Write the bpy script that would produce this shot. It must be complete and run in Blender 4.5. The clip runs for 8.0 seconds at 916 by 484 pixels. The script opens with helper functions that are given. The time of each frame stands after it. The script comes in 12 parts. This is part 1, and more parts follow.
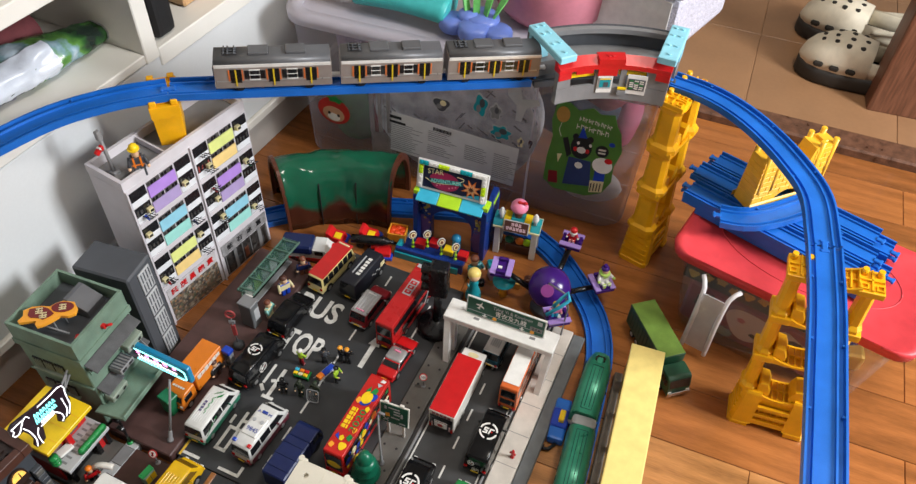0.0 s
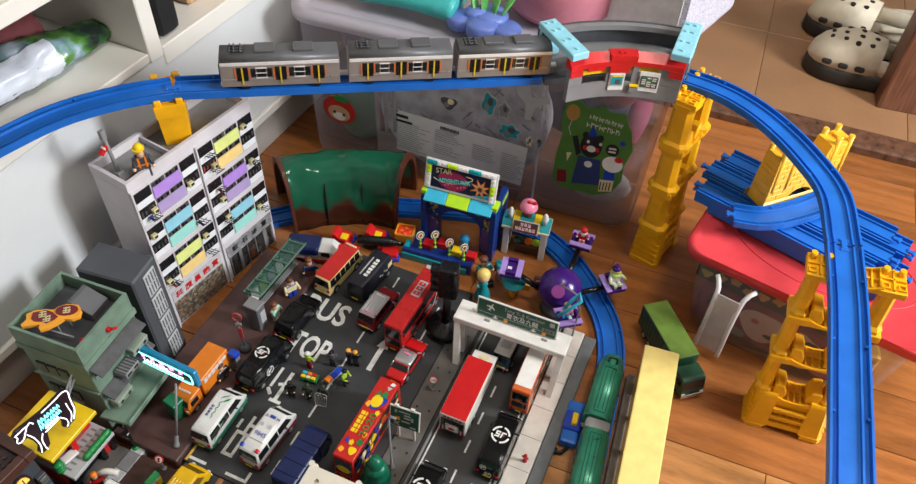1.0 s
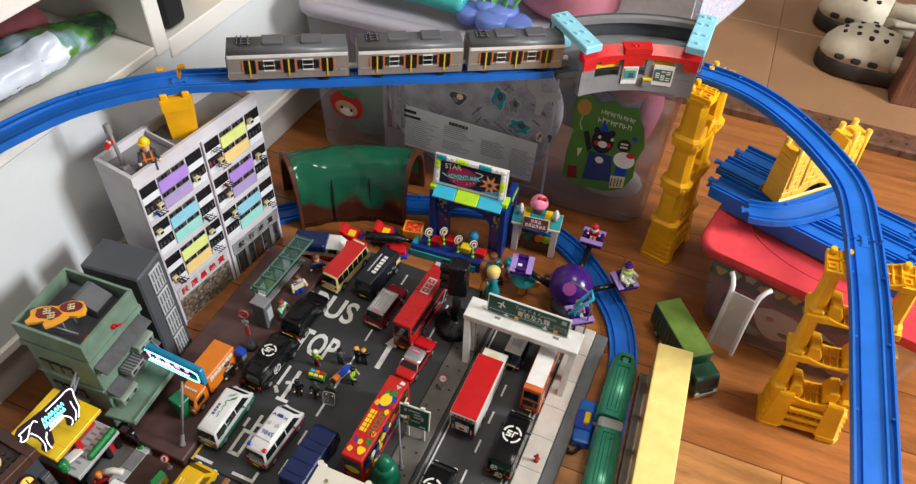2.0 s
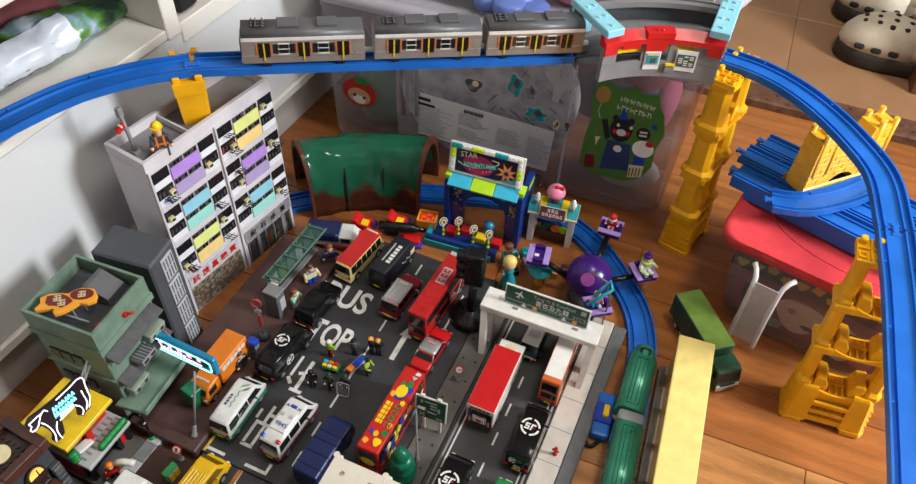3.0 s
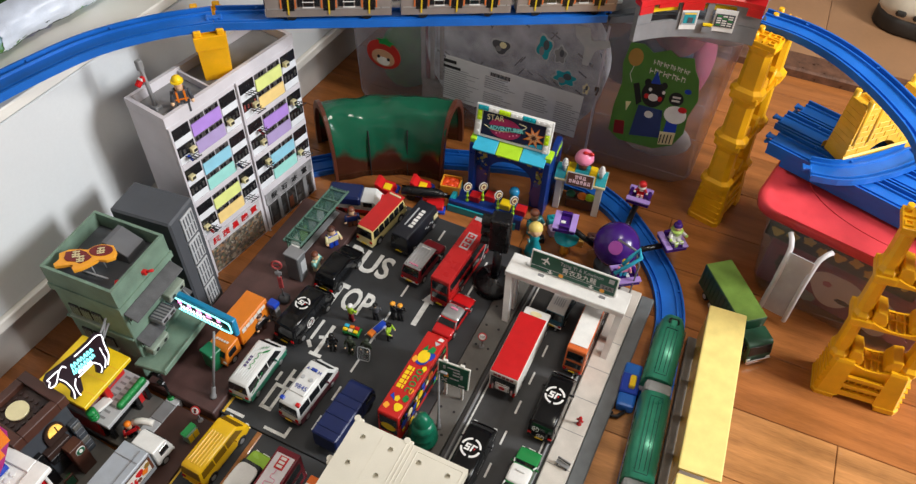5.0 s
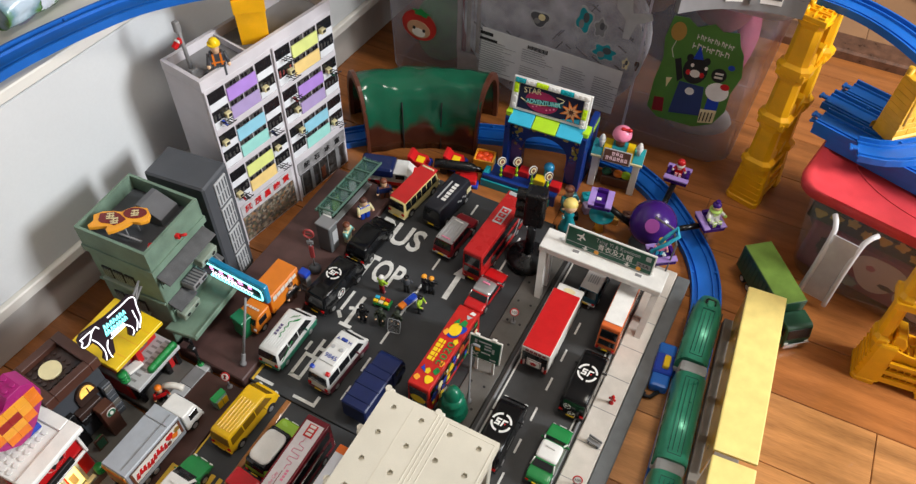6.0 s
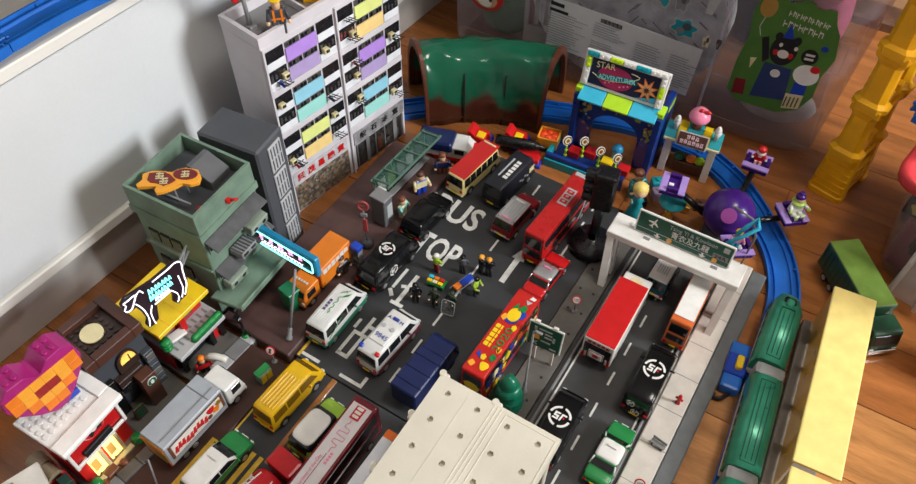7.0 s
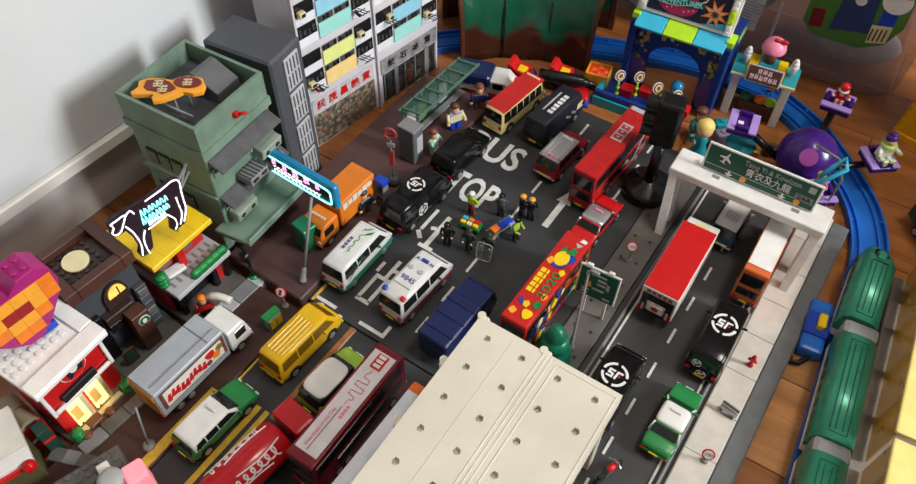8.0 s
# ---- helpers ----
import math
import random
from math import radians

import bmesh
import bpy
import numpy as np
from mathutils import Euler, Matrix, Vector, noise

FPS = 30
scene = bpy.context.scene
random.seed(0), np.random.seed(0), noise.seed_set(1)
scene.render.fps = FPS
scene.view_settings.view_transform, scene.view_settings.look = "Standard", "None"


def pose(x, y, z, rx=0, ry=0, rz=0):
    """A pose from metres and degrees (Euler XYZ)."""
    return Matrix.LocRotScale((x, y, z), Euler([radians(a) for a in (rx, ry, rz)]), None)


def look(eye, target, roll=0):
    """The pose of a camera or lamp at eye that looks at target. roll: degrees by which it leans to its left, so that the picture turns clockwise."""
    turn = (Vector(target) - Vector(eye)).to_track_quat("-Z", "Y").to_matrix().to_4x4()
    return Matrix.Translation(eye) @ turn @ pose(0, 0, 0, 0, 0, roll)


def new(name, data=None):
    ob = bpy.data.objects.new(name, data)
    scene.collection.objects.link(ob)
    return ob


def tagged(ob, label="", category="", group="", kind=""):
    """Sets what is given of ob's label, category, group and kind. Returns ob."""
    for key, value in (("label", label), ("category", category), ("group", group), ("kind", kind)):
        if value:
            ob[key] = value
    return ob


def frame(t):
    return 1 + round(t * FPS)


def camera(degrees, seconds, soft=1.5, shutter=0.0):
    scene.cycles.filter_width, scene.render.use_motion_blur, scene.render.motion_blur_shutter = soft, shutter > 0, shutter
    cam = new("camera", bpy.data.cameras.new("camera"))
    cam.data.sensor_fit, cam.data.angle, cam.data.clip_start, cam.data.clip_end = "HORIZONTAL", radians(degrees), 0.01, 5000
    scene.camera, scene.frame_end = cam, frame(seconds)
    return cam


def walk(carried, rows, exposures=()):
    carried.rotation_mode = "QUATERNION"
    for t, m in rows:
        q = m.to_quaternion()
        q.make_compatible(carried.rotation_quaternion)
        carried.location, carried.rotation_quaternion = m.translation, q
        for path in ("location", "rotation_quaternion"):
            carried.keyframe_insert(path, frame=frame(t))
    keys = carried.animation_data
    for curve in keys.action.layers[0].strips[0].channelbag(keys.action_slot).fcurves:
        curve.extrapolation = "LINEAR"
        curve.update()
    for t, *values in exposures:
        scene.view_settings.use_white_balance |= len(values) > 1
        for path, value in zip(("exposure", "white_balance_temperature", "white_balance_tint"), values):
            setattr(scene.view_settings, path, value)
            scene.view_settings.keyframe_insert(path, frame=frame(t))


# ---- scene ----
cam = camera(61.5, 8.0, soft=1.35)
PATH = [
    (0, (0.498, -0.354, 0.953), (0.038, 0.938, -0.502), 2.9),
    (0.5, (0.488, -0.351, 0.947), (0.031, 0.943, -0.508), 2.8),
    (1, (0.479, -0.349, 0.939), (0.022, 0.947, -0.515), 2.8),
    (2.5, (0.459, -0.344, 0.912), (-0.008, 0.945, -0.544), 2.6),
    (3, (0.448, -0.344, 0.9), (-0.021, 0.938, -0.562), 2.6),
    (3.5, (0.44, -0.346, 0.893), (-0.031, 0.929, -0.574), 2.6),
    (4, (0.441, -0.346, 0.885), (-0.036, 0.916, -0.591), 2.5),
    (5.5, (0.434, -0.342, 0.859), (-0.073, 0.859, -0.658), 2.1),
    (6, (0.425, -0.351, 0.847), (-0.106, 0.823, -0.683), 1.9),
    (6.5, (0.402, -0.347, 0.832), (-0.164, 0.792, -0.712), 1.6),
    (7, (0.39, -0.336, 0.796), (-0.22, 0.766, -0.757), 1.2),
    (7.5, (0.376, -0.321, 0.734), (-0.261, 0.755, -0.827), 1.0),
    (8, (0.361, -0.324, 0.665), (-0.283, 0.742, -0.9), 1.0),
]
walk(cam, [(t, look(e, g, r)) for t, e, g, r in PATH],
     exposures=[(0, 0.0), (4, 0.0), (5.5, -0.01), (6.5, 0.01), (7.5, 0.05), (8, 0.03)])

# ---- light: a daylit window in the room's right-hand wall, and a ceiling lamp ----
world = bpy.data.worlds.new("world")
scene.world = world
world.use_nodes = True
wn = world.node_tree
sky = wn.nodes.new("ShaderNodeTexSky")
sky.sky_type, sky.sun_disc = "NISHITA", False
sky.sun_elevation, sky.sun_rotation = radians(35), radians(100)
wn.links.new(sky.outputs["Color"], wn.nodes["Background"].inputs["Color"])
wn.nodes["Background"].inputs["Strength"].default_value = 0.1


def area_lamp(name, eye, target, sx, sy, watts, colour):
    data = bpy.data.lights.new(name, "AREA")
    data.shape, data.size, data.size_y, data.energy, data.color = "RECTANGLE", sx, sy, watts, colour
    ob = new(name, data)
    ob.matrix_world = look(eye, target)
    return ob


area_lamp("window_daylight", (2.06, 0.45, 1.15), (0, 0.25, 0.45), 0.42, 0.80, 58, (0.965, 0.985, 1.0))
area_lamp("ceiling_lamp_light", (0.90, 0.40, 2.42), (0.90, 0.40, 0), 0.42, 0.42, 20, (1.0, 0.93, 0.83))


# ---- materials ----
def material(name, colour, rough=0.45, metal=0.0, vary=0.08, scale=60.0, bump=0.05, fine=900.0, alpha=1.0,
             transmission=0.0, emit=0.0, spec=0.5, island=0.0, coat=0.0, ior=1.45, stretch=(1, 1, 1), subsurface=0.0):
    """A surface with colour change at two scales, uneven gloss and fine relief; scales are per metre."""
    m = bpy.data.materials.new(name)
    m.use_nodes = True
    t = m.node_tree
    n, k = t.nodes, t.links
    b = n["Principled BSDF"]
    co = n.new("ShaderNodeTexCoord")
    mp = n.new("ShaderNodeMapping")
    mp.inputs["Scale"].default_value = stretch
    k.new(co.outputs["Object"], mp.inputs["Vector"])
    big, small = n.new("ShaderNodeTexNoise"), n.new("ShaderNodeTexNoise")
    big.inputs["Scale"].default_value, small.inputs["Scale"].default_value = scale, fine
    big.inputs["Detail"].default_value, small.inputs["Detail"].default_value = 4, 3
    for x in (big, small):
        k.new(mp.outputs["Vector"], x.inputs["Vector"])
    mix = n.new("ShaderNodeMath")
    mix.operation = "MULTIPLY_ADD"
    mix.inputs[1].default_value = 0.35
    k.new(small.outputs["Fac"], mix.inputs[0])
    k.new(big.outputs["Fac"], mix.inputs[2])
    hsv = n.new("ShaderNodeHueSaturation")
    hsv.inputs["Color"].default_value = (*colour, 1)
    rng = n.new("ShaderNodeMapRange")
    rng.inputs["From Min"].default_value, rng.inputs["From Max"].default_value = 0.4, 0.95
    rng.inputs["To Min"].default_value, rng.inputs["To Max"].default_value = 1 - vary * 2, 1 + vary * 1.6
    k.new(mix.outputs[0], rng.inputs["Value"])
    val = rng.outputs["Result"]
    if island:
        info = n.new("ShaderNodeObjectInfo")
        add = n.new("ShaderNodeMath")
        add.operation = "MULTIPLY_ADD"
        add.inputs[1].default_value = island
        k.new(info.outputs["Random"], add.inputs[0])
        sub = n.new("ShaderNodeMath")
        sub.operation = "SUBTRACT"
        sub.inputs[1].default_value = island / 2
        k.new(val, sub.inputs[0])
        k.new(sub.outputs[0], add.inputs[2])
        val = add.outputs[0]
    k.new(val, hsv.inputs["Value"])
    k.new(hsv.outputs["Color"], b.inputs["Base Color"])
    rr = n.new("ShaderNodeMapRange")
    rr.inputs["To Min"].default_value, rr.inputs["To Max"].default_value = max(0.02, rough * 0.72), min(1, rough * 1.28)
    k.new(big.outputs["Fac"], rr.inputs["Value"])
    k.new(rr.outputs["Result"], b.inputs["Roughness"])
    if bump:
        bp = n.new("ShaderNodeBump")
        bp.inputs["Strength"].default_value, bp.inputs["Distance"].default_value = bump, 0.001
        k.new(small.outputs["Fac"], bp.inputs["Height"])
        k.new(bp.outputs["Normal"], b.inputs["Normal"])
    b.inputs["Metallic"].default_value = metal
    b.inputs["Specular IOR Level"].default_value = spec
    b.inputs["Alpha"].default_value = alpha
    b.inputs["Transmission Weight"].default_value = transmission
    b.inputs["IOR"].default_value = ior
    b.inputs["Coat Weight"].default_value = coat
    if subsurface:
        b.inputs["Subsurface Weight"].default_value = subsurface
        b.inputs["Subsurface Radius"].default_value = (0.01, 0.01, 0.01)
    if emit:
        b.inputs["Emission Color"].default_value = (*colour, 1)
        b.inputs["Emission Strength"].default_value = emit
    return m


PL = {}


def plastic(key, colour, rough=0.32, **kw):
    """Moulded or painted plastic, one material a colour."""
    if key not in PL:
        kw.setdefault("vary", 0.06)
        kw.setdefault("bump", 0.03)
        PL[key] = material(key, colour, rough, **kw)
    return PL[key]


RED = plastic("red_plastic", (0.55, 0.012, 0.014))
DRED = plastic("dark_red_plastic", (0.20, 0.008, 0.014))
BLUE = plastic("rail_blue_plastic", (0.010, 0.125, 0.50), 0.38, vary=0.1, scale=25)
DBLUE = plastic("navy_plastic", (0.008, 0.016, 0.075))
RBLUE = plastic("royal_blue_plastic", (0.01, 0.05, 0.42))
YEL = plastic("pier_yellow_plastic", (0.86, 0.43, 0.007), 0.36, vary=0.09, scale=30, subsurface=0.1)
BYEL = plastic("bright_yellow_plastic", (0.83, 0.56, 0.01), 0.35)
PYEL = plastic("pale_yellow_plastic", (0.76, 0.60, 0.20), 0.4)
WHITE = plastic("white_plastic", (0.76, 0.75, 0.72), 0.35)
OFFW = plastic("offwhite_plastic", (0.70, 0.67, 0.61), 0.42)
CREAM = plastic("cream_plastic", (0.74, 0.66, 0.38), 0.35)
BLACK = plastic("black_plastic", (0.006, 0.006, 0.007), 0.28)
MBLACK = plastic("matt_black_plastic", (0.009, 0.009, 0.010), 0.6)
GREY = plastic("grey_plastic", (0.21, 0.21, 0.215), 0.45)
DGREY = plastic("dark_grey_plastic", (0.07, 0.075, 0.085), 0.5)
LGREY = plastic("light_grey_plastic", (0.42, 0.43, 0.44), 0.42)
SILV = plastic("silver_paint", (0.50, 0.50, 0.50), 0.3, metal=0.7)
GREEN = plastic("green_plastic", (0.012, 0.22, 0.05), 0.3)
DGREEN = plastic("dark_green_plastic", (0.01, 0.10, 0.05), 0.35)
LIME = plastic("lime_plastic", (0.42, 0.70, 0.02), 0.35)
TEAL = plastic("teal_plastic", (0.01, 0.27, 0.32), 0.35)
AZUR = plastic("azure_plastic", (0.04, 0.45, 0.66), 0.35)
SKYB = plastic("pale_sky_blue_plastic", (0.27, 0.60, 0.72), 0.42)
PURP = plastic("purple_plastic", (0.045, 0.010, 0.155), 0.22)
LILA = plastic("lavender_plastic", (0.38, 0.25, 0.62), 0.35)
PINK = plastic("pink_plastic", (0.80, 0.24, 0.38), 0.35)
MAG = plastic("magenta_plastic", (0.36, 0.015, 0.16), 0.35)
ORNG = plastic("orange_plastic", (0.80, 0.20, 0.012), 0.35)
LORNG = plastic("light_orange_plastic", (0.85, 0.36, 0.03), 0.35)
BROWN = plastic("brown_plastic", (0.075, 0.028, 0.018), 0.4)
LBROWN = plastic("reddish_brown_plastic", (0.16, 0.05, 0.025), 0.4)
SKIN = plastic("toy_face_plastic", (0.78, 0.50, 0.30), 0.4)
GLASS = plastic("dark_toy_window", (0.010, 0.011, 0.013), 0.12, coat=0.4)
CHROME = plastic("chrome_trim", (0.7, 0.7, 0.7), 0.15, metal=1.0)
TYRE = plastic("rubber_tyre", (0.012, 0.012, 0.012), 0.75, bump=0.15)
TAILR = plastic("red_lamp_lens", (0.45, 0.005, 0.005), 0.15)
CLEARW = plastic("clear_lamp_lens", (0.75, 0.75, 0.72), 0.12)
GOLD = plastic("brass_paint", (0.55, 0.33, 0.08), 0.3, metal=0.6)
SAGE = plastic("sage_green_paint", (0.155, 0.235, 0.175), 0.6, vary=0.16, scale=40)
ASPH = material("asphalt_print", (0.034, 0.036, 0.039), 0.50, vary=0.18, scale=25, fine=1500, bump=0.12)
ASPH2 = material("worn_asphalt_print", (0.045, 0.045, 0.046), 0.6, vary=0.2, scale=30, fine=1500, bump=0.12)
MAROON = material("maroon_pavement", (0.085, 0.042, 0.038), 0.55, vary=0.16, scale=45, bump=0.1)
PAVEG = material("grey_median_plastic", (0.115, 0.108, 0.098), 0.55, vary=0.14, scale=40, bump=0.1)
PAVEW = material("pale_pavement_plastic", (0.60, 0.55, 0.49), 0.5, vary=0.08, scale=50)
EDGEG = material("grey_board_edge", (0.13, 0.14, 0.145), 0.5, vary=0.1)
MARK = material("road_paint", (0.68, 0.68, 0.65), 0.55, vary=0.1, scale=120)
YMARK = material("yellow_road_paint", (0.66, 0.42, 0.04), 0.55, vary=0.12, scale=120)
CABW = material("white_lacquered_board", (0.65, 0.67, 0.682), 0.38, vary=0.03, scale=6, bump=0.02, fine=300)
CABS = material("cream_shelf_board", (0.74, 0.72, 0.67), 0.42, vary=0.04, scale=8, bump=0.02)
PLINTH = material("grey_plinth", (0.52, 0.50, 0.47), 0.35, vary=0.10, scale=10)
WALLM = material("room_wall_paint", (0.54, 0.525, 0.50), 0.8, vary=0.03, scale=4)
CEILM = material("ceiling_paint", (0.68, 0.67, 0.65), 0.85, vary=0.02, scale=4)
TILE = material("beige_floor_tile", (0.31, 0.165, 0.082), 0.35, vary=0.07, scale=9, fine=120, bump=0.02, island=0.06)
SILL = material("brown_stone_sill", (0.125, 0.058, 0.034), 0.3, vary=0.3, scale=60, fine=260, bump=0.05)
POSTW = material("dark_timber", (0.17, 0.07, 0.038), 0.45, vary=0.25, scale=30, stretch=(6, 6, 0.5), bump=0.06)


def wood(name, colour, rough, along=(1, 1, 1), vary=0.22):
    return material(name, colour, rough, vary=vary, scale=7, fine=90, bump=0.02, stretch=along, island=0.34, coat=0.25)


PARQ = wood("varnished_floor_board", (0.32, 0.114, 0.031), 0.24, (0.7, 7, 7))


# ---- shaping helpers ----
def fresh():
    return bmesh.new()


def bevel_edges(bm, geom, width, seg=1):
    edges = [e for e in geom if isinstance(e, bmesh.types.BMEdge)]
    if width > 0 and edges:
        bmesh.ops.bevel(bm, geom=edges, offset=width, offset_type="OFFSET", segments=seg, profile=0.6, affect="EDGES", clamp_overlap=True)


def bx(bm, c, s, bev=0.0, rot=None, seg=1, mi=0):
    """A box with centre c and size s."""
    m = Matrix.Translation(c) @ (rot.to_4x4() if rot else Matrix()) @ Matrix.Diagonal((*s, 1))
    r = bmesh.ops.create_cube(bm, size=1, matrix=m)
    vs = set(r["verts"])
    fs = {f for v in vs for f in v.link_faces}
    for f in fs:
        f.material_index = mi
    if bev:
        bevel_edges(bm, {e for v in vs for e in v.link_edges}, bev, seg)
    return bm


def rotz(a):
    return Matrix.Rotation(radians(a), 4, "Z")


def rotx(a):
    return Matrix.Rotation(radians(a), 4, "X")


def roty(a):
    return Matrix.Rotation(radians(a), 4, "Y")


def cyl(bm, a, b, r, r2=None, n=16, mi=0, cap=True):
    a, b = Vector(a), Vector(b)
    q = (b - a).to_track_quat("Z", "Y").to_matrix().to_4x4()
    res = bmesh.ops.create_cone(bm, cap_ends=cap, segments=n, radius1=r, radius2=r if r2 is None else r2, depth=(b - a).length,
                                matrix=Matrix.Translation((a + b) / 2) @ q)
    for f in {f for v in res["verts"] for f in v.link_faces}:
        f.material_index = mi
        f.smooth = len(f.verts) == 4
    return bm


def ball(bm, c, r, s=(1, 1, 1), n=16, mi=0, rot=None):
    m = Matrix.Translation(c) @ (rot if rot else Matrix()) @ Matrix.Diagonal((r * s[0], r * s[1], r * s[2], 1))
    res = bmesh.ops.create_uvsphere(bm, u_segments=n, v_segments=max(6, n // 2), radius=1, matrix=m)
    for f in {f for v in res["verts"] for f in v.link_faces}:
        f.material_index = mi
        f.smooth = True
    return bm


def prism(bm, pts, h, m=None, bev=0.0, mi=0, seg=1):
    """A polygon in x, y raised by h along z, moved by m."""
    m = m or Matrix()
    lo = [bm.verts.new(m @ Vector((x, y, 0))) for x, y in pts]
    hi = [bm.verts.new(m @ Vector((x, y, h))) for x, y in pts]
    fs = [bm.faces.new(lo[::-1]), bm.faces.new(hi)]
    k = len(pts)
    for i in range(k):
        fs.append(bm.faces.new((lo[i], lo[(i + 1) % k], hi[(i + 1) % k], hi[i])))
    for f in fs:
        f.material_index = mi
    if bev:
        bevel_edges(bm, set(fs[1].edges), bev, seg)
    return bm


def lathe(bm, prof, c=(0, 0, 0), n=20, mi=0, m=None):
    """A profile of (radius, height) turned round z."""
    m = m or Matrix()
    rings = []
    for r, z in prof:
        rings.append([bm.verts.new(m @ (Vector(c) + Vector((max(r, 1e-5) * math.cos(2 * math.pi * i / n), max(r, 1e-5) * math.sin(2 * math.pi * i / n), z)))) for i in range(n)])
    for a, b in zip(rings, rings[1:]):
        for i in range(n):
            f = bm.faces.new((a[i], a[(i + 1) % n], b[(i + 1) % n], b[i]))
            f.smooth, f.material_index = True, mi
    for ring, flip in ((rings[0], True), (rings[-1], False)):
        f = bm.faces.new(ring[::-1] if flip else ring)
        f.material_index = mi
    return bm


def loft(bm, rings, closed=True, smooth=True, mi=0):
    """Skins rings of equal length; caps the ends."""
    vs = [[bm.verts.new(p) for p in ring] for ring in rings]
    k = len(vs[0])
    for a, b in zip(vs, vs[1:]):
        for i in range(k if closed else k - 1):
            f = bm.faces.new((a[i], a[(i + 1) % k], b[(i + 1) % k], b[i]))
            f.smooth, f.material_index = smooth, mi
    if closed:
        for ring in (vs[0][::-1], vs[-1]):
            f = bm.faces.new(ring)
            f.material_index = mi
    return bm


def smooth_path(pts, step=0.012):
    """Points at even steps along a Catmull-Rom line through pts."""
    p = [Vector(q) for q in pts]
    p = [2 * p[0] - p[1]] + p + [2 * p[-1] - p[-2]]
    out = []
    for i in range(1, len(p) - 2):
        n = max(2, int((p[i + 1] - p[i]).length / step))
        for j in range(n):
            t = j / n
            a, b, c, d = p[i - 1:i + 3]
            out.append(0.5 * ((2 * b) + (c - a) * t + (2 * a - 5 * b + 4 * c - d) * t * t + (3 * b - a - 3 * c + d) * t ** 3))
    return out + [p[-2]]


def sweep(bm, path, prof, smooth=False, mi=0):
    """A closed profile of (side, up) carried along a level path."""
    rings = []
    for i, p in enumerate(path):
        d = (path[min(i + 1, len(path) - 1)] - path[max(i - 1, 0)]).normalized()
        side = Vector((d.y, -d.x, 0)).normalized()
        up = side.cross(d)
        rings.append([p + side * u + up * v for u, v in prof])
    return loft(bm, rings, True, smooth, mi)


def tube(bm, pts, r, n=8, mi=0):
    pts = [Vector(p) for p in pts]
    rings = []
    for i, p in enumerate(pts):
        d = (pts[min(i + 1, len(pts) - 1)] - pts[max(i - 1, 0)]).normalized()
        q = d.to_track_quat("Z", "Y")
        rings.append([p + q @ Vector((r * math.cos(2 * math.pi * j / n), r * math.sin(2 * math.pi * j / n), 0)) for j in range(n)])
    return loft(bm, rings, True, True, mi)


def finish(name, bm, mats):
    bmesh.ops.recalc_face_normals(bm, faces=bm.faces[:])
    me = bpy.data.meshes.new(name)
    bm.to_mesh(me)
    bm.free()
    for m in (mats if isinstance(mats, (list, tuple)) else [mats]):
        me.materials.append(m)
    return new(name, me)


def part(name, bm, mats, parent, label=""):
    ob = finish(name, bm, mats)
    ob.parent = parent
    return tagged(ob, label)


def thing(name, m, label, category, group="", kind=""):
    ob = new(name)
    ob.matrix_basis = m
    ob.empty_display_size = 0.02
    return tagged(ob, label, category, group, kind)


def whole(name, bm, mats, label, category, m=None, group="", kind=""):
    ob = finish(name, bm, mats)
    if m:
        ob.matrix_basis = m
    return tagged(ob, label, category, group, kind)


def words(name, body, size, mat, parent, m, label="", depth=0.0003, width=None, align="CENTER", shear=0.0, bold=0.0):
    """Raised lettering in the built-in font."""
    cu = bpy.data.curves.new(name, "FONT")
    cu.body, cu.size, cu.align_x, cu.align_y, cu.extrude, cu.shear = body, size, align, "CENTER", depth, shear
    cu.resolution_u = 3
    cu.offset = bold
    tmp = new("lettering", cu)
    bpy.context.view_layer.update()
    me = bpy.data.meshes.new_from_object(tmp.evaluated_get(bpy.context.evaluated_depsgraph_get()))
    bpy.data.objects.remove(tmp)
    if width and len(me.vertices):
        xs = [v.co.x for v in me.vertices]
        k = width / max(1e-6, max(xs) - min(xs))
        for v in me.vertices:
            v.co.x *= k
    me.transform(m)
    me.materials.clear()
    me.materials.append(mat)
    ob = new(name, me)
    ob.parent = parent
    return tagged(ob, label)


FLOOR = -0.012

# ---- the room ----
WALL_TURN = -4.4      # the cabinet stands at this turn to the road
WALL = pose(-0.287, 0, 0, 0, 0, WALL_TURN)   # local y runs along the cabinet, local x out of it


def slab(name, lo, hi, mat, label, category="floor", kind="structure", bev=0.0):
    bm = fresh()
    bx(bm, [(a + b) / 2 for a, b in zip(lo, hi)], [b - a for a, b in zip(lo, hi)], bev)
    return whole(name, bm, mat, label, category, kind=kind)


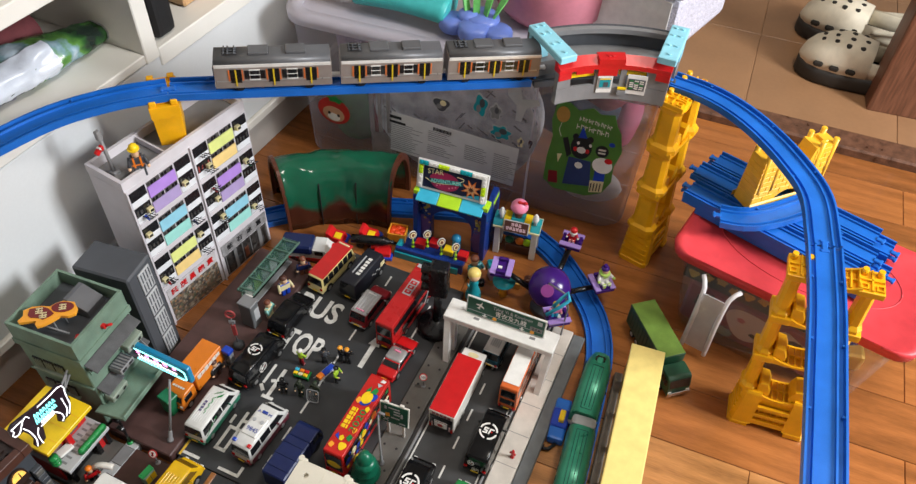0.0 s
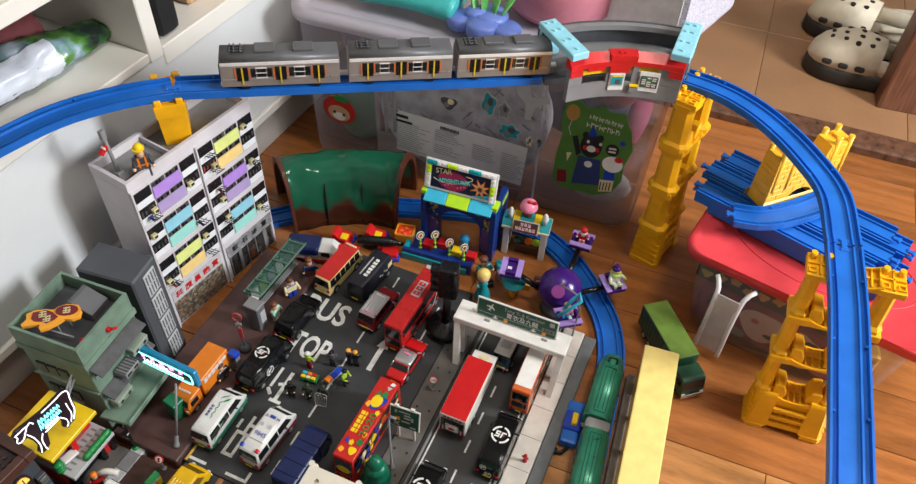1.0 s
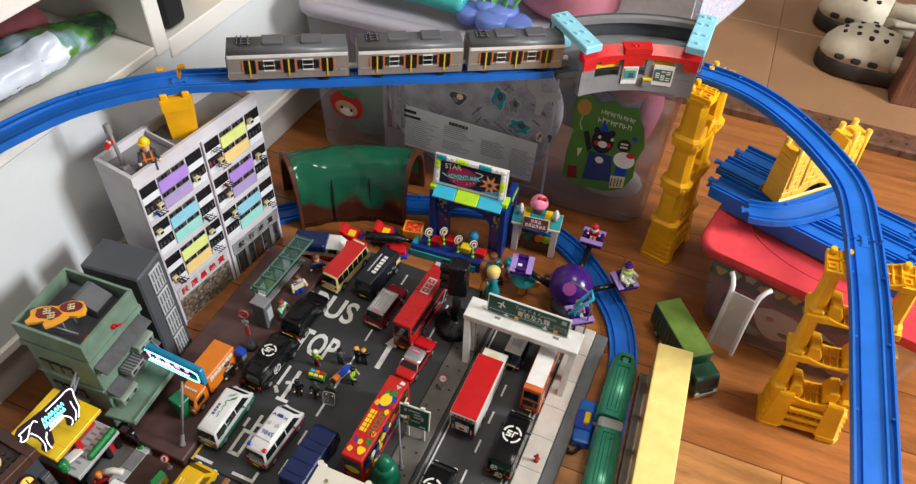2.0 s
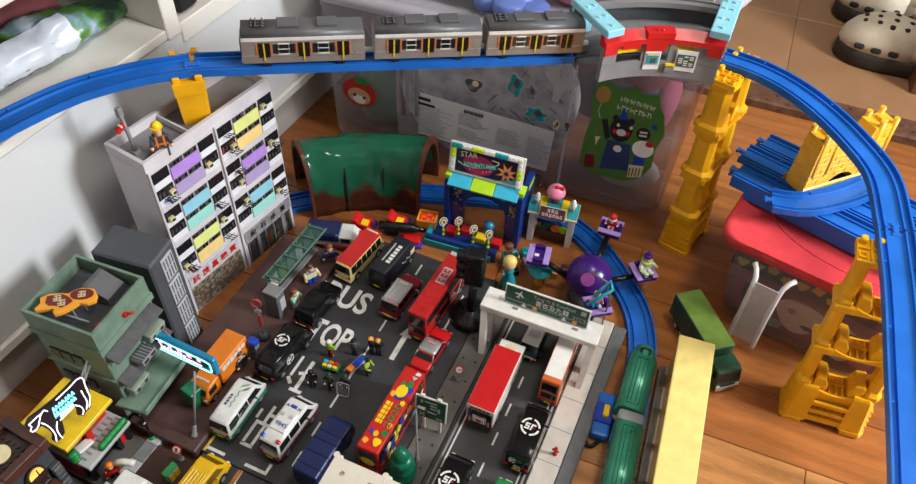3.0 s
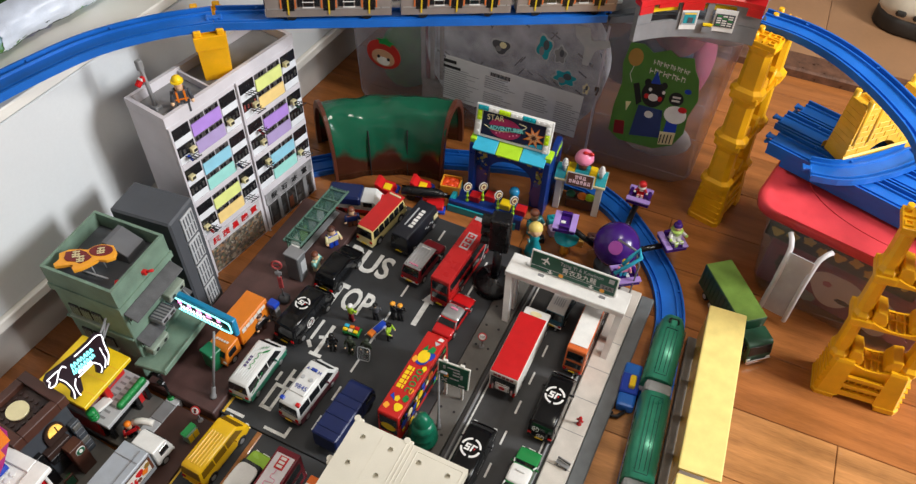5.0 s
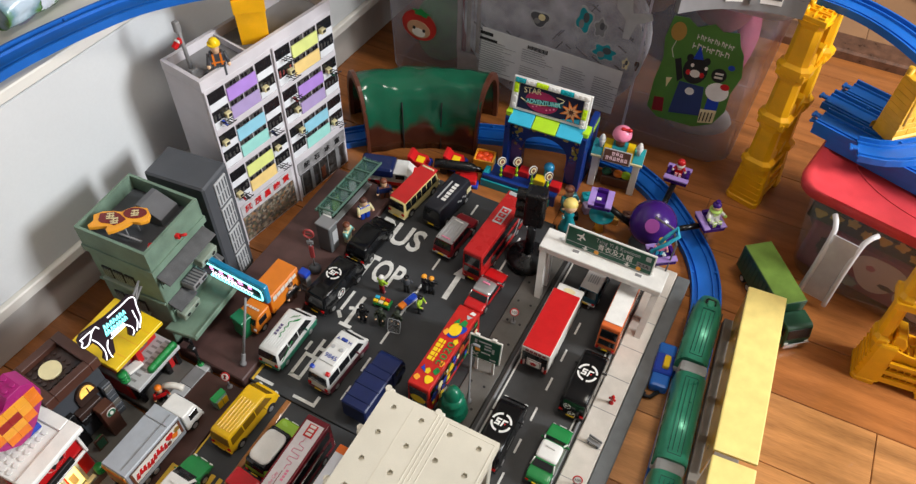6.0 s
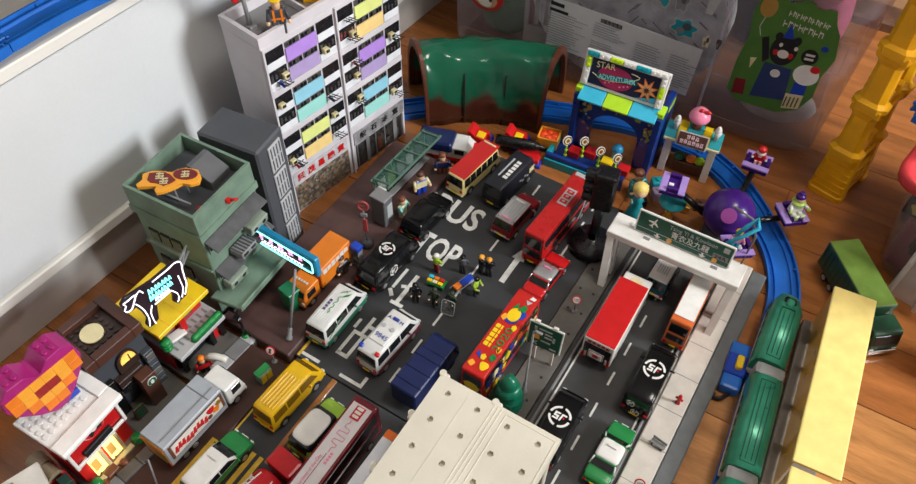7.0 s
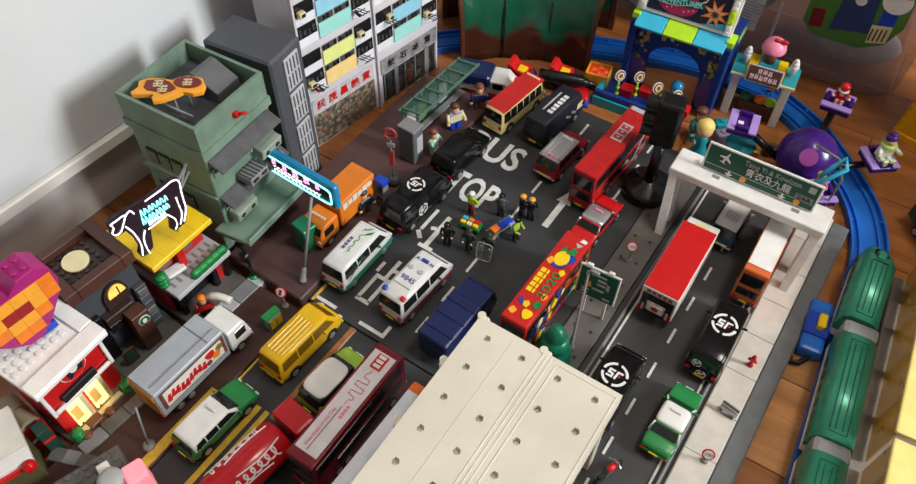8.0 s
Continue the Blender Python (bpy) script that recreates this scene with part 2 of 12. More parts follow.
subfloor = slab("floor", (-0.75, -1.9, FLOOR - 0.05), (2.4, 1.03, FLOOR - 0.0025), wood("dark_joint_wood", (0.13, 0.050, 0.016), 0.4, (0.7, 7, 7)), "glossy reddish-brown varnished wooden parquet floor", "floor")
slab("tiled_floor", (-0.75, 1.085, FLOOR - 0.05), (2.4, 3.4, 0.0), material("pale_tile_grout", (0.40, 0.27, 0.18), 0.7, vary=0.1), "beige ceramic tiled floor beyond the stone sill", "floor")
slab("stone_sill", (-0.75, 1.03, FLOOR - 0.05), (2.4, 1.09, 0.006), SILL, "polished brown speckled stone threshold sill", "sill", bev=0.004)
slab("ceiling", (-0.75, -1.95, 2.5), (2.45, 3.45, 2.6), CEILM, "plain white ceiling", "ceiling")
slab("wall_south", (-0.75, -1.98, FLOOR - 0.05), (2.45, -1.9, 2.5), WALLM, "plain pale wall behind the camera", "wall")
slab("wall_north", (-0.75, 3.4, FLOOR - 0.05), (2.45, 3.48, 2.5), WALLM, "plain pale far wall", "wall")
slab("wall_west", (-0.83, -1.95, FLOOR - 0.05), (-0.75, 3.45, 2.5), WALLM, "plain pale wall behind the cabinet", "wall")
bm = fresh()
bx(bm, (2.14, -0.95, 1.24), (0.08, 1.9, 2.6))
bx(bm, (2.14, 2.45, 1.24), (0.08, 1.9, 2.6))
bx(bm, (2.14, 0.75, 0.2), (0.08, 1.5, 0.52))
bx(bm, (2.14, 0.75, 2.16), (0.08, 1.5, 0.68))
whole("wall_east", bm, WALLM, "pale wall with a wide daylit window", "wall", kind="structure")

# ---- the white cabinet with open shelves ----
cab = thing("cabinet", WALL, "white lacquered cabinet with flat doors and open shelves above", "cabinet")


def cab_board(name, lo, hi, mat, label="", bev=0.0015):
    bm = fresh()
    bx(bm, [(a + b) / 2 for a, b in zip(lo, hi)], [b - a for a, b in zip(lo, hi)], bev)
    return part(name, bm, mat, cab, label)


cab_board("plinth", (-0.06, -1.2, FLOOR), (0.0, 1.0, 0.07), PLINTH, "grey recessed plinth")
cab_board("bottom_rail", (-0.4, -1.2, 0.0705), (0.021, 1.0, 0.086), CABS, "cream bottom rail")
for y0, y1 in ((-1.2, -0.622), (-0.618, 1.0)):
    cab_board("door", (-0.003, y0, 0.0868), (0.015, y1, 0.309), CABW, "white flat door")
cab_board("shelf", (-0.4, -1.2, 0.312), (0.018, 0.3645, 0.326), CABS, "cream shelf board")
cab_board("shelf", (-0.4, 0.3915, 0.292), (0.018, 1.0, 0.322), CABS, "cream shelf board")
cab_board("upright", (-0.4, 0.365, 0.3095), (0.0185, 0.391, 1.3), CABS, "cream upright divider")
cab_board("shelf", (-0.4, -1.2, 0.462), (0.018, 0.3645, 0.486), CABS, "cream shelf board")
cab_board("shelf", (-0.4, 0.3915, 0.50), (0.018, 1.0, 0.524), CABS, "cream shelf board")
cab_board("back_panel", (-0.41, -1.2, 0.09), (-0.401, 1.0, 1.3), CABS, "cream back panel")
cab_board("end_panel", (-0.4, 1.0005, FLOOR), (0.018, 1.02, 1.3), CABW, "white end panel")

# ---- things on the shelves ----
bm = fresh()
sweep(bm, smooth_path([(-0.150, 0.03, 0.354), (-0.138, 0.17, 0.356), (-0.125, 0.31, 0.354)], 0.02),
      [(0.026 * math.cos(a), 0.026 * math.sin(a)) for a in np.linspace(0, 2 * math.pi, 14, endpoint=False)], True)
whole("rolled_cloth", bm, material("maroon_cloth", (0.13, 0.03, 0.035), 0.9, vary=0.15, bump=0.3), "rolled maroon cloth lying on a shelf", "cloth", WALL)


def printed_bag():
    m = bpy.data.materials.new("printed_foil_bag")
    m.use_nodes = True
    n, k = m.node_tree.nodes, m.node_tree.links
    tc, nz, cr = n.new("ShaderNodeTexCoord"), n.new("ShaderNodeTexNoise"), n.new("ShaderNodeValToRGB")
    nz.inputs["Scale"].default_value, nz.inputs["Detail"].default_value = 14, 7
    e = cr.color_ramp.elements
    e[0].position, e[0].color = 0.36, (0.01, 0.02, 0.015, 1)
    e[1].position, e[1].color = 0.66, (0.55, 0.66, 0.75, 1)
    for pos, col in ((0.44, (0.03, 0.11, 0.025, 1)), (0.53, (0.10, 0.25, 0.05, 1)), (0.58, (0.22, 0.36, 0.42, 1))):
        el = e.new(pos)
        el.color = col
    k.new(tc.outputs["Object"], nz.inputs["Vector"])
    k.new(nz.outputs["Fac"], cr.inputs["Fac"])
    k.new(cr.outputs["Color"], n["Principled BSDF"].inputs["Base Color"])
    n["Principled BSDF"].inputs["Roughness"].default_value = 0.22
    return m


bag = thing("plastic_bag", WALL, "crumpled glossy bag printed with green trees on the shelf", "bag")


def bag_ring(k, n=40, grow=1.0):
    """One ring of the soft bag, k from its far end at 0 to its open mouth at 1."""
    y = 0.09 + 0.275 * k
    x = -0.080 + 0.034 * max(0.0, k - 0.35) ** 1.2
    w = 0.037 * (1 - 0.55 * max(0.0, k - 0.62) / 0.38) * grow
    h = 0.024 * (1 - 0.45 * max(0.0, k - 0.66) / 0.34) * grow
    ring = []
    for j in range(n):
        a = 2 * math.pi * j / n
        d = Vector((math.cos(a), y * 24, math.sin(a)))
        f = 1 + 0.16 * noise.noise(d * 1.1) + 0.09 * noise.noise(d * 3.1 + Vector((5, 0, 0))) + 0.03 * noise.noise(d * 9)
        f = 1 + (f - 1) * (0.6 + 0.8 * k)
        ring.append((x + w * f * math.copysign(abs(math.cos(a)) ** 0.8, math.cos(a)), y, max(0.327, 0.327 + h + h * f * math.sin(a)) + 0.010 * max(0.0, k - 0.8)))
    return ring


bm = fresh()
loft(bm, [bag_ring(k) for k in np.linspace(0, 1, 60)], True, True)
part("bag_body", bm, printed_bag(), bag)
bm = fresh()
tube(bm, [Vector(p) for p in bag_ring(1.0, 24, 1.02)] + [Vector(bag_ring(1.0, 24, 1.02)[0])], 0.0016, 6)
part("bag_mouth", bm, LGREY, bag)
bm = fresh()
rows = []
for k in np.linspace(0.16, 0.66, 24):
    ring = bag_ring(k, 40, 1.05)
    rows.append([bm.verts.new((p[0], p[1] + 0.004 * noise.noise(Vector((p[0] * 200, p[2] * 200, 3))), p[2] + 0.0012)) for p in [ring[j % 40] for j in range(-5, 9)]])
for a, b in zip(rows, rows[1:]):
    for j in range(len(a) - 1):
        f = bm.faces.new((a[j], b[j], b[j + 1], a[j + 1]))
        f.smooth = True
part("white_panel", bm, material("white_glossy_paper", (0.62, 0.66, 0.74), 0.3, vary=0.12, scale=25), bag, "glossy white panel")
bm = fresh()
rows = []
for i in range(15):
    rows.append([(-0.115 + 0.062 * j / 9, 0.085 + 0.125 * i / 14 + 0.02 * j / 9, 0.3275 + 0.004 * (1 + noise.noise(Vector((i * 0.5, j * 0.5, 1)))) + 0.004 * (i > 11)) for j in range(10)])
vs = [[bm.verts.new(p) for p in r] for r in rows]
for a, b in zip(vs, vs[1:]):
    for j in range(9):
        bm.faces.new((a[j], a[j + 1], b[j + 1], b[j])).smooth = True
bmesh.ops.solidify(bm, geom=bm.faces[:], thickness=0.0015)
whole("folded_sheet", bm, material("lilac_paper", (0.55, 0.52, 0.66), 0.5, vary=0.1), "folded lilac paper under the bag at the shelf edge", "paper", WALL)
bm = fresh()
bx(bm, (0, 0, 0.045), (0.10, 0.042, 0.09), 0.012, seg=3)
whole("black_case", bm, MBLACK, "small black zipped case standing on the shelf", "case", WALL @ pose(-0.040, 0.425, 0.323))
bm = fresh()
bx(bm, (0, 0, 0.05), (0.16, 0.13, 0.10), 0.003)
whole("wooden_box", bm, wood("pale_pine", (0.55, 0.33, 0.16), 0.5, (1, 6, 6)), "pale pine wooden box on the shelf", "box", WALL @ pose(-0.10, 0.562, 0.323))

# ---- timber post and shoes on the tiles ----
bm = fresh()
bx(bm, (0, 0, 0.6), (0.115, 0.07, 1.2), 0.006, seg=2)
whole("timber_post", bm, POSTW, "dark reddish timber leg standing on the tiles", "post", pose(0.893, 1.222, 0.0, 0, 0, 4))


def clog(name, m):
    ob = thing(name, m, "cream rubber clog with ventilation holes and a dark sole", "shoe", "pair of clogs")
    cream, sole = plastic("cream_foam", (0.66, 0.59, 0.46), 0.55, bump=0.08), plastic("dark_foam_sole", (0.03, 0.026, 0.022), 0.6)
    # outline of the sole along y (heel 0 to toe 0.27)
    ys = [0, 0.012, 0.04, 0.09, 0.14, 0.19, 0.225, 0.25, 0.264, 0.27]
    ws = [0.016, 0.030, 0.037, 0.037, 0.042, 0.050, 0.049, 0.040, 0.025, 0.008]
    hs = [0.05, 0.058, 0.058, 0.056, 0.072, 0.078, 0.070, 0.058, 0.045, 0.03]
    bm = fresh()
    rings = []
    for y, w in zip(ys, ws):
        rings.append([(x * w, y, z) for x, z in ((-1, 0.004), (-0.9, 0), (0.9, 0), (1, 0.004), (1.02, 0.02), (0.97, 0.028), (-0.97, 0.028), (-1.02, 0.02))])
    loft(bm, rings)
    part("sole", bm, sole, ob, "dark sole")
    bm = fresh()
    rings = []
    for y, w, h in zip(ys, ws, hs):
        ring = []
        for j in range(13):
            a = math.pi * j / 12
            ring.append((w * 0.98 * math.copysign(abs(math.cos(a)) ** 0.6, math.cos(a)), y, 0.0285 + (h - 0.0285) * math.sin(a) ** 0.75))
        rings.append(ring)
    # the vamp is closed, the heel part is an open rim
    loft(bm, rings[4:])
    part("vamp", bm, cream, ob)
    bm = fresh()
    n0 = 14
    rim = []
    for j in range(n0 + 1):
        a = math.pi * j / n0
        rim.append(Vector((-0.037 * math.cos(a), 0.14 - 0.135 * math.sin(a) ** 0.7, 0)))
    rings = []
    for p in rim:
        c = Vector((0, 0.12, 0))
        d = (p - c).normalized() * 0.004
        rings.append([p + Vector((0, 0, 0.028)), p + d + Vector((0, 0, 0.04)), p + Vector((0, 0, 0.058)), p - d + Vector((0, 0, 0.056)), p - d * 1.4 + Vector((0, 0, 0.03))])
    loft(bm, rings)
    part("heel_rim", bm, cream, ob)
    bm = fresh()
    tube(bm, smooth_path([(-0.043, 0.125, 0.05), (-0.042, 0.07, 0.060), (-0.026, 0.006, 0.066), (0.026, 0.006, 0.066), (0.042, 0.07, 0.060), (0.043, 0.125, 0.05)], 0.008), 0.005)
    part("heel_strap", bm, cream, ob)
    # solid dark plugs, coloured as the shade inside the vent openings
    dark = plastic("vent_shadow_black", (0.02, 0.016, 0.012), 0.9)
    spots = [(-0.024, 0.165), (0, 0.16), (0.024, 0.165), (-0.03, 0.19), (-0.010, 0.187), (0.012, 0.187), (0.031, 0.19), (-0.02, 0.212), (0.002, 0.214), (0.024, 0.211), (-0.008, 0.235), (0.013, 0.235)]
    for x, y in spots:
        w = np.interp(y, ys, ws) * 0.98
        h = np.interp(y, ys, hs)
        cosv = min(0.98, abs(x) / w) ** (1 / 0.6)
        z = 0.0285 + (h - 0.0285) * math.sin(math.acos(cosv)) ** 0.75
        bm = fresh()
        cyl(bm, (x, y, z - 0.006), (x * 1.02, y, z + 0.0006), 0.0050, n=12)
        part("vent_hole", bm, dark, ob)
    for y in (0.17, 0.20, 0.23):
        for s in (-1, 1):
            w = np.interp(y, ys, ws)
            bm = fresh()
            bx(bm, (s * (w + 0.0005), y, 0.037), (0.006, 0.018, 0.010), 0.003)
            part("side_vent", bm, dark, ob)
    return ob


clog("clog", pose(0.978, 1.262, 0.003, 0, 0, 84) @ Matrix.Diagonal((1.1, 1.1, 1.28, 1)))
clog("clog", pose(0.962, 1.405, 0.003, 0, 0, 78) @ Matrix.Diagonal((1.1, 1.1, 1.28, 1)))

# ---- the toy-town boards ----
ROAD_TURN = -2.0
TOWN = pose(0, 0, 0, 0, 0, ROAD_TURN)


def town_box(name, lo, hi, mat, label, category, bev=0.0, kind="structure"):
    bm = fresh()
    bx(bm, [(a + b) / 2 for a, b in zip(lo, hi)], [b - a for a, b in zip(lo, hi)], bev)
    return whole(name, bm, mat, label, category, TOWN, kind=kind)


road = town_box("road", (-0.004, -0.0185, FLOOR), (0.232, 0.402, 0.0), ASPH, "dark printed asphalt road board of a toy town", "road", 0.0008)
town_box("pavement", (-0.108, -0.028, FLOOR), (-0.0045, 0.34, 0.0085), MAROON, "maroon toy pavement with a raised kerb", "pavement", 0.0015)
median = town_box("median", (0.2325, -0.05, FLOOR), (0.268, 0.36, 0.0015), PAVEG, "grey moulded plastic median strip with peg holes", "pavement", 0.0008)
road2 = town_box("road", (0.2685, -0.30, FLOOR), (0.3855, 0.402, -0.0005), ASPH2, "worn asphalt expressway board of a toy town", "road", 0.0008)
pave_w = town_box("pavement", (0.386, -0.30, FLOOR), (0.4175, 0.40, 0.002), PAVEW, "pale beige toy pavement strip with joints", "pavement", 0.0012)
town_box("board_edge", (0.418, -0.30, FLOOR), (0.437, 0.40, -0.002), EDGEG, "dark grey plastic edge of the toy road board", "board", 0.0015)
town_box("guard_rail", (0.2745, -0.30, -0.0004), (0.2775, 0.40, 0.0042), GREY, "low grey plastic guard rail along the road", "rail", 0.0008)
town_box("guard_rail", (0.3795, -0.30, -0.0004), (0.3825, 0.40, 0.0042), GREY, "low grey plastic guard rail along the road", "rail", 0.0008)
near_road = town_box("road", (0.0, -0.33, FLOOR), (0.225, -0.0190, -0.002), ASPH, "dark asphalt toy road board with yellow lines", "road", 0.0008)
near_pave = town_box("pavement", (-0.075, -0.33, FLOOR), (-0.0005, -0.034, 0.0), plastic("dark_brown_base", (0.06, 0.026, 0.02), 0.5, vary=0.15, scale=40), "dark brown toy pavement plate with drain holes", "pavement", 0.001)
# added strip stands in for the wooden floor showing through a board gap
town_box("wood_strip", (0.0535, -0.140, FLOOR), (0.0610, -0.0195, -0.0008), wood("floor_gap_wood", (0.42, 0.17, 0.05), 0.4, (1, 6, 6)), "narrow wooden strip standing in for the floor seen between two toy boards", "strip", 0.001, kind="")


def mark(parent, pts, mat=MARK, z=0.0003, name="road_marking"):
    bm = fresh()
    prism(bm, pts, 0.00035, Matrix.Translation((0, 0, z)))
    ob = part(name, bm, mat, parent)
    ob.matrix_parent_inverse = Matrix()
    return ob


def bar(parent, x0, y0, x1, y1, w, mat=MARK, z=0.0003):
    d = Vector((x1 - x0, y1 - y0)).normalized()
    s = Vector((-d.y, d.x)) * w / 2
    a, b = Vector((x0, y0)), Vector((x1, y1))
    return mark(parent, [tuple(a + s), tuple(a - s), tuple(b - s), tuple(b + s)], mat, z)


# lane dashes of the two left lanes
for y in (0.022, 0.068, 0.114, 0.16, 0.206, 0.252, 0.298, 0.37):
    bar(road, 0.113, y - 0.011, 0.113, y + 0.011, 0.0028)
for y in (0.25, 0.296, 0.342, 0.388):
    bar(road, 0.196, y - 0.011, 0.196, y + 0.011, 0.0028)
# straight-ahead arrow
mark(road, [(0.147, 0.205), (0.1545, 0.205), (0.1545, 0.248), (0.160, 0.248), (0.151, 0.272), (0.142, 0.248), (0.147, 0.248)])
# bay corners and painted characters of the bus stop
bar(road, 0.058, -0.0115, 0.090, -0.0115, 0.0040)
bar(road, 0.088, -0.0095, 0.088, 0.002, 0.0040)
bar(road, 0.002, -0.0115, 0.028, -0.0115, 0.0040)
bar(road, 0.0005, -0.017, 0.0005, 0.006, 0.0034, YMARK)
for x0, y0, x1, y1, w in ((0.0375, 0.012, 0.0375, 0.044, 0.0042), (0.0505, 0.012, 0.0505, 0.044, 0.0042), (0.0354, 0.0115, 0.0526, 0.0115, 0.0046), (0.0354, 0.0455, 0.0545, 0.0455, 0.0046),
                          (0.0470, 0.048, 0.0470, 0.074, 0.0044), (0.0492, 0.060, 0.0570, 0.060, 0.0050), (0.0335, 0.050, 0.0335, 0.064, 0.0040),
                          (0.0385, 0.124, 0.0385, 0.158, 0.0040), (0.0365, 0.121, 0.0450, 0.1125, 0.0052), (0.0560, 0.108, 0.0560, 0.156, 0.0056), (0.0470, 0.131, 0.0531, 0.134, 0.0050), (0.0589, 0.134, 0.0680, 0.138, 0.0050), (0.0480, 0.1055, 0.0660, 0.1055, 0.0050)):
    bar(road, x0, y0, x1, y1, w)
for body, x, y, w in (("BUS", 0.0405, 0.273, 0.072), ("STOP", 0.0450, 0.203, 0.078)):
    words("road_lettering", body, 0.056, MARK, road, Matrix.Translation((x, y, 0.0006)), "white road lettering", 0.0003, width=w, bold=0.0012)
# expressway
for y in np.arange(-0.27, 0.40, 0.047):
    bar(road2, 0.3285, y - 0.010, 0.3285, y + 0.010, 0.0026)
bar(road2, 0.2815, -0.3, 0.2815, 0.40, 0.0022)
bar(road2, 0.3755, -0.3, 0.3755, 0.40, 0.0022)
# yellow lines of the near road
bar(near_road, 0.0380, -0.325, 0.0380, -0.137, 0.0060, YMARK, -0.0017)
bar(near_road, 0.0485, -0.325, 0.0485, -0.137, 0.0055, YMARK, -0.0017)
bar(near_road, 0.0022, -0.130, 0.0022, -0.030, 0.0022, YMARK, -0.0017)
bar(near_pave, -0.0070, -0.325, -0.0070, -0.148, 0.0100, YMARK)
for y in np.arange(-0.30, 0.40, 0.05):
    bm = fresh()
    bx(bm, (0.4018, y, 0.0020), (0.031, 0.0007, 0.0005))
    part("joint", bm, GREY, pave_w)
for y in np.arange(-0.03, 0.35, 0.035):
    for x in (0.241, 0.259):
        bm = fresh()
        cyl(bm, (x, y, 0.001), (x, y, 0.00175), 0.0018, n=10)
        part("peg_hole", bm, MBLACK, median)

# ---- blue toy rails ----
RAILP = [(-0.020, 0), (0.020, 0), (0.020, 0.0098), (0.0176, 0.0098), (0.0170, 0.0042), (0.0122, 0.0042), (0.0116, 0.0080), (0.0094, 0.0080), (0.0088, 0.0050), (-0.0088, 0.0050), (-0.0094, 0.0080), (-0.0116, 0.0080), (-0.0122, 0.0042), (-0.0170, 0.0042), (-0.0176, 0.0098), (-0.020, 0.0098)]


def rail(name, pts, label, group, mat=None, chips=True):
    """A length of toy rail: the moulded bed, its joints and the small lugs inside the grooves."""
    ob = thing(name, Matrix(), label, "toy track", group)
    path = smooth_path(pts)
    bm = fresh()
    sweep(bm, path, RAILP)
    part("rail_bed", bm, mat or BLUE, ob)
    if chips:
        for i in range(4, len(path) - 4, 7):
            d = (path[i + 1] - path[i - 1]).normalized()
            s = Vector((d.y, -d.x, 0)).normalized()
            for k in (-1, 1):
                bm = fresh()
                bx(bm, path[i] + s * k * 0.0165 + Vector((0, 0, 0.0074)), (0.0034, 0.0034, 0.0026), 0.0005)
                part("lug", bm, mat or BLUE, ob)
    for q, r in ((path[0], path[1]), (path[-1], path[-2])):
        bm = fresh()
        d = (r - q).normalized()
        ang = Matrix.Rotation(math.atan2(d.y, d.x), 4, "Z")
        bx(bm, q - d * 0.004 + Vector((0, 0, 0.005)), (0.010, 0.007, 0.0045), 0.001, rot=ang)
        bx(bm, q - d * 0.009 + Vector((0, 0, 0.005)), (0.004, 0.011, 0.0045), 0.001, rot=ang)
        part("coupling_tongue", bm, mat or BLUE, ob)
    return ob


Z1, Z2, Z3 = 0.334, 0.312, 0.297
rail("elevated_rail", [(-0.148, 0.2955, Z1), (-0.012, 0.379, Z1 - 0.006), (0.124, 0.462, Z1 - 0.013), (0.200, 0.509, Z1 - 0.017), (0.268, 0.553, Z2 + 0.001)], "straight blue plastic toy rail raised on yellow blocks", "elevated rails")
rail("elevated_rail", [(-0.292, -0.02, Z1), (-0.286, 0.05, Z1), (-0.267, 0.126, Z1), (-0.242, 0.192, Z1), (-0.199, 0.250, Z1), (-0.150, 0.294, Z1)], "curved blue plastic toy rail raised on yellow blocks", "elevated rails")
rail("elevated_rail", [(-0.292, -0.022, Z1), (-0.294, -0.13, Z1 - 0.004), (-0.295, -0.26, Z1 - 0.01), (-0.296, -0.42, Z1 - 0.016)], "straight blue plastic toy rail raised along the cabinet", "elevated rails")
rail("elevated_rail", [(0.462, 0.630, Z2), (0.512, 0.620, Z2), (0.555, 0.601, Z2 - 0.001), (0.598, 0.569, Z2 - 0.003), (0.642, 0.522, Z2 - 0.006), (0.676, 0.470, Z2 - 0.010), (0.692, 0.392, Z3)], "curved blue plastic toy rail raised on yellow piers", "elevated rails")
rail("elevated_rail", [(0.6925, 0.389, Z3), (0.701, 0.294, Z3), (0.706, 0.19, Z3), (0.711, 0.072, Z3), (0.716, -0.10, Z3), (0.722, -0.30, Z3)], "straight blue plastic toy rail raised on yellow piers", "elevated rails")
rail("floor_rail", [(0.30, 0.568, FLOOR), (0.365, 0.53, FLOOR), (0.425, 0.468, FLOOR), (0.459, 0.420, FLOOR), (0.479, 0.362, FLOOR), (0.485, 0.300, FLOOR)], "curved blue plastic toy rail on the wooden floor", "floor rails")
rail("floor_rail", [(-0.18, 0.37, FLOOR), (-0.125, 0.426, FLOOR), (-0.036, 0.495, FLOOR), (0.078, 0.538, FLOOR), (0.19, 0.572, FLOOR), (0.295, 0.570, FLOOR)], "blue plastic toy rail running through the tunnel", "floor rails")
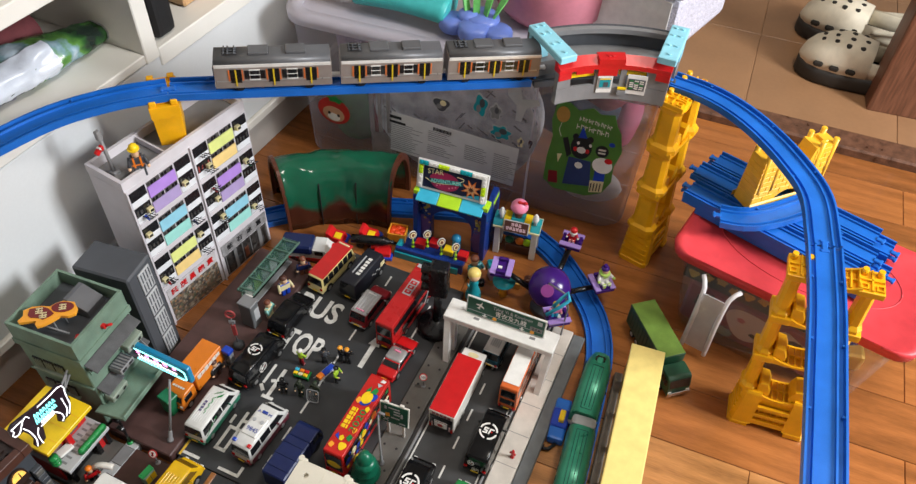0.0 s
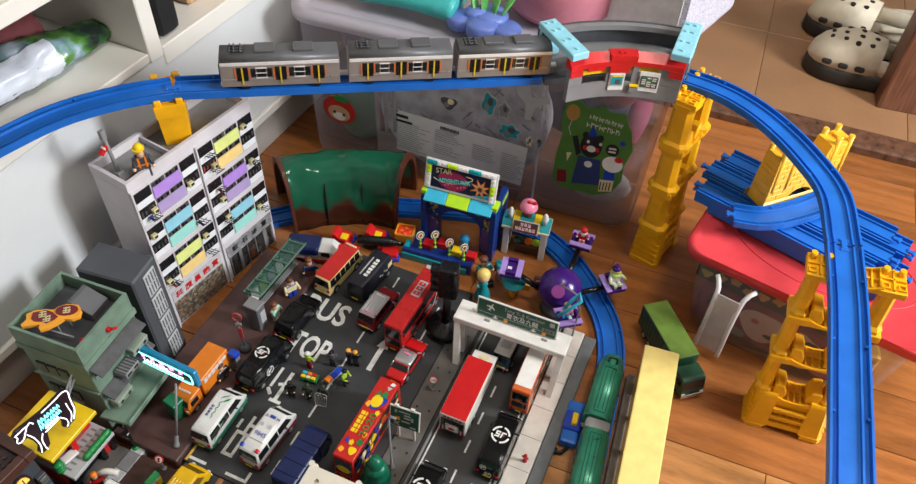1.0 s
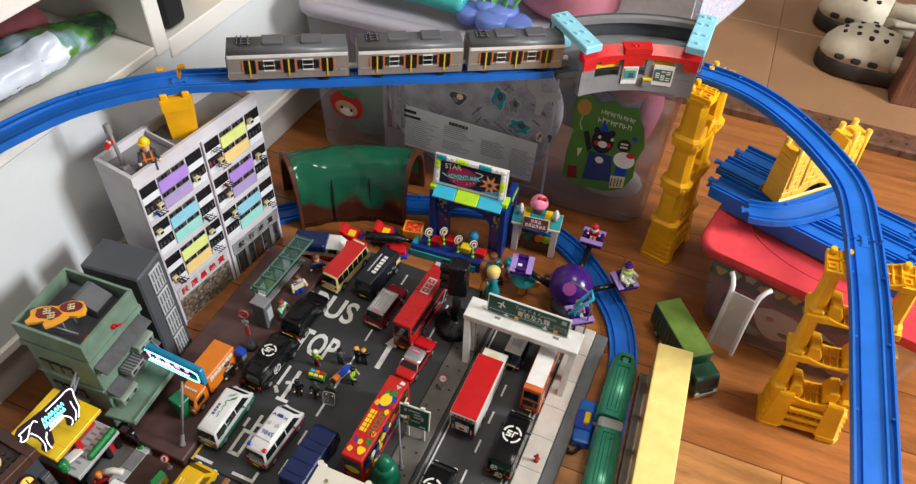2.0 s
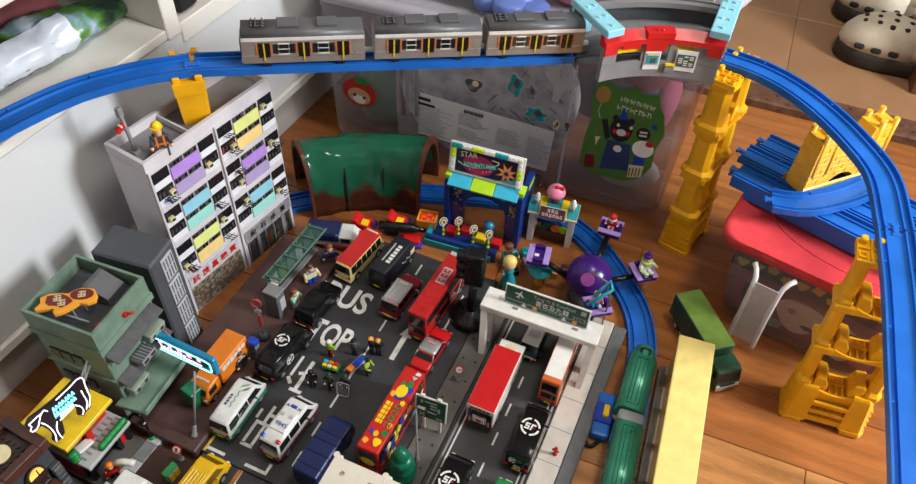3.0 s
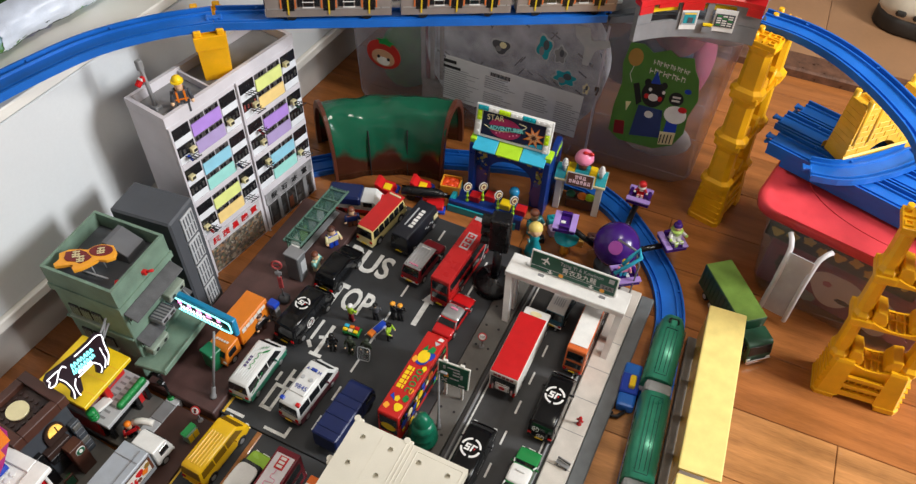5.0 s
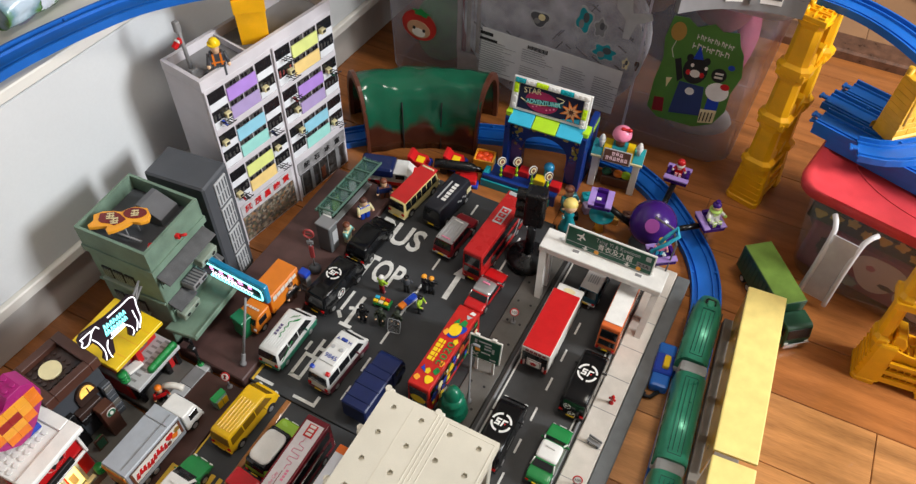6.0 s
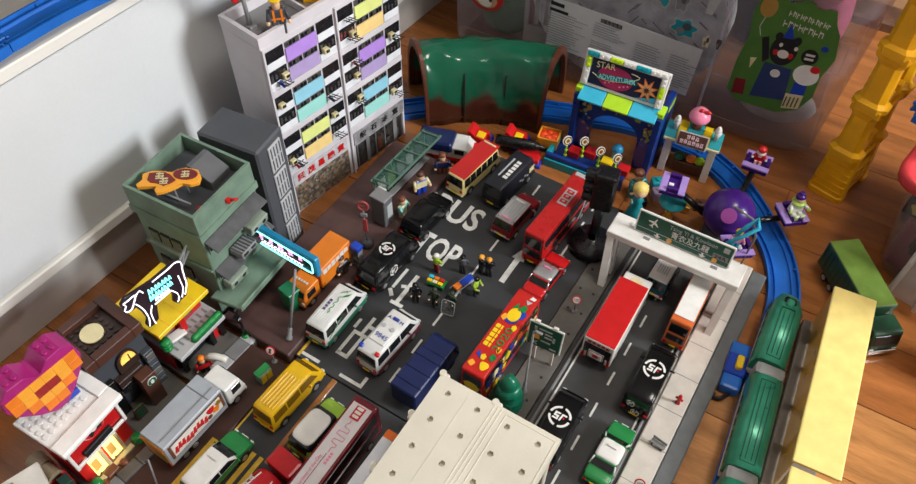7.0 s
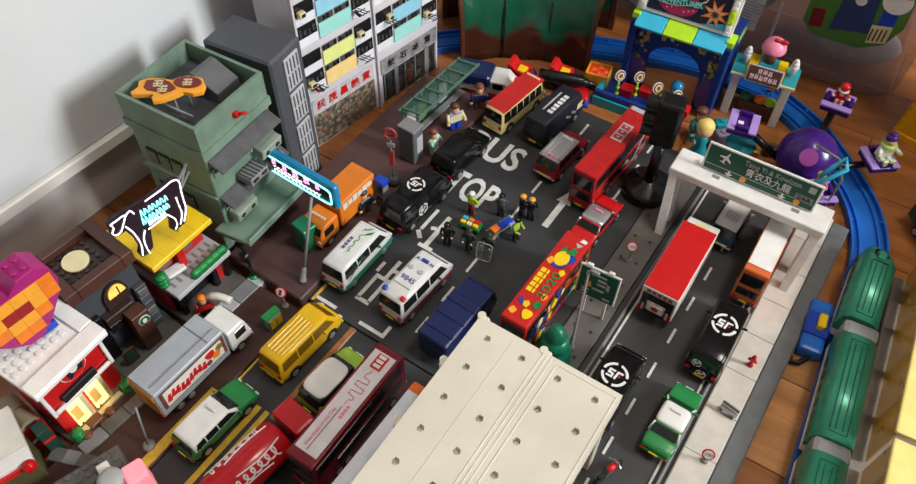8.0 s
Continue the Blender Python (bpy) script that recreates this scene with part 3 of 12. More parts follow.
rail("floor_rail", [(-0.242, 0.10, FLOOR), (-0.241, 0.15, FLOOR), (-0.24, 0.2, FLOOR), (-0.215, 0.31, FLOOR), (-0.183, 0.367, FLOOR)], "blue plastic toy rail beside the cabinet plinth", "floor rails")
low = rail("floor_rail", [(0.4855, 0.296, FLOOR), (0.489, 0.235, FLOOR), (0.493, 0.17, FLOOR), (0.497, 0.09, FLOOR), (0.505, -0.05, FLOOR), (0.515, -0.25, FLOOR)], "straight blue plastic toy rail with a yellow insert", "floor rails")
bm = fresh()
sweep(bm, smooth_path([(0.4865, 0.262, FLOOR + 0.0083), (0.493, 0.17, FLOOR + 0.0083), (0.497, 0.09, FLOOR + 0.0083), (0.501, 0.03, FLOOR + 0.0083)]), [(-0.0098, 0), (0.0098, 0), (0.0098, 0.0016), (-0.0098, 0.0016)])
part("brake_insert", bm, BYEL, low, "bright yellow insert")
for y in (0.23, 0.19, 0.145):
    bm = fresh()
    bx(bm, (0.4895 + (0.235 - y) * 0.055, y, FLOOR + 0.0102), (0.019, 0.0014, 0.0012))
    part("rib", bm, BYEL, low)
# stop lever beside the rail
lev = thing("track_lever", pose(0.455, 0.231, FLOOR, 0, 0, 4), "blue plastic track lever box with a yellow switch", "toy lever")
bm = fresh()
bx(bm, (0, 0, 0.008), (0.023, 0.068, 0.016), 0.004, seg=2)
part("housing", bm, BLUE, lev)
bm = fresh()
bx(bm, (0, 0, 0.012), (0.024, 0.03, 0.016), 0.002)
part("switch_slot", bm, RBLUE, lev)
bm = fresh()
bx(bm, (0.002, 0, 0.0215), (0.008, 0.018, 0.011), 0.0015)
part("switch", bm, BYEL, lev, "yellow switch")
bm = fresh()
tube(bm, [(0.002, -0.034, 0.004), (-0.006, -0.045, 0.004), (-0.013, -0.046, 0.004), (-0.014, -0.041, 0.004)], 0.0026)
part("hook", bm, MBLACK, lev)

# ---- the tall housing block ----
TOWERM = pose(-0.1415, 0.178, FLOOR, 0, 0, -11) @ pose(0, -0.012, 0)
blk = thing("apartment_block", TOWERM, "white cardboard and plastic toy housing block with coloured window panels", "toy building")
SHELL = material("lilac_white_shell", (0.60, 0.57, 0.60), 0.5, vary=0.05, scale=30)
BW, BD, BH = 0.207, 0.069, 0.291
bm = fresh()
bx(bm, (-BD / 2, BW / 2, (BH - 0.014) / 2), (BD, BW, BH - 0.014), 0.001)
part("shell", bm, SHELL, blk)
for c, s in (((-0.0025, BW / 2, BH - 0.007), (0.005, BW, 0.014)), ((-BD + 0.0025, BW / 2, BH - 0.007), (0.005, BW, 0.014)),
             ((-BD / 2, 0.0025, BH - 0.007), (BD - 0.01, 0.005, 0.014)), ((-BD / 2, BW - 0.0025, BH - 0.007), (BD - 0.01, 0.005, 0.014)),
             ((-BD / 2, BW * 0.36, BH - 0.009), (BD - 0.01, 0.0025, 0.010))):
    bm = fresh()
    bx(bm, c, s)
    part("parapet", bm, SHELL, blk)
bm = fresh()
bx(bm, (-BD / 2, BW / 2, BH - 0.0135), (BD - 0.011, BW - 0.011, 0.001))
part("roof_deck", bm, GREY, blk, "grey roof deck")
PANELC = [(0.42, 0.24, 0.68), (0.40, 0.31, 0.56), (0.27, 0.58, 0.72), (0.32, 0.68, 0.62), (0.72, 0.78, 0.26), (0.85, 0.62, 0.24)]
PAN = [material("panel_colour_" + n, c, 0.5, vary=0.04, scale=80) for n, c in zip(("purple", "lilac", "blue", "aqua", "lime", "orange"), PANELC)]
order = ([0, 1, 2, 3, 4, 5], [4, 5, 0, 1, 2, 3])
DARKW = material("dark_window_print", (0.012, 0.012, 0.014), 0.25, vary=0.3, scale=200)
PRINT = material("printed_window_strip", (0.11, 0.10, 0.10), 0.4, vary=0.6, scale=420)
APRON = material("white_apron_print", (0.72, 0.74, 0.77), 0.5, vary=0.05)
ACBOX = plastic("beige_ac_box", (0.62, 0.55, 0.30), 0.5)
PAIR = (0.0, 0.0278, 0.0652, 0.0930, 0.1304, 0.1582)     # storeys stand in pairs
ROW0 = 0.270
rnd = random.Random(11)


def facade_panel(name, y0, y1, z0, z1, mat, x=0.0, t=0.0012, label="", under=None):
    bm = fresh()
    bx(bm, (x + t / 2, (y0 + y1) / 2, (z0 + z1) / 2), (t, y1 - y0, z1 - z0), 0.0002)
    return part(name, bm, mat, under or blk, label)


def air_conditioner(y, z):
    bm = fresh()
    bx(bm, (0.0046, y, z), (0.0066, 0.0080, 0.0068), 0.0007)
    ac = part("air_conditioner", bm, ACBOX, blk, "beige air conditioner")
    bm = fresh()
    bx(bm, (0.0081, y + 0.0006, z + 0.0002), (0.0006, 0.0050, 0.0040), 0.0002)
    part("grille", bm, MBLACK, ac)


def drying_rack(y, z, cloth=None, lean=0.0):
    bm = fresh()
    for k in range(3):
        cyl(bm, (0.001, y + k * 0.0040, z), (0.017, y + lean + k * 0.0040, z + 0.001), 0.00055, n=6)
    for u in (0.008, 0.0155):
        cyl(bm, (u, y - 0.0015, z + 0.0008), (u, y + 0.0100 + lean, z + 0.0008), 0.00055, n=6)
    rack = part("drying_rack", bm, MBLACK, blk)
    for k, mat in enumerate(cloth or ()):
        bm = fresh()
        bx(bm, (0.0075 + 0.003 * k, y + 0.002 + 0.0042 * k, z - 0.0008), (0.010, 0.0036, 0.0018), 0.0006, rot=roty(14))
        part("cloth", bm, mat, rack)


CURT = material("curtain_print", (0.055, 0.053, 0.05), 0.5, vary=0.5, scale=300)
WARES = material("red_wares_print", (0.22, 0.04, 0.035), 0.5, vary=0.7, scale=330)
COOLED = {(0, 1, 0): 0.019, (0, 1, 1): 0.006, (0, 2, 0): 0.006, (0, 4, 1): 0.006, (0, 5, 0): 0.005, (1, 0, 1): 0.005,
          (1, 1, 0): 0.018, (1, 2, 1): 0.007, (1, 3, 0): 0.018, (1, 4, 0): 0.019, (1, 5, 1): 0.005}
RACKS = {(0, 1, 0): (0.011, [RBLUE, LGREY]), (0, 3, 1): (0.003, [DBLUE]), (0, 5, 0): (0.008, [RED, DGREY]), (0, 5, 1): (0.004, None),
         (1, 0, 0): (0.012, None), (1, 1, 0): (0.014, None), (1, 2, 1): (0.010, [DGREEN]), (1, 2, 0): (0.016, [DRED]),
         (1, 4, 0): (0.016, None), (1, 5, 1): (0.008, None)}
for bay in range(2):
    b0 = 0.003 + bay * 0.1035
    for row in range(6):
        zt = ROW0 - PAIR[row]
        for side in range(2):
            y0 = b0 + (0.001 if side == 0 else 0.0735)
            w = facade_panel("window", y0, y0 + 0.0245, zt - 0.0162, zt - 0.0005, DARKW)
            spot = (bay, row, side)
            if row % 2:
                for k in range(4):
                    facade_panel("curtain", y0 + 0.0015 + k * 0.0058, y0 + 0.0045 + k * 0.0058, zt - 0.0148 + 0.002 * (k % 2), zt - 0.0045 - 0.0018 * (k % 3),
                                 WARES if spot == (1, 1, 0) else CURT, x=0.0012, t=0.0003, under=w)
            facade_panel("apron", y0, y0 + 0.0245, zt - 0.0273, zt - 0.0164, APRON)
            if spot in COOLED:
                air_conditioner(y0 + COOLED[spot], zt - 0.0120)
            if spot in RACKS:
                drying_rack(y0 + RACKS[spot][0] - 0.003, zt - 0.0172, RACKS[spot][1], 0.003)
        facade_panel("coloured_panel", b0 + 0.0275, b0 + 0.0715, zt - 0.0272, zt - 0.0088, PAN[order[bay][row]], t=0.002)
        for k in range(2):
            y0 = b0 + 0.0280 + k * 0.0222
            w = facade_panel("small_window", y0, y0 + 0.0205, zt - 0.0082, zt - 0.0008, PRINT)
            for j in range(4):
                facade_panel("pane", y0 + 0.0008 + j * 0.0049, y0 + 0.0050 + j * 0.0049, zt - 0.0076, zt - 0.0014, DARKW if (j + k + row) % 3 else CURT, x=0.0012, t=0.0003, under=w)
        if row % 2:
            facade_panel("floor_band", b0 + 0.0006, b0 + 0.0985, zt - 0.0362, zt - 0.0276, SHELL, t=0.0022)
    facade_panel("bay_edge", b0 - 0.0028, b0 - 0.0004, 0.0, ROW0 + 0.006, SHELL, t=0.0035)


def shop_print():
    """A printed shop photo: small patches of many muted colours."""
    m = material("shopfront_print", (0.20, 0.17, 0.14), 0.4, vary=0.5, scale=160, fine=600)
    t = m.node_tree
    n, k = t.nodes, t.links
    tc, vo, ra, mix = n.new("ShaderNodeTexCoord"), n.new("ShaderNodeTexVoronoi"), n.new("ShaderNodeValToRGB"), n.new("ShaderNodeMix")
    vo.inputs["Scale"].default_value = 260
    k.new(tc.outputs["Object"], vo.inputs["Vector"])
    ra.color_ramp.interpolation = "CONSTANT"
    stops = ((0.0, (0.02, 0.02, 0.02)), (0.34, (0.16, 0.10, 0.06)), (0.52, (0.30, 0.26, 0.20)), (0.66, (0.07, 0.09, 0.05)), (0.76, (0.34, 0.16, 0.06)), (0.86, (0.10, 0.08, 0.09)), (0.94, (0.46, 0.42, 0.36)))
    while len(ra.color_ramp.elements) < len(stops):
        ra.color_ramp.elements.new(0.5)
    for e, (p, c) in zip(ra.color_ramp.elements, stops):
        e.position, e.color = p, (*c, 1)
    k.new(vo.outputs["Color"], ra.inputs["Fac"])
    b = n["Principled BSDF"]
    mix.data_type = "RGBA"
    mix.inputs["Factor"].default_value = 0.7
    k.new(b.inputs["Base Color"].links[0].from_socket, mix.inputs["A"])
    k.new(ra.outputs["Color"], mix.inputs["B"])
    k.new(mix.outputs["Result"], b.inputs["Base Color"])
    return m


# shopfronts at street level
ONWALL = Matrix(((0, 0, 1, 0), (1, 0, 0, 0), (0, 1, 0, 0), (0, 0, 0, 1)))
facade_panel("shopfront", 0.006, 0.098, 0.004, 0.050, shop_print())
facade_panel("shop_fascia", 0.006, 0.098, 0.051, 0.073, material("fascia_print", (0.52, 0.50, 0.51), 0.5, vary=0.12, scale=120))
for k, sign in enumerate("興茂昌雜貨"):
    words("red_lettering", sign, 0.0125, RED, blk, pose(0.0016, 0.018 + k * 0.0170, 0.0625) @ ONWALL, "red sign lettering" if k == 0 else "", 0.0003, bold=0.0003)
facade_panel("shopfront", 0.112, 0.202, 0.004, 0.046, material("shutter_print", (0.035, 0.033, 0.032), 0.4, vary=0.8, scale=150))
facade_panel("shop_fascia", 0.110, 0.204, 0.048, 0.070, material("grey_fascia_print", (0.25, 0.245, 0.25), 0.5, vary=0.25, scale=120))
for k, sign in enumerate("鑽石冰室"):
    words("black_lettering", sign, 0.0110, MBLACK, blk, pose(0.0016, 0.126 + k * 0.0205, 0.0590) @ ONWALL, "", 0.0003, bold=0.0003)
for k, w in enumerate((0.0016, 0.0060, 0.0016, 0.0016, 0.0070, 0.0016)):
    facade_panel("shutter_post", 0.113 + k * 0.0172, 0.113 + w + k * 0.0172, 0.004, 0.047, GREY, t=0.0018)
for k in range(5):
    facade_panel("shop_item", 0.118 + k * 0.0165, 0.126 + k * 0.0165, 0.010, 0.020 + (k % 3) * 0.006, [CURT, DGREY, LBROWN][k % 3], t=0.0016)
for piece in blk.children_recursive:
    piece.data.transform(Matrix.Scale(1.058, 4, (0, 1, 0)))
# rooftop: support block, signal mast, toy worker
RT = BH - 0.013


def yellow_block(name, m, w, d, h, label):
    ob = thing(name, m, label, "toy block")
    bm = fresh()
    rings = [[(x * w / 2 * k, y * d / 2 * k, z) for x, y in ((-1, -1), (1, -1), (1, 1), (-1, 1))] for z, k in ((0, 0.93), (h * 0.70, 0.98), (h * 0.71, 1.04), (h, 1.05))]
    loft(bm, rings, True, False)
    bevel_edges(bm, bm.edges[:], 0.0016, 2)
    part("body", bm, YEL, ob)
    for x in (-1, 1):
        for y in (-1, 1):
            bm = fresh()
            bx(bm, (x * (w / 2 - 0.005), y * (d / 2 - 0.0045), h + 0.0035), (0.009, 0.009, 0.0080), 0.0012)
            part("stud", bm, YEL, ob)
    bm = fresh()
    bx(bm, (0, 0, h + 0.0012), (w * 0.5, d * 0.8, 0.0022), 0.0008)
    part("saddle", bm, YEL, ob)
    return ob


yellow_block("rail_support", pose(-0.162, 0.2960, FLOOR + RT, 0, 0, 40), 0.037, 0.066, 0.0640, "yellow plastic rail support block on the rooftop")
mast = thing("signal_mast", pose(-0.173, 0.188, FLOOR + RT, 0, 0, -8), "grey toy signal mast with a red and white arm", "toy signal")
bm = fresh()
bx(bm, (0, 0, 0.002), (0.030, 0.022, 0.004), 0.001)
bx(bm, (0, 0, 0.006), (0.012, 0.010, 0.006), 0.001)
part("foot", bm, GREY, mast)
bm = fresh()
cyl(bm, (0, 0, 0.004), (-0.004, 0.0, 0.062), 0.0028, 0.0022, n=10)
bx(bm, (-0.005, 0, 0.064), (0.007, 0.007, 0.014), 0.001)
part("pole", bm, GREY, mast)
bm = fresh()
bx(bm, (0.0, -0.005, 0.050), (0.006, 0.004, 0.007), 0.001)
bx(bm, (-0.002, -0.010, 0.046), (0.006, 0.009, 0.006), 0.001, rot=rotx(35))
part("signal_arm", bm, RED, mast, "red arm")
bm = fresh()
bx(bm, (-0.001, -0.0065, 0.0495), (0.0064, 0.003, 0.0062), 0.0006, rot=rotx(35))
part("arm_band", bm, WHITE, mast)


def figure(m, mats, label, h=0.042, hat=None, hair=None, vest=None):
    """A small jointed toy figure as one plain shape: legs, body, arms, head."""
    bm = fresh()
    k = h / 0.042
    cols = [mats[0], mats[1], SKIN, hat or hair or mats[0]]
    bx(bm, (-0.0042 * k, 0, 0.007 * k), (0.007 * k, 0.008 * k, 0.014 * k), 0.001, mi=0)
    bx(bm, (0.0042 * k, 0, 0.007 * k), (0.007 * k, 0.008 * k, 0.014 * k), 0.001, mi=0)
    prism(bm, [(-0.0085 * k, -0.0045 * k), (0.0085 * k, -0.0045 * k), (0.0085 * k, 0.0045 * k), (-0.0085 * k, 0.0045 * k)], 0.013 * k, Matrix.Translation((0, 0, 0.014 * k)), 0.0015, mi=1)
    for s in (-1, 1):
        cyl(bm, (s * 0.009 * k, 0, 0.026 * k), (s * 0.012 * k, -0.005 * k, 0.016 * k), 0.0024 * k, n=8, mi=1)
        ball(bm, (s * 0.012 * k, -0.006 * k, 0.0148 * k), 0.0024 * k, n=8, mi=2)
    cyl(bm, (0, 0, 0.027 * k), (0, 0, 0.036 * k), 0.0048 * k, n=12, mi=2)
    ball(bm, (0, 0, 0.0345 * k), 0.0056 * k, (1, 1, 0.85), 12, mi=2)
    ball(bm, (0, 0.0006 * k, 0.0375 * k), 0.0064 * k, (1, 1, 0.72), 12, mi=3)
    if vest:
        cols.append(vest)
        for q in (-1, 1):
            bx(bm, (q * 0.0045 * k, 0, 0.0205 * k), (0.0030 * k, 0.0100 * k, 0.0130 * k), 0.0004, mi=4)
        bx(bm, (0, 0, 0.0175 * k), (0.0160 * k, 0.0098 * k, 0.0024 * k), 0.0004, mi=4)
    if hat:
        cyl(bm, (0, -0.001 * k, 0.0365 * k), (0, -0.001 * k, 0.0375 * k), 0.0078 * k, n=14, mi=3)
    return whole("toy_figure", bm, cols, label, "toy figure", m)


figure(pose(-0.143, 0.203, FLOOR + RT, 0, 0, 45) @ Matrix.Diagonal((0.80, 0.9, 1, 1)), (DGREY, plastic("worker_jacket", (0.05, 0.052, 0.06), 0.5)), "toy worker with orange vest and yellow helmet on a roof", 0.051, hat=BYEL, vest=ORNG)

# ---- the green tenement and the grey stair tower ----
GRM = pose(-0.1515, 0.0285, FLOOR, 0, 0, 1.5)
grn = thing("tenement_building", GRM, "sage green toy tenement with flat roof terrace and balconies", "toy building")
gw, gd, gh = 0.096, 0.092, 0.178     # x, y sizes and deck height
bm = fresh()
bx(bm, (0, 0, gh / 2 + 0.03), (gw, gd, gh - 0.06), 0.001)
bx(bm, (-0.006, 0, 0.031), (gw - 0.014, gd, 0.060), 0.001)
part("wall", bm, SAGE, grn)
def frame_ring(x1, y1, x0, y0, z0, z1):
    """A closed rectangular band between an outer and an inner outline."""
    bm = fresh()
    out, inn = rect4(x1, y1), rect4(x0, y0)
    rings = [[(x, y, z0) for x, y in inn], [(x, y, z0) for x, y in out], [(x, y, z1) for x, y in out], [(x, y, z1) for x, y in inn]]
    vs = [[bm.verts.new(p) for p in r] for r in rings]
    for a in range(4):
        for i in range(4):
            bm.faces.new((vs[a][i], vs[a][(i + 1) % 4], vs[(a + 1) % 4][(i + 1) % 4], vs[(a + 1) % 4][i]))
    bmesh.ops.recalc_face_normals(bm, faces=bm.faces[:])
    return bm


def rect4(a, b):
    return [(-a / 2, -b / 2), (a / 2, -b / 2), (a / 2, b / 2), (-a / 2, b / 2)]


part("cornice", frame_ring(gw + 0.005, gd + 0.005, gw - 0.002, gd - 0.002, gh - 0.018, gh - 0.008), SAGE, grn)
part("parapet", frame_ring(gw + 0.002, gd + 0.002, gw - 0.005, gd - 0.005, gh - 0.0078, gh + 0.022), SAGE, grn)
bm = fresh()
bx(bm, (0, 0, gh + 0.0010), (gw - 0.0054, gd - 0.0054, 0.001))
part("roof_deck", bm, DGREY, grn, "dark grey roof deck")
bm = fresh()
prism(bm, [(-0.016, 0), (0.016, 0), (0.016, 0.012), (-0.010, 0.024), (-0.016, 0.024)], 0.030, pose(0.010, 0.037, gh + 0.001, 90, 0, 0), 0.0006)
part("stair_hood", bm, plastic("hood_grey", (0.105, 0.107, 0.115), 0.5), grn, "grey stair hood")
PALES = plastic("pale_sage_paint", (0.25, 0.30, 0.24), 0.55, vary=0.12)
for z in (gh - 0.050, gh - 0.098):
    win = None
    for g in range(3):
        x0 = -0.036 + g * 0.0165
        bm = fresh()
        bx(bm, (x0 + 0.007, -gd / 2 - 0.0006, z), (0.0138, 0.002, 0.019), 0.0004)
        win = part("side_window", bm, MBLACK, grn, "dark barred window")
        for k in range(4):
            bm = fresh()
            bx(bm, (x0 + 0.0018 + k * 0.0035, -gd / 2 - 0.0020, z - 0.001), (0.0014, 0.0014, 0.016))
            part("bar", bm, PALES, win)
    bm = fresh()
    bx(bm, (-0.0125, -gd / 2 - 0.0026, z - 0.0112), (0.052, 0.0055, 0.0026), 0.0006)
    part("sill", bm, PALES, win)
bm = fresh()
bx(bm, (-0.001, -gd / 2 - 0.0012, gh - 0.071), (gw + 0.002, 0.0032, 0.0030), 0.0008)
part("string_course", bm, SAGE, grn)
AWN = plastic("awning_grey", (0.085, 0.086, 0.090), 0.75, vary=0.2, scale=70, bump=0.12)
for y0, y1, z in ((-0.044, 0.043, gh - 0.026), (-0.044, -0.012, gh - 0.076), (0.014, 0.044, gh - 0.072)):
    bm = fresh()
    bx(bm, (gw / 2 + 0.0085, (y0 + y1) / 2, z), (0.019, y1 - y0, 0.0024), 0.0006, rot=roty(24))
    part("awning", bm, AWN, grn, "dark grey awning")
    bm = fresh()
    bx(bm, (gw / 2 + 0.0007, (y0 + y1) / 2, z - 0.0135), (0.0018, y1 - y0 - 0.004, 0.012), 0.0003)
    wnd = part("front_window", bm, SAGE, grn)
    for k in range(int((y1 - y0) / 0.0098)):
        bm = fresh()
        bx(bm, (gw / 2 + 0.0017, y0 + 0.0065 + k * 0.0098, z - 0.0115), (0.0010, 0.0068, 0.0042), 0.0002)
        part("pane", bm, MBLACK, wnd)
for yy, z in ((0.025, gh - 0.053), (-0.026, gh - 0.098)):
    bm = fresh()
    bx(bm, (gw / 2 + 0.0085, yy, z), (0.013, 0.030, 0.013), 0.0010, rot=roty(10))
    ac = part("air_conditioner", bm, PALES, grn, "pale air conditioner box")
    for k in (-1, 1):
        bm = fresh()
        cyl(bm, (gw / 2 + 0.0148, yy + k * 0.0075, z - 0.0012), (gw / 2 + 0.0154, yy + k * 0.0075, z - 0.0013), 0.0029, n=14)
        part("fan_hole", bm, MBLACK, ac)
bm = fresh()
bx(bm, (gw / 2 + 0.0105, -0.004, gh - 0.066), (0.019, 0.026, 0.009), 0.0008)
unit = part("cooling_unit", bm, GREY, grn, "grey louvred cooling unit")
for k in range(6):
    bm = fresh()
    bx(bm, (gw / 2 + 0.0105, -0.0150 + k * 0.0044, gh - 0.0612), (0.0175, 0.0014, 0.0012))
    part("louvre", bm, DGREY, unit)
for k in (-1, 1):
    bm = fresh()
    bx(bm, (gw / 2 + 0.0203, -0.004 + k * 0.0065, gh - 0.0655), (0.0010, 0.0075, 0.0036), 0.0003)
    part("vent", bm, MBLACK, unit)
bm = fresh()
bx(bm, (gw / 2 + 0.0020, 0.006, gh - 0.044), (0.0036, 0.008, 0.012), 0.0008)
for dz in (-0.003, 0.003):
    cyl(bm, (gw / 2 + 0.004, 0.006, gh - 0.044 + dz), (gw / 2 + 0.0055, 0.006, gh - 0.044 + dz), 0.0016, n=8)
part("bracket_plate", bm, PALES, grn)
bm = fresh()
bx(bm, (gw / 2 + 0.0355, -0.004, 0.0665), (0.0024, gd + 0.006, 0.009), 0.0008)
part("canopy_lip", bm, SAGE, grn)
bm = fresh()
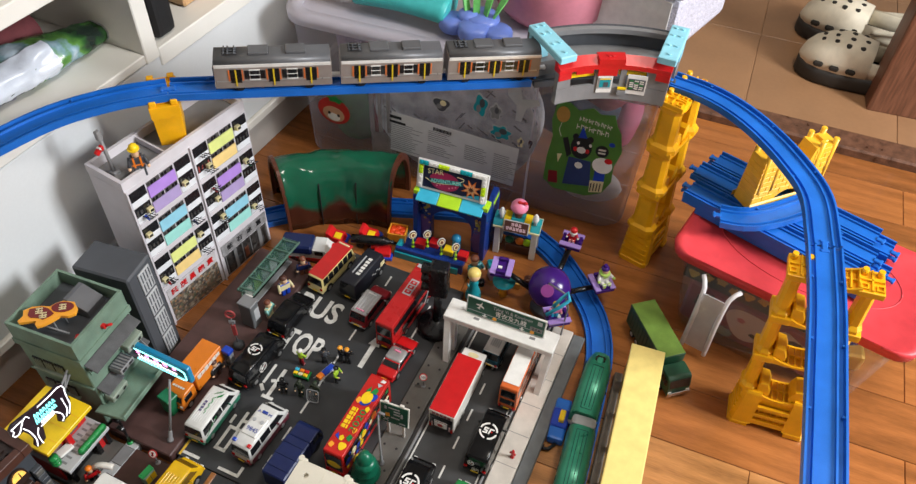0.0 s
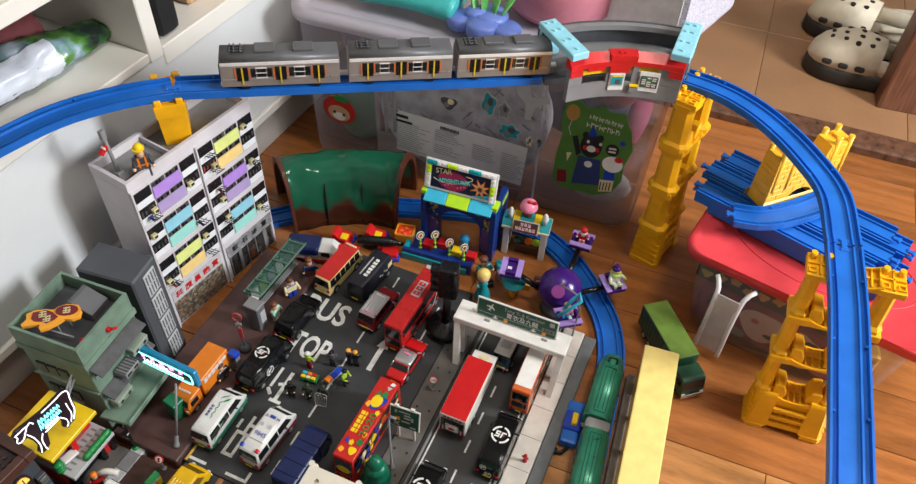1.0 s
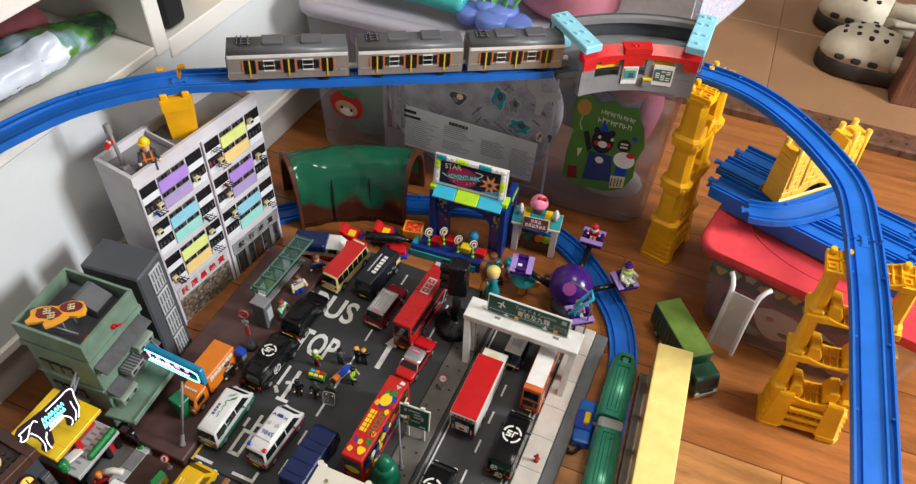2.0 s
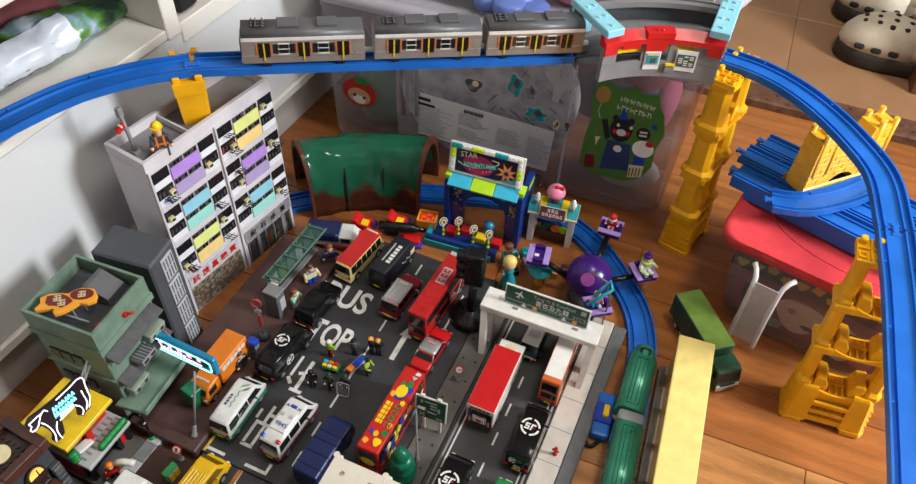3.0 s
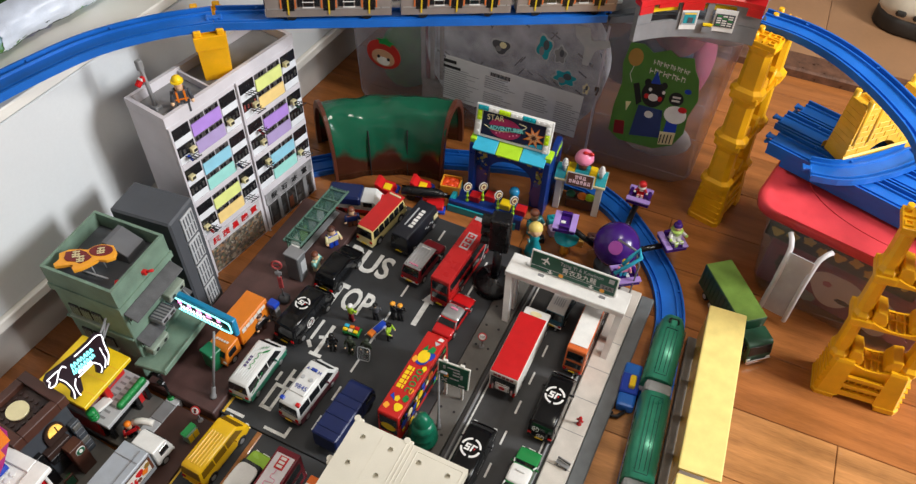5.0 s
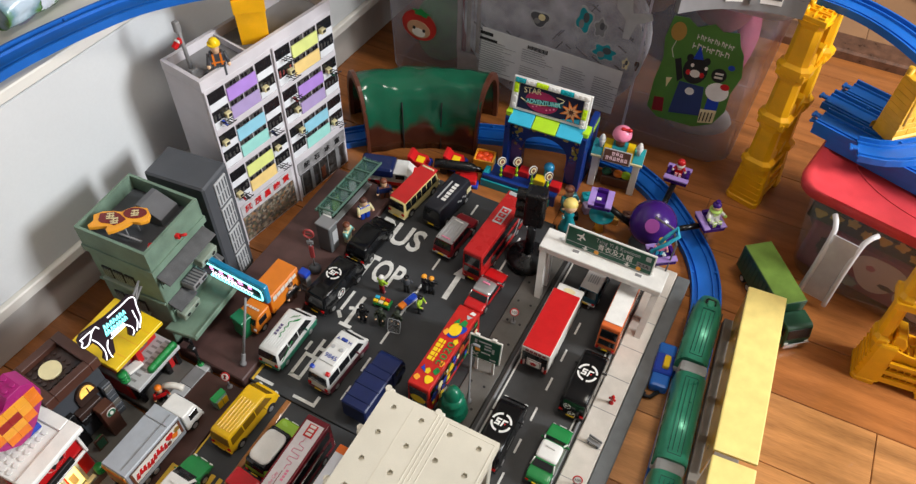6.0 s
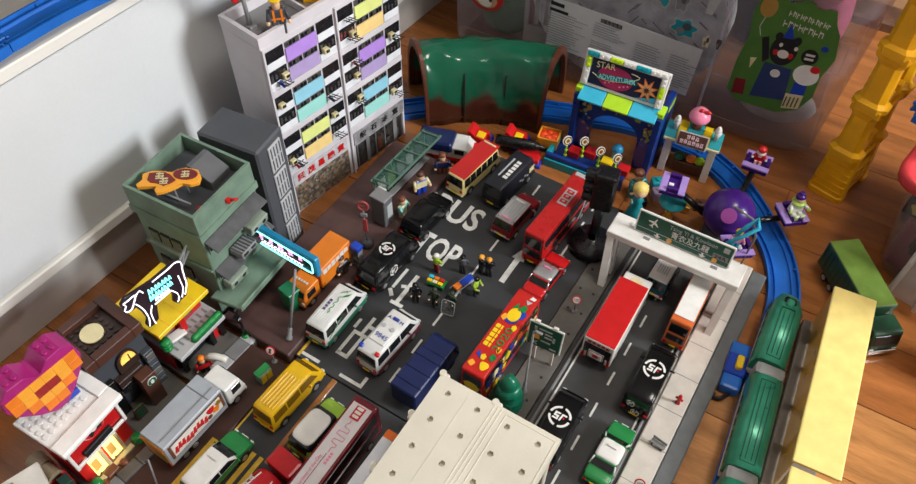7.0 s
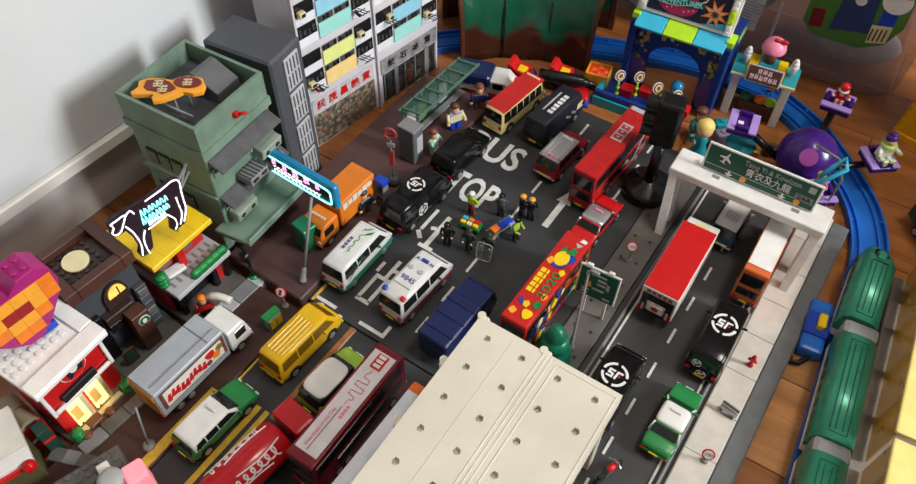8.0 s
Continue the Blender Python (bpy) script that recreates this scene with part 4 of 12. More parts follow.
prism(bm, [(gw / 2 - 0.006, -gd / 2 - 0.012), (gw / 2 + 0.036, -gd / 2 - 0.008), (gw / 2 + 0.036, gd / 2), (gw / 2 - 0.006, gd / 2)], 0.006, Matrix.Translation((0, 0, 0.062)), 0.001)
part("canopy", bm, SAGE, grn)
for yy, mat in ((-0.03, LGREY), (-0.008, LBROWN), (0.014, DRED), (0.034, BROWN)):
    bm = fresh()
    bx(bm, (gw / 2 - 0.0125, yy, 0.042), (0.002, 0.019, 0.036), 0.0005)
    part("shop_door", bm, mat, grn)
gry = thing("stair_tower", pose(-0.1545, 0.1165, FLOOR, 0, 0, 5), "dark grey toy stair tower with white louvre panels", "toy building")
bm = fresh()
bx(bm, (0, 0, 0.097), (0.084, 0.052, 0.194), 0.0025)
part("wall", bm, DGREY, gry)
for k in range(4):
    bm = fresh()
    bx(bm, (0.0432, 0.004, 0.166 - k * 0.045), (0.0024, 0.024, 0.040), 0.0006)
    pan = part("louvre_panel", bm, LGREY, gry, "pale louvre panel")
    for r in range(2):
        for j in range(4):
            bm = fresh()
            bx(bm, (0.0447, -0.0042 + j * 0.0055, 0.1755 - r * 0.0185 - k * 0.045), (0.0006, 0.0016, 0.0155))
            part("slot", bm, DGREY, pan)
# brick-built gourd sign leaning on the roof terrace
gs = thing("gourd_sign", GRM @ pose(0, 0, gh + 0.020), "gourd-shaped yellow and red sign lying on brackets on the roof", "sign")
gourd = [(-0.0346, -0.0397), (-0.032, -0.0311), (-0.0392, -0.0247), (-0.0332, -0.0161), (-0.0218, -0.0099), (-0.0122, -0.0084), (-0.0107, -0.0009), (-0.0045, 0.0056), (0.009, 0.0094), (0.018, 0.0034), (0.0223, -0.0053), (0.0165, -0.012), (0.0069, -0.0146), (0.0052, -0.0204), (0.0019, -0.0272), (-0.0029, -0.0347), (-0.0072, -0.0389), (-0.0126, -0.0359), (-0.012, -0.0298), (-0.0239, -0.038), (-0.0308, -0.0422)]
gcx, gcy = sum(x for x, y in gourd) / len(gourd), sum(y for x, y in gourd) / len(gourd)
bm = fresh()
prism(bm, gourd, 0.0044, None, 0.0010, seg=2)
part("rim", bm, LORNG, gs, "orange-yellow rim")
bm = fresh()
prism(bm, [(-0.0278, -0.0292), (-0.0325, -0.0206), (-0.0203, -0.0116), (-0.0118, -0.0114), (-0.0013, -0.0148), (-0.0023, -0.0202), (-0.0071, -0.0278), (-0.0139, -0.0278), (-0.0225, -0.0308)], 0.0008, Matrix.Translation((0, 0, 0.0044)))
prism(bm, [(0.0022 + 0.0111 * math.cos(a) - 0.0056 * math.sin(a), -0.003 + 0.0068 * math.cos(a) + 0.0061 * math.sin(a)) for a in np.linspace(0, 2 * math.pi, 28, endpoint=False)], 0.0008, Matrix.Translation((0, 0, 0.0045)))
part("face", bm, plastic("maroon_sign", (0.16, 0.016, 0.016), 0.4), gs, "maroon face")
for cx, cy in (((-0.0198, -0.0185), (-0.0109, -0.0222), (0.0022, -0.003))):
    bm = fresh()
    for dx, dy, w, h in ((0, 0.0032, 0.0078, 0.0013), (0, -0.0008, 0.0088, 0.0013), (0, -0.004, 0.008, 0.0013), (-0.001, 0, 0.0013, 0.0088), (0.0030, -0.0016, 0.0012, 0.005)):
        bx(bm, (dx, dy, 0.0056), (w, h, 0.0008))
    bm.transform(Matrix.Translation((cx, cy, 0)) @ rotz(34))
    part("lettering_bar", bm, CREAM, gs)
bm = fresh()
for x, y in gourd[3:18:5]:
    cyl(bm, ((x + gcx) / 2, (y + gcy) / 2, 0.0), ((x + gcx) / 2 + 0.006, (y + gcy) / 2 - 0.004, -0.018), 0.0011, n=6)
cyl(bm, (gcx - 0.02, gcy - 0.012, -0.004), (gcx + 0.034, gcy - 0.006, -0.010), 0.0013, n=6)
part("bracket", bm, GREY, gs)
for px, py, rz in ((0.0493, 0.0015, 10), (0.0341, -0.0248, -60)):
    bm = fresh()
    bx(bm, (0, 0, 0.003), (0.010, 0.006, 0.006), 0.001)
    cyl(bm, (0.004, 0, 0.004), (0.012, 0.003, 0.006), 0.0018, n=8)
    whole("roof_tank", bm, RED, "small red toy roof fitting", "toy fitting", GRM @ pose(px, py, gh + 0.001, 0, 0, rz))

# ---- the big storage box behind ----
FROST = material("frosted_box_plastic", (0.47, 0.45, 0.52), 0.3, vary=0.08, scale=9, alpha=0.34, bump=0.01)
FROSTR = material("frosted_box_rim", (0.60, 0.575, 0.66), 0.32, vary=0.05, scale=12, alpha=0.62, bump=0.01)
BOXM = pose(0.1425, 0.622, FLOOR, 0, 0, 2.0)     # front edge of the base, middle
box_ = thing("storage_box", BOXM, "large translucent plastic storage box full of toys", "storage box")


def rrect(w, d, r, n=5, oy=0.0):
    pts = []
    for cx, cy, a0 in ((w / 2 - r, d - r, 0), (-w / 2 + r, d - r, 90), (-w / 2 + r, r, 180), (w / 2 - r, r, 270)):
        for j in range(n + 1):
            a = radians(a0 + 90 * j / n)
            pts.append((cx + r * math.cos(a), cy + r * math.sin(a) + oy))
    return pts


bm = fresh()
rings = []
for z, w, oy in ((0.0, 0.585, 0.008), (0.012, 0.600, 0.0), (0.16, 0.612, 0.0), (0.288, 0.624, 0.0)):
    rings.append([(x, y, z) for x, y in rrect(w, 0.37 + z * 0.1, 0.036, 6, oy)])
vs = [[bm.verts.new(p) for p in ring] for ring in rings]
for a, b in zip(vs, vs[1:]):
    for i in range(len(a)):
        f = bm.faces.new((a[i], a[(i + 1) % len(a)], b[(i + 1) % len(a)], b[i]))
        f.smooth = True
bm.faces.new(vs[0][::-1])
part("tub", bm, FROST, box_)
bm = fresh()
outer, inner = rrect(0.642, 0.422, 0.045, 6, -0.009), rrect(0.600, 0.38, 0.036, 6, 0.012)
rings = [[(x, y, 0.280) for x, y in outer], [(x, y, 0.296) for x, y in outer], [(x, y, 0.299) for x, y in inner], [(x, y, 0.290) for x, y in inner]]
loft(bm, rings, True, True)
part("lid_rim", bm, FROSTR, box_, "milky lid rim")
bm = fresh()
bx(bm, (0.126, -0.0012, 0.14), (0.004, 0.003, 0.25), 0.001)
part("rib", bm, FROSTR, box_)


def on_front(x, z, proud=0.0025):
    """A pose on the box's front, local x along it and local y up it."""
    return BOXM @ pose(x, -proud, z, 90, 0, 0)


def blob(name, c, r, s, mat, label, category, seed=0):
    bm = fresh()
    ball(bm, (0, 0, 0), r, s, 20)
    for v in bm.verts:
        v.co *= 1 + 0.12 * noise.noise(v.co * 18 + Vector((seed, seed, 0)))
    lowest = min(v.co.z for v in bm.verts)
    for v in bm.verts:
        v.co.z -= lowest
    return whole(name, bm, mat, label, category, BOXM @ pose(*c))


SOFTG = material("pale_grey_fabric", (0.60, 0.62, 0.66), 0.8, vary=0.3, scale=35, bump=0.3)
cush = thing("round_cushion", BOXM @ pose(-0.02, 0.075, 0.004), "round grey-white quilted cushion inside the storage box", "cushion")
bm = fresh()
prism(bm, [(0.150 * math.cos(a), 0.135 * math.sin(a)) for a in np.linspace(0, 2 * math.pi, 40, endpoint=False)], 0.05, pose(0, 0, 0.137, 90, 0, 0), 0.012, seg=3)
part("pad", bm, SOFTG, cush)
bm = fresh()
tube(bm, [(0.147 * math.cos(a), -0.046, 0.137 + 0.132 * math.sin(a)) for a in np.linspace(0, 2 * math.pi, 61)], 0.0032, 6)
part("piping", bm, material("slate_piping", (0.10, 0.13, 0.19), 0.8, vary=0.2), cush, "slate blue piping")
rnd = random.Random(17)
STITCH = material("grey_stitching", (0.20, 0.20, 0.21), 0.9, vary=0.2)
for k in range(46):
    a, r = rnd.uniform(0, 2 * math.pi), 0.125 * math.sqrt(rnd.random())
    bm = fresh()
    bx(bm, (1.08 * r * math.cos(a), -0.0506, 0.137 + r * math.sin(a)), (rnd.uniform(0.010, 0.024), 0.0012, 0.0018), 0.0, rot=roty(rnd.choice([32, 32, -58])))
    part("stitch", bm, STITCH, cush)
blob("soft_toy", (-0.225, 0.07, 0.004), 0.05, (1, 0.7, 1.3), material("green_plush", (0.06, 0.22, 0.06), 0.9, vary=0.2, bump=0.4), "green plush toy inside the storage box", "soft toy", 1)
blob("soft_toy", (-0.20, 0.12, 0.12), 0.05, (1.7, 0.7, 1.5), material("lilac_plush", (0.42, 0.33, 0.46), 0.9, vary=0.2, bump=0.4), "lilac plush toy inside the storage box", "soft toy", 2)
blob("soft_toy", (0.16, 0.16, 0.06), 0.07, (1.2, 0.8, 1.2), material("navy_plush", (0.02, 0.035, 0.06), 0.9, vary=0.2, bump=0.4), "dark navy plush toy inside the storage box", "soft toy", 3)
blob("soft_toy", (0.226, 0.075, 0.004), 0.040, (1.5, 0.85, 0.80), material("white_plush", (0.40, 0.37, 0.36), 0.9, vary=0.12, bump=0.4), "white plush toy at the bottom of the box", "soft toy", 4)
blob("soft_toy", (0.255, 0.24, 0.004), 0.05, (0.6, 0.9, 1.8), material("pink_plush", (0.42, 0.10, 0.17), 0.9, vary=0.15, bump=0.4), "pink plush toy at the end of the box", "soft toy", 5)
blob("soft_toy", (0.05, 0.16, 0.12), 0.07, (2.2, 0.8, 1.2), material("brown_plush", (0.14, 0.08, 0.06), 0.9, vary=0.2, bump=0.4), "brown plush toy inside the storage box", "soft toy", 6)
blob("soft_toy", (0.21, 0.15, 0.15), 0.06, (1.0, 0.8, 1.0), material("maroon_plush", (0.22, 0.05, 0.07), 0.9, vary=0.2, bump=0.4), "maroon plush toy near the box rim", "soft toy", 8)

cloth = thing("striped_cloth", BOXM @ pose(-0.176, 0.030, 0.0, 0, 0, 0), "folded red and white striped cloth inside the storage box", "cloth")
for k in range(5):
    bm = fresh()
    bx(bm, (k * 0.0085, 0.002 * (k % 2), 0.120 + 0.002 * k), (0.0080, 0.014, 0.110), 0.003, seg=2)
    part("stripe", bm, material("faded_red_cloth", (0.30, 0.05, 0.06), 0.9, vary=0.2) if k % 2 else material("cream_cloth", (0.42, 0.38, 0.36), 0.9, vary=0.15), cloth)
bm = fresh()
bx(bm, (0.017, 0.006, 0.034), (0.044, 0.020, 0.064), 0.006, seg=2)
part("fold", bm, material("cream_cloth", (0.42, 0.38, 0.36), 0.9, vary=0.15), cloth)

# paper label with rows of print, stickers
lab = thing("paper_label", on_front(-0.010, 0.098) @ pose(0, 0, 0, 0, 0, -3.0), "white printed paper label stuck on the box", "label")
bm = fresh()
bx(bm, (0, 0, 0), (0.232, 0.086, 0.0006))
part("sheet", bm, material("label_paper", (0.62, 0.62, 0.62), 0.5, vary=0.03), lab)
INK = material("grey_ink", (0.26, 0.26, 0.27), 0.6)
rnd = random.Random(8)
for col, (x0, w, rows) in enumerate(((-0.119, 0.064, 15), (-0.046, 0.055, 6), (-0.046, 0.050, 5), (0.022, 0.045, 8), (0.075, 0.042, 14))):
    for r in range(rows):
        ww = w * (0.6 + 0.4 * rnd.random())
        zz = (0.026 if col != 2 else -0.006) - r * 0.0043 - (0.006 if col == 0 else 0.0) - (0.008 if col in (3, 4) else 0)
        if zz < -0.036:
            continue
        bm = fresh()
        bx(bm, (x0 + ww / 2, zz, 0.0006), (ww, 0.0011, 0.0004))
        part("print_bar", bm, INK, lab)
bm = fresh()
bx(bm, (-0.108, 0.033, 0.0006), (0.022, 0.006, 0.0004))
part("heading_bar", bm, MBLACK, lab)
bm = fresh()
bx(bm, (-0.104, 0.0225, 0.0006), (0.030, 0.0048, 0.0004))
part("heading_bar", bm, MBLACK, lab)
for k in range(16):
    bm = fresh()
    bx(bm, (-0.037 + k * 0.0021, 0.0325, 0.0006), (0.0009 + 0.0006 * (k % 3 == 0), 0.007, 0.0004))
    part("barcode_bar", bm, MBLACK, lab)


def rect(x0, y0, x1, y1):
    return [(x0, y0), (x1, y0), (x1, y1), (x0, y1)]


def sticker(name, x, z, pts, mat, label, rot=0, t=0.0008):
    ob = thing(name, on_front(x, z) @ pose(0, 0, 0, 0, 0, rot), label, "sticker")
    bm = fresh()
    prism(bm, pts, t)
    part("backing", bm, mat, ob)
    return ob


def oval(rx, ry, n=24, cx=0, cy=0, wob=0.0, k=7):
    return [(cx + rx * math.cos(a) * (1 + wob * math.sin(k * a)), cy + ry * math.sin(a) * (1 + wob * math.sin(k * a))) for a in np.linspace(0, 2 * math.pi, n, endpoint=False)]


def add(ob, name, pts, mat, z=0.0009, t=0.0004):
    bm = fresh()
    prism(bm, pts, t, Matrix.Translation((0, 0, z)))
    return part(name, bm, mat, ob)


GST = plastic("green_sticker", (0.07, 0.20, 0.03), 0.45)
big = sticker("character_sticker", 0.214, 0.158, [(-0.070, -0.066), (-0.048, -0.080), (0.020, -0.080), (0.052, -0.066), (0.066, -0.040), (0.064, -0.010), (0.073, 0.020), (0.064, 0.052), (0.054, 0.064), (0.046, 0.082), (0.020, 0.078), (0.004, 0.086), (-0.022, 0.076), (-0.040, 0.086), (-0.064, 0.084), (-0.070, 0.050), (-0.064, 0.020), (-0.070, -0.020)], GST, "large green die-cut sticker with plain coloured shapes", 0, 0.0012)
add(big, "balloon", oval(0.013, 0.014, 20, -0.050, 0.064), GOLD, 0.0014)
add(big, "balloon_string", [(-0.0505, 0.050), (-0.0495, 0.050), (-0.053, 0.036), (-0.047, 0.024), (-0.048, 0.024), (-0.054, 0.036)], OFFW, 0.0014)
add(big, "body_shape", oval(0.021, 0.022, 24, -0.005, 0.013), MBLACK, 0.0018)
for dx in (-0.017, 0.012):
    add(big, "ear_shape", oval(0.006, 0.006, 12, dx - 0.002, 0.030), MBLACK, 0.0014)
add(big, "overall_shape", [(-0.026, -0.010), (0.018, -0.010), (0.026, -0.058), (-0.030, -0.066)], plastic("sticker_navy", (0.02, 0.04, 0.14), 0.5), 0.0014)
add(big, "arm_shape", [(-0.044, 0.022), (-0.034, 0.026), (-0.022, -0.004), (-0.030, -0.012)], MBLACK, 0.0013)
add(big, "muzzle_shape", oval(0.009, 0.006, 18, -0.004, 0.008), WHITE, 0.0023)
for dx in (-0.016, 0.008):
    add(big, "cheek_shape", oval(0.0042, 0.0042, 12, dx, 0.008), RED, 0.0023)
    add(big, "eye_shape", oval(0.003, 0.003, 10, dx + 0.004, 0.020), WHITE, 0.0023)
add(big, "cone_shape", [(-0.014, 0.030), (0.003, 0.032), (-0.008, 0.052)], RBLUE, 0.0023)
add(big, "head_shape", oval(0.020, 0.015, 24, 0.042, -0.012), WHITE, 0.0018)
add(big, "bow_shape", oval(0.008, 0.005, 14, 0.052, -0.001), RED, 0.0023)
add(big, "small_body_shape", [(0.030, -0.024), (0.050, -0.022), (0.052, -0.046), (0.030, -0.048)], RBLUE, 0.0014)
add(big, "drum_shape", [(0.024, -0.046), (0.052, -0.042), (0.052, -0.064), (0.026, -0.070)], CREAM, 0.0016)
for k in range(4):
    add(big, "drum_bar", [(0.027 + k * 0.006, -0.050 + k * 0.001), (0.029 + k * 0.006, -0.050 + k * 0.001), (0.029 + k * 0.006, -0.066 + k * 0.001), (0.027 + k * 0.006, -0.066 + k * 0.001)], MBLACK, 0.0022)
add(big, "speech_shape", oval(0.013, 0.011, 20, 0.036, 0.014), MBLACK, 0.0014)
for k in range(2):
    add(big, "lettering_bar", [(0.029, 0.018 - k * 0.006), (0.043, 0.019 - k * 0.006), (0.043, 0.016 - k * 0.006), (0.029, 0.015 - k * 0.006)], OFFW, 0.0020)
add(big, "patch_shape", oval(0.008, 0.006, 14, -0.004, -0.022), WHITE, 0.0019)
add(big, "cone_shape", [(-0.050, -0.010), (-0.040, -0.008), (-0.046, -0.026)], CREAM, 0.0014)
add(big, "gift_shape", [(-0.062, -0.046), (-0.044, -0.044), (-0.040, -0.068), (-0.060, -0.070)], DRED, 0.0014)
add(big, "star_shape", oval(0.006, 0.004, 10, 0.052, 0.030, 0.3, 5), RBLUE, 0.0014)
for r, (x0, n, y0, hh) in enumerate(((-0.018, 11, 0.067, 0.0072), (-0.021, 8, 0.0535, 0.0088))):
    for k in range(n):
        w = 0.0046 if r == 0 else 0.0066
        x, y = x0 + k * (w + 0.0014), y0 - k * 0.0004 + 0.0010 * (k % 2)
        add(big, "lettering_bar", rect(x, y - hh, x + 0.0013, y), OFFW, 0.0014)
        add(big, "lettering_bar", rect(x + 0.0013, y - hh * (0.35 if k % 3 else 0.62), x + w - 0.0010, y - hh * (0.15 if k % 3 else 0.45)), OFFW, 0.0014)
        if k % 2:
            add(big, "lettering_bar", rect(x + w - 0.0012, y - hh, x + w, y - hh * 0.3), OFFW, 0.0014)
for piece in big.children_recursive:
    piece.data.transform(Matrix.Diagonal((0.83, 1.08, 1, 1)))
hd = sticker("round_sticker", -0.236, 0.116, oval(0.031, 0.028, 28), plastic("sticker_red", (0.42, 0.02, 0.015), 0.45), "round sticker with a red hood shape and green leaf", -8)
add(hd, "face_shape", oval(0.021, 0.016, 24, 0.0, -0.007), plastic("sticker_tan", (0.50, 0.28, 0.16), 0.5), 0.001)
add(hd, "muzzle_shape", oval(0.012, 0.008, 20, 0.001, -0.013), OFFW, 0.0015)
add(hd, "leaf_shape", oval(0.014, 0.006, 20, 0.001, 0.026, 0.25, 5), GREEN, 0.0015)
for x in (-0.008, 0.010):
    add(hd, "eye_shape", oval(0.0028, 0.0034, 10, x, -0.006), MBLACK, 0.0020)
for x, z, rx, ry, m1 in ((-0.032, 0.188, 0.016, 0.014, DGREY), (0.036, 0.205, 0.013, 0.022, TEAL), (0.062, 0.199, 0.010, 0.016, GREY), (0.074, 0.160, 0.019, 0.015, TEAL), (0.109, 0.150, 0.006, 0.011, CREAM), (0.126, 0.152, 0.004, 0.010, BROWN), (0.06, 0.262, 0.014, 0.009, DGREEN)):
    st = sticker("small_sticker", x, z, oval(rx, ry, 40, 0, 0, 0.16, 3 + int(rx * 1000) % 4), LGREY, "small irregular die-cut sticker on the box")
    add(st, "picture_shape", oval(rx * 0.84, ry * 0.84, 40, 0, 0, 0.18, 3 + int(rx * 1000) % 4), m1, 0.001)
    add(st, "picture_shape", oval(rx * 0.35, ry * 0.4, 16, rx * 0.2, ry * 0.25), CREAM if m1 is DGREY else DGREY, 0.0014)
    add(st, "picture_shape", oval(rx * 0.3, ry * 0.35, 16, -rx * 0.25, -ry * 0.3), GREY, 0.0014)
st = sticker("outline_sticker", 0.100, 0.226, [(-0.022, 0.028), (0.0, 0.03), (0.004, 0.010), (0.030, 0.016), (0.034, 0.006), (0.012, -0.006), (0.006, -0.034), (-0.004, -0.034), (-0.004, -0.004), (-0.02, 0.012)], LGREY, "pale cut-out sticker on the box", 0)

# ---- things lying on the box lid ----
LID = 0.2995
bm = fresh()
bx(bm, (0, 0, 0.05), (0.24, 0.20, 0.10), 0.01, seg=2)
tin = thing("tin_box", BOXM @ pose(0.222, 0.226, LID, 0, 0, -20), "white patterned tin box with a dark lid", "tin box")
part("body", bm, material("dotted_white_tin", (0.56, 0.56, 0.66), 0.35, vary=0.28, scale=420), tin)
bm = fresh()
bx(bm, (-0.002, -0.1006, 0.050), (0.222, 0.0016, 0.088), 0.0006)
part("front_panel", bm, WHITE, tin, "plain white front")
bm = fresh()
bx(bm, (0, 0, 0.112), (0.248, 0.208, 0.022), 0.008, seg=2)
part("lid", bm, material("dark_marbled_lid", (0.07, 0.06, 0.05), 0.25, vary=0.6, scale=60), tin, "dark marbled lid")
bm = fresh()
lathe(bm, [(0.0, 0), (0.085, 0), (0.10, 0.02), (0.105, 0.08), (0.10, 0.12), (0.09, 0.125), (0.0, 0.125)], n=28)
whole("pink_bowl", bm, plastic("dusty_pink_plastic", (0.62, 0.22, 0.28), 0.35), "dusty pink round plastic tub on the box lid", "tub", BOXM @ pose(0.095, 0.185, LID))
doll = thing("toy_tail", BOXM @ pose(-0.105, 0.062, LID + 0.001, 0, 0, 8), "teal toy mermaid tail lying on the box lid", "toy")
bm = fresh()
sweep(bm, smooth_path([(-0.10, 0.02, 0.022), (-0.03, 0.012, 0.024), (0.035, 0.0, 0.022), (0.06, -0.005, 0.02)], 0.015), [(0.030 * math.cos(a), 0.021 * math.sin(a)) for a in np.linspace(0, 2 * math.pi, 16, endpoint=False)], True)
part("tail", bm, plastic("soft_teal_plastic", (0.05, 0.42, 0.42), 0.4), doll)
bm = fresh()
for y0, z0 in ((0.02, 0.012), (0.045, 0.012)):
    tube(bm, [(-0.10, y0 - 0.01, z0 + 0.01), (-0.15, y0 + 0.004, z0), (-0.185, y0 + 0.016, z0)], 0.0075)
part("arm", bm, WHITE, doll)
bm = fresh()
ball(bm, (-0.185, 0.045, 0.016), 0.016, (1.3, 1, 1))
part("hair_tuft", bm, BYEL, doll)
coral = thing("toy_rock", BOXM @ pose(0.004, 0.050, LID, 0, 0, -2) @ Matrix.Diagonal((0.92, 0.92, 0.80, 1)), "blue plastic toy rock with green seaweed", "toy")
bm = fresh()
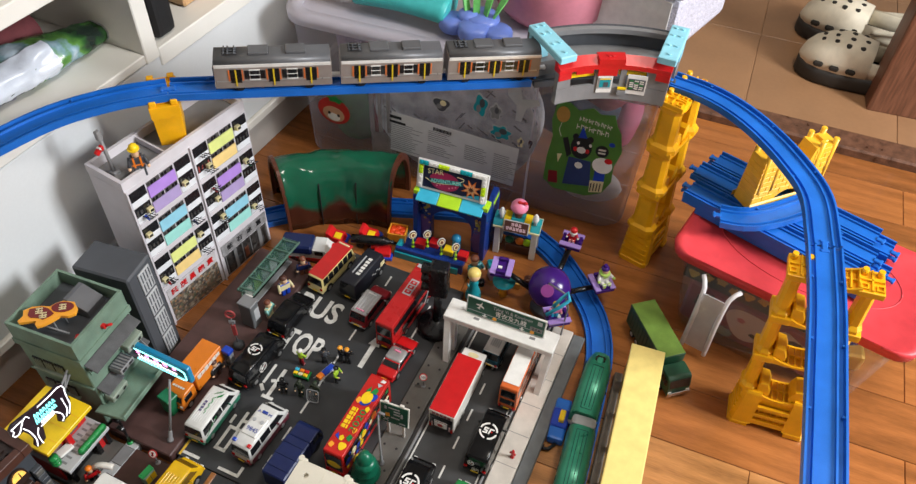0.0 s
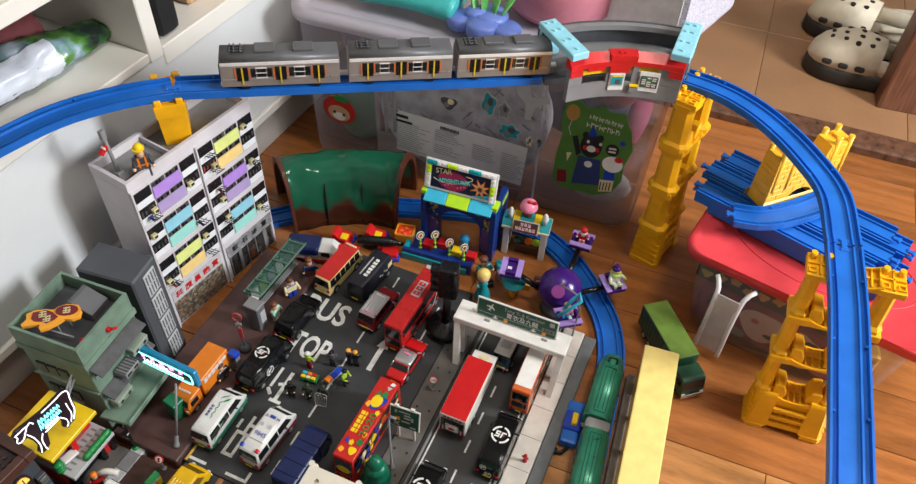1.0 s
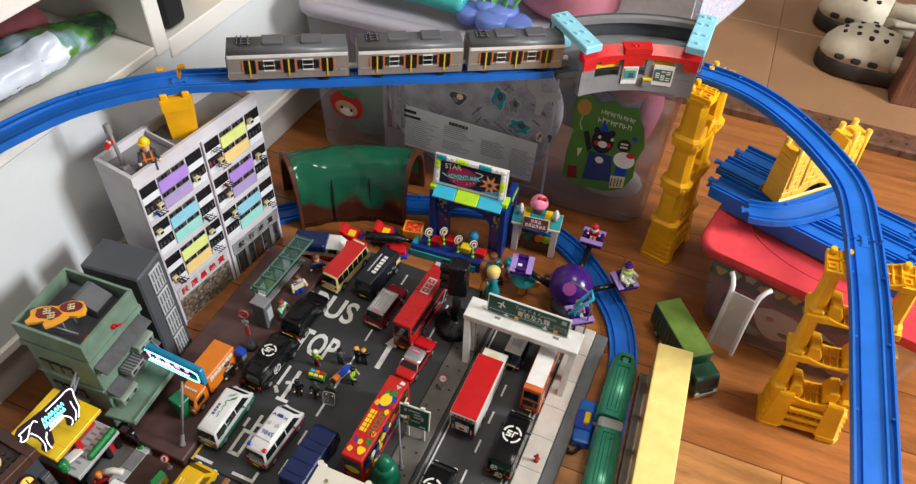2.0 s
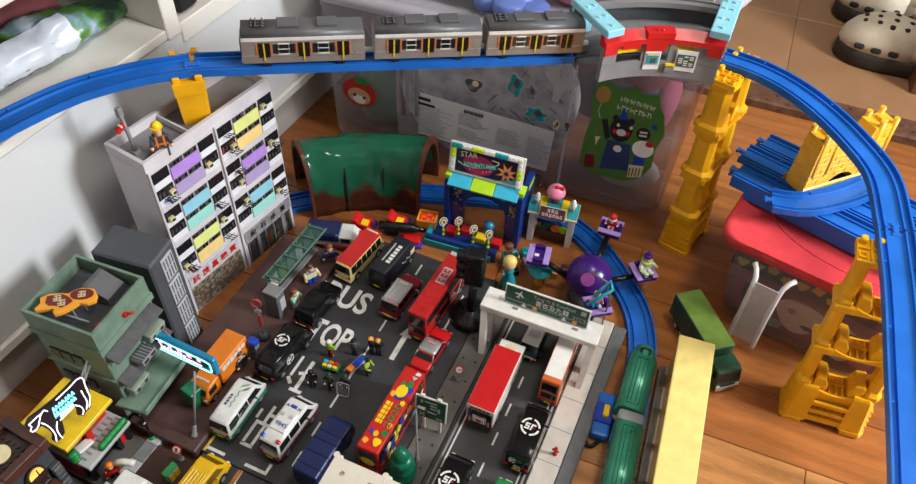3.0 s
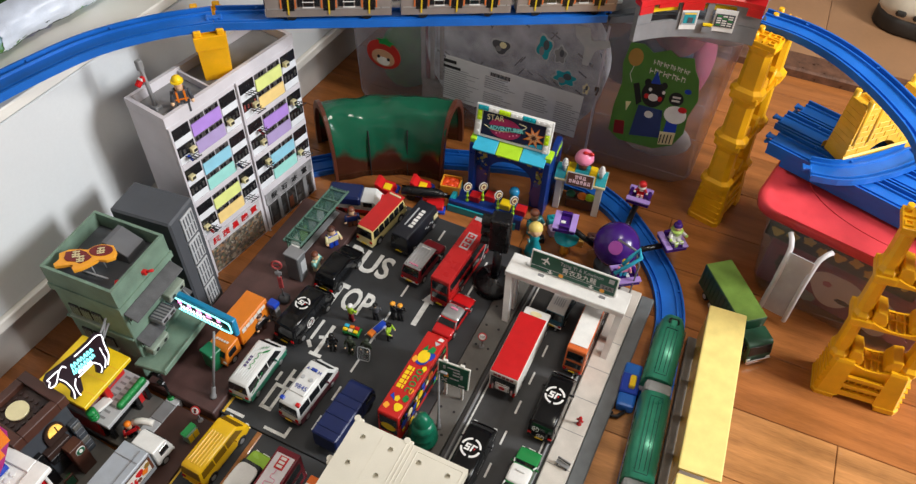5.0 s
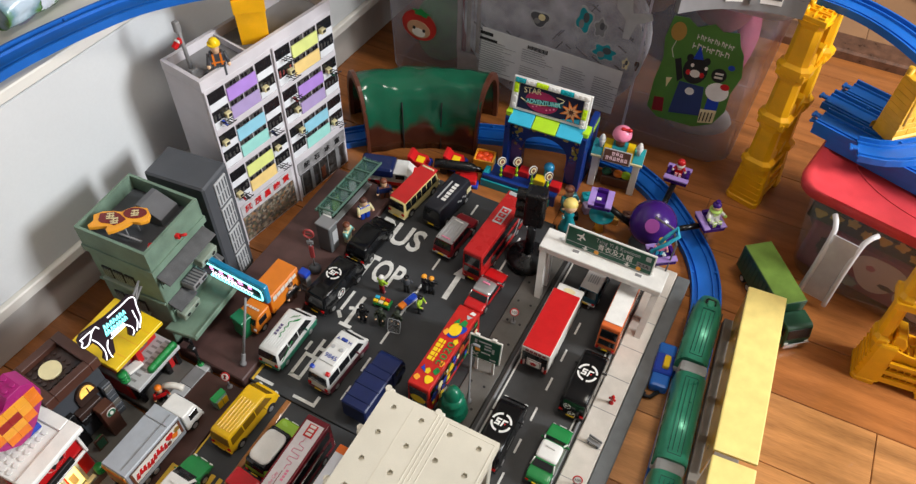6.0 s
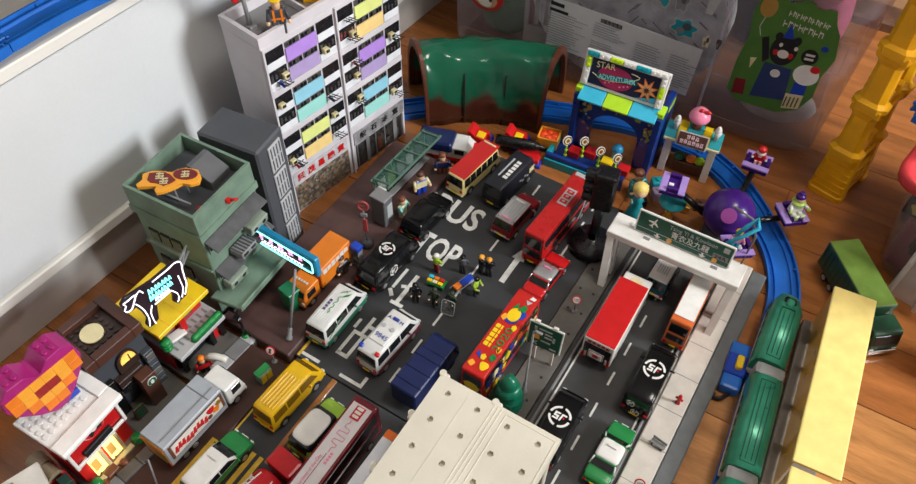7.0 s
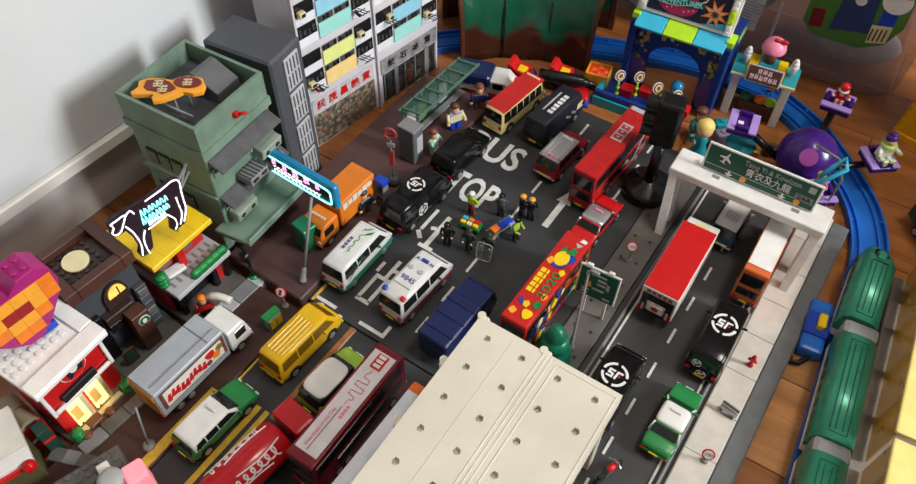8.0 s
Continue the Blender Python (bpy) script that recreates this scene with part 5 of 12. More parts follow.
for x, y, r, h in ((-0.042, 0, 0.026, 0.026), (0, -0.012, 0.028, 0.030), (0.040, 0, 0.026, 0.024), (0.004, 0.018, 0.032, 0.034), (-0.02, 0.012, 0.02, 0.036)):
    lathe(bm, [(0.0, 0), (r * 0.86, 0), (r, h * 0.3), (r * 0.96, h * 0.8), (r * 0.8, h), (0.0, h)], (x, y, 0), 18)
part("rock", bm, plastic("periwinkle_plastic", (0.13, 0.20, 0.55), 0.4), coral)
for k, (dx, lean) in enumerate(((-0.022, -0.3), (-0.006, -0.1), (0.01, 0.15), (0.024, 0.5))):
    bm = fresh()
    pts = smooth_path([(dx, 0.016, 0.030), (dx + lean * 0.02, 0.02, 0.055), (dx + lean * 0.045, 0.024 + 0.006 * k, 0.09)], 0.01)
    sweep(bm, pts, [(-0.006, -0.0015), (0.006, -0.0015), (0.006, 0.0015), (-0.006, 0.0015)])
    part("seaweed_blade", bm, plastic("light_green_plastic", (0.12, 0.42, 0.10), 0.4), coral)

# ---- yellow piers ----


def pier(name, m, label, levels=4, w=0.106, d=0.038, top=0.300, stocky=False):
    """Stacked blocks: a slotted base on two feet, then slim leg pairs, each carrying a deck with shoulders and a sagging ladder."""
    ob = thing(name, m, label, "toy pier", "yellow piers")
    h = top / levels
    fat = 1.35 if stocky else 1.0

    def ladder(z, half, deep):
        for a in (-1, 1):
            bm = fresh()
            pts = [(-half, -0.009), (half, -0.009), (half, 0.002)] + [(half * u, -0.006 + 0.008 * u * u) for u in (0.7, 0.35, 0, -0.35, -0.7)] + [(-half, 0.002)]
            prism(bm, pts, 0.0030, pose(0, a * deep * 0.44 + 0.0015, z, 90, 0, 0))
            part("beam", bm, YEL, ob)
        bm = fresh()
        bx(bm, (0, 0, z - 0.0085), (half * 2, deep * 0.84, 0.0022))
        part("deck_floor", bm, YEL, ob)
        for k in range(7):
            u = -0.9 + 0.3 * k
            bm = fresh()
            bx(bm, (half * u, 0, z - 0.0062 + 0.006 * u * u), (0.0020, deep * 0.82, 0.0050))
            part("rung", bm, YEL, ob)
        bm = fresh()
        bx(bm, (0, 0, z - 0.0050), (half * 1.9, 0.0022, 0.0050))
        part("rung", bm, YEL, ob)

    for e in (-1, 1):
        # base foot
        bm = fresh()
        xo, xi = e * w / 2, e * 0.021
        rings = []
        for z, g, dd in ((0, 0.0, d * 1.28), (0.008, 0.0, d * 1.28), (0.0095, 0.0014, d * 1.24), (h * 0.62, 0.0050, d * 1.12), (h * 0.92, 0.0070, d * 1.02), (h * 0.97, 0.0090, d * 0.94)):
            a, b, c = xo - e * g, xi + e * (0 if z > 0.009 else 0.004), 0.005
            rings.append([(b, -dd / 2, z), (a - e * c, -dd / 2, z), (a, -dd / 2 + c, z), (a, dd / 2 - c, z), (a - e * c, dd / 2, z), (b, dd / 2, z)])
        loft(bm, rings, True, False)
        bmesh.ops.recalc_face_normals(bm, faces=bm.faces[:])
        foot = part("base_foot", bm, YEL, ob)
        for r in range(5):
            z = h * (0.20 + 0.13 * r)
            bm = fresh()
            bx(bm, (e * (w / 2 - 0.0035 - 0.0045 * z / h), 0, z), (0.0060, d * (1.14 - 0.20 * z / h), 0.0012))
            part("groove_band", bm, YEL, foot)
    bm = fresh()
    bx(bm, (0, 0, h * 0.50), (0.046, d * 0.80, h * 0.66))
    part("base_web", bm, YEL, ob)
    for r, zz in enumerate((0.18, 0.385, 0.60)):
        for a in (-1, 1):
            bm = fresh()
            bx(bm, (0, a * d * 0.52, h * zz), (0.042, d * 0.12, h * (0.09 if r else 0.12)), 0.0004)
            part("ledge", bm, YEL, ob)
            if r < 2:
                for k in range(5):
                    bm = fresh()
                    bx(bm, (-0.016 + k * 0.008, a * d * 0.46, h * (zz + 0.10)), (0.0014, d * 0.10, h * 0.10))
                    part("ledge_rib", bm, YEL, ob)
    ladder(h * 0.93, 0.026, d)
    for lv in range(1, levels):
        z0 = lv * h
        high = lv == levels - 1
        for e in (-1, 1):
            x = e * (w / 2 - 0.0125)
            ring = ((-0.5, -0.30), (-0.24, -0.5), (0.24, -0.5), (0.5, -0.30), (0.5, 0.30), (0.24, 0.5), (-0.24, 0.5), (-0.5, 0.30))
            bm = fresh()
            loft(bm, [[(x + a * kx * fat, b * ky * fat, z0 + z) for a, b in ring] for z, kx, ky in ((-h * 0.07, 0.022, d * 0.86), (0.002, 0.022, d * 0.86), (0.007, 0.0165, d * 0.62), (h * 0.72, 0.0150, d * 0.56), (h * 0.80, 0.0185, d * 0.72), (h * 0.86, 0.0200, d * 0.80))], True, False)
            leg = part("leg", bm, YEL, ob)
            bm = fresh()
            if high:
                bx(bm, (x - e * 0.002, 0, z0 + h * 0.885), (0.029, d * 0.98, h * 0.11), 0.0012, seg=2)
            else:
                bx(bm, (x - e * 0.0005, 0, z0 + h * 0.90), (0.0245 * (1.1 if stocky else 1), d * 0.98, h * 0.14), 0.0016, seg=2)
            part("collar", bm, YEL, leg)
            if high:
                for b in (-1, 1):
                    bm = fresh()
                    cyl(bm, (x - e * 0.002 + b * 0.0085, d * 0.30, z0 + h * 0.93), (x - e * 0.002 + b * 0.0085, d * 0.30, z0 + h * 1.05), 0.0040, 0.0036, n=12)
                    part("stud", bm, YEL, leg)
                    bm = fresh()
                    for dx, dy, sx, sy in ((-0.0036, 0, 0.0014, 0.0086), (0.0036, 0, 0.0014, 0.0086), (0, -0.0036, 0.0058, 0.0014), (0, 0.0036, 0.0058, 0.0014)):
                        bx(bm, (x - e * 0.002 + b * 0.0085 + dx, -d * 0.28 + dy, z0 + h * 0.945), (sx, sy, h * 0.06))
                    part("socket", bm, YEL, leg)
                bm = fresh()
                bx(bm, (x - e * 0.002, 0, z0 + h * 0.955), (0.0020, d * 0.86, h * 0.05))
                bx(bm, (x - e * 0.002, 0, z0 + h * 0.955), (0.026, 0.0020, h * 0.05))
                part("top_rib", bm, YEL, leg)
            # wedge shoulder inside the leg
        for e in (-1, 1):
            bm = fresh()
            prism(bm, [(0, -0.004), (0.017, -0.004), (0.017, 0.005), (0.012, 0.017), (0.002, 0.019), (0, 0.017)], d * 0.74, Matrix.Translation((e * (w / 2 - 0.0235), d * 0.37, z0 - h * 0.05)) @ Matrix(((-e, 0, 0, 0), (0, 0, -1, 0), (0, 1, 0, 0), (0, 0, 0, 1))), 0.0010)
            bmesh.ops.recalc_face_normals(bm, faces=bm.faces[:])
            part("shoulder", bm, YEL, ob)
        ladder(z0 + h * 0.95, w / 2 - 0.0250, d * 0.96)
    return ob


pier("rail_pier", pose(0.727, 0.357, FLOOR, 0, -3.2, 2), "tall yellow plastic pier carrying the raised rail", top=0.314)
pier("rail_pier", pose(0.491, 0.616, FLOOR, -1.5, 0, 73), "tall yellow plastic pier beside the storage box", w=0.086, d=0.040, top=0.330, stocky=True)

# ---- curved station on the raised rail ----
stn = thing("toy_station", pose(0.3833, 0.5653, 0.305, 0, 0, 22.7), "curved grey toy station with red roof edge and blue beams", "toy station")
RF = 0.183      # radius of the inner front wall


def bend(r, a):
    return Vector((r * math.sin(radians(a * 1.583)), r * math.cos(radians(a * 1.583)) - RF, 0))


def bent(name, r0, r1, a0, a1, z0, z1, mat, label="", n=18, z2=None):
    bm = fresh()
    rings = []
    for j in range(n + 1):
        a = a0 + (a1 - a0) * j / n
        p, q = bend(r0, a), bend(r1, a)
        rings.append([(p.x, p.y, z0), (q.x, q.y, z0), (q.x, q.y, z1 if z2 is None else z2), (p.x, p.y, z1)])
    loft(bm, rings, True, False)
    return part(name, bm, mat, stn, label)


A = 15.6
bent("wall_low", RF, RF + 0.004, -A, A, 0.0, 0.024, GREY)
bent("side_wall", RF + 0.0045, RF + 0.008, -A, -A + 0.8, 0.0, 0.050, GREY, "", 2)
bent("side_wall", RF + 0.0045, RF + 0.008, A - 0.8, A, 0.0, 0.050, GREY, "", 2)
for a0, a1 in ((-A, -11.6), (-4.6, -3.4), (2.4, 4.0), (9.6, A)):
    bent("wall_pier", RF, RF + 0.004, a0, a1, 0.0245, 0.050, GREY, "", 3)
bent("wall_mid", RF + 0.001, RF + 0.004, 1.6, 5.0, 0.010, 0.0236, DGREY, "", 4)
bent("roof_edge", RF - 0.002, RF + 0.012, -A, A, 0.0505, 0.0575, RED, "red roof edge", 18, 0.066)
for a0, a1 in ((-A, -11.8), (-4.0, 1.4), (11.8, A)):
    bent("roof_flap", RF - 0.0025, RF - 0.0002, a0, a1, 0.040, 0.0503, RED, "", 4)
bent("roof_flap", RF - 0.0025, RF - 0.0002, -10.4, -5.4, 0.045, 0.0503, RED, "", 4)
bent("roof_box", RF - 0.003, RF + 0.016, -4.2, 3.0, 0.0585, 0.0665, RED, "red roof box")
for a in (-1.4, -0.2):
    bm = fresh()
    q = bend(RF + 0.006, a)
    cyl(bm, (q.x, q.y, 0.066), (q.x, q.y, 0.0682), 0.0026, n=10)
    part("stud", bm, RED, stn)
bent("yellow_band", RF + 0.0045, RF + 0.008, -11.6, -4.6, 0.036, 0.0425, BYEL, "yellow band")
bent("yellow_band", RF + 0.0045, RF + 0.008, 2.0, 9.4, 0.038, 0.044, BYEL, "yellow band")
bent("platform", RF + 0.0045, RF + 0.0085, -A, A, 0.0, 0.018, GREY)
bent("rear_platform", RF + 0.056, RF + 0.085, -A, A, 0.0, 0.034, GREY)
bent("rear_wall", RF + 0.0855, RF + 0.089, -A, A, 0.0, 0.066, DGREY)
bent("rear_ledge", RF + 0.076, RF + 0.085, -A, A, 0.058, 0.0655, GREY)
for a, dark in ((-1.6, False), (7.2, True)):
    w = 2.7 if dark else 2.1
    bent("poster", RF - 0.0018, RF - 0.0004, a - w, a + w, 0.012, 0.043, WHITE, "printed poster", 3)
    bent("poster_print", RF - 0.0026, RF - 0.002, a - w * 0.86, a + w * 0.86, 0.019, 0.037, DGREY if dark else LGREY, "", 3)
    if dark:
        for r in range(5):
            for c in range(3):
                bent("poster_bar", RF - 0.0031, RF - 0.0028, a - 2.0 + c * 1.4, a - 0.9 + c * 1.4, 0.0212 + r * 0.0031, 0.0228 + r * 0.0031, GREEN if (r + c) % 4 == 0 else OFFW, "", 2)
    else:
        bent("poster_bar", RF - 0.0031, RF - 0.0028, a - 1.5, a + 1.5, 0.0215, 0.0335, TEAL, "", 2)
        bent("poster_bar", RF - 0.0036, RF - 0.0033, a - 0.4, a + 0.9, 0.0225, 0.0300, DGREY, "", 2)
        bent("poster_bar", RF - 0.0036, RF - 0.0033, a - 1.5, a + 1.5, 0.0345, 0.0362, BYEL, "", 2)
bent("ticket_gate", RF - 0.0040, RF - 0.0006, 2.2, 4.6, 0.010, 0.0165, GREY, "", 2)
bent("ticket_gate", RF - 0.0040, RF - 0.0006, 2.2, 4.6, 0.0190, 0.0215, BYEL, "", 2)
for s in (-1, 1):
    a = s * 13.6
    q0, q1 = bend(RF - 0.004, a), bend(RF + 0.086, a * 1.04)
    d = (q1 - q0)
    mid = (q0 + q1) / 2
    rz = Matrix.Rotation(math.atan2(d.y, d.x) - math.pi / 2, 4, "Z")
    bm = fresh()
    bx(bm, (mid.x, mid.y, 0.073), (0.026, d.length, 0.011), 0.0012, rot=rz)
    part("canopy_beam", bm, SKYB, stn, "pale blue beam")
    for f in (0.12, 0.38, 0.68, 0.9):
        for k in ((-1, 1) if f != 0.12 else (0,)):
            q = q0.lerp(q1, f) + rz @ Vector((k * 0.005, 0, 0))
            bm = fresh()
            cyl(bm, (q.x, q.y, 0.0780), (q.x, q.y, 0.0805), 0.0026, n=10)
            part("stud", bm, SKYB, stn)
    for f, z0 in ((0.93, 0.0345), (0.80, 0.0345)):
        q = q0.lerp(q1, f)
        bm = fresh()
        bx(bm, (q.x, q.y, (z0 + 0.067) / 2), (0.024, 0.007, 0.067 - z0), 0.001, rot=rz)
        part("canopy_post", bm, SKYB, stn)
rail("station_rail", [(0.272, 0.5555, Z2 - 0.001), (0.315, 0.582, Z2 - 0.001), (0.36, 0.605, Z2 - 0.001), (0.41, 0.623, Z2 - 0.001), (0.456, 0.629, Z2 - 0.001)], "short dark grey rail through the toy station", "elevated rails", DGREY, False)

# ---- red-lidded bin with loose rails on it ----
BINM = pose(0.7195, 0.537, FLOOR, 0, 0, -13)
CLEAR = material("clear_bin_plastic", (0.52, 0.50, 0.50), 0.15, vary=0.04, alpha=0.20, bump=0.01)
binn = thing("lidded_bin", BINM, "clear plastic bin with a red lid and white side handles", "storage bin")
bm = fresh()
rings = [[(x, y - 0.09, z) for x, y in rrect(w, w * 0.60, 0.03, 5)] for z, w in ((0.0, 0.265), (0.01, 0.275), (0.148, 0.315))]
vs = [[bm.verts.new((p[0], p[1] + 0.0, p[2])) for p in ring] for ring in rings]
for a, b in zip(vs, vs[1:]):
    for i in range(len(a)):
        f = bm.faces.new((a[i], a[(i + 1) % len(a)], b[(i + 1) % len(a)], b[i]))
        f.smooth = True
bm.faces.new(vs[0][::-1])
part("tub", bm, CLEAR, binn)
REDL = plastic("coral_red_lid", (0.60, 0.046, 0.056), 0.46, vary=0.05)
bm = fresh()
loft(bm, [[(x, y - 0.10, z) for x, y in rrect(w, w * 0.60, 0.03, 6)] for z, w in ((0.142, 0.345), (0.154, 0.35), (0.158, 0.342), (0.158, 0.325), (0.155, 0.315), (0.155, 0.2))])
part("lid", bm, REDL, binn, "coral red lid")
bm = fresh()
tube(bm, [(0.13 * math.cos(a), 0.004 + 0.070 * math.sin(a), 0.1552) for a in np.linspace(0, 2 * math.pi, 49)], 0.0010, 6)
part("lid_bead", bm, REDL, binn)
for xx in (-0.085,):
    hnd = plastic("white_translucent_handle", (0.70, 0.68, 0.69), 0.35, alpha=0.82)
    for s in (-1, 1):
        bm = fresh()
        pts = smooth_path([(xx + s * 0.028, -0.106, 0.140), (xx + s * 0.019, -0.120, 0.132), (xx + s * 0.017, -0.130, 0.09), (xx + s * 0.018, -0.131, 0.010)], 0.01)
        tube(bm, pts, 0.0036)
        part("handle_edge", bm, hnd, binn, "white handle")
    bm = fresh()
    bx(bm, (xx, -0.129, 0.072), (0.033, 0.0016, 0.118), 0.0005)
    part("handle_web", bm, plastic("clear_handle_web", (0.66, 0.64, 0.66), 0.25, alpha=0.58), binn)
rnd = random.Random(3)
cols = [DBLUE, BROWN, plastic("dusty_rose", (0.42, 0.16, 0.22), 0.5), RED, GOLD, plastic("cocoa_plastic", (0.16, 0.07, 0.05), 0.4), PINK, OFFW, DGREEN]
for i in range(15):
    bm = fresh()
    s = rnd.uniform(0.030, 0.046)
    if i % 3:
        bx(bm, (0, 0, s / 2), (s * 1.8, s * 1.3, s), s * 0.2, seg=2)
    else:
        ball(bm, (0, 0, s * 0.7), s * 0.75, (1.3, 1, 0.93))
    whole("loose_toy", bm, cols[i % len(cols)], "loose toy piece lying inside the clear bin", "toy piece", BINM @ pose(-0.10 + (i % 5) * 0.05, -0.010 + (i // 5 % 3) * 0.032, 0.006, 0, 0, rnd.uniform(0, 90)))


pil = thing("printed_pillow", BINM @ pose(-0.020, -0.066, 0.004, 0, 0, 0), "maroon and cream printed soft pillow inside the clear bin", "pillow")
bm = fresh()
bx(bm, (0, 0, 0.044), (0.225, 0.026, 0.086), 0.012, seg=3)
part("pillow_body", bm, material("maroon_print_cloth", (0.20, 0.045, 0.065), 0.8, vary=0.25, scale=30), pil)
for k, (px, pz, ra, rb, mt) in enumerate(((-0.010, 0.050, 0.034, 0.030, "cream"), (0.050, 0.040, 0.030, 0.034, "cream"), (-0.022, 0.056, 0.006, 0.005, "rose"), (0.006, 0.036, 0.010, 0.004, "dark"), (0.060, 0.060, 0.012, 0.006, "dark"), (-0.040, 0.018, 0.014, 0.009, "sage"), (0.085, 0.020, 0.014, 0.012, "rose"), (-0.075, 0.055, 0.020, 0.022, "dark"))):
    bm = fresh()
    prism(bm, oval(ra, rb, 26, px, pz, 0.10, 3 + k), 0.0008 + 0.0002 * k, pose(0, -0.0128, 0, 90, 0, 0))
    part("printed_shape", bm, {"cream": plastic("cream_print", (0.50, 0.38, 0.34), 0.7), "rose": plastic("rose_print", (0.34, 0.10, 0.13), 0.7), "dark": plastic("dark_print", (0.035, 0.02, 0.022), 0.7), "sage": plastic("sage_print", (0.17, 0.20, 0.17), 0.7)}[mt], pil)
bm = fresh()
bx(bm, (0, 0, 0.019), (0.20, 0.024, 0.038), 0.002)
gbx = thing("patterned_box", BINM @ pose(-0.045, -0.070, 0.096, 0, 0, 0), "black box with a gold pattern inside the clear bin", "box")
part("box_body", bm, material("black_box_card", (0.02, 0.016, 0.012), 0.4), gbx)
for k in range(9):
    bm = fresh()
    prism(bm, oval(0.008, 0.007, 14, 0, 0, 0.25, 3 + k % 4), 0.0008, pose(-0.085 + k * 0.021, -0.0122, 0.019 + 0.004 * (k % 3 - 1), 90, 0, 0))
    part("gold_motif", bm, GOLD, gbx)


def rail_piece(m, pts, label, mat=BLUE):
    ob = rail("loose_rail", pts, label, "loose rails", mat, True)
    ob.matrix_basis = m
    return ob


STK = pose(0.667, 0.596, 0.1475, 0, 0, 0)
ANG = -19
for lay in range(3):
    for k in range(3):
        off = Vector((0.018, 0.053)) * (k * 0.78)
        c = pose(0.0 + off.x - 0.012 * lay, -0.055 + off.y + 0.004 * lay, 0.0095 * lay, 0, 0, ANG)
        ln = 0.118 + 0.012 * ((lay + k) % 2)
        rail_piece(STK @ c, [(-ln, 0, 0), (-ln / 3, 0, 0), (ln / 3, 0, 0), (ln + 0.02, 0, 0)], "loose straight blue toy rail stacked on the red lid")
rail_piece(pose(0.583, 0.532, 0.1475 + 0.0288), [(0, 0, 0), (0.029, 0.005, 0), (0.058, 0.021, 0), (0.096, 0.055, 0), (0.126, 0.090, 0)], "loose curved blue toy rail lying on the stack")
# low castle-like support block on the stack
cas = thing("castle_block", pose(0.6535, 0.6215, 0.1475 + 0.029, 0, 0, 44), "yellow brick-patterned toy bridge block with turrets", "toy block")
CYEL = plastic("pale_block_yellow", (0.82, 0.45, 0.03), 0.35)
CL, CD, CH = 0.128, 0.034, 0.090


def taper(x, y, z):
    """The block narrows upward."""
    k = 1 - 0.17 * z / CH
    return (x * (1 - 0.01 * z / CH), y * k, z)


prof = [(-CL / 2, 0), (-0.025, 0)] + [(0.025 * math.cos(a), 0.022 * math.sin(a)) for a in np.linspace(math.pi, 0, 11)][1:-1] + [(0.025, 0), (CL / 2, 0), (CL / 2, CH), (0.026, CH), (0.020, 0.064), (-0.020, 0.064), (-0.026, CH), (-CL / 2, CH)]
bm = fresh()
prism(bm, prof, CD, pose(0, CD / 2, 0.0, 90, 0, 0), 0.0)
for v in bm.verts:
    v.co = taper(*v.co)
part("body", bm, CYEL, cas)
bm = fresh()
loft(bm, [[(x * (CL / 2 + e), y * (CD / 2 + e), z) for x, y in ((-1, -1), (1, -1), (1, 1), (-1, 1))] for z, e in ((0.0, 0.003), (0.010, 0.003), (0.012, 0.0005))], False, False)
part("plinth", bm, CYEL, cas)
for r in range(8):
    z = 0.0135 + r * 0.0092
    k = 1 - 0.17 * (z + 0.0042) / CH
    for e in (-1, 1):
        edges = [(-CL / 2, CL / 2)] if z < 0.052 else [(-CL / 2, -0.0285), (0.0285, CL / 2)]
        for a, b in edges:
            n = max(2, round((b - a) / 0.0185))
            cuts = [a] + [a + (b - a) * (q + (0.5 if r % 2 else 0.0)) / n for q in range(0 if r % 2 else 1, n)] + [b]
            for p, q in zip(cuts, cuts[1:]):
                if z < 0.020 and q > -0.026 and p < 0.026:
                    continue
                bm = fresh()
                bx(bm, ((p + q) / 2, e * (CD / 2 * k), z + 0.0042), (q - p - 0.0009, 0.0014, 0.0082), 0.0003, rot=rotx(e * 3.7))
                part("brick", bm, CYEL, cas)
    for sgn in (-1, 1):
        bm = fresh()
        bx(bm, (sgn * CL / 2 * (1 - 0.01 * z / CH), 0, z + 0.0042), (0.0014, CD * k - 0.001, 0.0082), 0.0003)
        part("brick", bm, CYEL, cas)
for sgn in (-1, 1):
    for x in (0.0335, 0.0560):
        for e in (-1, 1):
            bm = fresh()
            cyl(bm, (sgn * x * 1.04, e * 0.0160, 0.030), (sgn * x * 1.04, e * 0.0128, CH + 0.009), 0.0022, 0.0042, n=10)
            cyl(bm, (sgn * x * 1.04, e * 0.0128, CH + 0.009), (sgn * x * 1.04, e * 0.0128, CH + 0.0095), 0.0026, 0.0024, n=10)
            part("turret", bm, CYEL, cas)
    bm = fresh()
    bx(bm, (sgn * 0.046, 0, CH + 0.002), (0.008, 0.018, 0.005), 0.001)
    part("clip", bm, CYEL, cas)

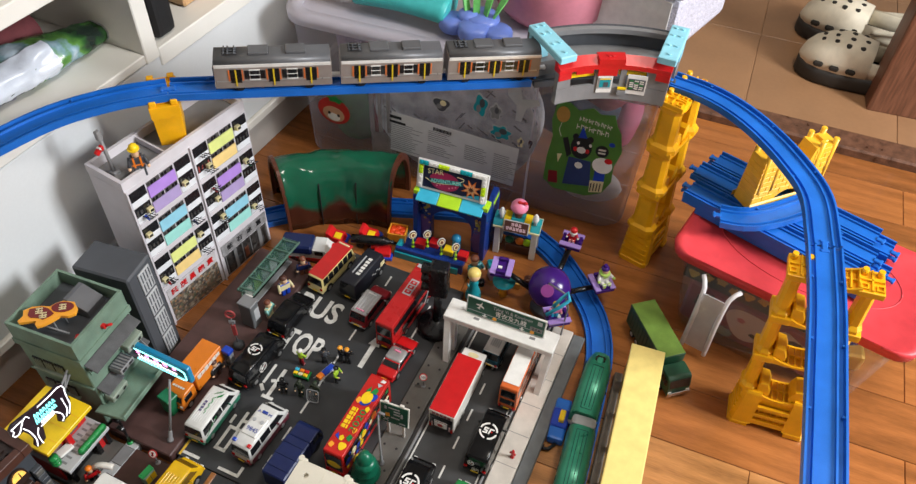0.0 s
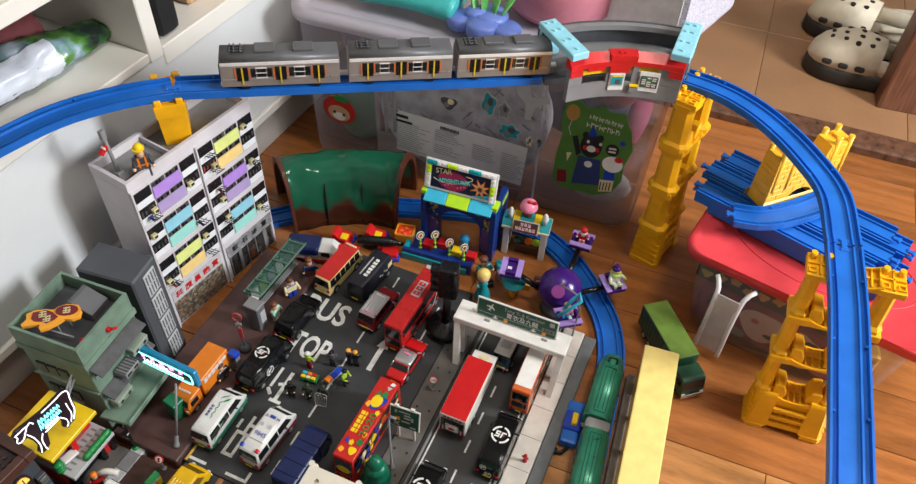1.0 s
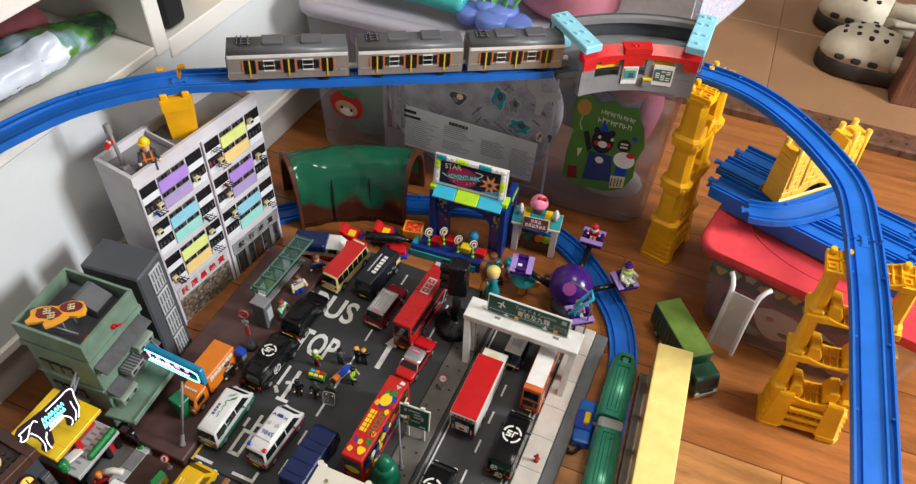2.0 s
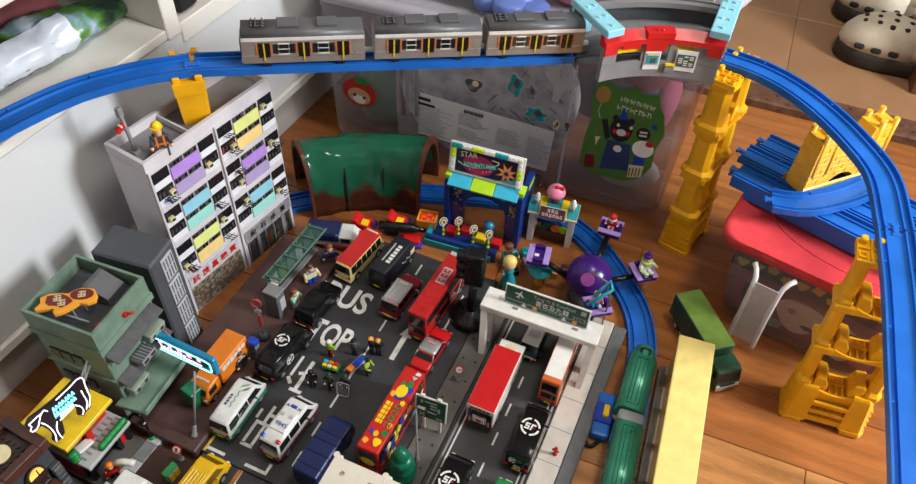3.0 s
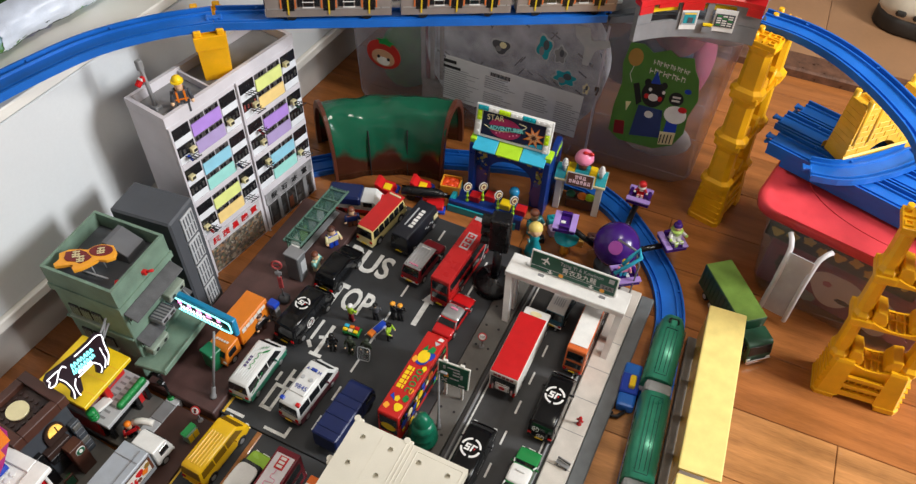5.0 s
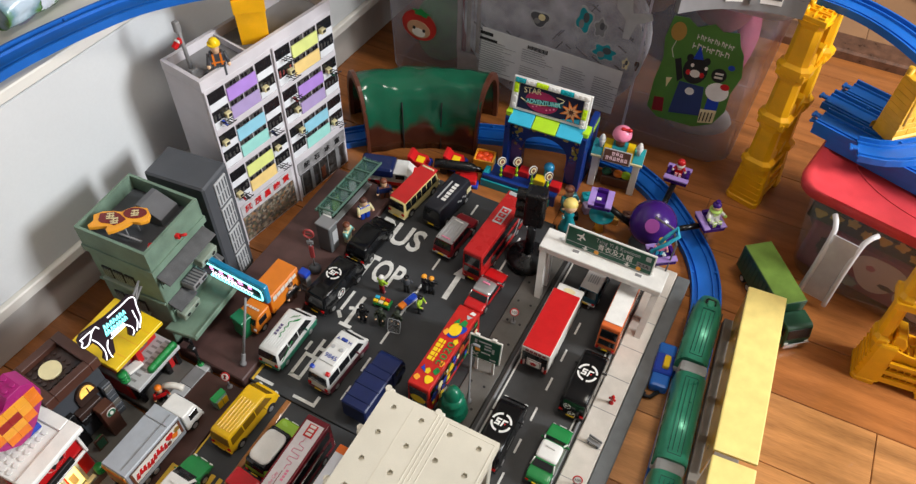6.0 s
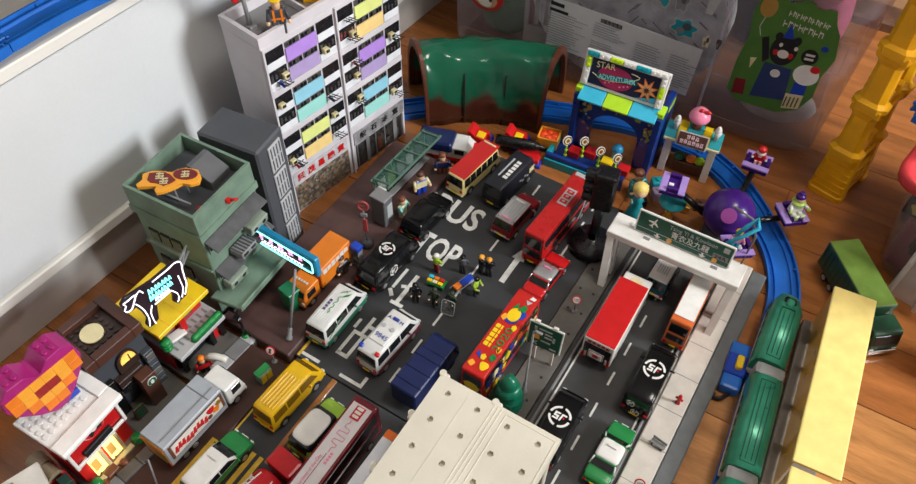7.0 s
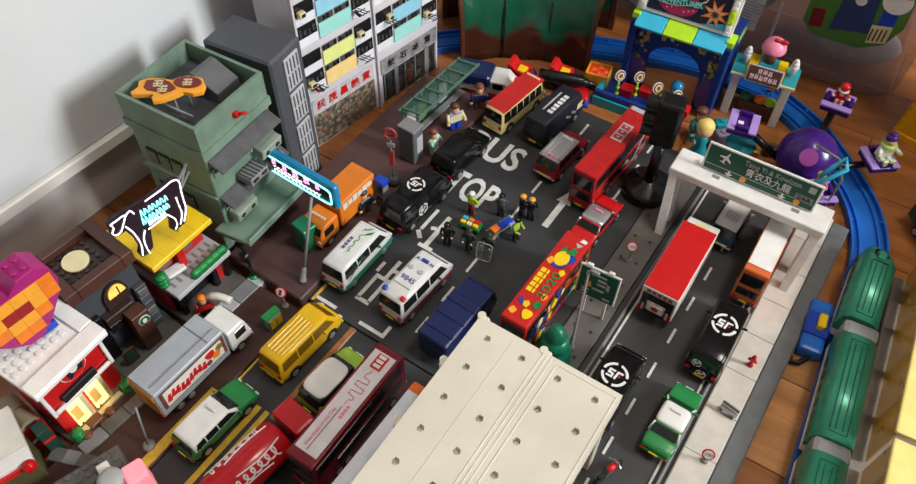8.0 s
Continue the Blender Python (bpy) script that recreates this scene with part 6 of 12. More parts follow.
# ---- platform with a long yellow roof beside the floor rail ----
plat = thing("toy_platform", pose(0.548, 0.228, FLOOR, 0, 0, 3.0), "grey toy station platform under a long pale yellow roof", "toy platform")
bm = fresh()
bx(bm, (-0.008, -0.115, 0.006), (0.052, 0.46, 0.012), 0.001)
part("deck", bm, plastic("platform_grey_beige", (0.205, 0.18, 0.15), 0.5, vary=0.1), plat)
for y0, y1 in ((-0.120, 0.121), (-0.36, -0.126)):
    bm = fresh()
    bx(bm, (0.0, (y0 + y1) / 2, 0.0785), (0.048, y1 - y0, 0.005), 0.0018, seg=2)
    part("roof", bm, PYEL, plat, "pale yellow roof panel")
    bm = fresh()
    for x in (-0.016, 0.016):
        bx(bm, (x, (y0 + y1) / 2, 0.0735), (0.004, y1 - y0 - 0.01, 0.005))
    part("roof_rib", bm, BYEL, plat)
for y0, y1 in ((-0.118, 0.119), (-0.358, -0.128)):
    bm = fresh()
    bx(bm, (-0.0215, (y0 + y1) / 2, 0.0440), (0.0022, y1 - y0, 0.060), 0.0005)
    part("side_screen", bm, plastic("amber_clear_plastic", (0.62, 0.34, 0.03), 0.3, alpha=0.62), plat, "clear amber side screen")
for y in (0.095, 0.04, -0.015, -0.07, -0.15, -0.22, -0.3):
    for x in (-0.016, 0.014):
        bm = fresh()
        bx(bm, (x, y, 0.041), (0.005, 0.007, 0.060), 0.0006)
        part("post", bm, BYEL, plat, "yellow post")
figure(pose(0.533, 0.312, 0.0, 0, 0, 20), (MBLACK, BROWN), "toy station figure with a yellow cap on the platform", 0.040, hat=GOLD)

# ---- toy vehicles ----
PROF = {
    "sedan": dict(p=[(0, .22), (0, .52), (.02, .62), (.19, .68), (.29, .97), (.34, 1), (.57, 1), (.63, .97), (.745, .66), (.965, .57), (1, .48), (1, .22)], rear=(3, 4), front=(7, 8), belt=.64,
                  side=[[(.235, .68), (.30, .93), (.425, .93), (.425, .68)], [(.44, .68), (.44, .93), (.61, .93), (.70, .68)]], hood=True),
    "hatch": dict(p=[(0, .20), (0, .50), (.015, .62), (.08, .97), (.12, 1), (.56, 1), (.62, .97), (.76, .66), (.96, .56), (1, .46), (1, .20)], rear=(2, 3), front=(6, 7), belt=.62,
                  side=[[(.09, .66), (.13, .92), (.25, .92), (.25, .66)], [(.265, .66), (.265, .92), (.43, .92), (.43, .66)], [(.445, .66), (.445, .92), (.60, .92), (.71, .66)]], hood=True),
    "estate": dict(p=[(0, .20), (0, .46), (.012, .60), (.045, .90), (.09, .985), (.14, 1), (.54, 1), (.60, .975), (.745, .68), (.90, .60), (.97, .52), (1, .40), (1, .20)], rear=(2, 3), front=(7, 8), belt=.60,
                   side=[[(.075, .66), (.11, .90), (.22, .92), (.22, .66)], [(.235, .66), (.235, .92), (.40, .92), (.40, .66)], [(.415, .66), (.415, .92), (.585, .92), (.69, .66)]], hood=True),
    "van": dict(p=[(0, .13), (0, .55), (.03, .95), (.06, 1), (.76, 1), (.82, .965), (.93, .62), (.985, .53), (1, .43), (1, .13)], rear=(1, 2), front=(5, 6), belt=.55,
                side=[[(.05, .60), (.065, .90), (.28, .90), (.28, .60)], [(.30, .60), (.30, .90), (.53, .90), (.53, .60)], [(.55, .60), (.55, .90), (.775, .90), (.872, .60)]]),
    "minibus": dict(p=[(0, .10), (0, .52), (.02, .97), (.04, 1), (.90, 1), (.93, .97), (.985, .52), (1, .45), (1, .10)], rear=(1, 2), front=(5, 6), belt=.5,
                    side=[[(.05 + k * .145, .54), (.06 + k * .145, .90), (.185 + k * .145, .90), (.185 + k * .145, .54)] for k in range(6)]),
    "bus": dict(p=[(0, .06), (0, .97), (.012, 1), (.985, 1), (1, .97), (1, .06)], rear=None, front=None, belt=.5,
                side=[[(.03, .62), (.03, .86), (.95, .86), (.95, .62)], [(.22, .24), (.22, .46), (.95, .46), (.95, .24)]]),
}


def vehicle(name, kind, x, y, turn, L, W, H, mats, label, category, wheels=(.18, .80), wr=0.0062, z=0.0, windows=True, taper=0.86, roof=None, lower=None, lamps=True, cabin=None):
    """A toy road vehicle: moulded body, windows, bumpers, lamps and wheels; local y runs forward."""
    ob = thing(name, pose(x, y, z, 0, 0, turn), label, category)
    P = PROF[kind]
    pts = P["p"]
    belt = P["belt"]

    def half(v):
        return W / 2 * (1 if v <= belt else 1 - (1 - taper) * (v - belt) / (1 - belt))

    def at(u, v, s, out=0.0):
        return Vector((s * (half(v) + out), (u - 0.5) * L, v * H + 0.001))

    bm = fresh()
    if kind == "bus":
        left = [bm.verts.new(at(u, v, -1)) for u, v in pts]
        right = [bm.verts.new(at(u, v, 1)) for u, v in pts]
        k = len(pts)
        for i in range(k):
            bm.faces.new((left[i], left[(i + 1) % k], right[(i + 1) % k], right[i]))
        bm.faces.new(left[::-1])
        bm.faces.new(right)
        bmesh.ops.recalc_face_normals(bm, faces=bm.faces[:])
        sharp = [e for e in bm.edges if len(e.link_faces) == 2 and e.calc_face_angle(0) > 0.5]
        bevel_edges(bm, sharp, 0.0022, 3)
    else:
        # rounded shell: one cross-section after another along the length
        up = pts[1:-1]
        us = sorted({round(float(q), 4) for q in np.interp(np.linspace(0, len(up) - 1, (len(up) - 1) * 3 + 1), range(len(up)), [p[0] for p in up])})
        v0_ = pts[0][1]
        rings = []
        for u in us:
            t = float(np.interp(u, [p[0] for p in up], [p[1] for p in up]))
            nar = 1 - 0.11 * max(0.0, (abs(2 * u - 1) - 0.80) / 0.20) ** 2
            b = min(belt, t - 0.09)
            sec = [(0.95, v0_), (1.0, v0_ + 0.05), (1.0, (v0_ + b) / 2), (0.995, b)]
            for dv, kx in ((0.07, 1.0), (0.035, 0.975), (0.014, 0.92), (0.005, 0.80), (0.0, 0.45), (-0.002, 0.0)):
                sec.append((half(t - dv) / (W / 2) * kx, t - dv))
            side = [(kx * nar * W / 2, v * H + 0.001) for kx, v in sec]
            yy = (u - 0.5) * L
            rings.append([(px, yy, pz) for px, pz in side] + [(-px, yy, pz) for px, pz in side[-2::-1]])
        loft(bm, rings, True, True)
    part("body", bm, mats[0], ob)
    if cabin:
        bm = fresh()
        rings = []
        for u in np.linspace(0.022, 0.70, 22):
            t = float(np.interp(u, [p[0] for p in pts[1:-1]], [p[1] for p in pts[1:-1]]))
            b = belt + 0.03
            if t < b + 0.09:
                continue
            side = [(W / 2 * 0.97, b - 0.02), (W / 2 * 1.006, b)] + [(half(t - dv) * kx * 1.008, t - dv) for dv, kx in ((0.07, 1.0), (0.035, 0.975), (0.014, 0.92), (0.005, 0.80), (0.0, 0.45), (-0.002, 0.0))]
            rings.append([(px, (u - 0.5) * L, v * H + 0.0013) for px, v in side] + [(-px, (u - 0.5) * L, v * H + 0.0013) for px, v in side[-2::-1]])
        loft(bm, rings, True, True)
        part("cabin", bm, cabin, ob, "white cabin and roof")
    glass = mats[1]
    if windows:
        for poly in P["side"]:
            for s in (-1, 1):
                bm = fresh()
                a = [bm.verts.new(at(u, v, s, -0.0012)) for u, v in poly]
                b = [bm.verts.new(at(u, v, s, 0.00030)) for u, v in poly]
                bm.faces.new(a)
                bm.faces.new(b)
                for i in range(len(poly)):
                    bm.faces.new((a[i], a[(i + 1) % len(poly)], b[(i + 1) % len(poly)], b[i]))
                part("side_window", bm, glass, ob)
    for key, nm in (("front", "windscreen"), ("rear", "rear_window")):
        if P[key]:
            (u0, v0), (u1, v1) = pts[P[key][0]], pts[P[key][1]]
            lo, hi = (.08, .92)
            if abs(v1 - v0) > 0.4:
                lo, hi = ((.10, .55) if kind == "minibus" else (.06, .80)) if key == "front" else ((.15, .88))
                lo, hi = (.08, .9) if key == "rear" else (.06, .86)
            q = [(u0 + (u1 - u0) * f, v0 + (v1 - v0) * f) for f in (lo, hi)]
            dirv = Vector((0, (u1 - u0) * L, (v1 - v0) * H)).normalized()
            nrm = Vector((0, -dirv.z, dirv.y)) if key == "front" else Vector((0, -dirv.z, dirv.y))
            if key == "front" and nrm.y < 0:
                nrm = -nrm
            if key == "rear" and nrm.y > 0:
                nrm = -nrm
            bm = fresh()
            base = []
            for (u, v), s in ((q[0], -1), (q[0], 1), (q[1], 1), (q[1], -1)):
                w = half(v) * 0.88
                base.append(Vector((s * w, (u - .5) * L, v * H + 0.001)))
            a = [bm.verts.new(p - nrm * 0.0008) for p in base]
            b = [bm.verts.new(p + nrm * (0.00075 if kind != "bus" else 0.00045)) for p in base]
            bm.faces.new(a)
            bm.faces.new(b)
            for i in range(4):
                bm.faces.new((a[i], a[(i + 1) % 4], b[(i + 1) % 4], b[i]))
            part(nm, bm, glass, ob)
    if kind == "bus":
        for yy, s in ((-L / 2, -1), (L / 2, 1)):
            for z0, z1 in ((.60, .90), (.30, .50)):
                bm = fresh()
                bx(bm, (0, yy + s * 0.0003, (z0 + z1) / 2 * H), (W * 0.80, 0.0012, (z1 - z0) * H), 0.0004)
                part("end_window", bm, glass, ob)
    if roof:
        u0, u1 = [u for u, v in pts if v == 1][0], [u for u, v in pts if v == 1][-1]
        bm = fresh()
        bx(bm, (0, ((u0 + u1) / 2 - .5) * L, H + 0.0012), (W * taper * 0.92, (u1 - u0) * L * 0.97, 0.0009), 0.0004)
        part("roof_panel", bm, roof, ob)
    if lower:
        for s in (-1, 1):
            bm = fresh()
            bx(bm, (s * (W / 2 + 0.0001), 0, H * (P["p"][0][1] + 0.13)), (0.0008, L * 0.94, H * 0.24), 0.0002)
            part("side_band", bm, lower, ob)
    v0 = pts[0][1]
    for yy, s in ((-L / 2, -1), (L / 2, 1)):
        bm = fresh()
        bx(bm, (0, yy + s * 0.0004, v0 * H + 0.0035), (W * 0.96, 0.0022, 0.0034), 0.0008)
        part("bumper", bm, mats[2] if len(mats) > 2 else mats[0], ob)
        if lamps:
            for k2 in (-1, 1):
                bm = fresh()
                bx(bm, (k2 * W * 0.38, yy + s * 0.0008, H * (0.40 if kind != "bus" else 0.17)), (W * 0.14, 0.0016, H * 0.10), 0.0004)
                part("headlamp" if s > 0 else "tail_lamp", bm, CLEARW if s > 0 else TAILR, ob)
        bm = fresh()
        bx(bm, (0, yy + s * 0.0018, v0 * H + 0.0045), (W * 0.30, 0.0008, 0.0022))
        part("plate_bar", bm, BYEL if s < 0 else WHITE, ob)
    for u in wheels:
        for s in (-1, 1):
            bm = fresh()
            xx = s * (W / 2 - 0.0020)
            cyl(bm, (xx - s * 0.0022, (u - .5) * L, wr), (xx + s * 0.0024, (u - .5) * L, wr), wr, n=16)
            wh = part("wheel", bm, TYRE, ob)
            if kind != "bus":
                # black disc behind the wheel paints the shaded hollow of an arch
                bm = fresh()
                cyl(bm, (xx - s * 0.0020, (u - .5) * L, wr + 0.0008), (s * (W / 2 + 0.0002), (u - .5) * L, wr + 0.0008), wr * 1.22, n=18)
                part("wheel_arch", bm, MBLACK, ob)
            bm = fresh()
            cyl(bm, (xx + s * 0.0023, (u - .5) * L, wr), (xx + s * 0.0028, (u - .5) * L, wr), wr * 0.62, n=12)
            part("rim", bm, SILV, wh)
    if kind in ("sedan", "hatch", "estate", "van", "minibus"):
        for s in (-1, 1):
            u = .70 if kind != "minibus" else .94
            bm = fresh()
            bx(bm, (s * (W / 2 + 0.0018), (u - .5) * L, H * .62), (0.0040, 0.0018, 0.0030), 0.0005)
            part("mirror", bm, mats[2] if len(mats) > 2 else mats[0], ob)
    return ob


def deck(ob, name, pts, mat, z, t=0.0004, label=""):
    bm = fresh()
    prism(bm, pts, t, Matrix.Translation((0, 0, z)))
    return part(name, bm, mat, ob, label)


def ring_mark(ob, r, mat, m, t=0.0004):
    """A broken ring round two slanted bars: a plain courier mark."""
    for a0 in (10, 100, 190, 280):
        bm = fresh()
        aa = np.radians(np.linspace(a0, a0 + 72, 9))
        prism(bm, [(r * math.cos(a), r * math.sin(a)) for a in aa] + [(0.80 * r * math.cos(a), 0.80 * r * math.sin(a)) for a in aa[::-1]], t, m)
        part("ring_arc", bm, mat, ob)
    for k, pts in enumerate(([(-.52, .36), (-.02, .36), (-.06, .20), (-.36, .20), (-.38, .08), (-.08, .08), (-.10, -.36), (-.62, -.36), (-.58, -.20), (-.26, -.20), (-.25, -.08), (-.55, -.08)], [(.10, .36), (.58, .36), (.54, .20), (.24, .20), (.16, -.36), (.0, -.36)])):
        bm = fresh()
        prism(bm, [(px * r, py * r) for px, py in pts], t, m)
        part("mark_bar", bm, mat, ob)
    bm = fresh()
    prism(bm, [(px * r, py * r) for px, py in ((.26, .02), (.46, .06), (.36, -.16))], t, m)
    part("mark_dot", bm, RED, ob)


T = -3.0
# left lane: courier vans, saloon, minibus
CBLK = plastic("car_black_paint", (0.0035, 0.0035, 0.004), 0.14, spec=0.35)


def courier(x, y, turn, side=True):
    v = vehicle("courier_van", "van", x, y, turn, 0.090, 0.0345, 0.0375, (CBLK, GLASS, MBLACK), "glossy black toy courier van with white ring mark", "toy van")
    ring_mark(v, 0.0102 if side else 0.0126, WHITE, pose(0.0, 0.000, 0.0392))
    if side:
        ring_mark(v, 0.0078, WHITE, pose(0.0175, -0.010, 0.0190, 90, 0, 90))
    else:
        ring_mark(v, 0.0052, WHITE, pose(0.001, -0.0458, 0.0130, 90, 0, 0))
        ring_mark(v, 0.0046, WHITE, pose(-0.0065, -0.0450, 0.0255, 84, 0, 0))
    deck(v, "front_mark", oval(0.0036, 0.0022, 16, 0.0, 0.0385), LGREY, 0.0218)
    return v


courier(0.0215, 0.1465, -5.5)
courier(0.3738, 0.1535, -1.5, False)
courier(0.3068, 0.0475, -1.5, False)
vehicle("black_car", "hatch", 0.0235, 0.2375, -4, 0.080, 0.034, 0.032, (CBLK, GLASS, MBLACK), "glossy black toy car parked at the kerb", "toy car")
mb = vehicle("minibus", "minibus", 0.037, 0.343, -8, 0.088, 0.031, 0.036, (plastic("minibus_cream", (0.72, 0.60, 0.25), 0.3), GLASS, CREAM), "cream toy minibus with a red roof", "toy bus", roof=None)
bm = fresh()
bx(bm, (0, 0.001, 0.0365), (0.0275, 0.083, 0.0022), 0.0010, seg=2)
part("roof", bm, plastic("minibus_red", (0.50, 0.018, 0.018), 0.35), mb, "red roof")
bm = fresh()
bx(bm, (0, 0.037, 0.0372), (0.020, 0.003, 0.004), 0.0006)
part("roof_sign", bm, CREAM, mb)
dv = vehicle("box_van", "minibus", 0.089, 0.350, -7, 0.086, 0.033, 0.038, (plastic("navy_black", (0.010, 0.011, 0.018), 0.5), BLACK, MBLACK), "dark navy toy box van with white lettering on the roof", "toy van", windows=False, lamps=False)
for k in range(6):
    deck(dv, "lettering_bar", rect(0.0010 + (k % 2) * 0.0006, -0.020 + k * 0.0068, 0.0078, -0.0152 + k * 0.0068), WHITE, 0.0392)
deck(dv, "lettering_bar", rect(-0.0058, -0.020, -0.0036, 0.020), LGREY, 0.0392)
for k in range(4):
    bm = fresh()
    bx(bm, (0.0168, 0.004 + k * 0.006, 0.022 - (k % 2) * 0.004), (0.0006, 0.0042, 0.0024))
    part("lettering_bar", bm, LGREY, dv)
bm = fresh()
bx(bm, (0.0168, 0.032, 0.023), (0.0006, 0.012, 0.009))
part("picture_panel", bm, CREAM, dv)
sv = vehicle("people_carrier", "hatch", 0.127, 0.300, -6, 0.077, 0.031, 0.031, (DRED, GLASS, SILV), "dark red toy people carrier with a silver ribbed roof", "toy car")
bm = fresh()
bx(bm, (0, -0.0095, 0.0318), (0.0268, 0.046, 0.0018), 0.0008, seg=2)
part("roof", bm, SILV, sv, "silver roof")
for k in range(5):
    bm = fresh()
    bx(bm, (-0.0100 + k * 0.005, -0.0095, 0.0332), (0.0022, 0.042, 0.0014), 0.0004)
    part("roof_rib", bm, SILV, sv)
for yy in (-0.027, 0.008):
    bm = fresh()
    bx(bm, (0, yy, 0.0335), (0.014, 0.0022, 0.0024), 0.0005)
    part("light_bar", bm, PINK if yy < 0 else WHITE, sv)
kb = vehicle("double_decker", "bus", 0.183, 0.309, -5, 0.130, 0.0295, 0.058, (plastic("bus_red", (0.42, 0.014, 0.014), 0.28), GLASS, DRED), "red toy double-decker bus with grey lettering on the roof", "toy bus", wheels=(.2, .3, .82), taper=0.95)
deck(kb, "logo_panel", rect(-0.006, -0.001, 0.0075, 0.031), LGREY, 0.0592)
for k in range(3):
    deck(kb, "logo_bar", rect(-0.0042, 0.002 + k * 0.0096, 0.0056, 0.0085 + k * 0.0096), RED, 0.0597)
    deck(kb, "logo_bar", rect(-0.0008, 0.004 + k * 0.0096, 0.0026, 0.0066 + k * 0.0096), LGREY, 0.0602)
deck(kb, "roof_hatch", rect(-0.011, 0.056, 0.011, 0.063), LGREY, 0.0592)
bm = fresh()
bx(bm, (0.0148, 0.045, 0.030), (0.0008, 0.003, 0.050), 0.0, rot=rotx(-32))
part("white_stripe", bm, LGREY, kb)


def taxi(x, y, turn, body, roof, label, kind="sedan", L=0.076):
    H = 0.0235 if kind == "sedan" else 0.0285
    v = vehicle("taxi", kind, x, y, turn, L, 0.0285 if kind == "sedan" else 0.0300, H, (body, GLASS, body), label, "toy car", cabin=None if kind == "sedan" else roof)
    u0, u1 = (.30, .62) if kind == "sedan" else (.06, .60)
    if kind != "sedan":
        bm = fresh()
        bx(bm, (0, 0, H + 0.0026), (0.0105, 0.0028, 0.0022), 0.0006)
        part("roof_sign", bm, roof, v, "small roof sign")
        return v
    bm = fresh()
    w0 = 0.0132
    cy, hl = ((u0 + u1) / 2 - .5) * L, (u1 - u0) / 2 * L
    form = [(math.copysign(abs(math.cos(q)) ** 0.3, math.cos(q)), math.copysign(abs(math.sin(q)) ** 0.3, math.sin(q))) for q in np.linspace(0, 2 * math.pi, 40, endpoint=False)]
    loft(bm, [[(a * w0 * k, cy + b * hl * k, H + z) for a, b in form] for k, z in ((1.0, -0.0010), (1.0, 0.0006), (0.97, 0.0014), (0.90, 0.0021), (0.75, 0.0026), (0.4, 0.0028))], True, True)
    part("roof", bm, roof, v, "contrasting roof")
    for s in (-1, 1):
        for uu, du in ((u0 - 0.015, -.085), (u1 + 0.02, .10)):
            bm = fresh()
            p0 = Vector((s * 0.0122, (uu - .5) * L, H + 0.0004))
            p1 = Vector((s * 0.0142, (uu + du - .5) * L, H * 0.68))
            cyl(bm, p0, p1, 0.0009, n=6)
            part("pillar", bm, roof, v)
    bm = fresh()
    bx(bm, (0, ((u0 + u1) / 2 - .5) * L + 0.004, H + 0.0034), (0.0105, 0.0028, 0.0026), 0.0006)
    part("roof_sign", bm, WHITE if roof is not SILV else PINK, v, "small roof sign")
    return v


TGRN = plastic("taxi_green", (0.02, 0.21, 0.055), 0.22)
TRED = plastic("taxi_red", (0.52, 0.010, 0.012), 0.22)
taxi(0.2055, 0.230, -5, TRED, SILV, "red toy taxi with a silver roof")
taxi(0.3688, 0.0494, -3, TGRN, WHITE, "green toy taxi with a white roof")
taxi(0.0145, -0.1722, -4, TGRN, WHITE, "green and white toy hatchback taxi", "estate", 0.079)
# bus with party graphics
pb = vehicle("double_decker", "bus", 0.208, 0.101, -3, 0.128, 0.0295, 0.056, (plastic("bus_scarlet", (0.50, 0.016, 0.012), 0.3), GLASS, DRED), "red toy double-decker bus with bright party graphics", "toy bus", wheels=(.2, .3, .82), taper=0.95)
zr = 0.0573
deck(pb, "graphic", [(0.009 * math.cos(a) - 0.001, 0.009 * math.sin(a) + 0.022) for a in np.linspace(-2.6, 1.2, 16)], RBLUE, zr)
deck(pb, "graphic", oval(0.0075, 0.010, 18, 0.0, 0.026), BYEL, zr + 0.0005)
deck(pb, "graphic", [(0.000, 0.034), (0.009, 0.034), (0.009, 0.042), (0.004, 0.044)], GREEN, zr + 0.001)
deck(pb, "graphic", [(-0.007, 0.034), (0.0, 0.036), (-0.003, 0.044)], GREEN, zr)
deck(pb, "graphic", [(0.002, 0.052), (0.006, 0.046), (0.010, 0.052)], LGREY, zr)
deck(pb, "graphic", [(0.004, 0.055), (0.0105, 0.055), (0.0115, 0.059), (0.006, 0.060)], WHITE, zr)
deck(pb, "graphic", [(-0.010, -0.040), (-0.002, -0.044), (-0.008, -0.034)], RBLUE, zr)
words("year_lettering", "2020", 0.0125, GREEN, pb, Matrix.Translation((0.0065, -0.010, zr + 0.0004)) @ Matrix.Rotation(radians(90), 4, "Z"), "coloured year lettering", 0.0002, width=0.036)
for k in range(5):
    deck(pb, "lettering_bar", rect(-0.0105, -0.026 + k * 0.0068, -0.0052, -0.0205 + k * 0.0068), BYEL, zr)
    deck(pb, "lettering_bar", rect(-0.0040, -0.026 + k * 0.0068, -0.0018, -0.0205 + k * 0.0068), BYEL, zr)
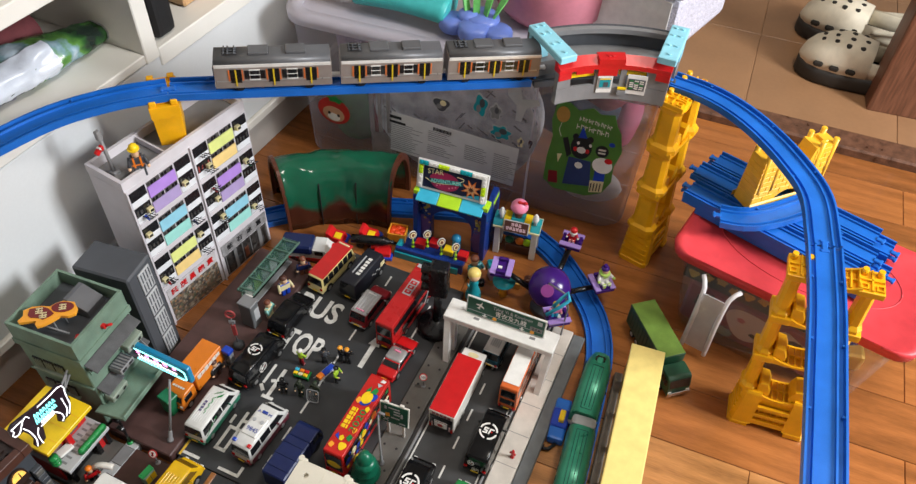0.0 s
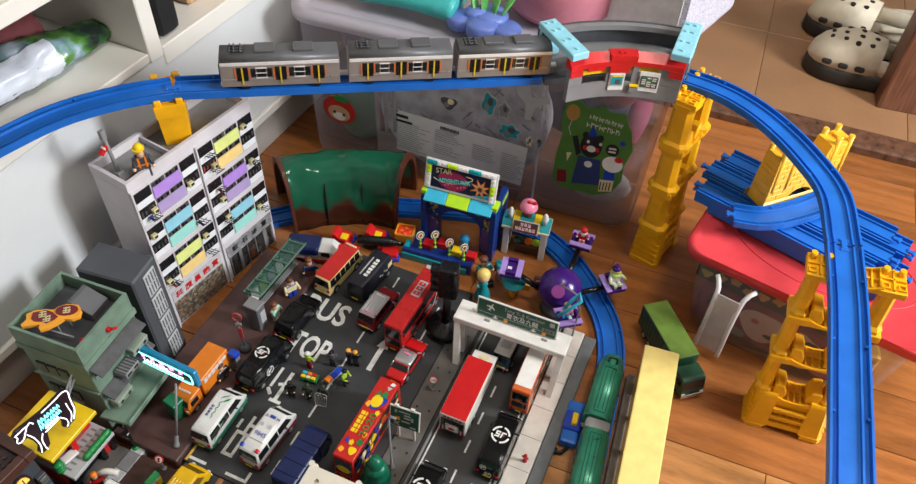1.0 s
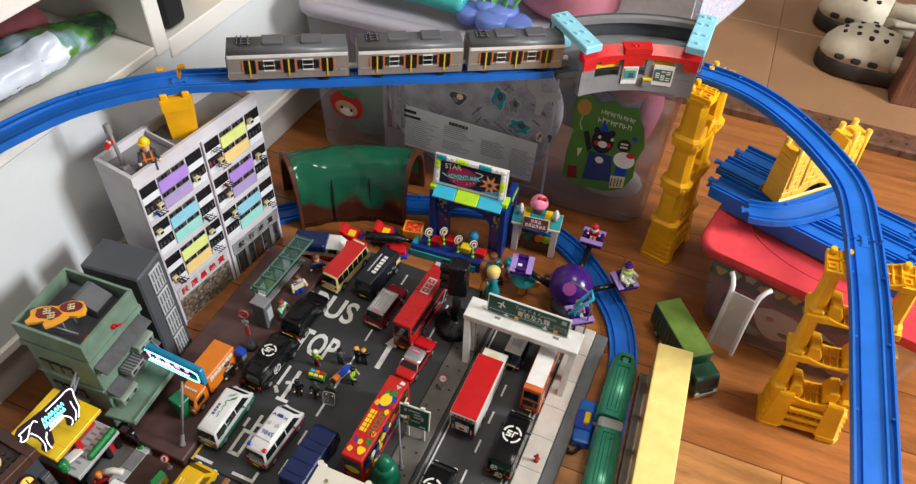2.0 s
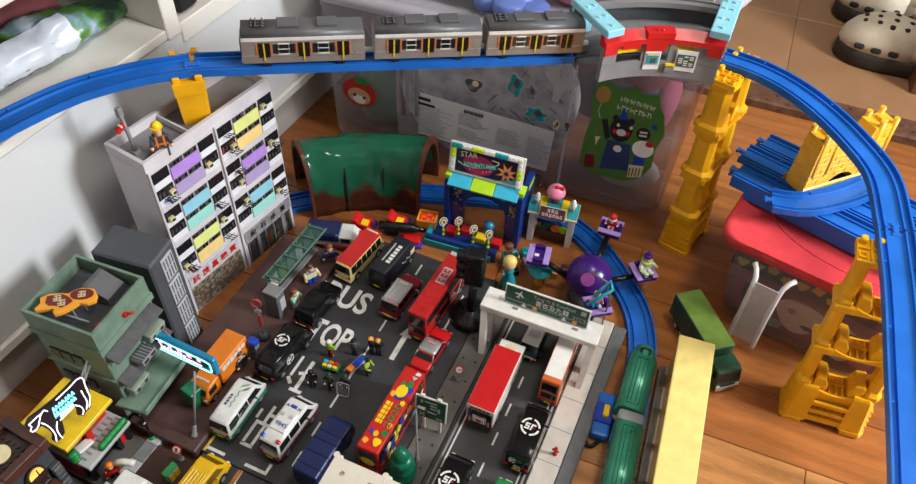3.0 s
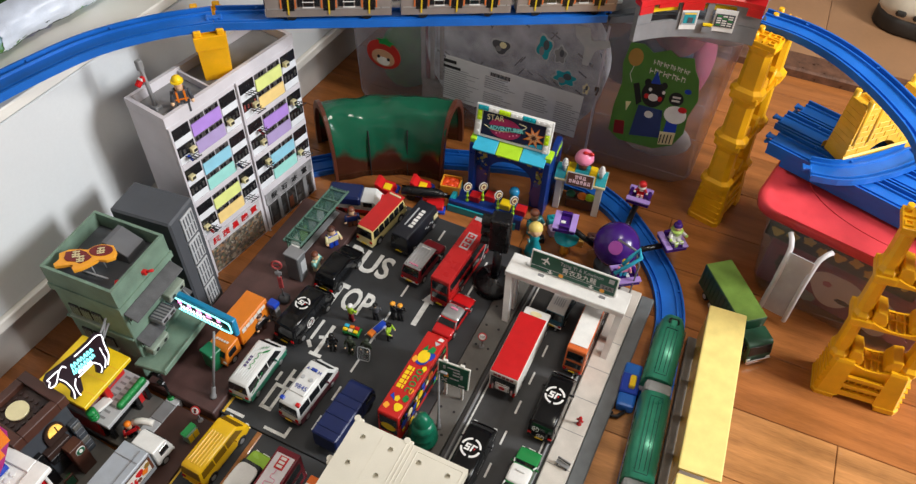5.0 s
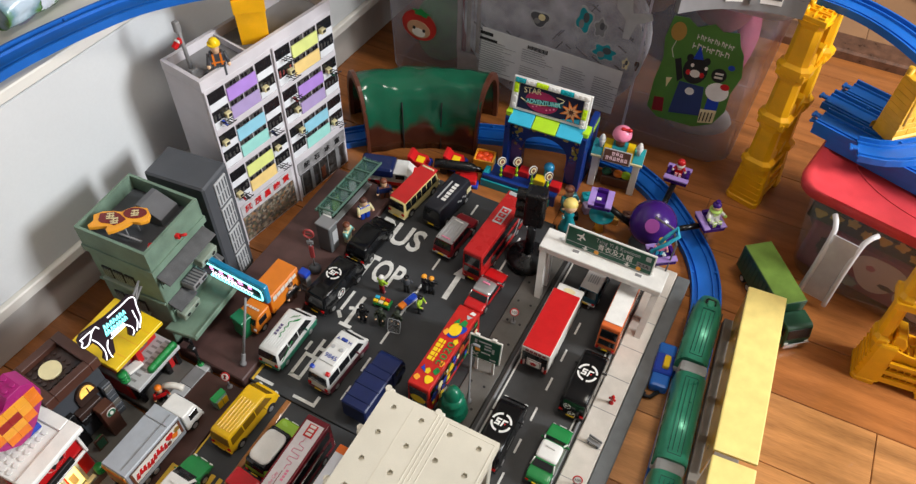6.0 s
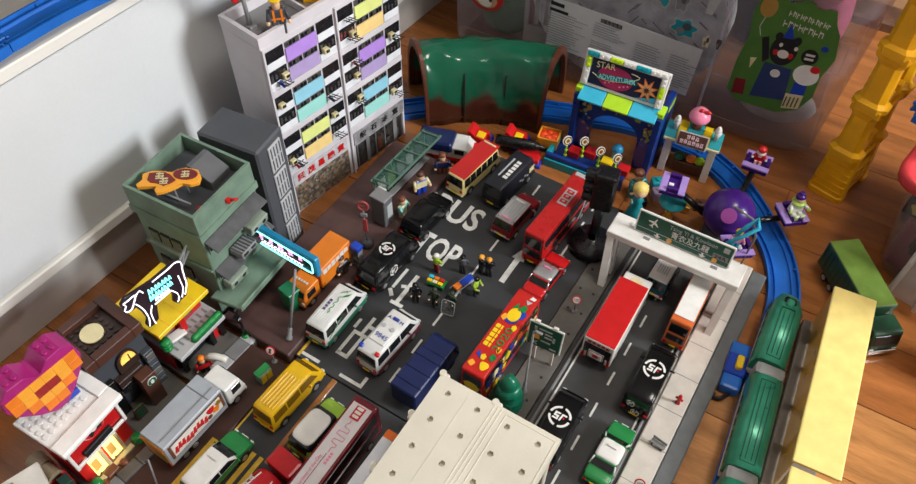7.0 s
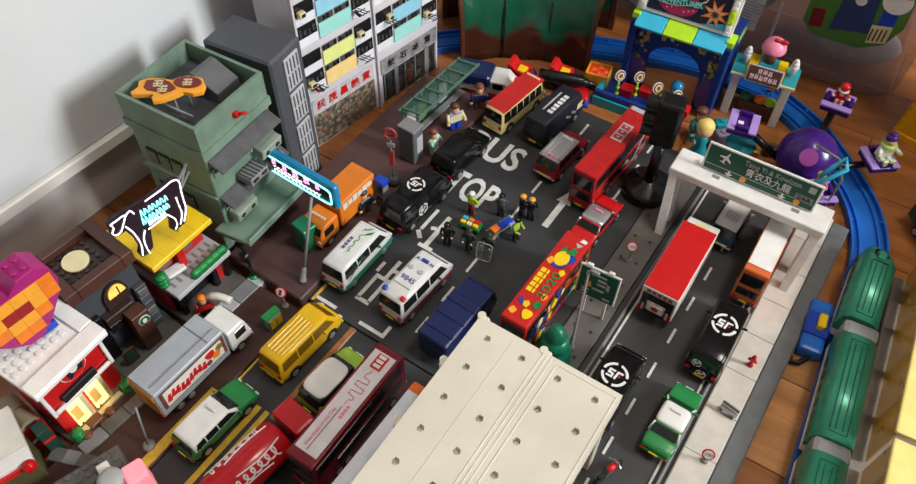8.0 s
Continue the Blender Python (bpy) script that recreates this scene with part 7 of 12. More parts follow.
for k, (px, py, rx, ry, mt) in enumerate(((0.0085, 0.030, 0.0040, 0.0060, RBLUE), (-0.0085, 0.0185, 0.0034, 0.0048, LORNG), (0.0090, 0.010, 0.0030, 0.0044, BYEL), (0.0095, -0.024, 0.0030, 0.0042, LORNG), (0.0088, -0.036, 0.0036, 0.0048, GREEN), (-0.0006, -0.040, 0.0032, 0.0040, BYEL), (0.0060, -0.050, 0.0052, 0.0056, BYEL), (-0.0080, -0.053, 0.0036, 0.0040, LORNG))):
    deck(pb, "graphic", oval(rx, ry, 16, px, py, 0.12, 3 + k % 3), mt, zr + 0.0002)
rnd = random.Random(5)
for k in range(34):
    bm = fresh()
    c = (rnd.uniform(-0.056, 0.058), rnd.uniform(0.012, 0.051))
    r = rnd.uniform(0.003, 0.0068)
    n = rnd.choice([3, 4, 12])
    a0 = rnd.uniform(0, 6)
    prism(bm, [(c[0] + r * math.cos(a0 + 2 * math.pi * i / n), c[1] + r * math.sin(a0 + 2 * math.pi * i / n)) for i in range(n)], 0.0004, pose(0.01495 + 0.00008 * k, 0, 0, 90, 0, 90))
    part("graphic", bm, rnd.choice([BYEL, RBLUE, GREEN, CREAM, ORNG, BYEL]), pb)
bm = fresh()
prism(bm, oval(0.010, 0.008, 16, 0, 0.030), 0.0005, pose(0, -0.0645, 0, 90, 0, 0))
part("graphic", bm, BYEL, pb)

# ---- lorries ----


def lorry(name, x, y, turn, L, W, H, boxm, cabm, roofm, label, box_len, box_h, z=0.0):
    ob = thing(name, pose(x, y, z, 0, 0, turn), label, "toy lorry")
    bm = fresh()
    bx(bm, (0, 0, 0.0085), (W * 0.62, L * 0.94, 0.005), 0.0006)
    part("chassis", bm, MBLACK, ob)
    bm = fresh()
    bx(bm, (0, -L / 2 + box_len / 2, 0.0115 + box_h / 2), (W, box_len, box_h), 0.0009)
    bd = part("cargo_box", bm, boxm, ob)
    bm = fresh()
    bx(bm, (0, -L / 2 + box_len / 2, 0.0117 + box_h), (W * 0.97, box_len * 0.985, 0.0012), 0.0005)
    part("roof_panel", bm, roofm, bd)
    cl = L - box_len - 0.003
    c0 = L / 2 - cl
    prof = [(0, 0.008), (cl, 0.008), (cl, 0.020), (cl * 0.86, H * 0.80), (cl * 0.72, H * 0.86), (0, H * 0.86)]
    bm = fresh()
    prism(bm, prof, W * 0.94, Matrix.Translation((-W * 0.47, c0, 0)) @ Matrix(((0, 0, 1, 0), (1, 0, 0, 0), (0, 1, 0, 0), (0, 0, 0, 1))))
    bevel_edges(bm, bm.edges[:], 0.0026, 3)
    cab = part("cab", bm, cabm, ob)
    bm = fresh()
    a = Vector((0, c0 + cl * 0.985, 0.022))
    b = Vector((0, c0 + cl * 0.875, H * 0.77))
    mid = (a + b) / 2
    bx(bm, mid, (W * 0.80, 0.0012, (b - a).length), 0.0003, rot=Matrix.Rotation(-math.atan2((b - a).y, (b - a).z), 4, "X"))
    part("windscreen", bm, GLASS, cab)
    for s in (-1, 1):
        bm = fresh()
        bx(bm, (s * W * 0.472, c0 + cl * 0.55, H * 0.60), (0.0012, cl * 0.5, H * 0.26), 0.0004)
        part("door_window", bm, GLASS, cab)
        bm = fresh()
        bx(bm, (s * W * 0.36, L / 2 + 0.0006, 0.0135), (W * 0.14, 0.0014, 0.0035), 0.0004)
        part("headlamp", bm, CLEARW, cab)
        bm = fresh()
        bx(bm, (s * W * 0.42, -L / 2 - 0.0006, 0.014), (0.0036, 0.0016, 0.009), 0.0004)
        part("tail_lamp", bm, TAILR, ob)
        for u in (-0.34, -0.22, 0.36):
            bm = fresh()
            cyl(bm, (s * (W / 2 - 0.0046), u * L, 0.0062), (s * (W / 2 - 0.0006), u * L, 0.0062), 0.0062, n=16)
            wh = part("wheel", bm, TYRE, ob)
            bm = fresh()
            cyl(bm, (s * (W / 2 - 0.0006), u * L, 0.0062), (s * (W / 2 - 0.0001), u * L, 0.0062), 0.0038, n=12)
            part("rim", bm, SILV, wh)
    bm = fresh()
    bx(bm, (0, L / 2 + 0.0003, 0.009), (W * 0.94, 0.002, 0.004), 0.0006)
    part("bumper", bm, cabm, ob)
    return ob


rl = lorry("box_lorry", 0.3098, 0.212, -1.5, 0.128, 0.0375, 0.040, OFFW, WHITE, TRED, "toy box lorry with red roof, pale sides and white cab", 0.101, 0.037)
for k in range(5):
    for q in range(3):
        bm = fresh()
        bx(bm, (-0.0112 + k * 0.0056 + (q - 1) * 0.0014, -0.0646, 0.0440), (0.0009, 0.0008, 0.0044 - 0.0012 * ((q + k) % 2)))
        part("lettering_bar", bm, DRED, rl)
    bm = fresh()
    bx(bm, (-0.0112 + k * 0.0056, -0.0647, 0.0440 + 0.0010 * (k % 2)), (0.0042, 0.0008, 0.0008))
    part("lettering_bar", bm, DRED, rl)
bm = fresh()
bx(bm, (0, -0.0648, 0.0255), (0.033, 0.0010, 0.029), 0.0003)
rdoor = part("rear_door", bm, BLACK, rl, "black rear door")
for y0, sx, sz, mt in ((-0.0656, 0.0190, 0.0140, WHITE), (-0.0662, 0.0172, 0.0124, LBROWN), (-0.0668, 0.0160, 0.0112, WHITE)):
    bm = fresh()
    bx(bm, (0, y0, 0.0235), (sx, 0.0010, sz), 0.0004)
    part("rear_board", bm, mt, rdoor)
bm = fresh()
prism(bm, oval(0.0040, 0.0030, 18, 0, 0, 0.1, 5), 0.0006, pose(0, -0.0672, 0.0235, 90, 0, 0))
part("rear_mark", bm, RED, rdoor)
for sx in (-1, 1):
    bm = fresh()
    bx(bm, (sx * 0.0128, -0.0656, 0.0185), (0.0026, 0.0010, 0.0110), 0.0005)
    part("marker_lamp", bm, PL["pale_pink_lens"] if "pale_pink_lens" in PL else plastic("pale_pink_lens", (0.62, 0.40, 0.38), 0.2), rdoor)
for k in range(7):
    bm = fresh()
    bx(bm, (0.0172, -0.045 + k * 0.013, 0.030), (0.0006, 0.009, 0.010))
    part("side_lettering_bar", bm, RBLUE, rl)
deck(rl, "cab_badge", oval(0.008, 0.004, 16, 0, 0.050), CREAM, 0.0348)
wp = vehicle("white_car", "hatch", 0.334, 0.310, -3, 0.074, 0.029, 0.030, (plastic("petrol_blue", (0.02, 0.10, 0.15), 0.3), GLASS, WHITE), "white-roofed blue toy car under the sign gantry", "toy car")
bm = fresh()
bx(bm, (0, -0.010, 0.0306), (0.025, 0.042, 0.0020), 0.0009)
part("roof", bm, WHITE, wp, "white ribbed roof")
for k in range(5):
    bm = fresh()
    bx(bm, (-0.006 + k * 0.003, -0.012, 0.0318), (0.0014, 0.014, 0.0008))
    part("roof_rib", bm, LGREY, wp)
ob_ = vehicle("double_decker", "bus", 0.3805, 0.272, -1, 0.112, 0.0270, 0.054, (plastic("bus_orange", (0.62, 0.13, 0.03), 0.3), GLASS, DGREY), "orange toy double-decker bus with a white roof", "toy bus", wheels=(.2, .82), taper=0.95)
deck(ob_, "roof_panel", rect(-0.0118, -0.048, 0.0118, 0.053), WHITE, 0.0552, 0.0008, "white roof")
mk = vehicle("double_decker", "bus", 0.1232, -0.1112, -1.5, 0.128, 0.0300, 0.058, (plastic("bus_maroon", (0.17, 0.010, 0.020), 0.2), GLASS, DRED), "maroon toy double-decker bus with a white roof panel", "toy bus", wheels=(.2, .3, .82), taper=0.95, z=-0.002)
deck(mk, "roof_panel", rect(-0.0115, -0.055, 0.0115, 0.056), plastic("roof_white", (0.70, 0.66, 0.68), 0.35), 0.0592, 0.0006, "white roof panel")
deck(mk, "logo_panel", rect(-0.005, 0.038, 0.006, 0.054), RED, 0.0600)
for k in range(3):
    deck(mk, "logo_bar", rect(-0.003, 0.040 + k * 0.0048, 0.004, 0.0432 + k * 0.0048), WHITE, 0.0605)
pts = [(0.0, -0.004), (0.0, 0.002), (0.003, 0.003), (0.003, 0.006), (-0.004, 0.007), (-0.004, 0.011), (0.006, 0.012), (0.006, 0.016), (-0.005, 0.017), (-0.005, 0.021), (0.005, 0.022), (0.005, 0.026), (-0.002, 0.027), (-0.002, 0.031), (0.0, 0.032), (0.0, 0.037)]
bm = fresh()
for a, b in zip(pts, pts[1:]):
    cyl(bm, (a[0], a[1], 0.0602), (b[0], b[1], 0.0602), 0.0004, n=5)
part("pulse_line", bm, PINK, mk)
words("roof_lettering", "Heartbeat of the City", 0.0055, PINK, mk, Matrix.Translation((-0.0045, -0.030, 0.0602)) @ Matrix.Rotation(radians(90), 4, "Z"), "pink roof lettering", 0.0002, width=0.040)
deck(mk, "roof_line", rect(-0.0008, -0.053, -0.0002, -0.006), DRED, 0.0600)
for k in range(4):
    deck(mk, "lettering_bar", rect(0.003, -0.016 + k * 0.0036, 0.006, -0.0134 + k * 0.0036), PINK, 0.0600)
ow = vehicle("double_decker", "bus", 0.172, -0.125, -2.5, 0.126, 0.0300, 0.056, (plastic("bus_bright_orange", (0.78, 0.16, 0.02), 0.3), GLASS, DGREY), "orange toy double-decker bus with a plain white roof", "toy bus", wheels=(.2, .82), taper=0.95, z=-0.002)
deck(ow, "roof_panel", rect(-0.0135, -0.061, 0.0135, 0.052), plastic("cool_white", (0.66, 0.68, 0.74), 0.4), 0.0572, 0.0008, "white roof panel")

# ---- vans of the near lanes ----
wv = vehicle("white_van", "van", 0.0122, 0.0472, -1, 0.083, 0.0315, 0.0370, (plastic("van_white", (0.66, 0.66, 0.64), 0.22), GLASS, plastic("van_green", (0.02, 0.17, 0.10), 0.3)), "white toy van with green lower stripe and writing", "toy van", lower=plastic("van_green", (0.02, 0.17, 0.10), 0.3))
for k in range(4):
    for dx, w in ((0.0, 0.0034), (0.0012, 0.0008), (0.0026, 0.0008)):
        deck(wv, "lettering_bar", rect(-0.0072 + dx, -0.0150 + k * 0.0046, -0.0072 + dx + (0.0008 if w > 0.001 else 0.0007), -0.0116 + k * 0.0046), plastic("violet_print", (0.10, 0.07, 0.20), 0.4), 0.0383)
    deck(wv, "lettering_bar", rect(-0.0072, -0.0137 + k * 0.0046, -0.0040, -0.0130 + k * 0.0046), PL["violet_print"], 0.0386)
bm = fresh()
tube(bm, smooth_path([(0.0012 + 0.0016 * math.sin(k * 2.2), -0.016 + k * 0.0030, 0.0385) for k in range(10)], 0.0012), 0.0005, 5)
part("script_line", bm, plastic("leaf_green_print", (0.05, 0.30, 0.10), 0.4), wv, "green script line")
deck(wv, "leaf_mark", [(0.0030, 0.0100), (0.0092, 0.0150), (0.0104, 0.0200), (0.0046, 0.0140)], GREEN, 0.0383)
for k in range(3):
    deck(wv, "leaf_mark", [(-0.002 + k * 0.003, 0.014 + k * 0.002), (0.001 + k * 0.003, 0.019 + k * 0.002), (0.0004 + k * 0.003, 0.0195 + k * 0.002)], GREEN, 0.0386)
for k in range(7):
    bm = fresh()
    bx(bm, (-0.0096 + k * 0.0032, -0.008, 0.0380), (0.0007, 0.046, 0.0006), 0.0002)
    part("roof_rib", bm, PL["van_white"], wv)
for k, mt in enumerate((GREEN, LGREY, GREEN)):
    bm = fresh()
    bx(bm, (0.0155, -0.026 + 0.004 * k, 0.0225 + 0.0018 * k), (0.0008, 0.020, 0.0012), 0.0, rot=rotx(28))
    part("side_flash", bm, mt, wv)
am = vehicle("ambulance", "van", 0.0877, 0.047, -5, 0.084, 0.0320, 0.0385, (PL["van_white"], GLASS, plastic("amb_maroon", (0.14, 0.012, 0.03), 0.3)), "white toy ambulance with blue lettering and red-blue lights", "toy van", lower=plastic("amb_maroon", (0.14, 0.012, 0.03), 0.3))
AB = plastic("ambulance_blue", (0.02, 0.05, 0.30), 0.4)
for tx, px, py, sz in (("A", -0.0085, 0.015, 0.0062), ("M", 0.0085, 0.015, 0.0062)):
    words("roof_lettering", tx, sz, AB, am, Matrix.Translation((px, py, 0.0399)), "", 0.0002)
words("roof_lettering", "9845", 0.0088, AB, am, Matrix.Translation((0.0005, -0.013, 0.0415)), "blue roof number", 0.0002, width=0.0165)
bm = fresh()
bx(bm, (0.0, -0.007, 0.0402), (0.022, 0.030, 0.0020), 0.0008)
part("roof_box", bm, PL["van_white"], am)
bm = fresh()
bx(bm, (0, 0.016, 0.0402), (0.0085, 0.0042, 0.0020), 0.0006)
part("light_bar", bm, AB, am, "blue light")
for px in (-0.006, 0.006):
    bm = fresh()
    cyl(bm, (px, 0.001, 0.0408), (px, 0.001, 0.0424), 0.0026, n=14)
    part("roof_vent", bm, LGREY, am)
for px, mt in ((-0.0115, RBLUE), (0.0115, RED)):
    bm = fresh()
    bx(bm, (px, -0.034, 0.0400), (0.0060, 0.0050, 0.0040), 0.0008)
    part("warning_lamp", bm, mt, am, "red or blue warning lamp")
bv = thing("covered_lorry", pose(0.1475, 0.030, 0.0, 0, 0, -4), "dark blue toy lorry with a covered bed", "toy lorry")
NB = plastic("lorry_blue", (0.006, 0.014, 0.075), 0.35, vary=0.12)
bm = fresh()
bx(bm, (0, -0.012, 0.0245), (0.034, 0.060, 0.032), 0.0016)
part("covered_bed", bm, NB, bv)
for yy in (-0.030, -0.012, 0.006):
    bm = fresh()
    bx(bm, (0, yy, 0.0410), (0.034, 0.0012, 0.0010))
    part("hoop", bm, NB, bv)
bm = fresh()
prism(bm, [(0.019, 0.007), (0.047, 0.007), (0.047, 0.022), (0.043, 0.034), (0.038, 0.037), (0.019, 0.037)], 0.032, Matrix.Translation((-0.016, 0, 0)) @ Matrix(((0, 0, 1, 0), (1, 0, 0, 0), (0, 1, 0, 0), (0, 0, 0, 1))))
bevel_edges(bm, bm.edges[:], 0.0012, 2)
cb = part("cab", bm, NB, bv)
bm = fresh()
bx(bm, (0, 0.0456, 0.028), (0.027, 0.0012, 0.010), 0.0003, rot=rotx(20))
part("windscreen", bm, GLASS, cb)
for s in (-1, 1):
    bm = fresh()
    bx(bm, (s * 0.0162, 0.032, 0.0285), (0.0010, 0.015, 0.009), 0.0003)
    part("door_window", bm, GLASS, cb)
    bm = fresh()
    bx(bm, (s * 0.0185, 0.040, 0.027), (0.003, 0.002, 0.006), 0.0005)
    part("mirror", bm, MBLACK, cb)
    for yy in (-0.026, 0.032):
        bm = fresh()
        cyl(bm, (s * 0.0115, yy, 0.0066), (s * 0.0160, yy, 0.0066), 0.0066, n=16)
        part("wheel", bm, TYRE, bv)
yv = vehicle("yellow_van", "van", 0.0280, -0.0662, -4, 0.085, 0.0315, 0.0365, (plastic("van_yellow", (0.76, 0.45, 0.008), 0.25), plastic("amber_window", (0.20, 0.105, 0.008), 0.15), plastic("van_yellow", (0.76, 0.45, 0.008), 0.25)), "bright yellow toy van", "toy van", z=-0.002)
for k in range(5):
    bm = fresh()
    bx(bm, (-0.0085 + k * 0.00425, -0.011, 0.0379), (0.0016, 0.044, 0.0010), 0.0003)
    part("roof_rib", bm, PL["van_yellow"], yv)
wc = vehicle("small_car", "hatch", 0.0812, -0.0838, -5, 0.070, 0.0305, 0.029, (plastic("lime_car_paint", (0.30, 0.50, 0.05), 0.25), GLASS, BLACK), "lime green toy car with a white roof and black pillars", "toy car", z=-0.002)
bm = fresh()
bx(bm, (0, -0.0075, 0.0235), (0.0294, 0.050, 0.0130), 0.0050, seg=3)
part("cabin_glass", bm, GLASS, wc, "black wrap-round glass")


def squircle(a, b, n=36, p=0.45):
    return [(a * math.copysign(abs(math.cos(q)) ** p, math.cos(q)), b * math.copysign(abs(math.sin(q)) ** p, math.sin(q))) for q in np.linspace(0, 2 * math.pi, n, endpoint=False)]


bm = fresh()
loft(bm, [[(x * k, -0.0080 + y * k, z) for x, y in squircle(0.0138, 0.0205)] for k, z in ((1.0, 0.0290), (1.0, 0.0302), (0.96, 0.0310), (0.86, 0.0315), (0.5, 0.0318))], True, True)
rf = part("roof", bm, WHITE, wc, "white roof")
bm = fresh()
bx(bm, (0, -0.0215, 0.03135), (0.019, 0.0005, 0.0004))
part("roof_seam", bm, GREY, rf)
gl = lorry("box_lorry", -0.0395, -0.1395, -3, 0.112, 0.035, 0.045, plastic("lorry_grey", (0.30, 0.32, 0.35), 0.4), WHITE, plastic("lorry_roof_grey", (0.36, 0.39, 0.43), 0.35), "grey toy box lorry with a white cab and side pictures", 0.083, 0.039)
for a, b in ((rect(0.008, -0.052, 0.0088, 0.024), 0), (rect(-0.016, 0.010, 0.016, 0.0108), 0)):
    deck(gl, "roof_seam", a, GREY, 0.0520)
bm = fresh()
bx(bm, (0.0178, -0.0135, 0.034), (0.0008, 0.076, 0.026))
sp = part("side_board", bm, plastic("board_brown", (0.09, 0.05, 0.035), 0.4), gl, "white side board in a dark frame")
bm = fresh()
bx(bm, (0.0183, -0.0135, 0.034), (0.0008, 0.072, 0.0222))
part("board_face", bm, OFFW, sp)
for k in range(9):
    for q in range(2):
        bm = fresh()
        bx(bm, (0.0189, -0.0445 + k * 0.0052 + q * 0.0016, 0.0335 + 0.0022 * math.sin(k * 1.3) - 0.003 * q), (0.0005, 0.0030 - 0.0012 * q, 0.0100 - 0.0042 * q), 0.0, rot=rotx(-18))
        part("lettering_bar", bm, RED, sp)
for k, (dy, dz, r, mt) in enumerate(((0.006, 0.0385, 0.0052, RED), (0.0125, 0.0320, 0.0046, ORNG), (0.0175, 0.0385, 0.0040, GOLD), (0.0030, 0.0290, 0.0030, LBROWN))):
    bm = fresh()
    prism(bm, oval(r, r, 14, 0.0, 0.0, 0.15, 3 + k), 0.0005 + 0.0001 * k, pose(0.0186, dy, dz, 90, 0, 90))
    part("picture_spot", bm, mt, sp)
for y in (-0.050, 0.0225):
    bm = fresh()
    bx(bm, (0.0186, y, 0.034), (0.0006, 0.0030, 0.0222))
    part("board_stripe", bm, LBROWN, sp)
bm = fresh()
bx(bm, (0, -0.0566, 0.031), (0.033, 0.0010, 0.036), 0.0003)
part("rear_door", bm, GOLD, gl, "tan rear door")
bm = fresh()
bx(bm, (0, -0.0573, 0.044), (0.033, 0.0008, 0.004))
part("rear_stripe", bm, ORNG, gl)
ck = thing("tanker_lorry", pose(0.0780, -0.1790, -0.002, 0, 0, -8), "red toy lorry shaped like a drinks can", "toy lorry")
CR = plastic("can_red", (0.46, 0.008, 0.014), 0.2)
bm = fresh()
lathe(bm, [(0.012, -0.040), (0.0175, -0.038), (0.0195, -0.034), (0.0195, 0.032), (0.0175, 0.036), (0.012, 0.038)], n=28, m=Matrix.Translation((0, -0.015, 0.0275)) @ Matrix.Rotation(radians(-90), 4, "X"))
can = part("can_tank", bm, CR, ck)
bm = fresh()
lathe(bm, [(0.0135, -0.0415), (0.0168, -0.0405), (0.0172, -0.0385), (0.0135, -0.0385)], n=28, m=Matrix.Translation((0, -0.015, 0.0275)) @ Matrix.Rotation(radians(-90), 4, "X"))
part("can_end", bm, SILV, can, "silver can end")
for sgn in (1, -1):
    def on_can(y, deg):
        a = radians(deg) * sgn
        return (0.0197 * math.sin(a), y, 0.0275 + 0.0197 * math.cos(a))

    bm = fresh()
    tube(bm, [on_can(-0.044 + 0.054 * u + 0.0030 * math.sin(2 * math.pi * 7 * u), 44 + (10 if 0.1 < u < 0.9 else 16) * math.cos(2 * math.pi * 7 * u)) for u in np.linspace(0, 1, 110)], 0.00085, 6)
    part("white_script", bm, WHITE, can, "looping white script")
    for u0, u1, lift in ((-0.046, 0.000, 66), (-0.030, 0.016, 24)):
        bm = fresh()
        tube(bm, [on_can(u0 + (u1 - u0) * u, lift + 7 * math.sin(math.pi * u) * (1 if lift < 40 else -1)) for u in np.linspace(0, 1, 20)], 0.0007, 6)
        part("white_swash", bm, WHITE, can)
bm = fresh()
bx(bm, (0, 0.039, 0.024), (0.034, 0.022, 0.034), 0.003, seg=2)
part("cab", bm, CR, ck)
bm = fresh()
bx(bm, (0, 0.0503, 0.030), (0.028, 0.0012, 0.012), 0.0004)
part("windscreen", bm, GLASS, ck)
for s in (-1, 1):
    for k in range(4):
        bm = fresh()
        bx(bm, (s * 0.0172, 0.036 + k * 0.003, 0.026), (0.0008, 0.0012, 0.012))
        part("grille_slot", bm, DRED, ck)
    for yy in (-0.035, -0.018, 0.038):
        bm = fresh()
        cyl(bm, (s * 0.0115, yy, 0.0062), (s * 0.016, yy, 0.0062), 0.0062, n=16)
        part("wheel", bm, TYRE, ck)
bm = fresh()
bx(bm, (0, -0.004, 0.0095), (0.026, 0.092, 0.005), 0.0006)
part("chassis", bm, MBLACK, ck)
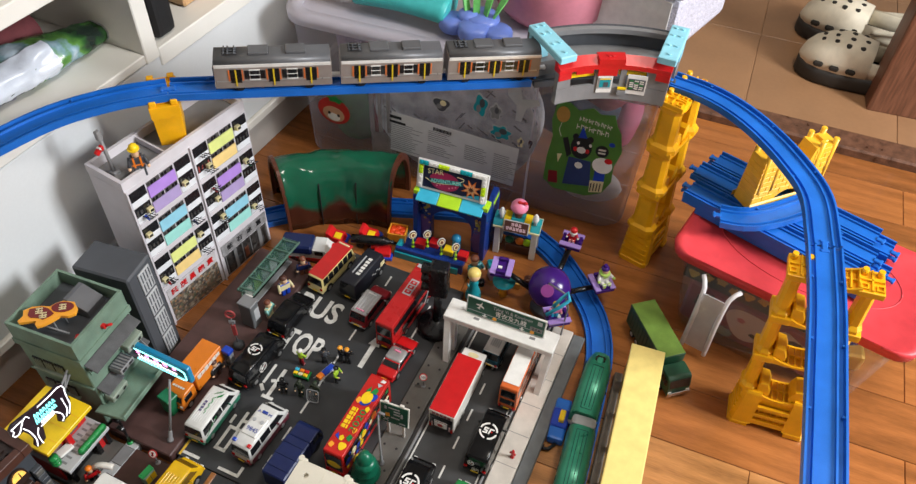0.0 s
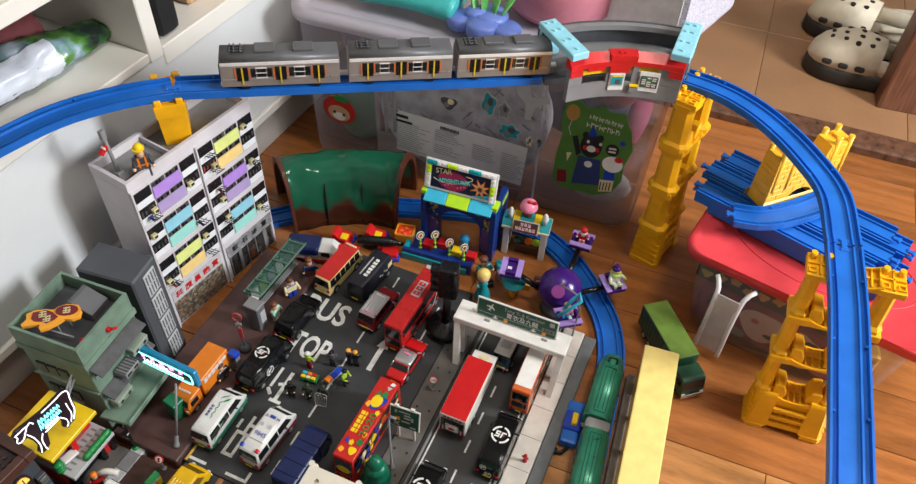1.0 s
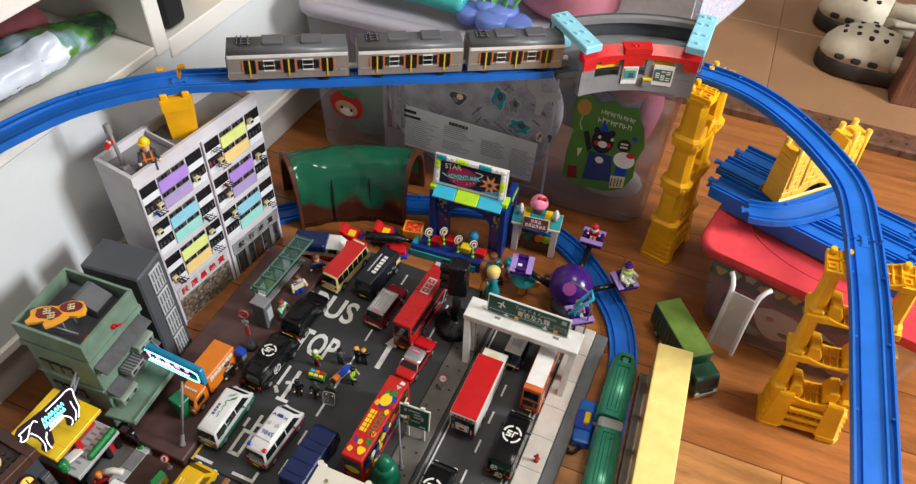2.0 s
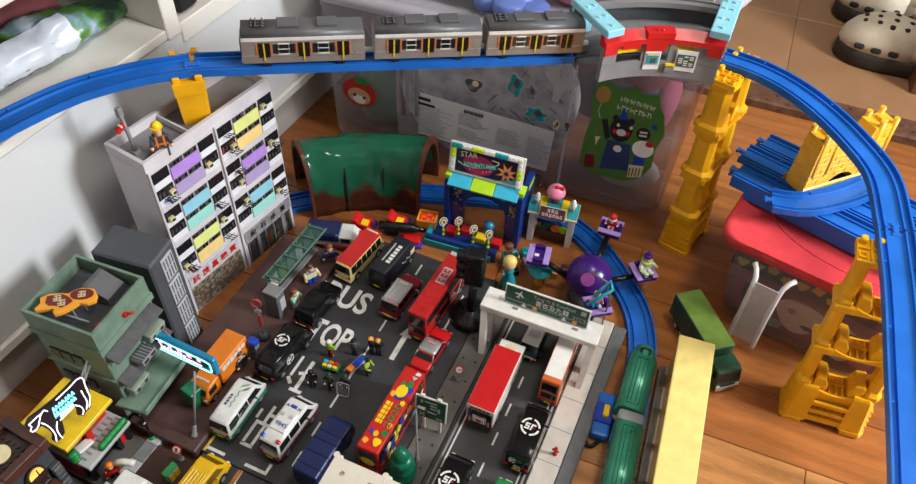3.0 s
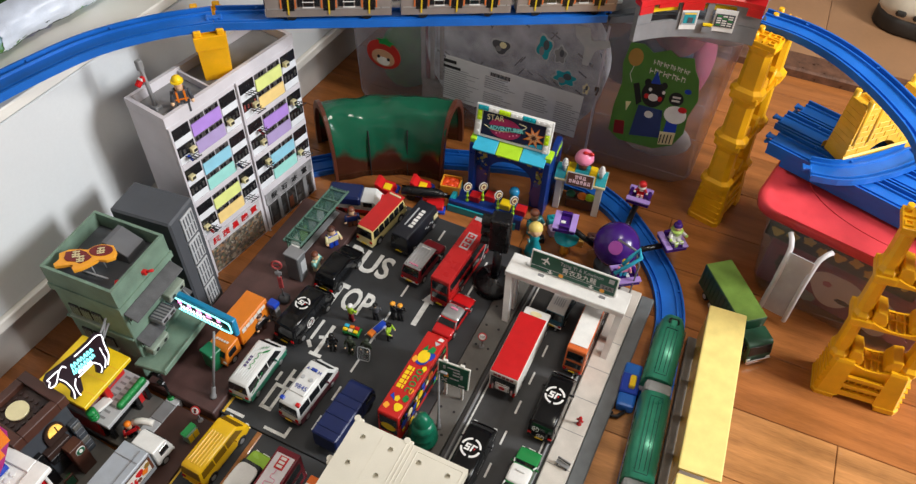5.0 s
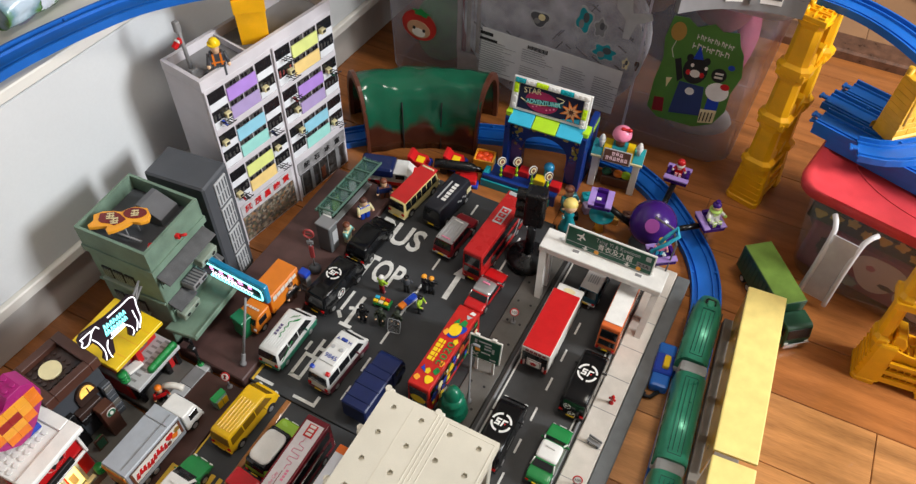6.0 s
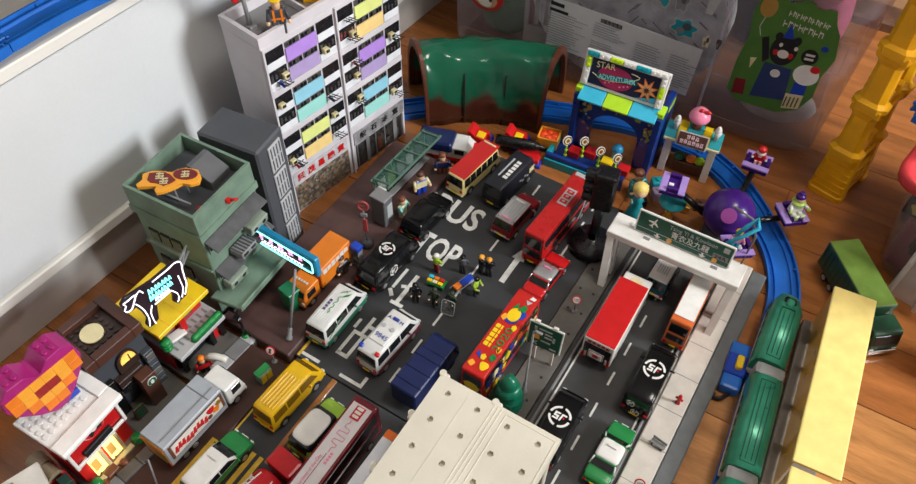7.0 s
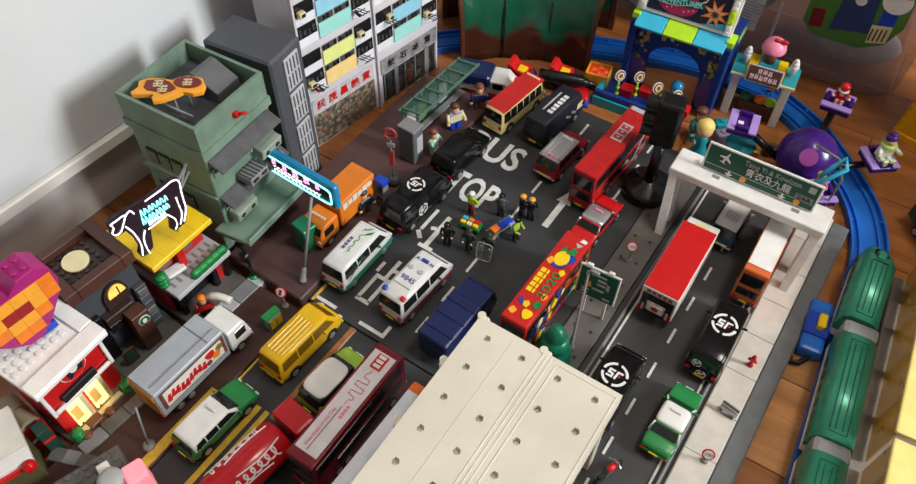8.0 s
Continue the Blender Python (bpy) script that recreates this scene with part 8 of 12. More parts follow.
# orange delivery lorry facing the camera
ol = lorry("delivery_lorry", -0.036, 0.080, 177, 0.090, 0.031, 0.040, plastic("lorry_orange", (0.72, 0.20, 0.015), 0.3), plastic("lorry_orange", (0.72, 0.20, 0.015), 0.3), plastic("lorry_orange", (0.72, 0.20, 0.015), 0.3), "orange toy delivery lorry parked on the pavement", 0.058, 0.034, z=0.0085)
for k in range(6):
    bm = fresh()
    bx(bm, (-0.0158, -0.035 + k * 0.008, 0.038), (0.0008, 0.007, 0.006 + 0.002 * (k % 2)))
    part("white_trim", bm, OFFW, ol)
for k in range(5):
    deck(ol, "lettering_bar", rect(-0.009 + k * 0.004, 0.028, -0.0062 + k * 0.004, 0.031), OFFW, 0.0352)
# police pick-up beside the tunnel
pu = thing("pickup_lorry", pose(-0.022, 0.375, FLOOR, 0, 0, -74), "small white and red toy lorry with a blue cover", "toy lorry")
bm = fresh()
bx(bm, (0.002, -0.018, 0.030), (0.034, 0.052, 0.018), 0.003)
part("covered_bed", bm, DBLUE, pu, "navy cover")
bm = fresh()
prism(bm, [(0.008, 0.006), (0.044, 0.006), (0.044, 0.016), (0.036, 0.020), (0.028, 0.031), (0.008, 0.031)], 0.032, Matrix.Translation((-0.016, 0, 0)) @ Matrix(((0, 0, 1, 0), (1, 0, 0, 0), (0, 1, 0, 0), (0, 0, 0, 1))))
bevel_edges(bm, bm.edges[:], 0.0012, 2)
cb = part("cab", bm, PL["van_white"], pu)
bm = fresh()
bx(bm, (0, -0.016, 0.0135), (0.032, 0.048, 0.014), 0.001)
part("bed", bm, PL["van_white"], pu, "white cargo bed")
bm = fresh()
bx(bm, (0, 0.039, 0.015), (0.0325, 0.012, 0.012), 0.002)
part("bonnet", bm, RED, cb, "red bonnet")
for s in (-1, 1):
    bm = fresh()
    bx(bm, (s * 0.0163, 0.019, 0.0245), (0.0008, 0.014, 0.009), 0.0003)
    part("door_window", bm, GLASS, cb)
    bm = fresh()
    bx(bm, (s * 0.0163, 0.002, 0.0095), (0.0010, 0.07, 0.006))
    part("red_band", bm, RED, pu)
    for yy in (-0.024, 0.030):
        bm = fresh()
        cyl(bm, (s * 0.0120, yy, 0.0065), (s * 0.0168, yy, 0.0065), 0.0065, n=16)
        part("wheel", bm, TYRE, pu)
# old green lorry on the floor
OG = plastic("lorry_moss_green", (0.10, 0.17, 0.025), 0.45, vary=0.15)
og = lorry("green_lorry", 0.5585, 0.398, -142.5, 0.138, 0.040, 0.048, plastic("lorry_bottle_green", (0.012, 0.06, 0.03), 0.35, vary=0.2), plastic("lorry_bottle_green", (0.012, 0.06, 0.03), 0.35, vary=0.2), OG, "old green toy lorry standing on the floor", 0.104, 0.042, z=FLOOR)
for s in (-1, 1):
    for k in range(12):
        bm = fresh()
        bx(bm, (s * 0.0203, -0.064 + k * 0.008, 0.034), (0.0012, 0.0016, 0.030))
        part("side_rib", bm, PL["lorry_bottle_green"], og)
bm = fresh()
bx(bm, (0, 0.0708, 0.010), (0.036, 0.0022, 0.008), 0.0008)
part("chrome_bumper", bm, CHROME, og, "chrome bumper")

# ---- toy trains ----


def carriage(x, y, z, turn, L, lead=0, slope=0.0):
    ob = thing("train_carriage", pose(x, y, z, slope, 0, turn), "silver-grey toy commuter train carriage with yellow door stripes", "toy train", "grey train")
    W, H = 0.036, 0.040
    BODY = plastic("train_brushed_steel", (0.34, 0.30, 0.28), 0.34, metal=0.45)
    ROOF = plastic("train_roof_grey", (0.105, 0.107, 0.115), 0.42, metal=0.15)
    sec = [(-W / 2, 0.006), (W / 2, 0.006), (W / 2, 0.031), (W / 2 - 0.001, 0.034), (-W / 2 + 0.001, 0.034), (-W / 2, 0.031)]
    bm = fresh()
    loft(bm, [[(a, yy, b) for a, b in sec] for yy in (-L / 2, L / 2)], True, False)
    bevel_edges(bm, [e for e in bm.edges if e.calc_length() > L * 0.8], 0.0008)
    part("body", bm, BODY, ob)
    arc = [((W / 2 - 0.0005) * math.copysign(abs(math.cos(q)) ** 0.55, math.cos(q)), 0.0342 + 0.0063 * math.sin(q) ** 0.8) for q in np.linspace(0.0, math.pi, 19)]
    rs = [(-W / 2 + 0.0005, 0.0340), (W / 2 - 0.0005, 0.0340)] + [(a, b + 0.0001) for a, b in arc]
    bm = fresh()
    loft(bm, [[(a, yy, b) for a, b in rs] for yy in (-L / 2 + 0.001, L / 2 - 0.001)], True, True)
    part("roof", bm, ROOF, ob)
    for s in (-1, 1):
        # upper silver strip, coloured near-white to carry the window glare along it
        bm = fresh()
        bx(bm, (s * (W / 2 + 0.0002), 0, 0.0328), (0.0016, L * 0.985, 0.0030))
        part("silver_strip", bm, plastic("train_strip_with_glare", (0.86, 0.85, 0.83), 0.22, metal=0.3), ob, "silver strip with its glare put into the near-white colour")
        bm = fresh()
        bx(bm, (s * (W / 2 + 0.0002), 0, 0.0160), (0.0008, L * 0.97, 0.0010))
        part("silver_strip", bm, SILV, ob)
        nd = 3
        for k in range(nd):
            yy = -L / 2 + L * (0.18 + 0.32 * k)
            bm = fresh()
            bx(bm, (s * (W / 2 + 0.0001), yy, 0.0215), (0.0012, 0.014, 0.0150), 0.0003)
            d = part("door", bm, BLACK, ob, "dark door")
            bm = fresh()
            bx(bm, (s * (W / 2 + 0.0009), yy, 0.0195), (0.0008, 0.0019, 0.019))
            part("yellow_stripe", bm, plastic("door_stripe_yellow", (0.62, 0.44, 0.02), 0.4), d, "yellow stripe")
            for e in (-1, 1):
                bm = fresh()
                bx(bm, (s * (W / 2 + 0.0004), yy + e * 0.0086, 0.0225), (0.0010, 0.0016, 0.0120))
                part("orange_stripe", bm, plastic("door_stripe_orange", (0.62, 0.16, 0.04), 0.4), d, "orange stripe")
            if k < nd - 1:
                for dy, ww in ((0.0135, 0.006), (0.0233, 0.011), (0.033, 0.006)):
                    bm = fresh()
                    bx(bm, (s * (W / 2 + 0.0002), yy + dy * L / 0.145, 0.0228), (0.0010, ww * L / 0.145, 0.0096), 0.0003)
                    win = part("window", bm, GLASS, ob)
                    if ww > 0.008:
                        bm = fresh()
                        for zz, hh in ((0.0282, 0.0008), (0.0174, 0.0008), (0.0228, 0.0006)):
                            bx(bm, (s * (W / 2 + 0.0006), yy + dy * L / 0.145, zz), (0.0010, (ww + 0.003) * L / 0.145, hh))
                        part("window_frame", bm, WHITE, win)
        for u in (-0.30, 0.30):
            bm = fresh()
            cyl(bm, (s * 0.010, u * L, 0.0065), (s * 0.0155, u * L, 0.0065), 0.0065, n=16)
            part("wheel", bm, MBLACK, ob)
    for k, u in enumerate((-0.20, 0.12)):
        bm = fresh()
        bx(bm, (0, u * L, 0.0416), (0.019, 0.026, 0.0036), 0.001)
        part("roof_unit", bm, ROOF, ob)
    for u in (0.36,):
        for dx in (-0.006, 0, 0.006):
            bm = fresh()
            cyl(bm, (dx, u * L - 0.009, 0.0415), (dx, u * L + 0.009, 0.0415), 0.0009, n=6)
            part("pantograph_bar", bm, DGREY, ob)
        for dy in (-0.006, 0.002, 0.007):
            bm = fresh()
            cyl(bm, (-0.009, u * L + dy, 0.0424), (0.009, u * L + dy, 0.0424), 0.0009, n=6)
            part("pantograph_bar", bm, DGREY, ob)
    if lead:
        bm = fresh()
        bx(bm, (0, lead * (L / 2 + 0.0006), 0.024), (W * 0.86, 0.0020, 0.014), 0.001)
        part("cab_window", bm, GLASS, ob)
        bm = fresh()
        bx(bm, (0, lead * (L / 2 + 0.0004), 0.010), (W * 0.96, 0.0016, 0.005), 0.0006)
        part("cab_skirt", bm, WHITE, ob)
    bm = fresh()
    bx(bm, (0, -L / 2 - 0.007, 0.010), (0.007, 0.014, 0.005), 0.001)
    part("coupling", bm, WHITE, ob, "white coupling hook")
    for piece in ob.children_recursive:      # a taller body above the wheels
        for v in piece.data.vertices:
            if v.co.z > 0.012:
                v.co.z = 0.012 + (v.co.z - 0.012) * 1.34
    return ob


DT = math.degrees(math.atan2(0.2575, 0.416))
for cx, cy, L, lead in ((-0.031, 0.3680, 0.150, 1), (0.101, 0.4497, 0.137, 0), (0.221, 0.5237, 0.130, 0)):
    zz = Z1 + 0.0090 - (cx + 0.148) * 0.0500
    carriage(cx, cy, zz, DT + 90 if lead == 1 else DT + 90, L, lead, 2.4)

BG = plastic("bullet_green", (0.035, 0.25, 0.15), 0.30, metal=0.25, vary=0.1)
BG2 = plastic("bullet_window_band", (0.01, 0.05, 0.04), 0.3)
BGY = plastic("bullet_joint_grey", (0.20, 0.20, 0.19), 0.5)


def bullet_car(x, y, turn, L, nose=0):
    ob = thing("bullet_train_carriage", pose(x, y, FLOOR + 0.0092, 0, 0, turn), "metallic green toy bullet train carriage", "toy train", "green train")
    W, H = 0.0385, 0.044

    def sec(k, h, yy):
        out = []
        for j in range(17):
            a = math.pi * j / 16
            out.append((W / 2 * k * math.copysign(abs(math.cos(a)) ** 0.55, math.cos(a)), yy, 0.016 + (h - 0.016) * math.sin(a) ** 0.7))
        return out

    bm = fresh()
    if nose:
        ys = [-0.5, 0.10, 0.22, 0.32, 0.40, 0.46, 0.49, 0.50]
        ks = [1, 1, 0.98, 0.88, 0.76, 0.62, 0.42, 0.15]
        hs = [H, H, H * 0.97, H * 0.80, H * 0.66, H * 0.56, H * 0.48, 0.0185]
    else:
        ys, ks, hs = [-0.5, 0.5], [1, 1], [H, H]
    loft(bm, [sec(k, h, nose * u * L if nose else u * L) for u, k, h in zip(ys, ks, hs)])
    body = part("upper_body", bm, BG, ob)
    bm = fresh()
    lows = [[(W / 2 * k * s, (nose or 1) * u * L, z) for s, z in ((-0.98, 0.006), (0.98, 0.006), (1.0, 0.0158), (-1.0, 0.0158))] for u, k in zip(ys, ks)]
    loft(bm, lows, True, False)
    part("lower_body", bm, WHITE, ob, "white lower body")
    span = 0.30 if nose else 0.44
    mid = -0.14 * L * nose
    # thin dark strips on the roof stand in for the shade inside its grooves
    for dx, e in ((-0.0075, 0.0), (-0.0030, 0.03), (0.0030, 0.03), (0.0075, 0.0)):
        bm = fresh()
        bx(bm, (dx, mid, H - 0.0001 - abs(dx) * 0.05), (0.0007, L * 2 * (span - e), 0.0012))
        part("roof_groove", bm, BG2, body)
    for e in (-1, 1):
        bm = fresh()
        bx(bm, (0, mid + e * L * span, H - 0.0003), (0.0150, 0.0008, 0.0012))
        part("roof_groove", bm, BG2, body)
    for s in (-1, 1):
        for k in range(6):
            bm = fresh()
            bx(bm, (s * (W / 2 - 0.0002), (-0.40 + k * 0.13) * L * (nose or 1), 0.0235), (0.0012, 0.009, 0.006), 0.0004)
            part("window", bm, BG2, ob)
        for u in (-0.32, 0.2):
            bm = fresh()
            cyl(bm, (s * 0.010, u * L, 0.0062), (s * 0.0150, u * L, 0.0062), 0.0062, n=14)
            part("wheel", bm, MBLACK, ob)
    if nose:
        bm = fresh()
        bx(bm, (0, nose * 0.285 * L, H * 0.885), (0.014, 0.013, 0.006), 0.0022, rot=rotx(-22 * nose))
        part("cockpit", bm, BLACK, ob, "black cockpit window")
        bm = fresh()
        bx(bm, (0, nose * 0.235 * L, H * 0.985), (0.009, 0.012, 0.004), 0.0015)
        part("cockpit_roof", bm, BG, ob)
    return ob


cars = [(0.4835, 0.291, 1.0, 0.125, 1), (0.4925, 0.150, 3.5, 0.120, 0), (0.5005, 0.015, 3.8, 0.120, 0), (0.508, -0.12, 3.6, 0.125, -1)]
for cx, cy, tt, L, ns in cars:
    bullet_car(cx, cy, tt, L, ns)
for cx, cy, tt in ((0.4877, 0.2193, 3), (0.4963, 0.0825, 3.8), (0.5042, -0.051, 3.8)):
    bm = fresh()
    bx(bm, (0, 0, 0.025), (0.034, 0.0175, 0.032), 0.006, seg=2)
    whole("gangway", bm, BGY, "grey soft gangway between the green carriages", "gangway", pose(cx, cy, FLOOR + 0.0092, 0, 0, tt))
# red motorcycle on the expressway
mc = thing("motorcycle", pose(0.340, -0.026, 0.0, 0, 0, -20), "small toy motorcycle with a black seat and red tank", "toy motorcycle")
for yy in (-0.011, 0.012):
    bm = fresh()
    lathe(bm, [(0.004, -0.0013), (0.0060, -0.0013), (0.0066, 0), (0.0060, 0.0013), (0.004, 0.0013)], n=18, m=Matrix.Translation((0, yy, 0.0066)) @ Matrix.Rotation(radians(90), 4, "Y"))
    part("wheel", bm, TYRE, mc)
bm = fresh()
bx(bm, (0, 0.0, 0.0085), (0.005, 0.013, 0.007), 0.0015)
part("engine", bm, DGREY, mc)
bm = fresh()
ball(bm, (0, 0.003, 0.0145), 0.004, (0.9, 1.6, 0.8), 12)
part("tank", bm, RED, mc, "red tank")
bm = fresh()
bx(bm, (0, -0.008, 0.0145), (0.005, 0.012, 0.0025), 0.001)
part("seat", bm, BLACK, mc)
bm = fresh()
tube(bm, [(-0.007, 0.006, 0.0185), (-0.002, 0.009, 0.018), (0.002, 0.009, 0.018), (0.007, 0.006, 0.0185)], 0.0008, 6)
cyl(bm, (0, 0.012, 0.0066), (0, 0.008, 0.018), 0.0009, n=6)
part("handlebar", bm, CHROME, mc)

# ---- sign gantry over the expressway ----
gan = thing("sign_gantry", TOWN @ pose(0.328, 0.306, 0.0, 0, 0, 1), "white plastic road gantry with a green direction board", "toy gantry")
bm = fresh()
bx(bm, (0, 0, 0.0775), (0.164, 0.036, 0.010), 0.001)
bx(bm, (0.002, 0.006, 0.0830), (0.125, 0.006, 0.003), 0.0006)
part("beam", bm, WHITE, gan)
for x in (-0.036, 0.048):
    bm = fresh()
    bx(bm, (x, -0.005, 0.0828), (0.008, 0.004, 0.0010))
    part("slot", bm, GREY, gan)
for x0, x1 in ((-0.076, -0.068), (0.076, 0.0735)):
    for yy in (-0.012, 0.012):
        bm = fresh()
        rings = [[(x0 + a * 0.0045, yy + b * 0.005, 0.073) for a, b in ((-1, -1), (1, -1), (1, 1), (-1, 1))], [(x1 + a * 0.0042, yy - 0.022 + b * 0.0045, 0.001) for a, b in ((-1, -1), (1, -1), (1, 1), (-1, 1))]]
        loft(bm, rings, True, False)
        part("leg", bm, WHITE, gan)
SGN = plastic("sign_green", (0.008, 0.085, 0.050), 0.45)
sb = Matrix.Translation((0.004, 0.004, 0.0995)) @ Matrix.Rotation(radians(82), 4, "X")
bm = fresh()
bx(bm, (0, 0, 0), (0.118, 0.033, 0.003), 0.0008)
bm.transform(sb)
board = part("direction_board", bm, WHITE, gan, "white-edged board")
bm = fresh()
bx(bm, (0, 0, 0.0016), (0.114, 0.029, 0.0008))
bm.transform(sb)
part("board_face", bm, SGN, board, "green face")
words("sign_lettering", "Tsing Yi & Kowloon", 0.0085, LGREY, board, sb @ Matrix.Translation((0.010, 0.0085, 0.0022)), "", 0.00015, width=0.058)
words("sign_lettering", "\u9752\u8863\u53ca\u4e5d\u9f8d", 0.0105, WHITE, board, sb @ Matrix.Translation((0.008, -0.0015, 0.0022)), "", 0.00015, width=0.046)
words("sign_lettering", "24A", 0.0072, BLACK, board, sb @ Matrix.Translation((0.046, -0.0045, 0.0026)), "", 0.00015, width=0.014)
bm = fresh()
bx(bm, (0.046, -0.0045, 0.0021), (0.018, 0.0075, 0.0004))
bm.transform(sb)
part("exit_panel", bm, GREY, board)
bm = fresh()
bx(bm, (0, -0.0078, 0.0021), (0.112, 0.0006, 0.0003))
bm.transform(sb)
part("divider_line", bm, LGREY, board)
bm = fresh()
prism(bm, [(-0.0005, 0.007), (0.0005, 0.007), (0.0012, 0.002), (0.0065, -0.001), (0.0065, -0.0022), (0.0012, -0.0012), (0.0008, -0.005), (0.003, -0.0066), (-0.003, -0.0066), (-0.0008, -0.005), (-0.0012, -0.0012), (-0.0065, -0.0022), (-0.0065, -0.001), (-0.0012, 0.002)], 0.0004, sb @ Matrix.Translation((-0.038, 0.005, 0.0021)) @ Matrix.Rotation(radians(-20), 4, "Z"))
part("aircraft_symbol", bm, WHITE, board)
for x in (-0.030, 0.026):
    bm = fresh()
    prism(bm, [(-0.0012, 0.003), (0.0012, 0.003), (0.0012, 0), (0.004, 0), (0, -0.0035), (-0.004, 0), (-0.0012, 0)], 0.0004, sb @ Matrix.Translation((x, -0.0112, 0.0021)))
    part("arrow", bm, WHITE, board)
    bm = fresh()
    prism(bm, oval(0.0032, 0.0032, 14), 0.0004, sb @ Matrix.Translation((x + 0.015, -0.0112, 0.0021)))
    part("route_disc", bm, LORNG, board)
bm = fresh()
bx(bm, (0.050, 0.0085, 0.0021), (0.007, 0.007, 0.0004))
bm.transform(sb)
part("symbol_box", bm, LGREY, board)

# ---- black toy traffic light ----
tl = thing("traffic_light", pose(0.233, 0.312, 0.0015, 0, 0, 10), "glossy black toy traffic light on a round base", "toy signal")
bm = fresh()
lathe(bm, [(0.0, 0), (0.029, 0), (0.030, 0.003), (0.029, 0.010), (0.026, 0.013), (0.012, 0.014), (0.009, 0.018), (0.0, 0.018)], n=32)
part("base", bm, BLACK, tl)
bm = fresh()
cyl(bm, (0, 0, 0.015), (0, 0.006, 0.072), 0.0068, 0.0058, n=14)
part("pole", bm, BLACK, tl)
bm = fresh()
bx(bm, (0.0, 0.012, 0.098), (0.028, 0.024, 0.060), 0.004, seg=2)
part("housing", bm, BLACK, tl)
for k in range(3):
    bm = fresh()
    aa = np.radians(np.linspace(-10, 190, 12))
    pts = [(0.0085 * math.cos(a), 0.0085 * math.sin(a)) for a in aa] + [(0.0070 * math.cos(a), 0.0070 * math.sin(a)) for a in aa[::-1]]
    prism(bm, pts, 0.012, Matrix.Translation((-0.0138, 0.012, 0.117 - k * 0.019)) @ Matrix.Rotation(radians(-90), 4, "Y") @ Matrix.Rotation(radians(-90), 4, "Z"))
    part("visor", bm, BLACK, tl)

# ---- bus shelter, booth and street furniture ----
CLG = plastic("clear_green_plastic", (0.05, 0.135, 0.10), 0.15, alpha=0.46)
PV = 0.0085
sh = thing("bus_shelter", pose(-0.033, 0.277, PV, 0, 0, -4), "toy bus shelter with a translucent green roof", "toy shelter")
bm = fresh()
bx(bm, (0.002, 0, 0.0515), (0.030, 0.122, 0.0025), 0.0006, rot=roty(-8))
part("roof", bm, CLG, sh)
for k in range(6):
    bm = fresh()
    bx(bm, (0.002, -0.055 + k * 0.022, 0.0538), (0.029, 0.003, 0.002), 0.0004, rot=roty(-8))
    part("roof_bar", bm, plastic("shelter_frame_green", (0.075, 0.145, 0.11), 0.4), sh)
for s in (-1, 1):
    bm = fresh()
    bx(bm, (0.002 + s * 0.0145, 0, 0.0520 + s * 0.002), (0.0022, 0.122, 0.004), 0.0005)
    part("eave", bm, PL["shelter_frame_green"], sh)
bm = fresh()
bx(bm, (-0.011, 0.002, 0.025), (0.0025, 0.116, 0.050), 0.0005)
part("back_wall", bm, CLG, sh)
for k, mt in enumerate((OFFW, plastic("grass_print", (0.16, 0.27, 0.05), 0.5), GREY, LGREY, DGREY)):
    bm = fresh()
    bx(bm, (-0.0094, -0.042 + k * 0.021, 0.026), (0.0010, 0.016, 0.030), 0.0003)
    part("poster", bm, mt, sh)
for yy in (-0.056, -0.02, 0.02, 0.056):
    bm = fresh()
    cyl(bm, (-0.010, yy, 0), (-0.010, yy, 0.051), 0.0012, n=8)
    part("post", bm, SAGE, sh)
bm = fresh()
bx(bm, (-0.002, 0.002, 0.009), (0.009, 0.10, 0.002), 0.0005)
part("bench", bm, GREY, sh)
bo = thing("kiosk", pose(-0.0245, 0.204, PV, 0, 0, -4), "grey toy ticket kiosk with a white notice", "toy kiosk")
bm = fresh()
bx(bm, (0, 0, 0.0245), (0.023, 0.018, 0.049), 0.0012)
part("body", bm, plastic("kiosk_grey", (0.125, 0.13, 0.135), 0.4), bo)
bm = fresh()
bx(bm, (0, 0, 0.0502), (0.0245, 0.0195, 0.0024), 0.0008)
part("cap", bm, GREY, bo)
bm = fresh()
bx(bm, (0.0115, 0.002, 0.026), (0.0010, 0.011, 0.024), 0.0003)
part("notice", bm, LGREY, bo)


